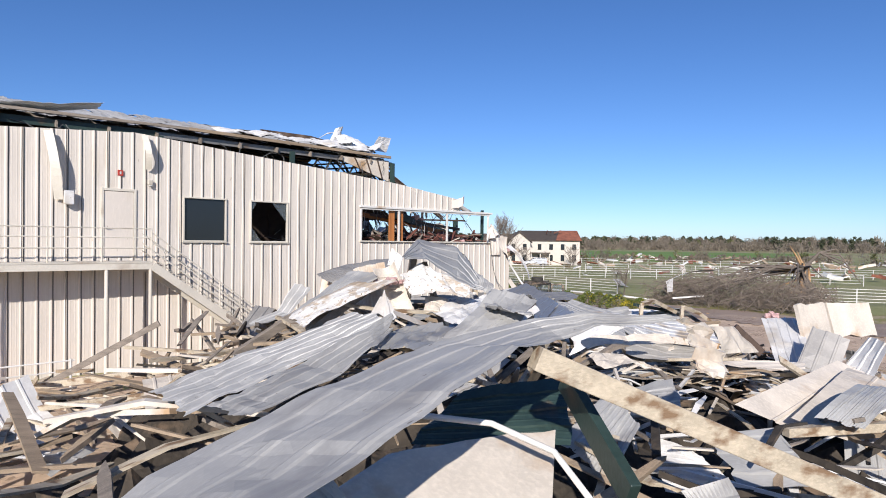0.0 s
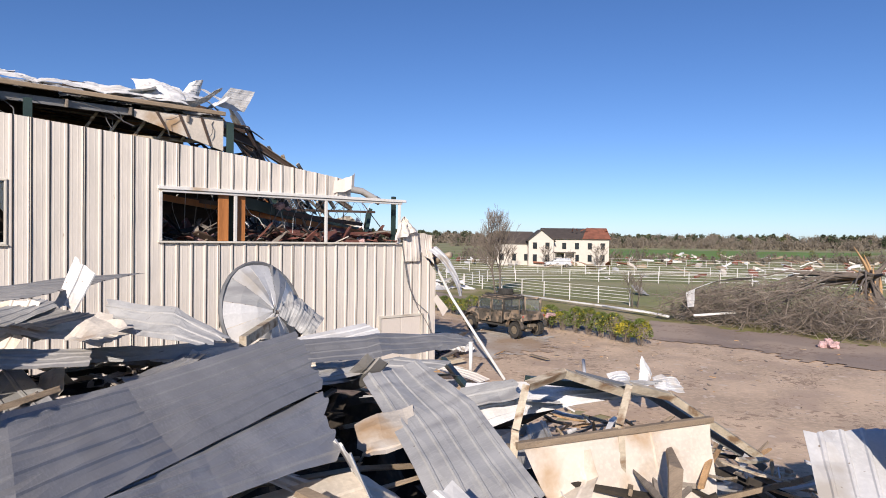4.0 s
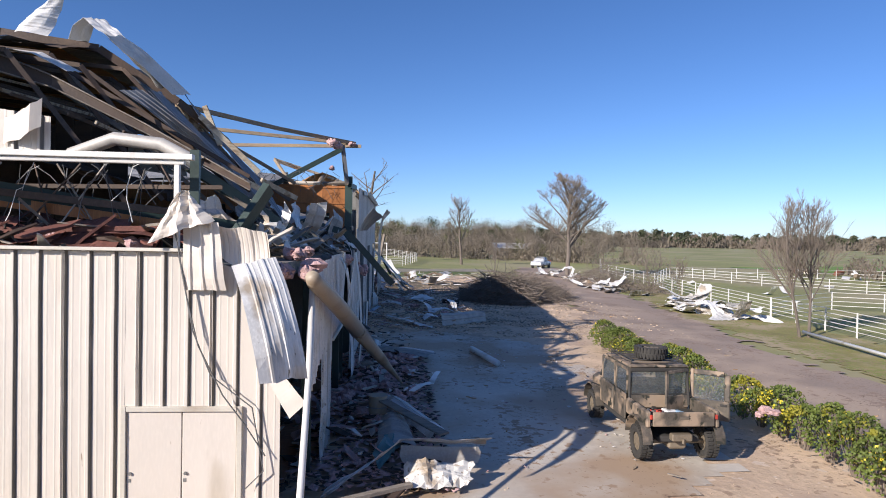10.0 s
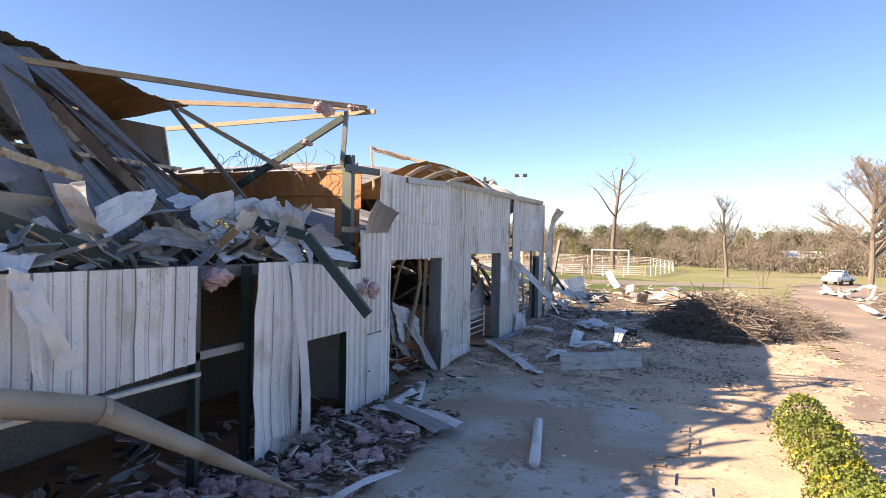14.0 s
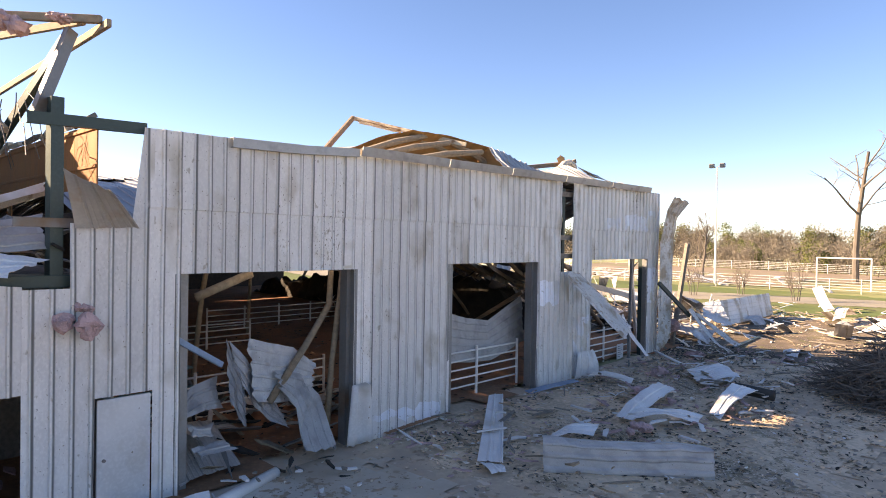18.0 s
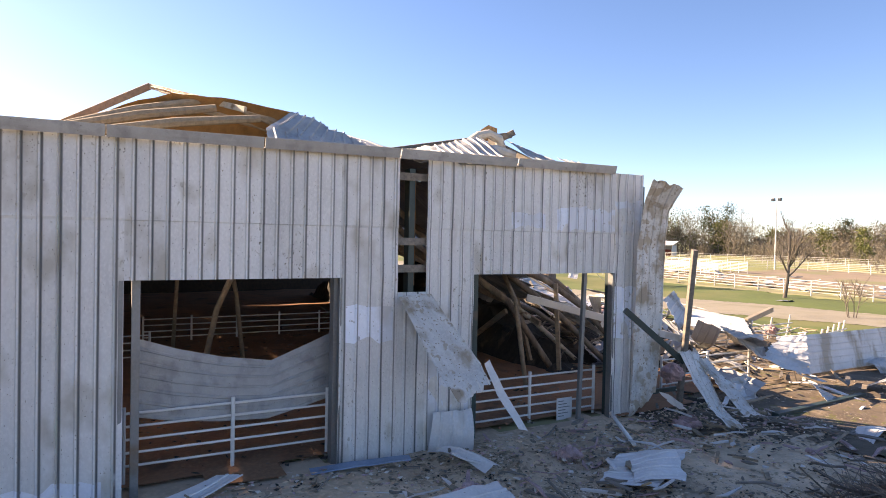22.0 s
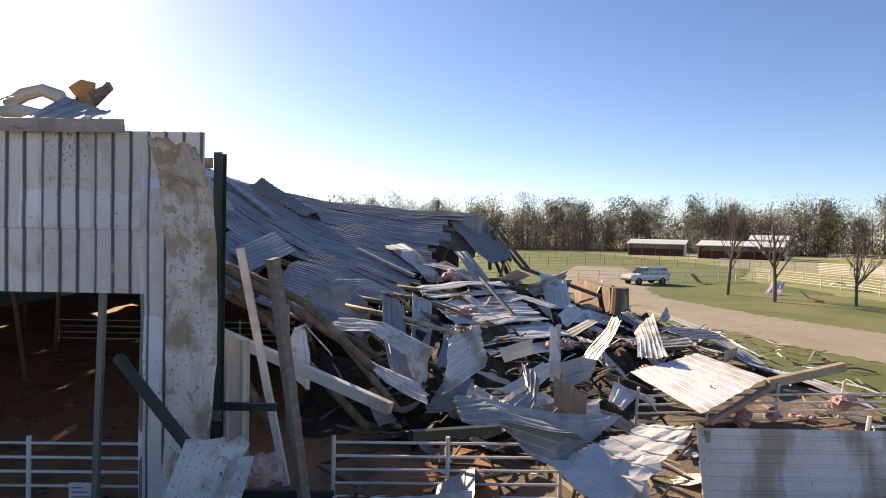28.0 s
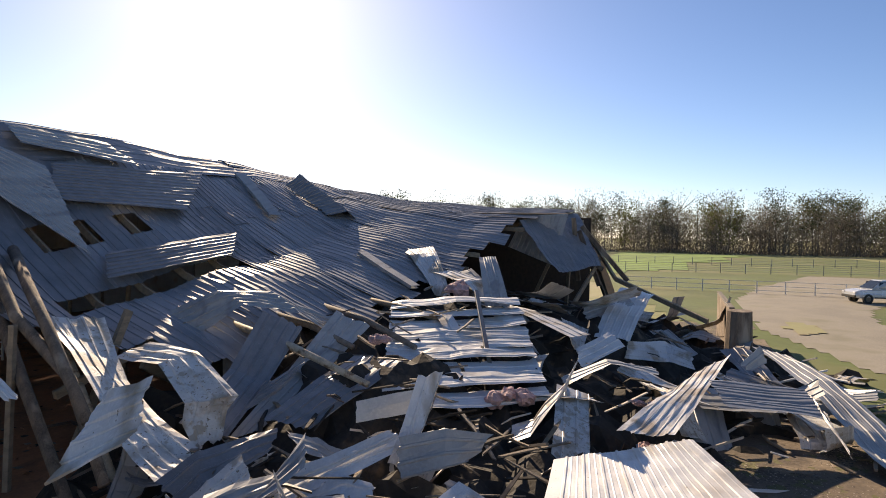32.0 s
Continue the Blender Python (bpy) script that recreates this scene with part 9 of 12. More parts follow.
bar("long_board", (2.25, 16.27, 1.20), (5.27, 13.72, 1.70), 0.12, 0.12, "purlin", "long cream board lying along the heap", "board")
bar("dark_beam", (6.08, 13.85, 2.20), (8.56, 14.06, 3.40), 0.16, 0.2, "timber_grey", "dark weathered beam sloping up the heap", "beam")


# ---------------------------------------------------------------- collapsed north end
north_pts = ((20, 69.8, 1.9), (15, 65, 3.7), (12, 67.5, 4.0), (12, 69, 3.3), (12.6, 71.7, 2.3), (18.5, 70, 2.0), (17, 67.5, 3.4), (20, 63.5, 2.7), (11.3, 76.2, 1.7), (3.9, 76.5, 2.2), (1, 73.5, 2.6), (20.9, 66.4, 1.8), (22.6, 64.6, 1.1), (25, 66, 0.9), (23, 73, 0.9), (26.5, 70, 0.8), (18, 76, 0.9), (24, 79, 0.5), (10, 80.5, 0.6), (0, 80, 0.7), (28.5, 68, 0.6), (24, 62, 0.6), (16, 62.5, 3.7), (-6, 78, 0.9), (15, 79, 0.5), (20, 80, 0.5), (8, 66, 4.8), (7, 71, 3.6), (28.5, 76, 0.5))
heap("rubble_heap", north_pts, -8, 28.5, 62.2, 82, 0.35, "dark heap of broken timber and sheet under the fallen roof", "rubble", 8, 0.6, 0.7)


def north_z(e, f):
    return heap_height(north_pts, e, f)


def Nn(c00, c10, c11, c01, mat, label, **kw):
    return sheet4(c00, c10, c11, c01, mat, label, group="fallen wall sheets", **kw)


Nn((23.4, 73.0, 1.75), (19.3, 72.6, 1.85), (18.6, 75.0, 2.35), (20.7, 76.1, 2.05), "sheet_white", "broad white ribbed panel lying on the heap", seed=1, dent=0.03, pitch=0.4)
bar("panel_edge", (23.4, 73.2, 1.55), (20.7, 76.3, 1.85), 0.14, 0.14, "timber", "broken timber under the edge of a panel", "timber")
bar("gutter_length", (20.9, 76.0, 1.95), (20.6, 78.4, 2.4), 0.22, 0.24, "brown_duct", "tan metal beam jutting from the heap", "beam")
# torn stack of white wall panels
rr = random.Random(95)
for i in range(9):
    a = Vector((12.0, 65.8, 3.7)).lerp(Vector((17.6, 68.2, 2.2)), i / 8)
    b = Vector((10.2, 69.6, 3.9)).lerp(Vector((15.2, 71.6, 2.2)), i / 8)
    s = Vector((0.75, 0.32, -0.16))
    Nn(a, b, b + s + Vector((0, 0, rr.uniform(-.1, .12))), a + s + Vector((0, 0, rr.uniform(-.1, .12))), "sheet_white", "pale wall panel slipped down in an overlapping stack", seed=20 + i, bow=rr.uniform(-.05, .15), dent=0.07, pitch=0.4)
bar("stack_post", (11.6, 68.6, 4.2), (15.4, 70.3, 2.2), 0.12, 0.12, "steel", "dark steel post lying over the panels", "post")
Nn((7.3, 64.0, 5.35), (9.6, 66.4, 3.8), (9.9, 67.1, 3.8), (6.6, 65.1, 5.5), "white", "dirty white sheet standing up from the roof", seed=8, bow=0.25, dent=0.08)
Nn((8.2, 67.6, 5.2), (10.6, 68.6, 3.6), (10.3, 69.4, 3.6), (8.0, 68.2, 5.2), "galv", "grey sheet leaning against the wrecked gable", seed=9, bow=0.1)
wool((9.9, 67.6, 3.9), 0.4, 720)
wool((16.5, 71.0, 2.0), 0.35, 721)
wool((20.5, 78.5, 1.2), 0.4, 722)
wool((27.3, 63.6, 1.6), 0.35, 723)
Nn((8.0, 77.0, 2.5), (14.6, 78.8, 1.2), (14.0, 80.0, 1.0), (7.6, 78.2, 2.2), "galv", "long grey roof sheet slumped to the lawn", seed=15, bow=0.25, dent=0.08)
Nn((14.6, 78.8, 1.2), (21.0, 80.6, 0.6), (20.6, 81.4, 0.5), (14.0, 80.0, 1.0), "galv", "long grey roof sheet slumped to the lawn", seed=16, bow=0.15, dent=0.08)
Nn((4.0, 72.5, 4.0), (8.8, 72.0, 2.6), (9.0, 73.2, 2.5), (4.4, 73.8, 3.8), "sheet_white", "pale sheet folded over the heap", seed=17, bow=0.2, dent=0.1)
# standing remnant of the far gable
far_gable = thing("gable_remnant", "broken timber gable with grey roofing at the far end", "gable")
for a, b in (((-6.2, 66, 1), (-5.4, 68.8, 7.1)), ((-1.5, 69.8, 7.0), (1.3, 72.0, 4.1)), ((1.3, 72.0, 4.1), (4.5, 75.8, 2.8)), ((-1.5, 69.8, 7.0), (0.6, 72.4, 1.5)), ((-2.6, 69.6, 6.9), (-0.6, 72.0, 1.5)), ((-1.5, 69.9, 7.05), (-5.5, 69.0, 7.1)), ((1.8, 67.6, 6.6), (-1.5, 69.8, 7.05)), ((-3, 69, 1), (-2.6, 69.4, 6.9)), ((0.4, 71.2, 5.0), (3.4, 70.2, 2.6))):
    part("timber", Geo().beam(a, b, 0.1, 0.2, 10), "timber", far_gable)
for i, q in enumerate((((1.9, 67.6, 6.7), (3.6, 69.8, 4.4), (1.6, 71.4, 4.7), (-1.5, 69.8, 7.15)), ((-5.6, 66.0, 7.3), (-2.2, 68.6, 6.4), (-2.4, 69.4, 6.6), (-5.6, 69.0, 7.2)))):
    part("roof_sheet", quad_sheet(*q, seed=70 + i, dent=0.14), "roof_dark", far_gable)
part("roof_sheet", quad_sheet((1.0, 67.6, 6.95), (1.0, 66.85, 5.45), (1.2, 69.15, 4.6), (1.0, 69.75, 7.08), seed=74, rib=0.035, pitch=0.22, dent=0.08), "galv", far_gable)
for a, b in (((0.8, 70.35, 6.5), (0.8, 72.5, 4.0)), ((0.6, 70.2, 6.3), (0.6, 71.2, 3.7)), ((0.9, 69.85, 5.4), (0.9, 71.4, 4.5)), ((0.4, 69.9, 6.9), (0.4, 70.2, 3.9)), ((1.0, 64.9, 7.0), (0.9, 69.7, 7.0)), ((1.0, 65.4, 6.5), (0.9, 67.2, 6.3))):
    part("timber", Geo().beam(a, b, 0.12, 0.2, 10), "log", far_gable)
part("ply", quad_sheet((-0.6, 70.6, 5.9), (0.8, 71.9, 2.6), (-0.2, 72.2, 2.4), (-1.2, 70.9, 5.6), rib=0), "deck", far_gable)
low = thing("low_wall", "low dark board wall still standing at the far end", "wall")
part("boards", Geo().box((-4.5, 76.6, 0.8), (3.6, 76.75, 3.2), bevel=0.02), "log", low)
part("cap", Geo().beam((-4.6, 76.68, 3.25), (3.9, 76.68, 3.3), 0.2, 0.1), "timber_grey", low)
part("stump", Geo().tube([(4.4, 76.9, 0.8), (4.5, 76.9, 3.3)], [0.55, 0.45], 12), "log", low)
# leaning poles at the broken eave
rr = random.Random(93)
for pts in (((20.3, 57.8, 6.25), (21.6, 60.6, 4.95), (22.5, 62.94, 3.12), (23.1, 64.9, 1.2)),
            ((20.2, 57.8, 6.7), (21.2, 60.2, 5.2), (22.3, 62.5, 4.2), (22.5, 64.22, 3.22), (23.0, 65.6, 1.6)),
            ((20.2, 59.4, 5.4), (21.4, 61.6, 4.7), (22.2, 63.2, 4.15), (22.8, 65.0, 2.6)),
            ((21.2, 59.0, 5.0), (22.2, 60.9, 3.5), (22.8, 62.4, 1.2))):
    pole("rafter_pole", [Vector(p) + Vector((rr.uniform(-.05, .05), rr.uniform(-.05, .05), rr.uniform(-.04, .04))) for p in pts], [0.13 - 0.008 * k for k in range(len(pts))], "log", "weathered brown log rafter slid from the roof", "pole", "slid rafter poles", 9)
# long sheets of the fallen hip, lapping one over another
torn([((17.68, 55.38, 9.17), (17.82, 56.29, 8.52)), ((16.72, 55.55, 9.12), (16.76, 56.56, 8.42)), ((15.65, 55.7, 9.06), (15.54, 56.81, 8.31)), ((14.33, 55.75, 9.02), (14.05, 56.98, 8.19))], "galv", "long grey roof sheet lifting at its lap", seed=311, rib=0.024, dent=0.02, group="lifted roof runs")
torn([((17.09, 56.84, 7.98), (18.54, 58.04, 6.81)), ((15.47, 56.95, 8.04), (17.19, 58.29, 6.77)), ((13.36, 56.91, 8.12), (15.73, 58.66, 6.72)), ((10.79, 56.85, 8.23), (13.89, 58.96, 6.67))], "roof_dark", "broad grey roof sheet lifting at its lap", seed=312, rib=0.024, dent=0.02, group="lifted roof runs")
torn([((17.96, 59.91, 5.33), (18.74, 60.84, 4.70)), ((16.61, 60.05, 5.51), (17.46, 60.95, 4.85)), ((14.91, 60.11, 5.71), (16.19, 61.21, 5.04)), ((12.76, 60.09, 5.95), (14.46, 61.33, 5.24))], "roof_dark", "broad grey roof sheet lifting at its lap", seed=313, rib=0.024, dent=0.02, group="lifted roof runs")
torn([((18.91, 55.95, 8.57), (20.01, 57.27, 7.37)), ((18.45, 56.27, 8.33), (19.43, 58.05, 6.70)), ((17.98, 56.6, 8.08), (18.92, 58.96, 6.01)), ((17.5, 56.96, 7.82), (18.55, 60.03, 5.30))], "galv", "grey roof sheets slipped along the broken edge", seed=314, rib=0.024, dent=0.02, group="lifted roof runs")
# ridge caps and a peaked flap on the fallen hip
for pts, w in ((((8.3, 56.4, 8.45), (9.0, 57.9, 7.5), (9.65, 59.2, 6.62)), 0.5), (((9.2, 63.0, 5.22), (9.7, 64.3, 4.65), (10.2, 65.7, 4.08)), 0.45)):
    g = Geo()
    for p, q in zip(pts, pts[1:]):
        g.channel(p, q, w, 0.12, 0.012)
    solo("loose_flashing", g, "galv", "loose grey ridge cap lying on the fallen roof", "flashing", "loose ridge caps")
torn([((5.4, 57.0, 8.2), (6.6, 60.1, 6.75)), ((5.1, 57.6, 8.75), (5.8, 60.6, 6.95)), ((4.4, 57.9, 8.1), (4.9, 60.9, 6.4))], "roof_dark", "roof sheet peaked up along the broken ridge", seed=310, rib=0.03)
# sheets torn off the hip and heaped below it
torn([((21.4, 62.05, 4.06), (20.2, 62.46, 3.98)), ((22.0, 64.03, 3.19), (21.0, 64.01, 2.84)), ((22.4, 65.31, 2.14), (21.4, 65.43, 2.24)), ((22.6, 66.39, 1.66), (21.4, 66.33, 1.8))], "filthy_white", "long stained white sheet twisted down from the roof", seed=1)
torn([((20.9, 63.56, 3.26), (20.2, 63.78, 3.52)), ((20.9, 64.71, 3.24), (20.1, 65.03, 3.4)), ((21.3, 65.79, 2.65), (20.7, 66.58, 2.75)), ((21.4, 65.82, 2.27), (20.8, 66.39, 2.45)), ((21.4, 66.13, 1.81), (20.9, 66.34, 1.89))], "filthy_white", "cream-stained sheet folded over a sharp ridge", seed=2)
torn([((17.6, 64.84, 3.98), (16.9, 65.54, 3.47)), ((19.0, 64.97, 2.81), (18.6, 65.76, 2.48)), ((21.0, 65.34, 2.1), (20.4, 66.06, 1.74))], "roof_dark", "dark grey roof sheet standing against the fallen roof", seed=3)
torn([((15.6, 65.82, 3.86), (15.0, 66.54, 3.36)), ((18.0, 65.85, 2.6), (17.6, 66.37, 2.32)), ((20.3, 65.99, 1.68), (19.8, 66.39, 1.74))], "galv", "long grey ribbed sheet standing on its end", seed=4)
torn([((19.9, 66.6, 2.06), (19.6, 67.5, 1.86)), ((18.5, 66.84, 2.53), (18.0, 67.93, 2.35)), ((16.6, 66.92, 2.83), (16.2, 68.2, 2.78))], "roof_dark", "broad dark roof sheet slumped in the wreck", seed=5)
torn([((18.6, 61.23, 3.47), (18.6, 62.65, 3.07)), ((18.0, 62.36, 3.94), (18.0, 63.47, 3.51)), ((17.4, 63.24, 4.42), (17.6, 64.28, 4.12)), ((16.4, 64.23, 4.35), (16.6, 65.27, 3.85)), ((15.2, 65.5, 3.53), (15.6, 66.03, 2.98))], "galv", "grey roof sheet humped over broken rafters", seed=6)
torn([((19.7, 70.02, 3.3), (19.4, 70.41, 3.31)), ((20.2, 69.91, 2.41), (20.0, 70.28, 2.39)), ((20.7, 69.86, 1.87), (20.5, 70.16, 1.79))], "white", "narrow pale wall strip standing upright in the wreck", seed=7)
torn([((17.2, 73.54, 1.93), (17.0, 74.68, 1.85)), ((15.0, 74.27, 2.16), (14.8, 75.25, 2.18)), ((13.0, 74.82, 2.15), (11.6, 76.11, 2.79))], "white", "tall pale grey wall sheet leaning out of the wreck", seed=8)
torn([((21.6, 68.0, 1.32), (22.0, 68.29, 1.28)), ((21.0, 68.89, 1.87), (21.2, 69.2, 1.67)), ((20.2, 69.99, 2.29), (20.3, 70.17, 2.12))], "sheet_white", "long white ribbed sheets fanned across the wreck", seed=9)
torn([((21.8, 67.87, 1.68), (21.8, 68.06, 1.4)), ((21.0, 68.83, 1.96), (21.1, 68.99, 1.79)), ((20.3, 69.71, 2.35), (20.3, 69.93, 2.24))], "sheet_white", "long white ribbed sheets fanned across the wreck", seed=10)
torn([((22.6, 66.42, 1.74), (22.8, 67.28, 1.26)), ((22.0, 66.73, 2.06), (22.4, 67.23, 1.58)), ((21.2, 67.11, 2.13), (21.8, 67.48, 1.77)), ((20.6, 67.46, 2.19), (21.2, 67.65, 1.92))], "roof_dark", "dark curved roof sheet bowed up like a scoop", seed=11)
torn([((22.8, 67.14, 1.45), (23.2, 67.92, 1.06)), ((22.4, 67.29, 1.76), (22.8, 68.17, 1.35)), ((21.8, 67.51, 2.04), (22.4, 68.32, 1.68))], "filthy_white", "mud-stained inner face of a bowed sheet", seed=12)
torn([((26.4, 66.82, 2.86), (27.0, 66.98, 2.54)), ((26.1, 67.27, 2.84), (26.9, 67.92, 2.51)), ((25.8, 68.02, 2.45), (26.7, 68.96, 2.29)), ((25.5, 68.81, 2.04), (26.4, 69.48, 2.03))], "galv", "grey ribbed roof sheet fallen over the rails", seed=13)
torn([((24.6, 63.1, 2.89), (24.3, 63.7, 2.49)), ((24.6, 63.25, 3.39), (24.3, 63.71, 3.15)), ((24.6, 63.39, 3.86), (24.2, 63.6, 3.74)), ((24.1, 63.56, 3.87), (23.6, 63.45, 3.76)), ((23.6, 64.07, 3.07), (23.3, 64.02, 3.06))], "sheet_white", "pale sheet curled over like a hook", seed=14)
torn([((22.2, 71.08, 1.76), (22.6, 71.34, 1.6)), ((21.4, 71.46, 2.04), (21.8, 71.94, 1.71)), ((21.4, 72.55, 1.63), (21.8, 72.49, 1.47))], "white", "pale bowed sheet lying among the wreck", seed=15)
torn([((20.7, 70.07, 2.37), (21.0, 70.31, 1.75)), ((20.2, 70.79, 2.48), (20.6, 70.91, 1.89)), ((19.6, 71.46, 2.28), (20.0, 71.24, 1.88))], "galv_back", "dull brown sheet edge bent up in the wreck", seed=16)
torn([((20.6, 67.57, 2.14), (20.9, 68.21, 1.88)), ((20.4, 68.2, 2.0), (20.7, 68.62, 1.73)), ((20.2, 68.76, 1.73), (20.6, 69.2, 1.49))], "galv", "grey sheet shoved up under the panel", seed=17)
torn([((21.6, 68.62, 1.44), (22.4, 68.8, 1.04)), ((21.2, 69.2, 1.74), (21.8, 69.53, 1.3)), ((21.0, 69.67, 1.59), (21.4, 69.93, 1.38))], "sheet_white", "crumpled white sheet lying over rubble", seed=18)
torn([((19.4, 68.54, 2.54), (19.7, 68.7, 2.2)), ((18.8, 69.64, 2.77), (19.2, 69.6, 2.34))], "cream", "cream board broken among the sheets", seed=19, pitch=3)
torn([((9.0, 73.15, 2.53), (9.6, 73.1, 2.06)), ((8.0, 74.3, 2.45), (8.8, 74.47, 1.9)), ((8.6, 75.12, 2.24), (9.2, 75.27, 1.8))], "white", "stained wall sheet bent along the heap", seed=20)
torn([((12.0, 71.9, 2.68), (12.6, 72.11, 2.2)), ((10.8, 72.68, 3.06), (11.2, 73.27, 2.74))], "sheet_white", "bright white sheet edge in the wreck", seed=21)
torn([((7.0, 71.31, 3.37), (7.8, 71.58, 2.99)), ((5.6, 72.74, 3.86), (6.2, 73.22, 3.5))], "galv", "grey roof sheet tipped over the far heap", seed=22)
torn([((14.2, 75.41, 2.56), (16.2, 75.76, 2.43)), ((13.4, 77.61, 2.37), (15.4, 77.7, 2.23)), ((15.0, 77.78, 2.23), (17.4, 77.78, 2.01))], "roof_dark", "dark ribbed roof section slumped to the lawn", seed=23)
torn([((11.6, 76.39, 2.57), (11.6, 76.63, 2.36)), ((11.0, 76.91, 3.0), (11.0, 77.08, 2.52))], "galv", "grey sheet leaning by the lawn's edge", seed=24)
torn([((10.8, 71.57, 2.59), (11.2, 71.89, 2.25)), ((9.4, 70.96, 3.25), (9.8, 71.95, 2.9))], "filthy_white", "stained sheet lying over the far wreck", seed=25)
torn([((19.2, 66.16, 2.62), (20.2, 66.14, 2.13)), ((18.0, 66.5, 3.03), (19.0, 66.4, 2.45))], "roof_dark", "dark sheet lying below the folded one", seed=26)
torn([((23.4, 68.2, 2.1), (24.4, 68.38, 1.76)), ((22.6, 68.84, 2.22), (23.4, 68.97, 1.97)), ((21.8, 68.84, 2.6), (22.4, 69.24, 2.33))], "galv", "twisted grey sheet by the rails", seed=27)
torn([((22.6, 70.74, 1.86), (23.0, 70.7, 1.58)), ((22.4, 69.94, 1.83), (22.8, 69.91, 1.53)), ((23.0, 69.3, 1.65), (23.4, 69.3, 1.48))], "white", "pale sheet torn and lying on its side", seed=28)

rr = random.Random(94)
for i in range(6):
    e = 12.0 + i * 1.7 + rr.uniform(-.3, .3)
    f = lerp_line(broken, e) - 1.2
    a = Vector((e, f, roof_z(e, f) - 0.15))
    x, y = e + rr.uniform(0.6, 2.6), f + rr.uniform(3.0, 5.5)
    b = Vector((x, y, max(north_z(x, y) - 0.3, 0.6)))
    pole("rafter_pole", [a, (a + b) / 2 + Vector((0, 0, rr.uniform(0, 0.25))), b], [0.1, 0.1, 0.08], rr.choice(["timber", "timber_grey", "purlin"]), "long peeled timber pole slid from the roof", "pole", "slid rafter poles", 8)
bar("white_beam", (23.4, 60.9, 3.75), (25.8, 65.6, 2.45), 0.16, 0.24, "rail", "white boxed beam sloping to the heap", "beam")
bar("white_column", (25.6, 62.5, 5.6), (25.6, 63.5, 0.8), 0.14, 0.14, "rail", "white boxed column leaning at the broken wall", "column")
bar("green_beam", (25.3, 66.0, 1.75), (24.0, 68.0, 1.5), 0.2, 0.2, "green", "dark green steel beam lying on the heap", "beam")
stub = thing("wall_stub", "short beige wall panel behind dark steel rails", "wall panel")
clad(stub, "y", 26.4, 61.9, 62.95, 0.6, 3.9, "beige", 1, seed=8)
part("rail", Geo().channel((26.55, 61.9, 2.65), (26.55, 63.5, 2.65), 0.08, 0.14), "green", stub)
part("rail", Geo().channel((26.55, 62.4, 1.0), (26.55, 64.6, 1.0), 0.08, 0.14), "green", stub)
# low white clad wall, its foot lifted off the ground
skirt = thing("white_skirt_wall", "low white ribbed wall tipped up on posts", "wall panel")
g = quad_sheet((26.25, 71.6, 2.28), (26.6, 80.6, 2.35), (26.9, 80.6, 0.95), (26.7, 71.6, 0.9), seed=90, dent=0.03, seg=10, pitch=0.25)
part("panel", g, "white", skirt)
for f in (71.8, 74.6, 77.4, 80.2):
    part("post", Geo().beam((26.3, f, 0.3), (26.3, f, 2.25), 0.1, 0.1), "timber", skirt)
part("sill", Geo().beam((26.5, 71.5, 0.8), (26.7, 80.6, 0.85), 0.12, 0.14), "timber", skirt)
for f0, f1, e in ((72.0, 80.5, 21.5), (76.5, 81.0, 24.0)):
    fence = thing("corral_rail", "white pipe corral rails bent under the wreck", "fence", "corral rails")
    for k in range(5):
        part("rail", Geo().tube([(e + 0.1 * k, f0, 0.75 + k * 0.26), (e - 1.5 + 0.1 * k, f1, 0.55 + k * 0.26)], 0.032, 6), "rail", fence)
    for k in range(5):
        t = k / 4
        part("post", Geo().tube([(e - 1.5 * t, f0 + (f1 - f0) * t, 0.3), (e + 0.3 - 1.5 * t, f0 + (f1 - f0) * t, 2.0)], 0.045, 8), "rail", fence)
rr = random.Random(96)
for i in range(60):
    e, f = rr.uniform(3, 26), rr.uniform(65.0, 79)
    if 17.5 < e < 24.5 and 71.0 < f < 77.5 or e < 7 and f < 68 or e > 13 and f < 71.5 or 10 < e < 18 and f < 72:
        continue
    m = rr.choice(["galv", "roof_dark", "roof_dark", "white", "galv", "white", "filthy_white"])
    g = bent_sheet(rr.uniform(2.2, 4.4), rr.uniform(0.8, 1.1), folds=((rr.uniform(0.25, 0.75), rr.uniform(-35, 35), 0.1),), twist=rr.uniform(-18, 18), dent=0.06, seed=1700 + i, ragged=0.1, seg=12)
    ob = new("sheet_scrap", g.mesh("sheet_scrap", m))
    ob.matrix_world = pose(e, f, north_z(e, f) - 0.1, rr.uniform(-20, 20), rr.uniform(-4, 22), rr.choice((20, 55, 75)) + rr.uniform(-22, 22))
    tagged(ob, "long bent grey roof sheet thrown over the wreck" if m in ("galv", "roof_dark") else "long bent white wall sheet thrown over the wreck", "metal sheet", "fallen barn scraps")
rr = random.Random(97)
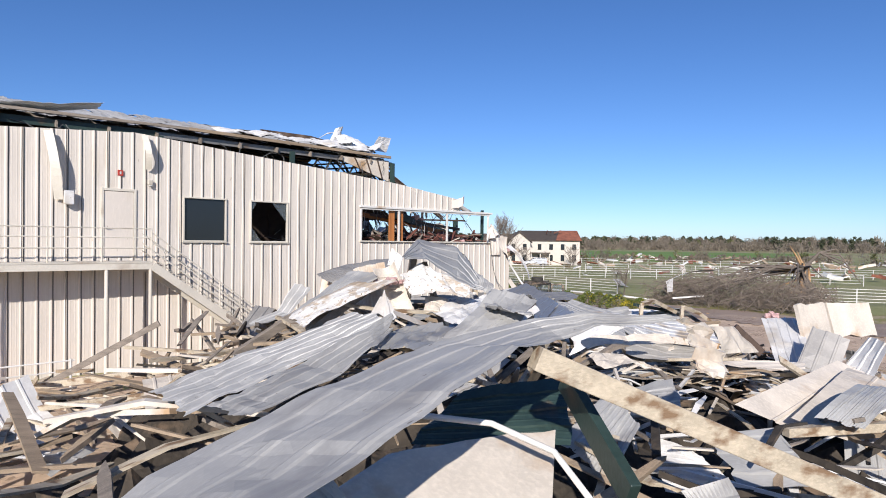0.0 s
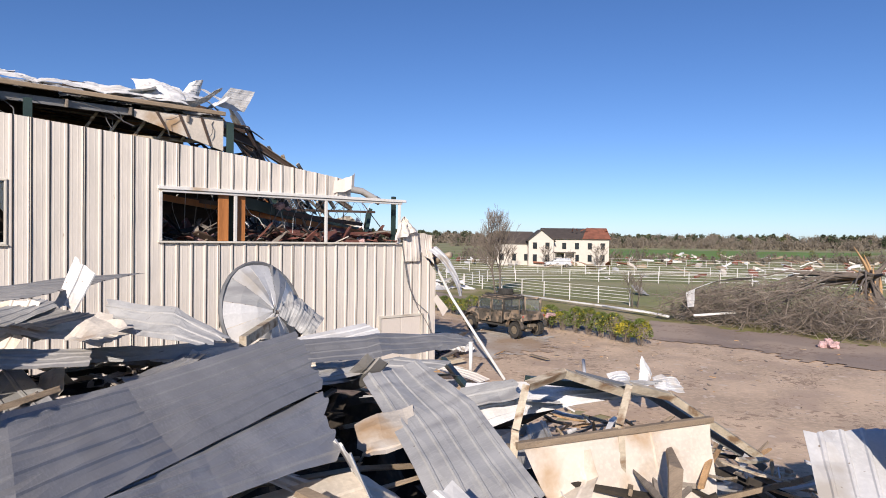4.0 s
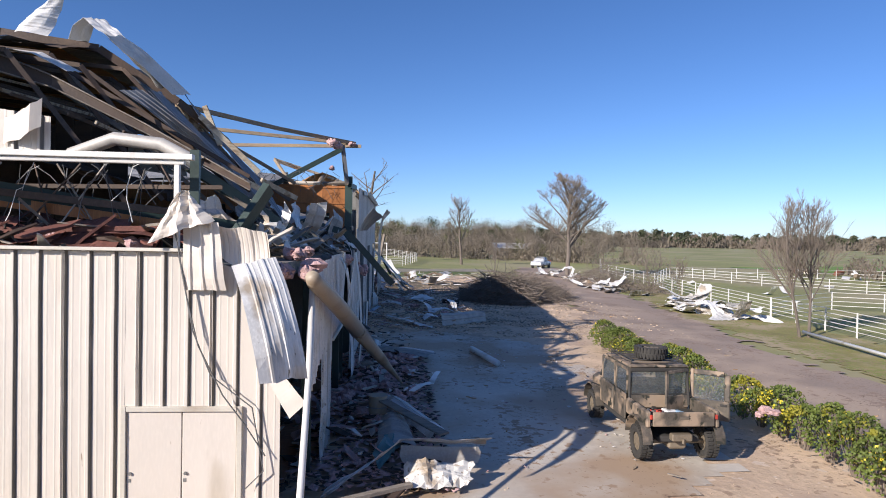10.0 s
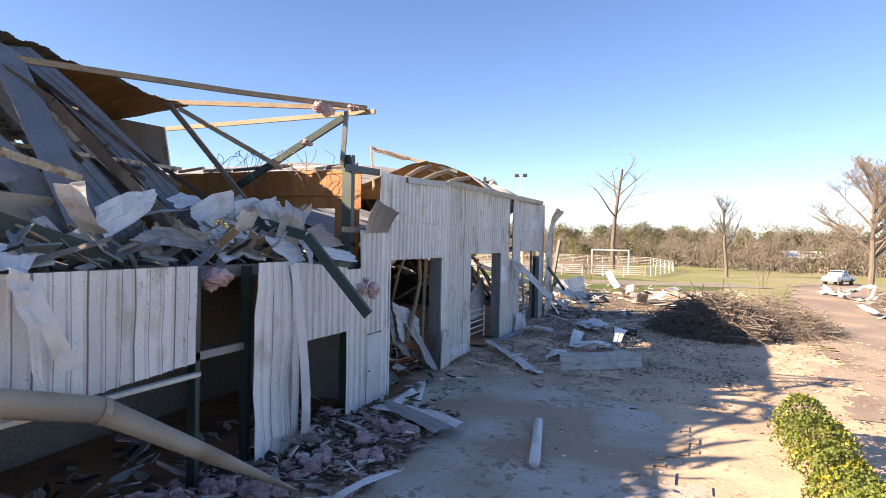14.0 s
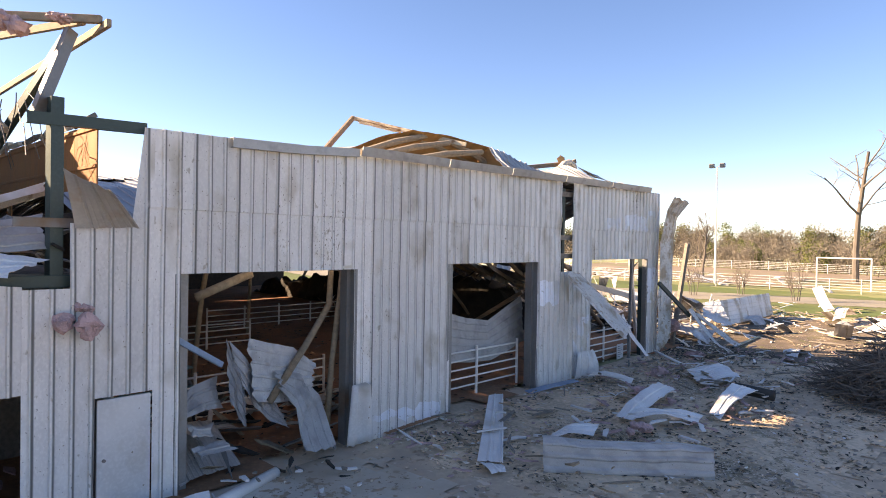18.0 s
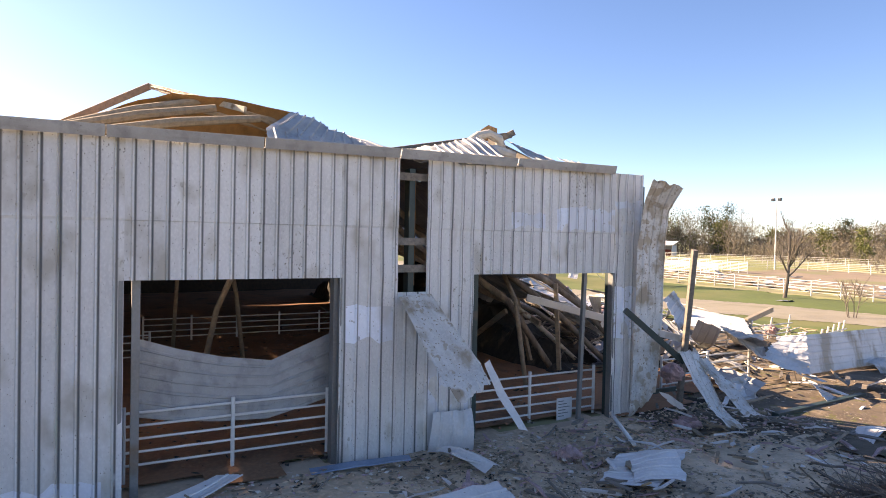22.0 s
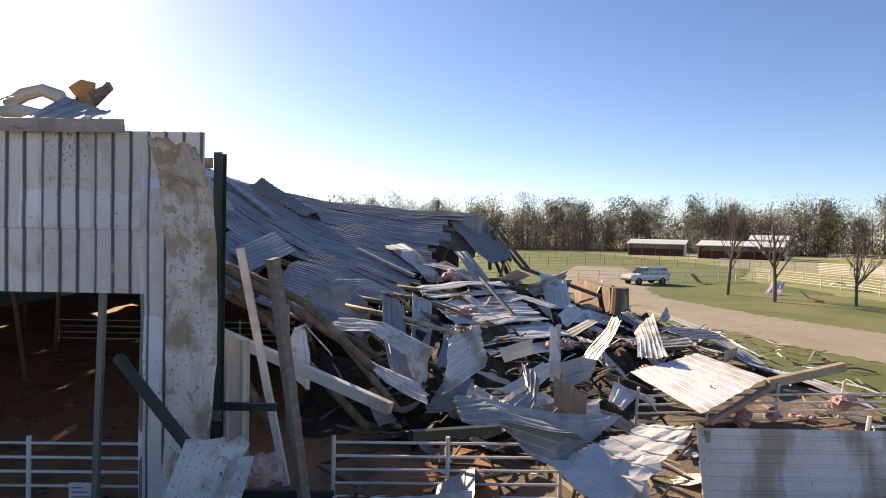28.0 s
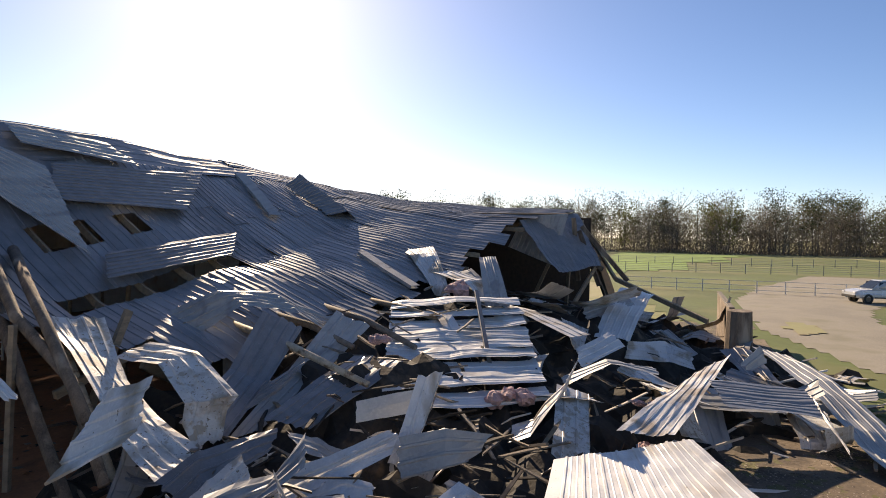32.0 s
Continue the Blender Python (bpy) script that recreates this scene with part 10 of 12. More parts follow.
for i in range(46):
    e, f = rr.uniform(0, 27.5), rr.uniform(63.5, 80)
    if e < 12 and f < 69 or e > 13 and f < 69.5 or 17.5 < e < 24.5 and 71.5 < f < 77.5:
        continue
    z = north_z(e, f)
    g = bent_sheet(rr.uniform(1.0, 2.6), rr.uniform(0.45, 0.95), folds=((rr.uniform(0.3, 0.7), rr.uniform(-60, 60), 0.2),), twist=rr.uniform(-30, 30), dent=0.08, seed=1500 + i, ragged=0.12, seg=8)
    ob = new("sheet_scrap", g.mesh("sheet_scrap", rr.choice(["galv", "filthy_white", "white", "galv_back", "galv", "sheet_white"])))
    ob.matrix_world = pose(e, f, z - 0.25, rr.uniform(-24, 24), rr.uniform(-24, 24), rr.uniform(0, 360))
    tagged(ob, "bent scrap of metal sheet lying in the wreck", "metal sheet", "fallen barn scraps")
splinters("north_timber", 320, (0, 27.5, 63, 81, 0), 98, ["timber", "timber_grey", "rubble", "cream", "rust_brown"], "splintered timbers and trim strewn through the wreck", (0.3, 1.9), (0.03, 0.12), lambda x, y: north_z(x, y) - 0.3, 28, (0.02, 0.06))
splinters("north_edge", 200, (6, 29, 76, 84, 0), 99, ["timber", "timber_grey", "rail"], "splinters and pipes strewn at the edge of the lawn", (0.3, 1.8), (0.03, 0.1), lambda x, y: max(north_z(x, y) - 0.3, ground_z(x, y) + 0.1), 16, (0.02, 0.06))
for i in range(6):
    rr = random.Random(730 + i)
    e, f = rr.uniform(10, 26), rr.uniform(66, 79)
    wool((e, f, north_z(e, f)), 0.25, 740 + i)
# loose folded sheets filling the wreck between the fallen roof and the rails
rr = random.Random(197)
for i in range(22):
    e, f = rr.uniform(17.5, 26.6), rr.uniform(64.4, 72.0)
    g = bent_sheet(rr.uniform(1.2, 2.4), rr.uniform(0.5, 0.95), folds=((rr.uniform(0.2, 0.4), rr.uniform(-50, 50), 0.12), (rr.uniform(0.55, 0.8), rr.uniform(-50, 50), 0.15)), twist=rr.uniform(-30, 30), dent=0.1, seed=3300 + i, ragged=0.15, seg=9)
    ob = new("sheet_scrap", g.mesh("sheet_scrap", rr.choice(["galv", "white", "filthy_white", "galv_back", "roof_dark", "roof_dark"])))
    ob.matrix_world = pose(e, f, max(north_z(e, f), 0.7) + rr.uniform(-0.6, -0.1), rr.uniform(-30, 30), rr.uniform(-30, 30), rr.uniform(0, 360))
    tagged(ob, "folded torn sheet lying in the fallen roof's wreck", "metal sheet", "fallen wall sheets")
splinters("wreck_timber", 110, (17, 27, 64.5, 73, 0), 198, ["timber_grey", "timber", "rubble", "rust_brown"], "broken battens jammed between torn sheets", (0.5, 2.0), (0.04, 0.1), lambda x, y: max(north_z(x, y), 0.7) - 0.2, 24, (0.03, 0.06))


# ---------------------------------------------------------------- utility vehicle
def wheel(parent, c, r, w, name="wheel", axis="x"):
    """A knobbly tyre on a dusty rim."""
    hub = new(name)
    hub.parent, hub.location = parent, c
    rot = Matrix.Rotation(radians(90), 4, "Y") if axis == "x" else Matrix.Identity(4)
    g = Geo()
    n = 28
    prof = [(r * 0.58, -w * 0.42), (r * 0.8, -w * 0.5), (r * 0.95, -w * 0.44), (r, -w * 0.25), (r, w * 0.25), (r * 0.95, w * 0.44), (r * 0.8, w * 0.5), (r * 0.58, w * 0.42)]
    m = len(prof)
    for i in range(n):
        a = 2 * math.pi * i / n
        for q, z in prof:
            g.v.append(tuple(rot @ Vector((q * math.cos(a), q * math.sin(a), z))))
    g.f = [(i * m + j, ((i + 1) % n) * m + j, ((i + 1) % n) * m + (j + 1) % m, i * m + (j + 1) % m) for i in range(n) for j in range(m)]
    part("tyre", g, "tyre", hub, "muddy knobbly tyre")
    g = Geo()
    for i in range(n):
        a = 2 * math.pi * (i + 0.5) / n
        for s in (-0.27, 0.27):
            k = rot @ Matrix.Rotation(a + (0.1 if s > 0 else 0), 4, "Z") @ Matrix.Translation((r, 0, s * w))
            g.box((-0.02, -r * 0.06, -w * 0.2), (0.022, r * 0.06, w * 0.2), k)
    tagged(part("tread", g, "tyre", hub, "worn tread blocks caked with mud"), kind="stuff")
    g = Geo()
    g.tube([rot @ Vector((0, 0, -w * 0.3)), rot @ Vector((0, 0, w * 0.3))], r * 0.57, 18)
    for i in range(6):
        a = 2 * math.pi * i / 6
        k = rot @ Matrix.Rotation(a, 4, "Z")
        for s in (-1, 1):
            g.box((r * 0.12, -r * 0.06, s * w * 0.3 - 0.015), (r * 0.5, r * 0.06, s * w * 0.3 + 0.02), k)
    g.tube([rot @ Vector((0, 0, -w * 0.36)), rot @ Vector((0, 0, w * 0.36))], r * 0.16, 10)
    part("rim", g, "rim", hub)
    return hub


def utv():
    ob = thing("utility_vehicle", "muddy camouflaged four-door utility vehicle with an open rear", "vehicle", at=(35.33, 26.75, 0.2))
    ob.scale = (1.1, 1.1, 1.1)
    r = 0.34
    for x, y in ((-0.72, 0.0), (0.72, 0.0), (-0.72, 3.05), (0.72, 3.05)):
        wheel(ob, (x, y, r), r, 0.27)
    # chassis and floor
    part("chassis", Geo().box((-0.45, -0.25, 0.38), (0.45, 3.4, 0.52), bevel=0.03).box((-0.7, 0.5, 0.4), (0.7, 2.5, 0.5), bevel=0.03), "tyre", ob)
    part("axle", Geo().tube([(-0.7, 0, r), (0.7, 0, r)], 0.05, 8).box((-0.2, -0.2, r - 0.12), (0.2, 0.2, r + 0.12), bevel=0.04), "rim", ob, "rusty muddy rear axle")
    part("hitch", Geo().box((-0.22, -0.42, 0.45), (0.22, -0.25, 0.6), bevel=0.02).tube([(0, -0.45, 0.42), (0, -0.45, 0.52)], 0.03, 8), "rim", ob)
    # cargo bed
    bed = new("cargo_bed")
    bed.parent = ob
    part("bed_floor", Geo().box((-0.68, -0.42, 0.78), (0.68, 0.72, 0.84), bevel=0.01), "tyre", bed)
    for s in (-1, 1):
        part("bed_side", Geo().box((s * 0.74 - 0.05, -0.44, 0.74), (s * 0.74 + 0.05, 0.74, 1.1), bevel=0.03), "utv", bed)
        part("tail_lamp", Geo().box((s * 0.7 - 0.028, -0.475, 0.93), (s * 0.7 + 0.028, -0.4405, 1.03), bevel=0.01), "red", bed)
    tail = part("tailgate", Geo().box((-0.66, -0.47, 0.78), (0.66, -0.42, 1.08), bevel=0.02), "utv", bed)
    part("latch", Geo().box((-0.1, -0.485, 0.93), (0.1, -0.4705, 1.0), bevel=0.01), "tyre", tail)
    for s in (-1, 1):
        for y in (0.0, 3.05):
            g = Geo()
            pts = [(s * 0.78, y + 0.5 * math.cos(t), 0.42 + 0.46 * math.sin(t)) for t in [math.pi * k / 8 for k in range(9)]]
            rim_out = [[(x + dx, yy * 1.0, z) for x, yy, z in pts] for dx in (-0.1, -0.03, 0.05, 0.1)]
            g.add(*skin(rim_out, 0.03))
            part("mudguard", g, "utv", ob)
    # rear door swung wide open
    door = new("open_door")
    door.parent = ob
    m = Matrix.Translation((0.78, 0.92, 0)) @ Matrix.Rotation(radians(-38), 4, "Z")
    for lo, hi in (((0.0, -0.03, 0.62), (0.86, 0.03, 1.06)), ((0.0, -0.03, 1.06), (0.09, 0.03, 1.72)), ((0.74, -0.03, 1.06), (0.86, 0.03, 1.66)), ((0.09, -0.03, 1.6), (0.74, 0.03, 1.72))):
        part("door_panel", Geo().box(lo, hi, m, 0.025), "utv", door)
    part("door_window", Geo().box((0.092, -0.008, 1.063), (0.738, 0.008, 1.597), m), "glass", door, "dusty clear door window")
    part("door_handle", Geo().box((0.66, -0.05, 0.95), (0.8, -0.031, 1.0), m, 0.008), "tyre", door)
    # cab shell: pillars, doors, roof
    cab = new("cab")
    cab.parent = ob
    for s in (-1, 1):
        rail = [(s * 0.70, 0.78, 0.9), (s * 0.66, 0.86, 1.72), (s * 0.64, 2.3, 1.76), (s * 0.66, 2.85, 1.15)]
        part("cage_rail", Geo().tube(rail, 0.035, 8), "tyre", cab)
        part("cage_post", Geo().tube([(s * 0.7, 1.65, 0.55), (s * 0.65, 1.65, 1.75)], 0.035, 8), "tyre", cab)
    part("cage_bar", Geo().tube([(-0.66, 0.86, 1.72), (0.66, 0.86, 1.72)], 0.035, 8), "tyre", cab)
    part("cage_bar", Geo().tube([(-0.64, 2.3, 1.76), (0.64, 2.3, 1.76)], 0.035, 8), "tyre", cab)
    part("roof_panel", Geo().box((-0.69, 0.8, 1.745), (0.69, 2.4, 1.80), bevel=0.025), "utv", cab)
    part("rear_wall", Geo().box((-0.69, 0.79, 0.84), (0.69, 0.83, 1.15), bevel=0.01), "utv", cab)
    part("rear_screen", Geo().box((-0.62, 0.8, 1.16), (0.62, 0.812, 1.66)), "glass", cab, "dusty clear rear screen")
    part("screen_rail", Geo().box((-0.67, 0.78, 1.655), (0.67, 0.84, 1.72), bevel=0.01).box((-0.67, 0.78, 1.13), (0.67, 0.835, 1.165), bevel=0.01), "tyre", cab)
    part("windscreen", Geo().box((-0.6, 0, 0), (0.6, 0.012, 0.8), pose(0, 2.86, 1.14, 38, 0, 0)), "glass", cab)
    part("seat", Geo().box((-0.6, 0.95, 0.6), (0.6, 1.4, 0.8), bevel=0.05).box((-0.6, 0.9, 0.8), (0.6, 1.03, 1.3), bevel=0.05).box((-0.6, 1.85, 0.6), (0.6, 2.25, 0.8), bevel=0.05).box((-0.6, 1.78, 0.8), (0.6, 1.9, 1.3), bevel=0.05), "tyre", cab)
    part("bonnet", Geo().box((-0.66, 2.8, 0.6), (0.66, 3.62, 1.08), bevel=0.1), "utv", ob)
    for s, y0, y1, open_deg in ((-1, 0.88, 1.62, 0), (-1, 1.68, 2.6, 0), (1, 1.68, 2.6, 0)):
        d = part("door", Geo().box((s * 0.735 - 0.025, y0, 0.56), (s * 0.735 + 0.025, y1, 1.14), bevel=0.02).box((s * 0.70 - 0.02, y0, 1.14), (s * 0.70 + 0.02, y0 + 0.06, 1.7), bevel=0.01).box((s * 0.70 - 0.02, y1 - 0.06, 1.14), (s * 0.70 + 0.02, y1, 1.7), bevel=0.01).box((s * 0.69 - 0.02, y0, 1.65), (s * 0.69 + 0.02, y1, 1.72), bevel=0.01), "utv", ob)
        part("door_pane", Geo().box((s * 0.70 - 0.006, y0 + 0.06, 1.145), (s * 0.70 + 0.006, y1 - 0.06, 1.65)), "glass", d)
        part("door_handle", Geo().box((s * 0.765 - 0.012, y0 + 0.08, 1.0), (s * 0.765 + 0.012, y0 + 0.2, 1.04), bevel=0.008), "tyre", d)
    hinge_m = pose(0.72, 0.9, 0, 0, 0, -62)
    d = part("door", Geo().box((-0.02, -0.78, 0.56), (0.03, 0, 1.14), hinge_m, 0.02).box((-0.02, -0.78, 1.14), (0.03, -0.7, 1.72), hinge_m, 0.01).box((-0.02, -0.08, 1.14), (0.03, 0, 1.72), hinge_m, 0.01).box((-0.02, -0.78, 1.65), (0.03, 0, 1.72), hinge_m, 0.01), "utv", ob, "open rear door swung back")
    part("door_pane", Geo().box((0, -0.7, 1.145), (0.01, -0.08, 1.65), hinge_m), "glass", d)
    # roof rack with spare wheel
    rack = new("roof_rack")
    rack.parent = ob
    for s in (-1, 1):
        part("rack_rail", Geo().tube([(s * 0.6, 0.95, 1.86), (s * 0.6, 2.25, 1.86)], 0.02, 6), "tyre", rack)
        for y in (0.95, 1.6, 2.25):
            part("rack_stud", Geo().tube([(s * 0.6, y, 1.8), (s * 0.6, y, 1.92)], 0.016, 6), "tyre", rack)
        part("rack_rail", Geo().tube([(s * 0.6, 0.95, 1.92), (s * 0.6, 2.25, 1.92)], 0.018, 6), "tyre", rack)
    for y in np.linspace(0.95, 2.25, 6):
        part("rack_bar", Geo().tube([(-0.6, y, 1.85), (0.6, y, 1.85)], 0.014, 6), "tyre", rack)
    wheel(rack, (0.08, 1.5, 1.99), 0.36, 0.26, "spare_wheel", "z")
    return ob


utv()
load = thing("tool_heap", "tools and red cans heaped in the cargo bed", "tools")
rr = random.Random(3)
for i in range(9):
    x, y = 35.33 + rr.uniform(-0.45, 0.35), 26.75 + rr.uniform(-0.1, 0.5)
    g = Geo().box((-0.14, -0.06, 0), (0.14, 0.06, 0.14), Matrix.Translation((x, y, 1.09)) @ Matrix.Rotation(rr.uniform(0, 3), 4, "Z"), 0.02)
    part(("can", "box", "jug")[i % 3], g, ("red", "sheet_white", "steel", "black", "blue")[i % 5], load)

# ---------------------------------------------------------------- hedge
HEDGE = ((38.8, 41.8), (39.0, 37.0), (39.1, 33.0), (39.2, 29.5), (39.2, 26.0), (38.4, 22.0))


def along(path, s):
    d = [math.dist(a, b) for a, b in zip(path, path[1:])]
    t = s * sum(d)
    for (a, b), l in zip(zip(path, path[1:]), d):
        if t <= l:
            k = t / l
            return a[0] + (b[0] - a[0]) * k, a[1] + (b[1] - a[1]) * k
        t -= l
    return path[-1]


def hedge_bush(s, w, h, seed, yellow):
    x, y = along(HEDGE, s)
    z0 = ground_z(x, y) + 0.05
    b = thing("hedge_bush", "clipped green hedge bush with yellow flower sprays" if yellow else "clipped green hedge bush beside the drive", "hedge", "hedge along the drive", at=(x, y, z0))
    rj = random.Random(seed)
    g = Geo()
    for k in range(26):
        a, rd = rj.uniform(0, 6.28), rj.uniform(0, w * 0.75)
        top = (math.cos(a) * rd, math.sin(a) * rd, h * rj.uniform(0.55, 0.98))
        g.tube([(math.cos(a) * 0.12, math.sin(a) * 0.12, 0), (math.cos(a) * rd * 0.7, math.sin(a) * rd * 0.7, h * 0.45), top], [0.014, 0.01, 0.004], 4)
    tagged(part("stem_tangle", g, "twig", b), kind="stuff")
    for nm, mt, n, lo in (("leaves", "leaf", 1150, 0.12), ("flowers", "leaf_yellow", 260 if yellow else 70, 0.1)):
        g = Geo()
        ca = rj.uniform(0, 6.28)
        for k in range(n):
            if nm == "flowers":
                a, e = ca + rj.gauss(0, 0.7), rj.uniform(0.0, 1.0)
            else:
                a, e = rj.uniform(0, 6.28), rj.uniform(-0.25, 1.45)
            q = w * (1 + 0.25 * noise.noise(Vector((math.cos(a) * 1.4 + seed, math.sin(a) * 1.4, e)))) * rj.uniform(0.72, 1.04)
            p = Vector((math.cos(a) * math.cos(max(0, e)) * q, math.sin(a) * math.cos(max(0, e)) * q, h * 0.42 + math.sin(e) * h * 0.55 * rj.uniform(0.8, 1.06)))
            p.z = max(p.z, lo)
            d1 = Vector((rj.uniform(-1, 1), rj.uniform(-1, 1), rj.uniform(-1, 1))).normalized()
            d2 = d1.orthogonal().normalized()
            l, wd = rj.uniform(0.05, 0.10), rj.uniform(0.025, 0.045)
            g.add([p - d1 * l * 0.5, p + d2 * wd, p + d1 * l * 0.5, p - d2 * wd], [(0, 1, 2, 3)])
        tagged(part({"leaves": "foliage", "flowers": "flower_spray"}[nm], g, mt, b), kind="stuff")
    return b


rr = random.Random(17)
ns = 22
for i in range(ns):
    s = i / (ns - 1)
    if 0.49 < s < 0.53:
        continue
    hedge_bush(s, rr.uniform(0.6, 0.86), rr.uniform(0.95, 1.45), 40 + i, s > 0.55 and i % 2 == 0 or i == 1)
wool((38.2, 27.6, ground_z(38, 27) + 0.85), 0.22, 760, "pink wad of wool caught on the hedge")


# ---------------------------------------------------------------- brush heap and fallen tree
def brush(name, n, place, seed, label, r=(0.008, 0.03), ln=(0.8, 2.6), mat="twig", flat=0.35, sides=3, kind="stuff"):
    rj = random.Random(seed)
    g = Geo()
    for k in range(n):
        p, d = place(rj)
        p, d = Vector(p), Vector(d).normalized()
        l, rad = rj.uniform(*ln), rj.uniform(*r)
        bend = Vector((rj.uniform(-1, 1), rj.uniform(-1, 1), rj.uniform(-0.6, 0.6))) * l * 0.18
        g.tube([p - d * l / 2, p + bend, p + d * l / 2], [rad, rad * 0.8, rad * 0.3], sides, False)
        if rad > 0.015:
            q = p + bend
            for s in range(2):
                e = (d + Vector((rj.uniform(-1, 1), rj.uniform(-1, 1), rj.uniform(-0.5, 0.8)))).normalized()
                g.tube([q, q + e * l * 0.4], [rad * 0.5, rad * 0.15], sides, False)
    return solo(name, g, mat, label, "brush", "", kind)


def brush_mound(cx, cy, rx, ry, h, flat):
    def place(rj):
        a, q = rj.uniform(0, 6.28), math.sqrt(rj.random())
        x, y = cx + math.cos(a) * q * rx, cy + math.sin(a) * q * ry
        z = ground_z(x, y) + h * max(0.0, 1 - q * q) * rj.uniform(0.15, 1.05) + 0.05
        return (x, y, z), (rj.uniform(-1, 1), rj.uniform(-1, 1), rj.uniform(-flat, flat))
    return place


brush("brush_pile", 1500, brush_mound(37.1, 61.2, 3.1, 3.5, 2.1, 0.35), 5, "dark heap of cut branches and roots", (0.012, 0.04), (1.0, 3.0), "bark")
brush("brush_pile", 1700, brush_mound(40.2, 64.4, 3.4, 4.4, 1.9, 0.45), 6, "pale heap of dry twigs beside the drive", (0.006, 0.02), (0.8, 2.4), "twig")
brush("brush_pile", 500, brush_mound(51.0, 80.0, 3.0, 6.0, 1.6, 0.6), 7, "dry brush by the far drive", (0.006, 0.02), (0.8, 2.4), "twig")
g = Geo()
for k in range(14):
    blob(g, (37.4 + random.Random(k).uniform(-2.2, 2.2), 61.8 + random.Random(k + 50).uniform(-2.2, 2.2), 0.9), 0.7, k * 2.3, 0.7, 6)
solo("brush_core", g, "arena", "clods of earth inside the brush heap", "earth", "", "stuff")
fallen = thing("fallen_tree", "snapped tree with a splintered stump and toppled crown", "tree", at=(56.3, 17.5, 0.2))
g = Geo()
g.tube([(0, 0, -0.2), (0.05, 0, 1.0), (0.0, 0.1, 2.4), (0.1, 0.0, 3.4)], [0.55, 0.42, 0.38, 0.3], 12)
part("trunk", g, "bark", fallen)
g = Geo()
rr = random.Random(77)
for k in range(16):
    a = rr.uniform(0, 6.28)
    p = Vector((0.25 * math.cos(a), 0.25 * math.sin(a), 2.2 + rr.uniform(-1.2, 0.6)))
    q = p + Vector((rr.uniform(-1.0, 0.3), rr.uniform(-0.2, 1.0), rr.uniform(0.7, 2.2)))
    if k > 9:
        q = p + Vector((rr.uniform(-3.5, -1.2), rr.uniform(0.6, 3.4), rr.uniform(-1.0, 0.5)))
    g.tube([p, (p + q) / 2 + Vector((0, 0, 0.15)), q], [0.14, 0.09, 0.015], 5)
part("splinters", g, "raw_wood", fallen, "fresh orange splintered wood")
g = Geo()
limb0 = Vector((-0.2, 0.2, 3.2))
for k in range(26):
    end = Vector((rr.uniform(-8.5, -2.0), rr.uniform(-3.0, 9.5), rr.uniform(0.1, 2.6)))
    mid = limb0.lerp(end, 0.5) + Vector((rr.uniform(-.5, .5), rr.uniform(-.5, .5), rr.uniform(0.1, 0.9)))
    part("limb", Geo().tube([limb0 + Vector((rr.uniform(-.2, .2), rr.uniform(-.2, .2), -0.2)), mid, end], [rr.uniform(0.08, 0.2), 0.06, 0.02], 6), "bark", fallen)
for k in range(4):
    part("limb", Geo().tube([(0.1, 0, 3.2), (0.6, -0.8, 4.3), (1.2, -1.8 - k * 0.3, 4.6 - k * 0.5), (1.6, -2.4 - k * 0.4, 3.6 - k * 0.6)], [0.14, 0.1, 0.06, 0.02], 6), "bark", fallen)


def crown_place(rj):
    t = rj.random()
    x, y = -1.5 - 6.8 * rj.random(), rj.uniform(-3.0, 10.0)
    return (x, y, 0.15 + rj.random() ** 1.6 * 2.5 * (1 - 0.06 * abs(y - 3))), (rj.uniform(-1, 0.4), rj.uniform(-0.6, 1), rj.uniform(-0.7, 0.5))


tw = brush("crown", 2300, crown_place, 12, "tangle of grey-brown twigs", (0.006, 0.028), (0.8, 2.6), "twig", kind="")
tw.parent = fallen
for key in ("category", "kind", "group"):
    if key in tw:
        del tw[key]
sheet4((48.0, 24.6, 2.3), (51.5, 22.4, 3.0), (51.7, 23.2, 2.8), (48.2, 25.3, 2.0), "sheet_white", "white metal trim caught in fallen branches", 201, 0.25, 0, 0.05)
sheet4((48.0, 24.6, 2.3), (48.2, 25.3, 2.0), (48.1, 25.1, 1.1), (47.9, 24.6, 1.2), "sheet_white", "folded end of white trim in branches", 202, 0, 0, 0.05)
bar("white_beam", (47.2, 24.2, 0.75), (49.6, 22.8, 0.9), 0.12, 0.12, "sheet_white", "white broken post among fallen branches", "post")
wool((45.6, 16.2, ground_z(45, 16) + 0.12), 0.4, 761, "pink wad of wool at the road's edge")
wool((24.4, 5.0, 0.6), 0.5, 762, "pink wad of wool on the heap's edge")
brush("scrub", 260, brush_mound(25.6, 5.6, 1.8, 2.4, 0.9, 0.8), 14, "dry twiggy scrub at the heap's edge", (0.004, 0.012), (0.5, 1.2), "twig")
brush("scrub", 90, brush_mound(38.6, 48.0, 1.6, 2.6, 0.2, 0.2), 15, "dry twigs scattered beside the yard", (0.004, 0.01), (0.4, 1.0), "twig")

# a big folded heap of white roof sheets against the paddock fence, smaller ones further along the drive
rr = random.Random(191)
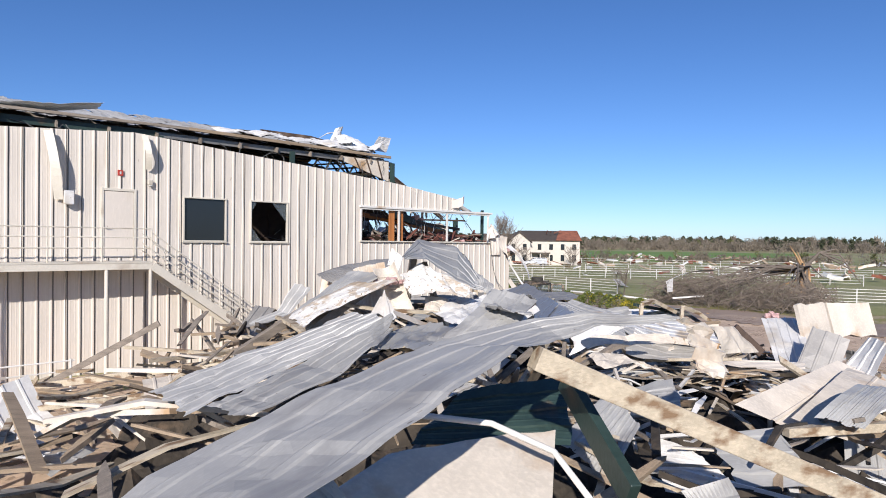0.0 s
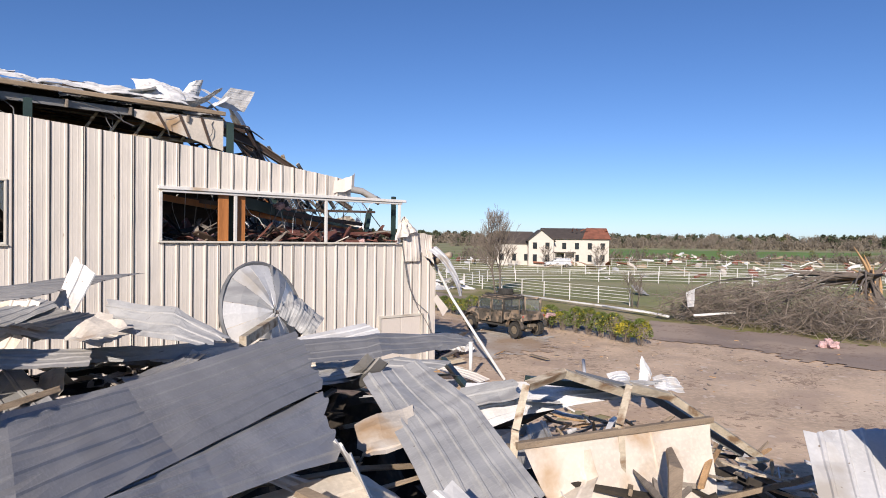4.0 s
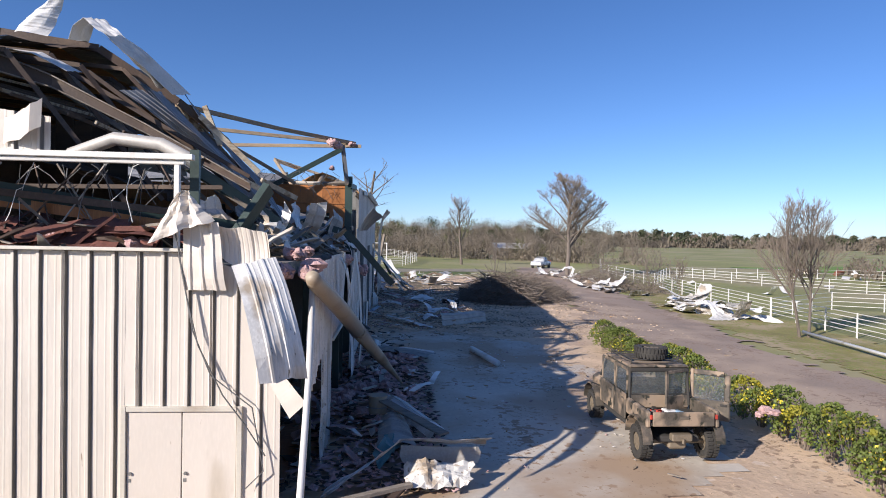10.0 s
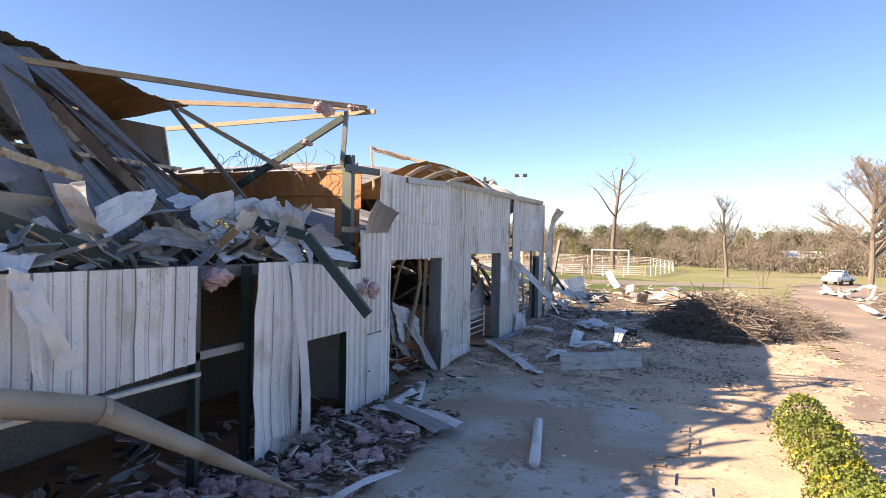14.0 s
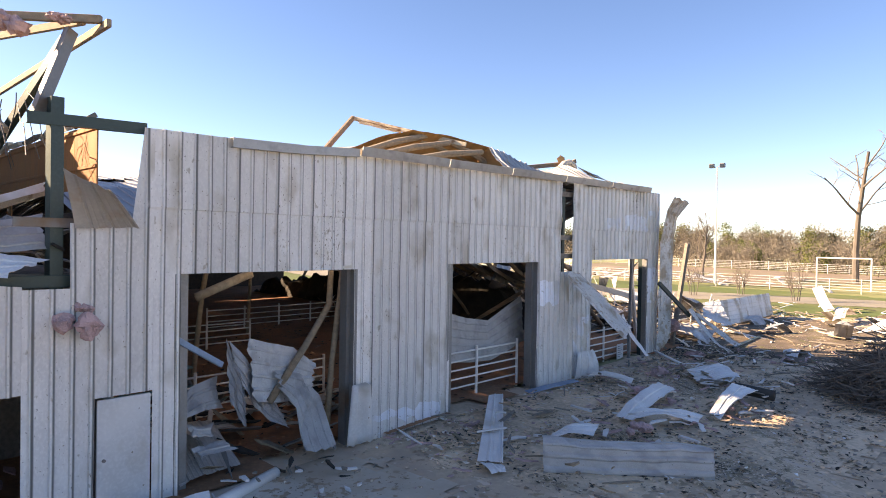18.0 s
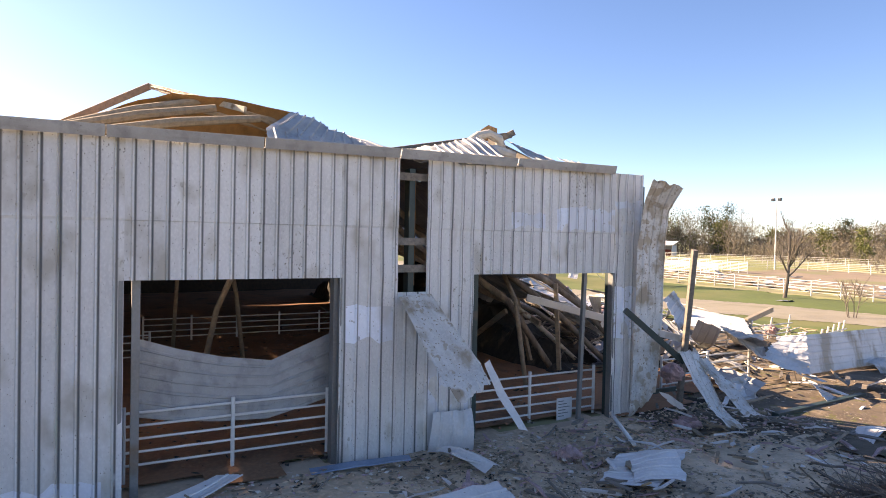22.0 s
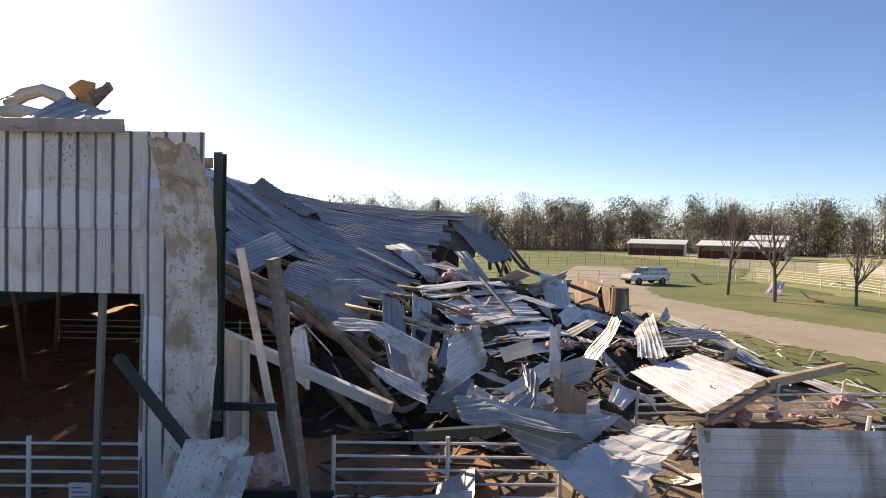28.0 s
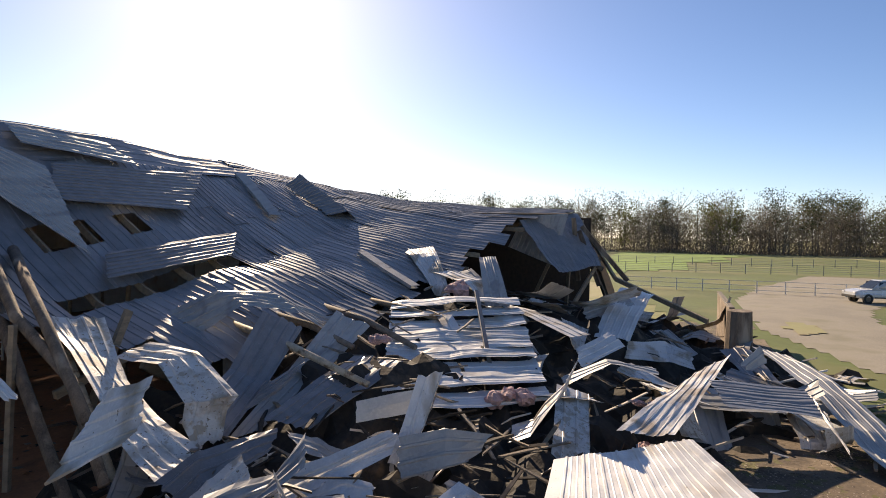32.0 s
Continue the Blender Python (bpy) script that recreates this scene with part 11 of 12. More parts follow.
for (ax, ay, bx, by, n, top, big) in ((49.9, 60.6, 52.4, 54.2, 20, 1.15, 2.6), (47.8, 74.2, 51.6, 72.2, 11, 0.8, 2.0), (48.2, 92.0, 49.8, 85.6, 12, 1.0, 2.2)):
    for k in range(n):
        u = rr.random()
        hgt = top * (1 - abs(2 * u - 1) ** 2) * rr.random()
        x, y = ax + (bx - ax) * u + rr.uniform(-.8, .8), ay + (by - ay) * u + rr.uniform(-.8, .8)
        me = bent_sheet(rr.uniform(0.7, 1.2) * big, rr.uniform(0.8, 1.2), folds=((rr.uniform(0.25, 0.4), rr.uniform(-40, 40), 0.1), (rr.uniform(0.55, 0.8), rr.uniform(-40, 40), 0.1)), dent=0.2, twist=rr.uniform(-15, 15), seed=1900 + k, ragged=0.15)
        ob = new("roof_sheet", me.mesh("roof_sheet", ("sheet_white", "sheet_white", "white", "galv_back")[k % 4]))
        ob.matrix_world = pose(x, y, ground_z(x, y) + 0.12 + hgt * 0.8, rr.uniform(-16, 16), rr.uniform(-14, 14), rr.uniform(0, 360))
        tagged(ob, "folded white roof sheet heaped against the fence", "metal sheet", "sheets heaped along the drive")
brush("brush_pile", 420, brush_mound(52.8, 72.5, 2.4, 3.0, 1.9, 0.6), 17, "snapped grey branches beside the fence", (0.006, 0.02), (0.8, 2.4), "twig")
brush("brush_pile", 420, brush_mound(53.0, 84.0, 2.6, 4.0, 2.4, 0.6), 18, "snapped grey branches under the oak", (0.006, 0.02), (0.8, 2.6), "twig")
# pipe along the verge, loose sheets on the grass
pole("long_pipe", [(52.0, 46.5, 0.3), (50.6, 36.0, 0.32), (49.6, 29.4, 0.34), (48.4, 26.6, 0.34)], 0.085, "pipe", "long white pipe lying along the verge", "pipe")
pole("long_pipe", [(50.0, 33.0, 0.32), (49.0, 27.4, 0.34)], 0.065, "pipe", "white pipe lying along the verge", "pipe")
rr = random.Random(23)
for i in range(11):
    x, y = rr.uniform(49.6, 53.6), rr.uniform(53.5, 61.5)
    g = bent_sheet(rr.uniform(1.6, 3.6), rr.uniform(0.8, 1.2), folds=((0.4, rr.uniform(-40, 40), 0.1), (0.75, rr.uniform(-35, 35), 0.1)), twist=rr.uniform(-14, 14), dent=0.18, seed=2000 + i, seg=10, ragged=0.15)
    ob = new("wrecked_sheet", g.mesh("wrecked_sheet", "sheet_white"))
    ob.matrix_world = pose(x, y, ground_z(x, y) + rr.uniform(0.1, 0.55), rr.uniform(-14, 14), rr.uniform(-14, 14), rr.uniform(0, 360))
    tagged(ob, "crumpled white roof sheet blown against the fence", "metal sheet", "sheets blown on the verge")
for i in range(12):
    x, y = rr.uniform(47.0, 53.5), rr.uniform(68, 92)
    g = bent_sheet(rr.uniform(1.2, 2.8), rr.uniform(0.7, 1.1), folds=((0.5, rr.uniform(-35, 35), 0.1),), twist=rr.uniform(-14, 14), dent=0.18, seed=2100 + i, seg=9, ragged=0.15)
    ob = new("wrecked_sheet", g.mesh("wrecked_sheet", rr.choice(["sheet_white", "cream", "galv"])))
    ob.matrix_world = pose(x, y, ground_z(x, y) + rr.uniform(0.08, 0.4), rr.uniform(-14, 14), rr.uniform(-14, 14), rr.uniform(0, 360))
    tagged(ob, "crumpled pale sheet lying beside the far drive", "metal sheet", "sheets blown on the verge")
for i in range(26):
    x, y = (rr.uniform(56, 110), rr.uniform(30, 90)) if i < 16 else (rr.uniform(-30, 24), rr.uniform(96, 125))
    g = bent_sheet(rr.uniform(1.0, 3.0), rr.uniform(0.6, 1.1), folds=((0.5, rr.uniform(-60, 60), 0.2),), dent=0.1, seed=2200 + i, seg=7)
    ob = new("wrecked_sheet", g.mesh("wrecked_sheet", rr.choice(["sheet_white", "galv", "sheet_white"])))
    ob.matrix_world = pose(x, y, ground_z(x, y) + 0.15, rr.uniform(-12, 12), rr.uniform(-18, 18), rr.uniform(0, 360))
    tagged(ob, "pale scrap of sheet blown onto the paddock", "metal sheet", "scraps on the paddocks")
# wreck strewn north of the barn, towards the lawn
for i in range(16):
    x, y = rr.uniform(26, 36), rr.uniform(66, 86)
    g = bent_sheet(rr.uniform(1.2, 3.6), rr.uniform(0.5, 1.0), folds=((0.5, rr.uniform(-60, 60), 0.2),), twist=rr.uniform(-30, 30), dent=0.1, seed=2300 + i, seg=8)
    ob = new("wrecked_sheet", g.mesh("wrecked_sheet", rr.choice(["sheet_white", "white", "galv"])))
    ob.matrix_world = pose(x, y, ground_z(x, y) + rr.uniform(0.1, 0.4), rr.uniform(-20, 20), rr.uniform(-22, 22), rr.uniform(0, 360))
    tagged(ob, "bent pale sheet lying on bare ground", "metal sheet", "sheets on the ground")
splinters("lawn_litter", 260, (24, 40, 64, 90, 0), 101, ["timber", "timber_grey", "sheet_white"], "boards and scraps scattered on bare ground", (0.2, 2.0), (0.04, 0.16), lambda x, y: ground_z(x, y) + 0.12, 10)


# ---------------------------------------------------------------- trees
def bare_tree(name, pos, height, spread, seed, label, group="", stems=1, fine=3, droop=0.0, r0=None, buds=None, dense=(9, 6, 5, 4), rmin=0.011, bloom=1.0):
    """A leafless tree: trunk and limbs, and a crown of branching twigs."""
    rj = random.Random(seed)
    ob = thing(name, label, "tree", group, at=(pos[0], pos[1], pos[2] - 0.15))
    wood, twigs, tips = Geo(), Geo(), []

    def grow(p, d, ln, r, level):
        pts, rs, q = [p], [r], p
        n = 4 if level < 2 else 3
        for k in range(n):
            d = (d + Vector((rj.uniform(-1, 1), rj.uniform(-1, 1), rj.uniform(-0.3, 0.6) - droop * level)) * (0.10 + 0.06 * level)).normalized()
            q = q + d * ln / n
            pts.append(q)
            rs.append(r * (1 - 0.62 * (k + 1) / n))
        (wood if level < 2 else twigs).tube(pts, rs, (9, 6, 4, 3, 3)[level], False)
        if level >= fine:
            tips.append(q)
            return
        kids = dense[level]
        for k in range(kids):
            s = rj.uniform(0.3 if level == 0 else 0.2, 1.0)
            i = min(n - 1, int(s * n))
            b = pts[i].lerp(pts[i + 1], s * n - i)
            a = rj.uniform(0, 6.28)
            side = Vector((math.cos(a), math.sin(a), 0))
            e = (d * (0.35 + 0.55 * s) + side * spread * rj.uniform(0.5, 1.1) + Vector((0, 0, 0.25))).normalized()
            grow(b, e, ln * rj.uniform(0.42, 0.62) * (1.25 - 0.75 * s), max(rmin, rs[i] * 0.5), level + 1)

    for k in range(stems):
        a = 2 * math.pi * k / stems
        grow(Vector((0.25 * math.cos(a), 0.25 * math.sin(a), 0)) if stems > 1 else Vector((0, 0, 0)), Vector((0.16 * math.cos(a), 0.16 * math.sin(a), 1)) if stems > 1 else Vector((0, 0, 1)), height * 0.78, r0 or height * 0.022, 0)
    part("trunk", wood, "bark", ob)
    part("crown", twigs, "twig", ob)
    if buds:
        g = Geo()
        for t in tips:
            if rj.random() > bloom:
                continue
            for k in range(3):
                p = t + Vector((rj.uniform(-.2, .2), rj.uniform(-.2, .2), rj.uniform(-.2, .2)))
                d1 = Vector((rj.uniform(-1, 1), rj.uniform(-1, 1), rj.uniform(-1, 1))).normalized() * 0.07
                d2 = d1.orthogonal() * 0.7
                g.add([p - d1, p + d2, p + d1, p - d2], [(0, 1, 2, 3)])
        tagged(part("blossom", g, buds, ob), kind="stuff")
    return ob


def gp(x, y):
    return (x, y, ground_z(x, y))


bare_tree("paddock_tree", gp(51.8, 46.1), 8.4, 0.6, 1, "slim budding tree beside the white fence", stems=2, fine=3, r0=0.09, dense=(22, 9, 6, 4), rmin=0.009)
bare_tree("drive_tree", gp(51.5, 94.0), 14.5, 1.1, 2, "large leafless oak beside the drive", fine=4, dense=(30, 9, 6, 5), rmin=0.014)
bare_tree("dead_tree", gp(23.6, 127.0), 21.0, 1.7, 9, "tall storm-stripped tree with few broken limbs", fine=3, r0=0.42, dense=(6, 4, 4, 3), rmin=0.02)
bare_tree("yard_tree", gp(40.0, 118.0), 12.0, 0.9, 4, "leafless tree beyond the brush heaps", fine=3, dense=(14, 8, 6, 4), rmin=0.018)
bare_tree("ring_tree", gp(9.0, 116.0), 9.0, 0.8, 5, "leafless young tree beside the riding ring", fine=3, dense=(12, 8, 6, 4), rmin=0.014)
for i, (x, y, h) in enumerate(((-16.9, 93.3, 7.8), (-11.3, 94.4, 8.2), (-9.0, 99.5, 6.0), (6.6, 101.4, 8.0))):
    bare_tree("lawn_tree", gp(x, y), h, 0.7, 20 + i, "small leafless lawn tree with pale buds", "lawn trees", fine=3, buds="cream" if i == 1 else None, bloom=0.35, dense=(12, 7, 5, 4), rmin=0.011)
for i, (x, y, h) in enumerate(((53.5, 32.6, 3.2), (20.0, 96.0, 3.0), (25.0, 94.0, 3.6), (17.0, 92.5, 3.0), (43.0, 101.0, 4.5), (55.5, 76.0, 4.5), (56.5, 72.0, 4.0))):
    bare_tree("young_shrub", gp(x, y), h, 0.6, 30 + i, "twiggy multi-stemmed crape myrtle without leaves", "young shrubs", stems=4, fine=2, r0=0.035)


def belt(name, path, n, hmin, hmax, depth, seed, label, mix, quads=150, size=0.9, shrub=60):
    """A far wood in one mesh for each kind of foliage: trunks, crowns of many small leaves or twigs with gaps, and a low understorey."""
    rj = random.Random(seed)
    gs = {m: Geo() for m, _ in mix}
    trunks = Geo()
    first = mix[0][0]
    for k in range(n):
        x, y = along(path, (k + rj.random()) / n)
        x, y = x + rj.uniform(-depth, depth), y + rj.uniform(-depth, depth)
        z = ground_z(x, y)
        u, tot = rj.random(), 0
        for m, w in mix:
            tot += w
            if u <= tot:
                break
        h = rj.uniform(hmin, hmax)
        rad = h * (rj.uniform(0.2, 0.28) if m == "pine" else rj.uniform(0.3, 0.42))
        for _ in range(2 if m == "wood_far" else 1):
            tx, ty = x + rj.uniform(-2, 2), y + rj.uniform(-2, 2)
            trunks.tube([(tx, ty, z - 0.3), (tx + rj.uniform(-.6, .6), ty + rj.uniform(-.6, .6), z + h * rj.uniform(0.6, 0.92))], [h * 0.011, h * 0.003], 4, False)
        bare = m == "wood_far"
        if bare:
            for b in range(8):
                a, s = rj.uniform(0, 6.28), rj.uniform(0.25, 0.65)
                trunks.tube([(x, y, z + h * s), (x + math.cos(a) * rad * 0.8, y + math.sin(a) * rad * 0.8, z + h * (s + 0.25))], [h * 0.005, h * 0.0015], 3, False)
        g = gs[m]
        clumps = []
        nc = 9 if bare else 8
        for c in range(nc):
            a, t = rj.uniform(0, 6.28), (c + rj.random()) / nc
            if m == "pine":
                hz, off, cr = 0.42 + 0.5 * t, rad * rj.uniform(0.1, 0.85) * (1.05 - 0.4 * t), rad * rj.uniform(0.45, 0.7)
            else:
                hz, off, cr = 0.2 + 0.66 * t, rad * rj.uniform(0.1, 0.8) * math.sin(math.pi * (0.25 + 0.6 * t)), rad * rj.uniform(0.4, 0.65)
            clumps.append((x + math.cos(a) * off, y + math.sin(a) * off, z + h * hz, cr))
        for c in range(quads):
            cx, cy, cz, cr = clumps[c % nc]
            o = Vector((rj.gauss(0, 0.5), rj.gauss(0, 0.5), rj.gauss(0, 0.42)))
            p = Vector((cx, cy, cz)) + o * cr
            if p.z > z + h:
                continue
            d1 = Vector((rj.uniform(-1, 1), rj.uniform(-1, 1), rj.uniform(-1, 1))).normalized()
            if bare:
                l, wd = size * rj.uniform(0.3, 0.85), size * rj.uniform(0.06, 0.15)
                d1 = (o + Vector((0, 0, 0.35)) + d1 * 0.7).normalized()
                d2 = d1.cross(Vector((rj.uniform(-1, 1), rj.uniform(-1, 1), 0.3))).normalized()
            else:
                d2 = d1.orthogonal().normalized()
                l, wd = size * rj.uniform(0.3, 0.65), size * rj.uniform(0.16, 0.34)
            g.add([p - d1 * l, p + d2 * wd, p + d1 * l, p - d2 * wd], [(0, 1, 2, 3)])
        g = gs[first]
        sx, sy, sh = x + rj.uniform(-3, 3), y + rj.uniform(-3, 3), h * rj.uniform(0.45, 0.8)
        for c in range(shrub):
            p = Vector((sx + rj.gauss(0, h * 0.25), sy + rj.gauss(0, h * 0.25), z + sh * rj.random() ** 1.5))
            d1 = Vector((rj.uniform(-.7, .7), rj.uniform(-.7, .7), 1)).normalized()
            d2 = d1.cross(Vector((rj.uniform(-1, 1), rj.uniform(-1, 1), 0.1))).normalized()
            l, wd = size * rj.uniform(0.35, 0.9), size * rj.uniform(0.12, 0.3)
            g.add([p - d1 * l, p + d2 * wd, p + d1 * l, p - d2 * wd], [(0, 1, 2, 3)])
    for m, g in gs.items():
        if g.v:
            tagged(new(name, g.mesh(name, m)), label, "wood", kind="stuff")
    tagged(new(name + "_trunks", trunks.mesh(name + "_trunks", "bark")), "bare trunks inside the far wood", "wood", kind="stuff")


NW = ((-150, -70), (-172, 20), (-178, 80), (-182, 125), (-165, 185), (-110, 245))
belt("north_wood", NW, 310, 12, 20.5, 14, 1, "mixed wood of bare oaks and dark pines", (("wood_far", 0.6), ("pine", 0.2), ("spring", 0.2)), 950, 0.55, 380)
belt("creek_wood", ((-110, 245), (-50, 290), (14, 300), (70, 290), (105, 265)), 250, 7, 14, 18, 2, "bare brown creekside wood with some pines", (("wood_far", 0.74), ("pine", 0.08), ("spring", 0.18)), 640, 0.7, 240)
belt("creek_scrub", ((-60, 200), (0, 215), (60, 200), (95, 215)), 110, 3, 6.5, 16, 3, "low brown scrub along the creek", (("wood_far", 0.85), ("spring", 0.15)), 340, 0.5, 120)
belt("near_scrub", ((-10, 165), (20, 160), (50, 150), (75, 135)), 120, 3, 7, 9, 13, "bare brown scrub beyond the paddocks", (("wood_far", 0.88), ("spring", 0.12)), 420, 0.4, 120)
belt("far_wood", ((120, 420), (260, 560), (480, 560), (640, 380), (740, 180), (760, -60), (640, -320)), 460, 8, 14, 45, 4, "distant wooded ridge under haze", (("wood_far", 0.45), ("pine", 0.52), ("spring", 0.03)), 130, 2.6, 90)
belt("ridge_wood", ((100, 700), (500, 900), (900, 760), (1150, 300), (1180, -200), (900, -600)), 560, 12, 20, 60, 5, "distant dark pine ridge on the horizon", (("wood_far", 0.4), ("pine", 0.6)), 110, 5.5, 90)
belt("field_scrub", ((100, 120), (150, 105), (200, 70), (190, 20), (170, -30)), 130, 1.5, 4.0, 14, 6, "storm-torn scrub and brush behind the paddocks", (("wood_far", 0.95), ("spring", 0.05)), 80, 0.7)
belt("mid_wood", ((300, 330), (420, 300), (520, 180), (540, 40)), 200, 5, 10, 40, 7, "bare trees across the far fields", (("wood_far", 0.85), ("pine", 0.15)), 90, 1.6)

# ---------------------------------------------------------------- fences


def pipe_fence(path, spacing, rails, h, label, group, mat="rail", r=0.026, pr=0.05):
    total = sum(math.dist(a, b) for a, b in zip(path, path[1:]))
    n = max(2, int(total / spacing))
    pts = [along(path, k / n) for k in range(n + 1)]
    ob = thing("paddock_fence", label, "fence", group)
    for x, y in pts:
        z = ground_z(x, y)
        part("post", Geo().tube([(x, y, z - 0.1), (x, y, z + h + 0.05)], pr, 6), mat, ob)
    for k in range(rails):
        g = Geo()
        zz = h * (0.25 + 0.75 * k / (rails - 1))
        g.tube([(x, y, ground_z(x, y) + zz) for x, y in pts], r, 4)
        part("rail", g, mat, ob)
    return ob


WF = "white pipe paddock fence with five rails"
pipe_fence(((54.0, 33.4), (54.3, 41.9), (55.2, 50), (55.6, 58), (56.2, 70), (57.5, 80)), 3.0, 5, 1.4, WF, "paddock fences")
pipe_fence(((57.5, 80), (65.6, 94.7), (84.7, 70.5), (100, 52.9), (112, 30), (118, -10)), 3.6, 4, 1.4, WF, "paddock fences")
pipe_fence(((55.4, 55.0), (64, 61), (74, 55.8), (86, 42), (92, 22)), 3.4, 4, 1.4, WF, "paddock fences")
pipe_fence(((66, 95), (100, 104), (128, 84), (150, 40)), 3.8, 3, 1.4, WF, "paddock fences")
pipe_fence(((57.5, 80), (58, 100), (64, 118)), 3.2, 4, 1.4, WF, "paddock fences")
pipe_fence(((60, 18), (66, 6), (74, -14)), 3.0, 5, 1.4, WF, "paddock fences")
pipe_fence(((-36, 106), (-20, 108), (-2, 106), (12, 106), (30, 108)), 2.6, 5, 1.4, "white pipe fence of the riding ring", "ring fences")
pipe_fence(((-62, 153), (-42, 136), (-22, 150), (5, 152), (28, 148)), 3.0, 5, 1.5, "white pipe fence of the riding ring", "ring fences")
pipe_fence(((30, 108), (33, 128), (28, 148)), 3.0, 5, 1.5, "white pipe fence of the riding ring", "ring fences")
pipe_fence(((-58, 112), (-46, 120), (-30, 124), (-16, 122)), 1.6, 7, 1.7, "white pipe pens beside the ring", "ring fences", r=0.045)
pipe_fence(((-50, 128), (-34, 134), (-18, 131)), 1.6, 7, 1.7, "white pipe pens beside the ring", "ring fences", r=0.045)
pipe_fence(((-120, 170), (-66, 174), (-20, 180), (10, 186)), 4.0, 4, 1.5, "white rail fence beyond the ring", "ring fences")
pipe_fence(((-33, 70), (-32, 84), (-30.5, 96), (-33, 106)), 2.2, 3, 1.1, "low white picket rail beside the drive", "lawn fences", r=0.03, pr=0.05)
pipe_fence(((-60, 40), (-62, 80), (-64, 120)), 3.0, 5, 1.3, "grey wire fence across the meadow", "lawn fences", "steel", 0.015, 0.05)
pipe_fence(((-84, 40), (-86, 80), (-88, 120)), 3.0, 5, 1.3, "grey wire fence across the meadow", "lawn fences", "steel", 0.015, 0.05)
for (x, y), (x1, y1) in (((22.5, 112.5), (27.5, 112.0)),):
    gate = thing("arena_gate", "tall white pipe gateway over the ring entrance", "gate")
    z = ground_z(x, y)
    part("post", Geo().tube([(x, y, z), (x, y, z + 3.4)], 0.08, 8), "rail", gate)
    part("post", Geo().tube([(x1, y1, z), (x1, y1, z + 3.4)], 0.08, 8), "rail", gate)
    part("top_bar", Geo().tube([(x, y, z + 3.35), (x1, y1, z + 3.35)], 0.07, 8), "rail", gate)
for x, y, h in ((12.6, 110.3, 13.5), (-24.8, 147.7, 11.6)):
    lp = thing("floodlight_pole", "tall white pole with twin floodlights", "lamp post", "floodlight poles", at=gp(x, y))
    part("pole", Geo().tube([(0, 0, -0.1), (0, 0, h)], [0.13, 0.08], 8), "rail", lp)
    part("crossbar", Geo().beam((-0.7, 0, h), (0.7, 0, h), 0.08, 0.08), "steel", lp)
    for s in (-1, 1):
        lh = part("lamp_head", Geo().box((s * 0.6 - 0.28, -0.25, h - 0.1), (s * 0.6 + 0.28, 0.2, h + 0.4), bevel=0.05), "steel", lp)
        part("lens", Geo().box((s * 0.6 - 0.22, -0.265, h - 0.05), (s * 0.6 + 0.22, -0.2505, h + 0.32), bevel=0.005), "dark_glass", lh)


# ---------------------------------------------------------------- damaged farmhouse
def gable_roof(x0, x1, y0, y1, z, h, over=0.4, t=0.15):
    """A pitched roof with its ridge along x."""
    ym = (y0 + y1) / 2
    g = Geo()
    a, b = x0 - over, x1 + over
    for s in (y0 - over, y1 + over):
        k = over * h / ((y1 - y0) / 2)
        v = [(a, s, z - k), (b, s, z - k), (b, ym, z + h), (a, ym, z + h)]
        v += [(p[0], p[1], p[2] + t) for p in v]
        g.add(v, [(0, 1, 2, 3), (7, 6, 5, 4), (0, 4, 5, 1), (1, 5, 6, 2), (2, 6, 7, 3), (3, 7, 4, 0)])
    return g


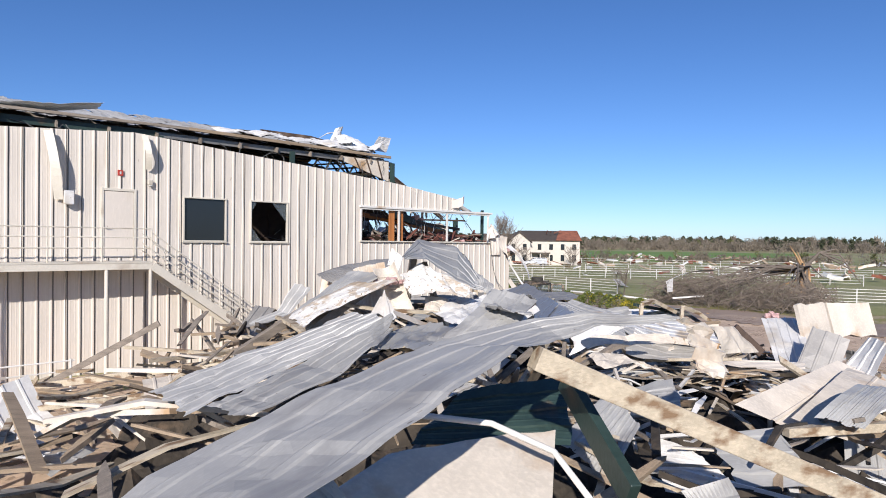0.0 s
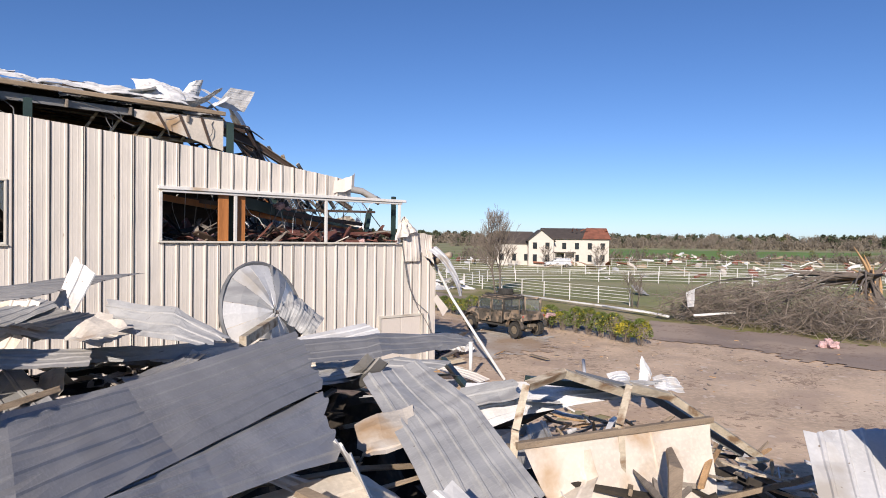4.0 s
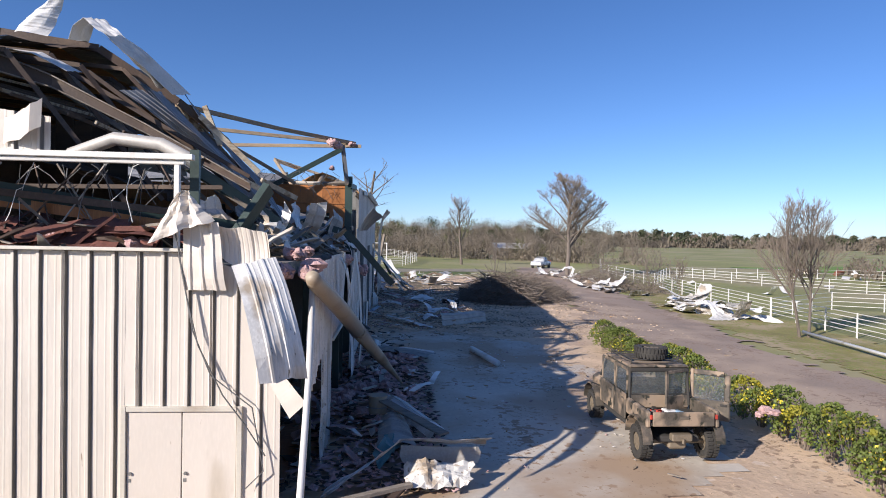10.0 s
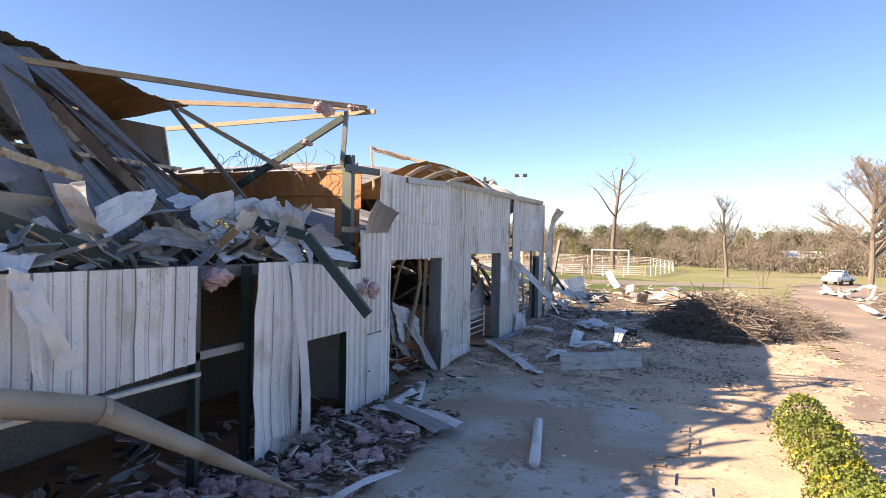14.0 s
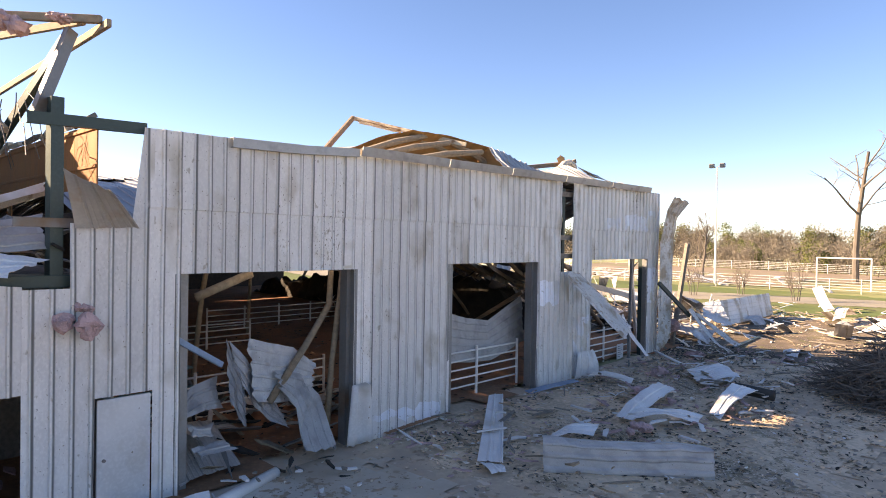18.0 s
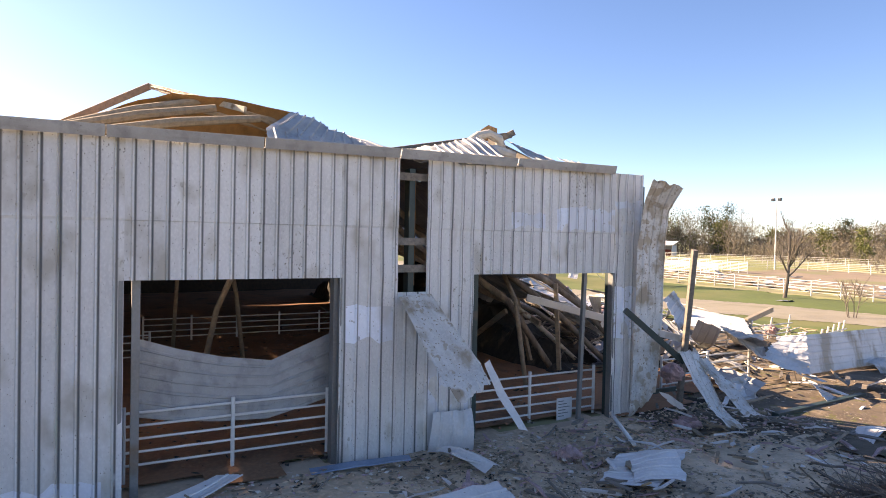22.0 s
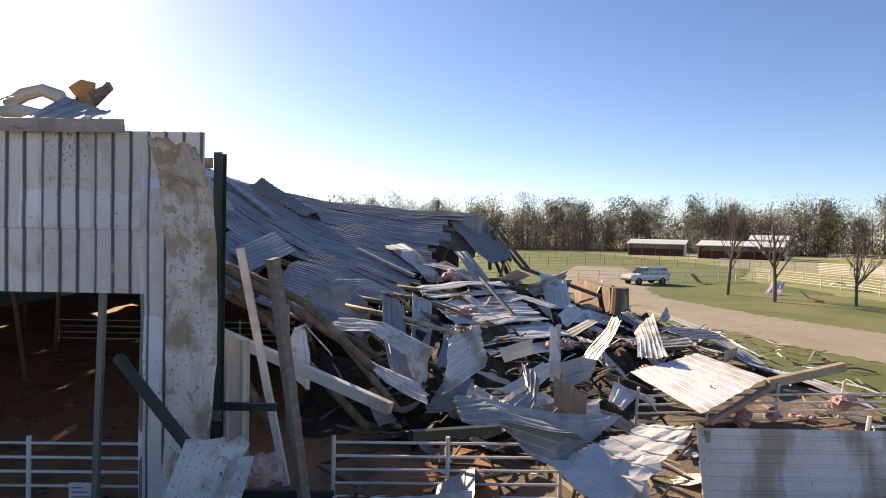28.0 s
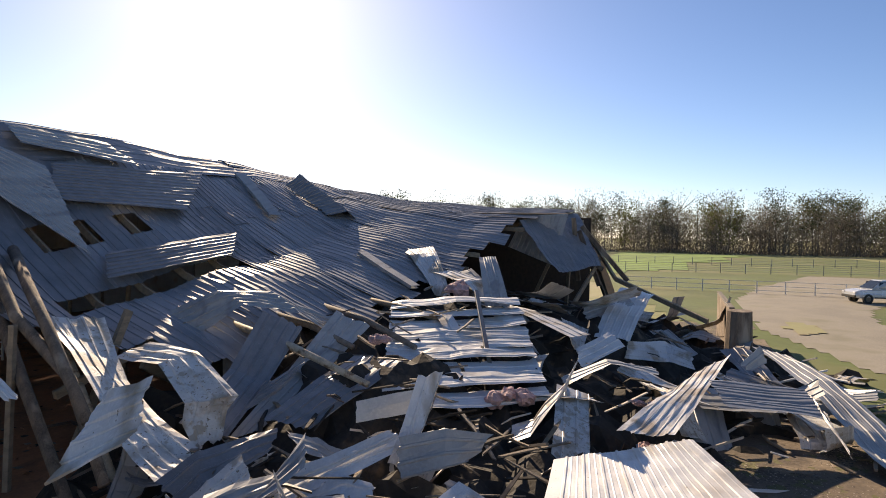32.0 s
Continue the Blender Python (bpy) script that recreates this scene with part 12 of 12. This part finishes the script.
def farmhouse():
    ob = thing("farmhouse", "two-storey cream house with its roof partly stripped", "house", at=(112.0, 94.0, ground_z(112, 94)), rz=-41)
    blocks = ((-11.0, -3.5, -4.0, 4.0, 4.6, 2.2, "left_wing"), (-1.0, 12.0, -4.5, 4.5, 5.6, 2.0, "main_block"), (-4.5, 0.5, -6.5, 0.0, 5.2, 2.0, "porch_block"))
    for x0, x1, y0, y1, h, rh, nm in blocks:
        g = Geo().box((x0, y0, -0.2), (x1, y1, h))
        w = part("wall", g, "siding", ob)
        n = max(2, int((x1 - x0) / 2.4))
        for lvl in ((0.9, 2.3), (3.4, 4.7)):
            if lvl[1] > h - 0.2:
                continue
            for k in range(n):
                xc = x0 + (k + 0.5) * (x1 - x0) / n
                win = part("window", Geo().box((xc - 0.5, y0 - 0.05, lvl[0] - 0.05), (xc + 0.5, y0 - 0.002, lvl[1] + 0.05), bevel=0.02), "trim", ob)
                part("pane", Geo().box((xc - 0.42, y0 - 0.07, lvl[0]), (xc + 0.42, y0 - 0.052, lvl[1])), "dark_glass", win)
            for yc in (y0 + (y1 - y0) * 0.3, y0 + (y1 - y0) * 0.7):
                win = part("window", Geo().box((x1 + 0.002, yc - 0.5, lvl[0] - 0.05), (x1 + 0.05, yc + 0.5, lvl[1] + 0.05), bevel=0.02), "trim", ob)
                part("pane", Geo().box((x1 + 0.052, yc - 0.42, lvl[0]), (x1 + 0.07, yc + 0.42, lvl[1])), "dark_glass", win)
        if nm == "porch_block":
            g = gable_roof(y0, y1, x0, x1, h, rh)
            g.v = [(p[1], p[0], p[2]) for p in g.v]
            part("roof", g, "shingle", ob)
            part("gable_end", Geo().add([(x0, y0 - 0.01, h), (x1, y0 - 0.01, h), ((x0 + x1) / 2, y0 - 0.01, h + rh), (x0, y0 + 0.1, h), (x1, y0 + 0.1, h), ((x0 + x1) / 2, y0 + 0.1, h + rh)], [(0, 1, 2), (5, 4, 3), (0, 3, 4, 1), (1, 4, 5, 2), (2, 5, 3, 0)]), "siding", ob)
        else:
            part("roof", gable_roof(x0, x1, y0, y1, h, rh), "shingle", ob)
            for xe in (x0, x1):
                part("gable_end", Geo().add([(xe - 0.05, y0, h), (xe - 0.05, y1, h), (xe - 0.05, (y0 + y1) / 2, h + rh - 0.1), (xe + 0.05, y0, h), (xe + 0.05, y1, h), (xe + 0.05, (y0 + y1) / 2, h + rh - 0.1)], [(0, 1, 2), (5, 4, 3), (0, 3, 4, 1), (1, 4, 5, 2), (2, 5, 3, 0)]), "siding", ob)
    part("bare_deck", Geo().add([(6.5, -4.9, 5.45), (12.3, -4.9, 5.45), (12.3, -0.4, 7.7), (8.2, -0.4, 7.7), (6.5, -4.9, 5.62), (12.3, -4.9, 5.62), (12.3, -0.4, 7.85), (8.2, -0.4, 7.85)], [(0, 1, 2, 3), (7, 6, 5, 4), (0, 4, 5, 1), (1, 5, 6, 2), (2, 6, 7, 3), (3, 7, 4, 0)]), "roofdeck", ob, "bare red roof deck where shingles are gone")
    part("porch_roof", Geo().box((0.5, -6.4, 2.6), (5.0, -4.5, 2.8), bevel=0.03), "shingle", ob)
    for x in (0.8, 2.8, 4.8):
        part("porch_post", Geo().box((x - 0.1, -6.3, 0), (x + 0.1, -6.1, 2.6), bevel=0.02), "siding", ob)
    rj = random.Random(8)
    for k in range(14):
        p = Vector((rj.uniform(3, 12), rj.uniform(-3.5, 3.5), 6.6 + rj.uniform(-.3, 1.0)))
        part("broken_rafter", Geo().beam(p, p + Vector((rj.uniform(-1.4, 1.4), rj.uniform(-1.4, 1.4), rj.uniform(-.2, .9))), 0.12, 0.16), "roofdeck", ob)
    return ob


farmhouse()
for i, (x, y, h) in enumerate(((103.5, 86.5, 4.5), (106.5, 83.5, 3.5), (99.0, 92.0, 4.2), (112.0, 80.5, 5.0), (96.0, 97.0, 3.6), (108.5, 78.0, 2.6))):
    bare_tree("house_shrub", gp(x, y), h, 0.9, 60 + i, "twiggy bare shrub before the damaged house", "house shrubs", stems=4, fine=2, r0=0.05, rmin=0.02)


# ---------------------------------------------------------------- parked vehicles
def car_body(sections):
    """A lofted body from cross-sections (y, half width, z low, z high, roof half width)."""
    g = Geo()
    m = 10
    for y, w, z0, z1, rw in sections:
        zm = z0 + (z1 - z0) * 0.45
        ring = [(-w * 0.9, z0), (-w, z0 + 0.12), (-w, zm), (-w * 0.98, zm + 0.06), (-rw, z1 - 0.06), (-rw * 0.9, z1), (rw * 0.9, z1), (rw, z1 - 0.06), (w * 0.98, zm + 0.06), (w, zm), (w, z0 + 0.12), (w * 0.9, z0)]
        m = len(ring)
        g.v += [(x, y, z) for x, z in ring]
    n = len(sections)
    g.f = [(i * m + j, i * m + (j + 1) % m, (i + 1) * m + (j + 1) % m, (i + 1) * m + j) for i in range(n - 1) for j in range(m)]
    g.f += [tuple(range(m)), tuple((n - 1) * m + j for j in range(m - 1, -1, -1))]
    return g


def parked_car(name, at, rz, label, mat, pickup=False):
    ob = thing(name, label, "car", at=at, rz=rz)
    if pickup:
        low = [(-2.7, 0.9, 0.5, 0.95, 0.85), (-2.6, 0.95, 0.45, 1.05, 0.9), (2.3, 0.95, 0.45, 1.08, 0.9), (2.7, 0.85, 0.5, 0.98, 0.75)]
        top = [(-0.7, 0.86, 1.04, 1.1, 0.8), (-0.5, 0.86, 1.04, 1.75, 0.68), (0.7, 0.86, 1.04, 1.76, 0.68), (1.4, 0.86, 1.04, 1.12, 0.8)]
    else:
        low = [(-2.45, 0.88, 0.5, 0.98, 0.84), (-2.35, 0.94, 0.42, 1.08, 0.9), (1.1, 0.96, 0.42, 1.1, 0.92), (2.2, 0.94, 0.42, 1.02, 0.88), (2.5, 0.82, 0.5, 0.88, 0.72)]
        top = [(-2.4, 0.9, 1.06, 1.12, 0.84), (-2.2, 0.9, 1.06, 1.78, 0.7), (0.3, 0.9, 1.06, 1.82, 0.7), (1.25, 0.9, 1.06, 1.14, 0.82)]
    body = part("body", car_body(low), mat, ob, smooth=False)
    cabn = part("cabin", car_body(top), mat, ob)
    for s in (-1, 1):
        spans = ((-0.35, 0.75),) if pickup else ((-2.05, -1.1), (-1.0, -0.15), (-0.05, 0.75))
        for a, b in spans:
            g = Geo().add([(s * 0.905, a, 1.2), (s * 0.905, b, 1.2), (s * 0.765, b - 0.12, 1.68), (s * 0.765, a + 0.05, 1.68), (s * 0.89, a, 1.2), (s * 0.89, b, 1.2), (s * 0.75, b - 0.12, 1.68), (s * 0.75, a + 0.05, 1.68)], [(0, 1, 2, 3), (7, 6, 5, 4), (0, 4, 5, 1), (1, 5, 6, 2), (2, 6, 7, 3), (3, 7, 4, 0)])
            part("side_window", g, "dark_glass", cabn)
        part("headlight", Geo().box((s * 0.68 - 0.16, 2.42, 0.78), (s * 0.68 + 0.16, 2.52, 0.92), bevel=0.02), "pipe", body)
        part("tail_lamp", Geo().box((s * 0.84 - 0.06, -2.47, 0.9), (s * 0.84 + 0.06, -2.4, 1.15), bevel=0.02), "red", body)
        for y in (-1.5, 1.55):
            wheel(ob, (s * 0.86, y, 0.37), 0.37, 0.24)
    part("windscreen", Geo().add([(-0.76, 1.24, 1.17), (0.76, 1.24, 1.17), (0.62, 0.42, 1.76), (-0.62, 0.42, 1.76), (-0.76, 1.2, 1.15), (0.76, 1.2, 1.15), (0.62, 0.38, 1.74), (-0.62, 0.38, 1.74)], [(0, 1, 2, 3), (7, 6, 5, 4), (0, 4, 5, 1), (1, 5, 6, 2), (2, 6, 7, 3), (3, 7, 4, 0)]) if not pickup else Geo().box((-0.7, 0.9, 1.15), (0.7, 0.93, 1.7)), "dark_glass", cabn)
    part("bumper", Geo().box((-0.85, 2.42, 0.45), (0.85, 2.56, 0.66), bevel=0.04), "tyre", body)
    part("sill_trim", Geo().box((-0.97, -1.0, 0.42), (-0.93, 1.05, 0.52), bevel=0.01).box((0.93, -1.0, 0.42), (0.97, 1.05, 0.52), bevel=0.01), "tyre", body)
    return ob


parked_car("sport_utility_car", (-27.4, 89.6, ground_z(-27.4, 89.6) + 0.02), 200, "silver-white sport utility car parked on the gravel drive", "car")
parked_car("pickup_truck", (52.0, 111.0, ground_z(52, 111) + 0.05), 150, "pale pickup truck parked on the far drive", "car", True)
parked_car("house_car", (104.0, 84.0, ground_z(104, 84) + 0.02), 50, "pale car parked before the damaged house", "car")

# ---------------------------------------------------------------- far sheds


def shed(name, at, rz, w, d, h, label, front="barn_red", group="far sheds"):
    ob = thing(name, label, "shed", group, at=at, rz=rz)
    part("back_wall", Geo().box((-w / 2, d / 2 - 0.1, -0.1), (w / 2, d / 2, h + 1.3)), "sheet_white", ob)
    for s in (-1, 1):
        part("end_wall", Geo().box((s * w / 2 - 0.06, -d / 2, -0.1), (s * w / 2 + 0.06, d / 2 - 0.11, h + 0.3)), "sheet_white", ob)
    part("front_wall", Geo().box((-w / 2 + 0.1, -d / 2 + 1.0, -0.1), (w / 2 - 0.1, -d / 2 + 1.1, h * 0.7)), front, ob)
    n = int(w / 3)
    for k in range(n + 1):
        x = -w / 2 + 0.1 + (w - 0.2) * k / n
        part("post", Geo().box((x - 0.08, -d / 2 - 0.05, -0.1), (x + 0.08, -d / 2 + 0.1, h + 0.35)), "timber", ob)
    lo, hi = h + 0.36, h + 1.5
    part("roof", Geo().add([(x, y, z + k) for k in (0.0, 0.14) for x, y, z in ((-w / 2 - 0.4, -d / 2 - 0.6, lo), (w / 2 + 0.4, -d / 2 - 0.6, lo), (w / 2 + 0.4, d / 2 + 0.4, hi), (-w / 2 - 0.4, d / 2 + 0.4, hi))], [(3, 2, 1, 0), (4, 5, 6, 7), (0, 1, 5, 4), (1, 2, 6, 5), (2, 3, 7, 6), (3, 0, 4, 7)]), "sheet_white", ob)
    return ob


SH = "long open-fronted white shed with red board stalls"
for x, y, rz, w, d, h in ((-127, 128, 62, 14, 6, 2.6), (-106, 140, 58, 18, 7, 2.6), (-116, 152, 58, 8, 6, 4.2), (-70, 160, 40, 16, 7, 2.8), (-96, 192, 30, 18, 7, 2.8)):
    shed("stable_shed", gp(x, y), rz, w, d, h, SH)
shed("trailer_roof", gp(55.5, 152), 10, 9.0, 3.0, 1.9, "low flat-roofed white trailer in the field", "timber_grey")
splinters("field_debris", 320, (95, 230, -20, 130, 0), 120, ["sheet_white", "cream", "timber", "roofdeck"], "house wreckage strewn across the far fields", (0.8, 3.5), (0.3, 1.4), lambda x, y: ground_z(x, y) + 0.5, 25, (0.1, 0.6), "debris")
splinters("ring_debris", 90, (-25, 20, 108, 128, 0), 121, ["sheet_white", "timber", "galv"], "sheets and boards strewn by the riding ring", (0.8, 3.0), (0.2, 0.9), lambda x, y: ground_z(x, y) + 0.2, 12, (0.03, 0.1), "debris")
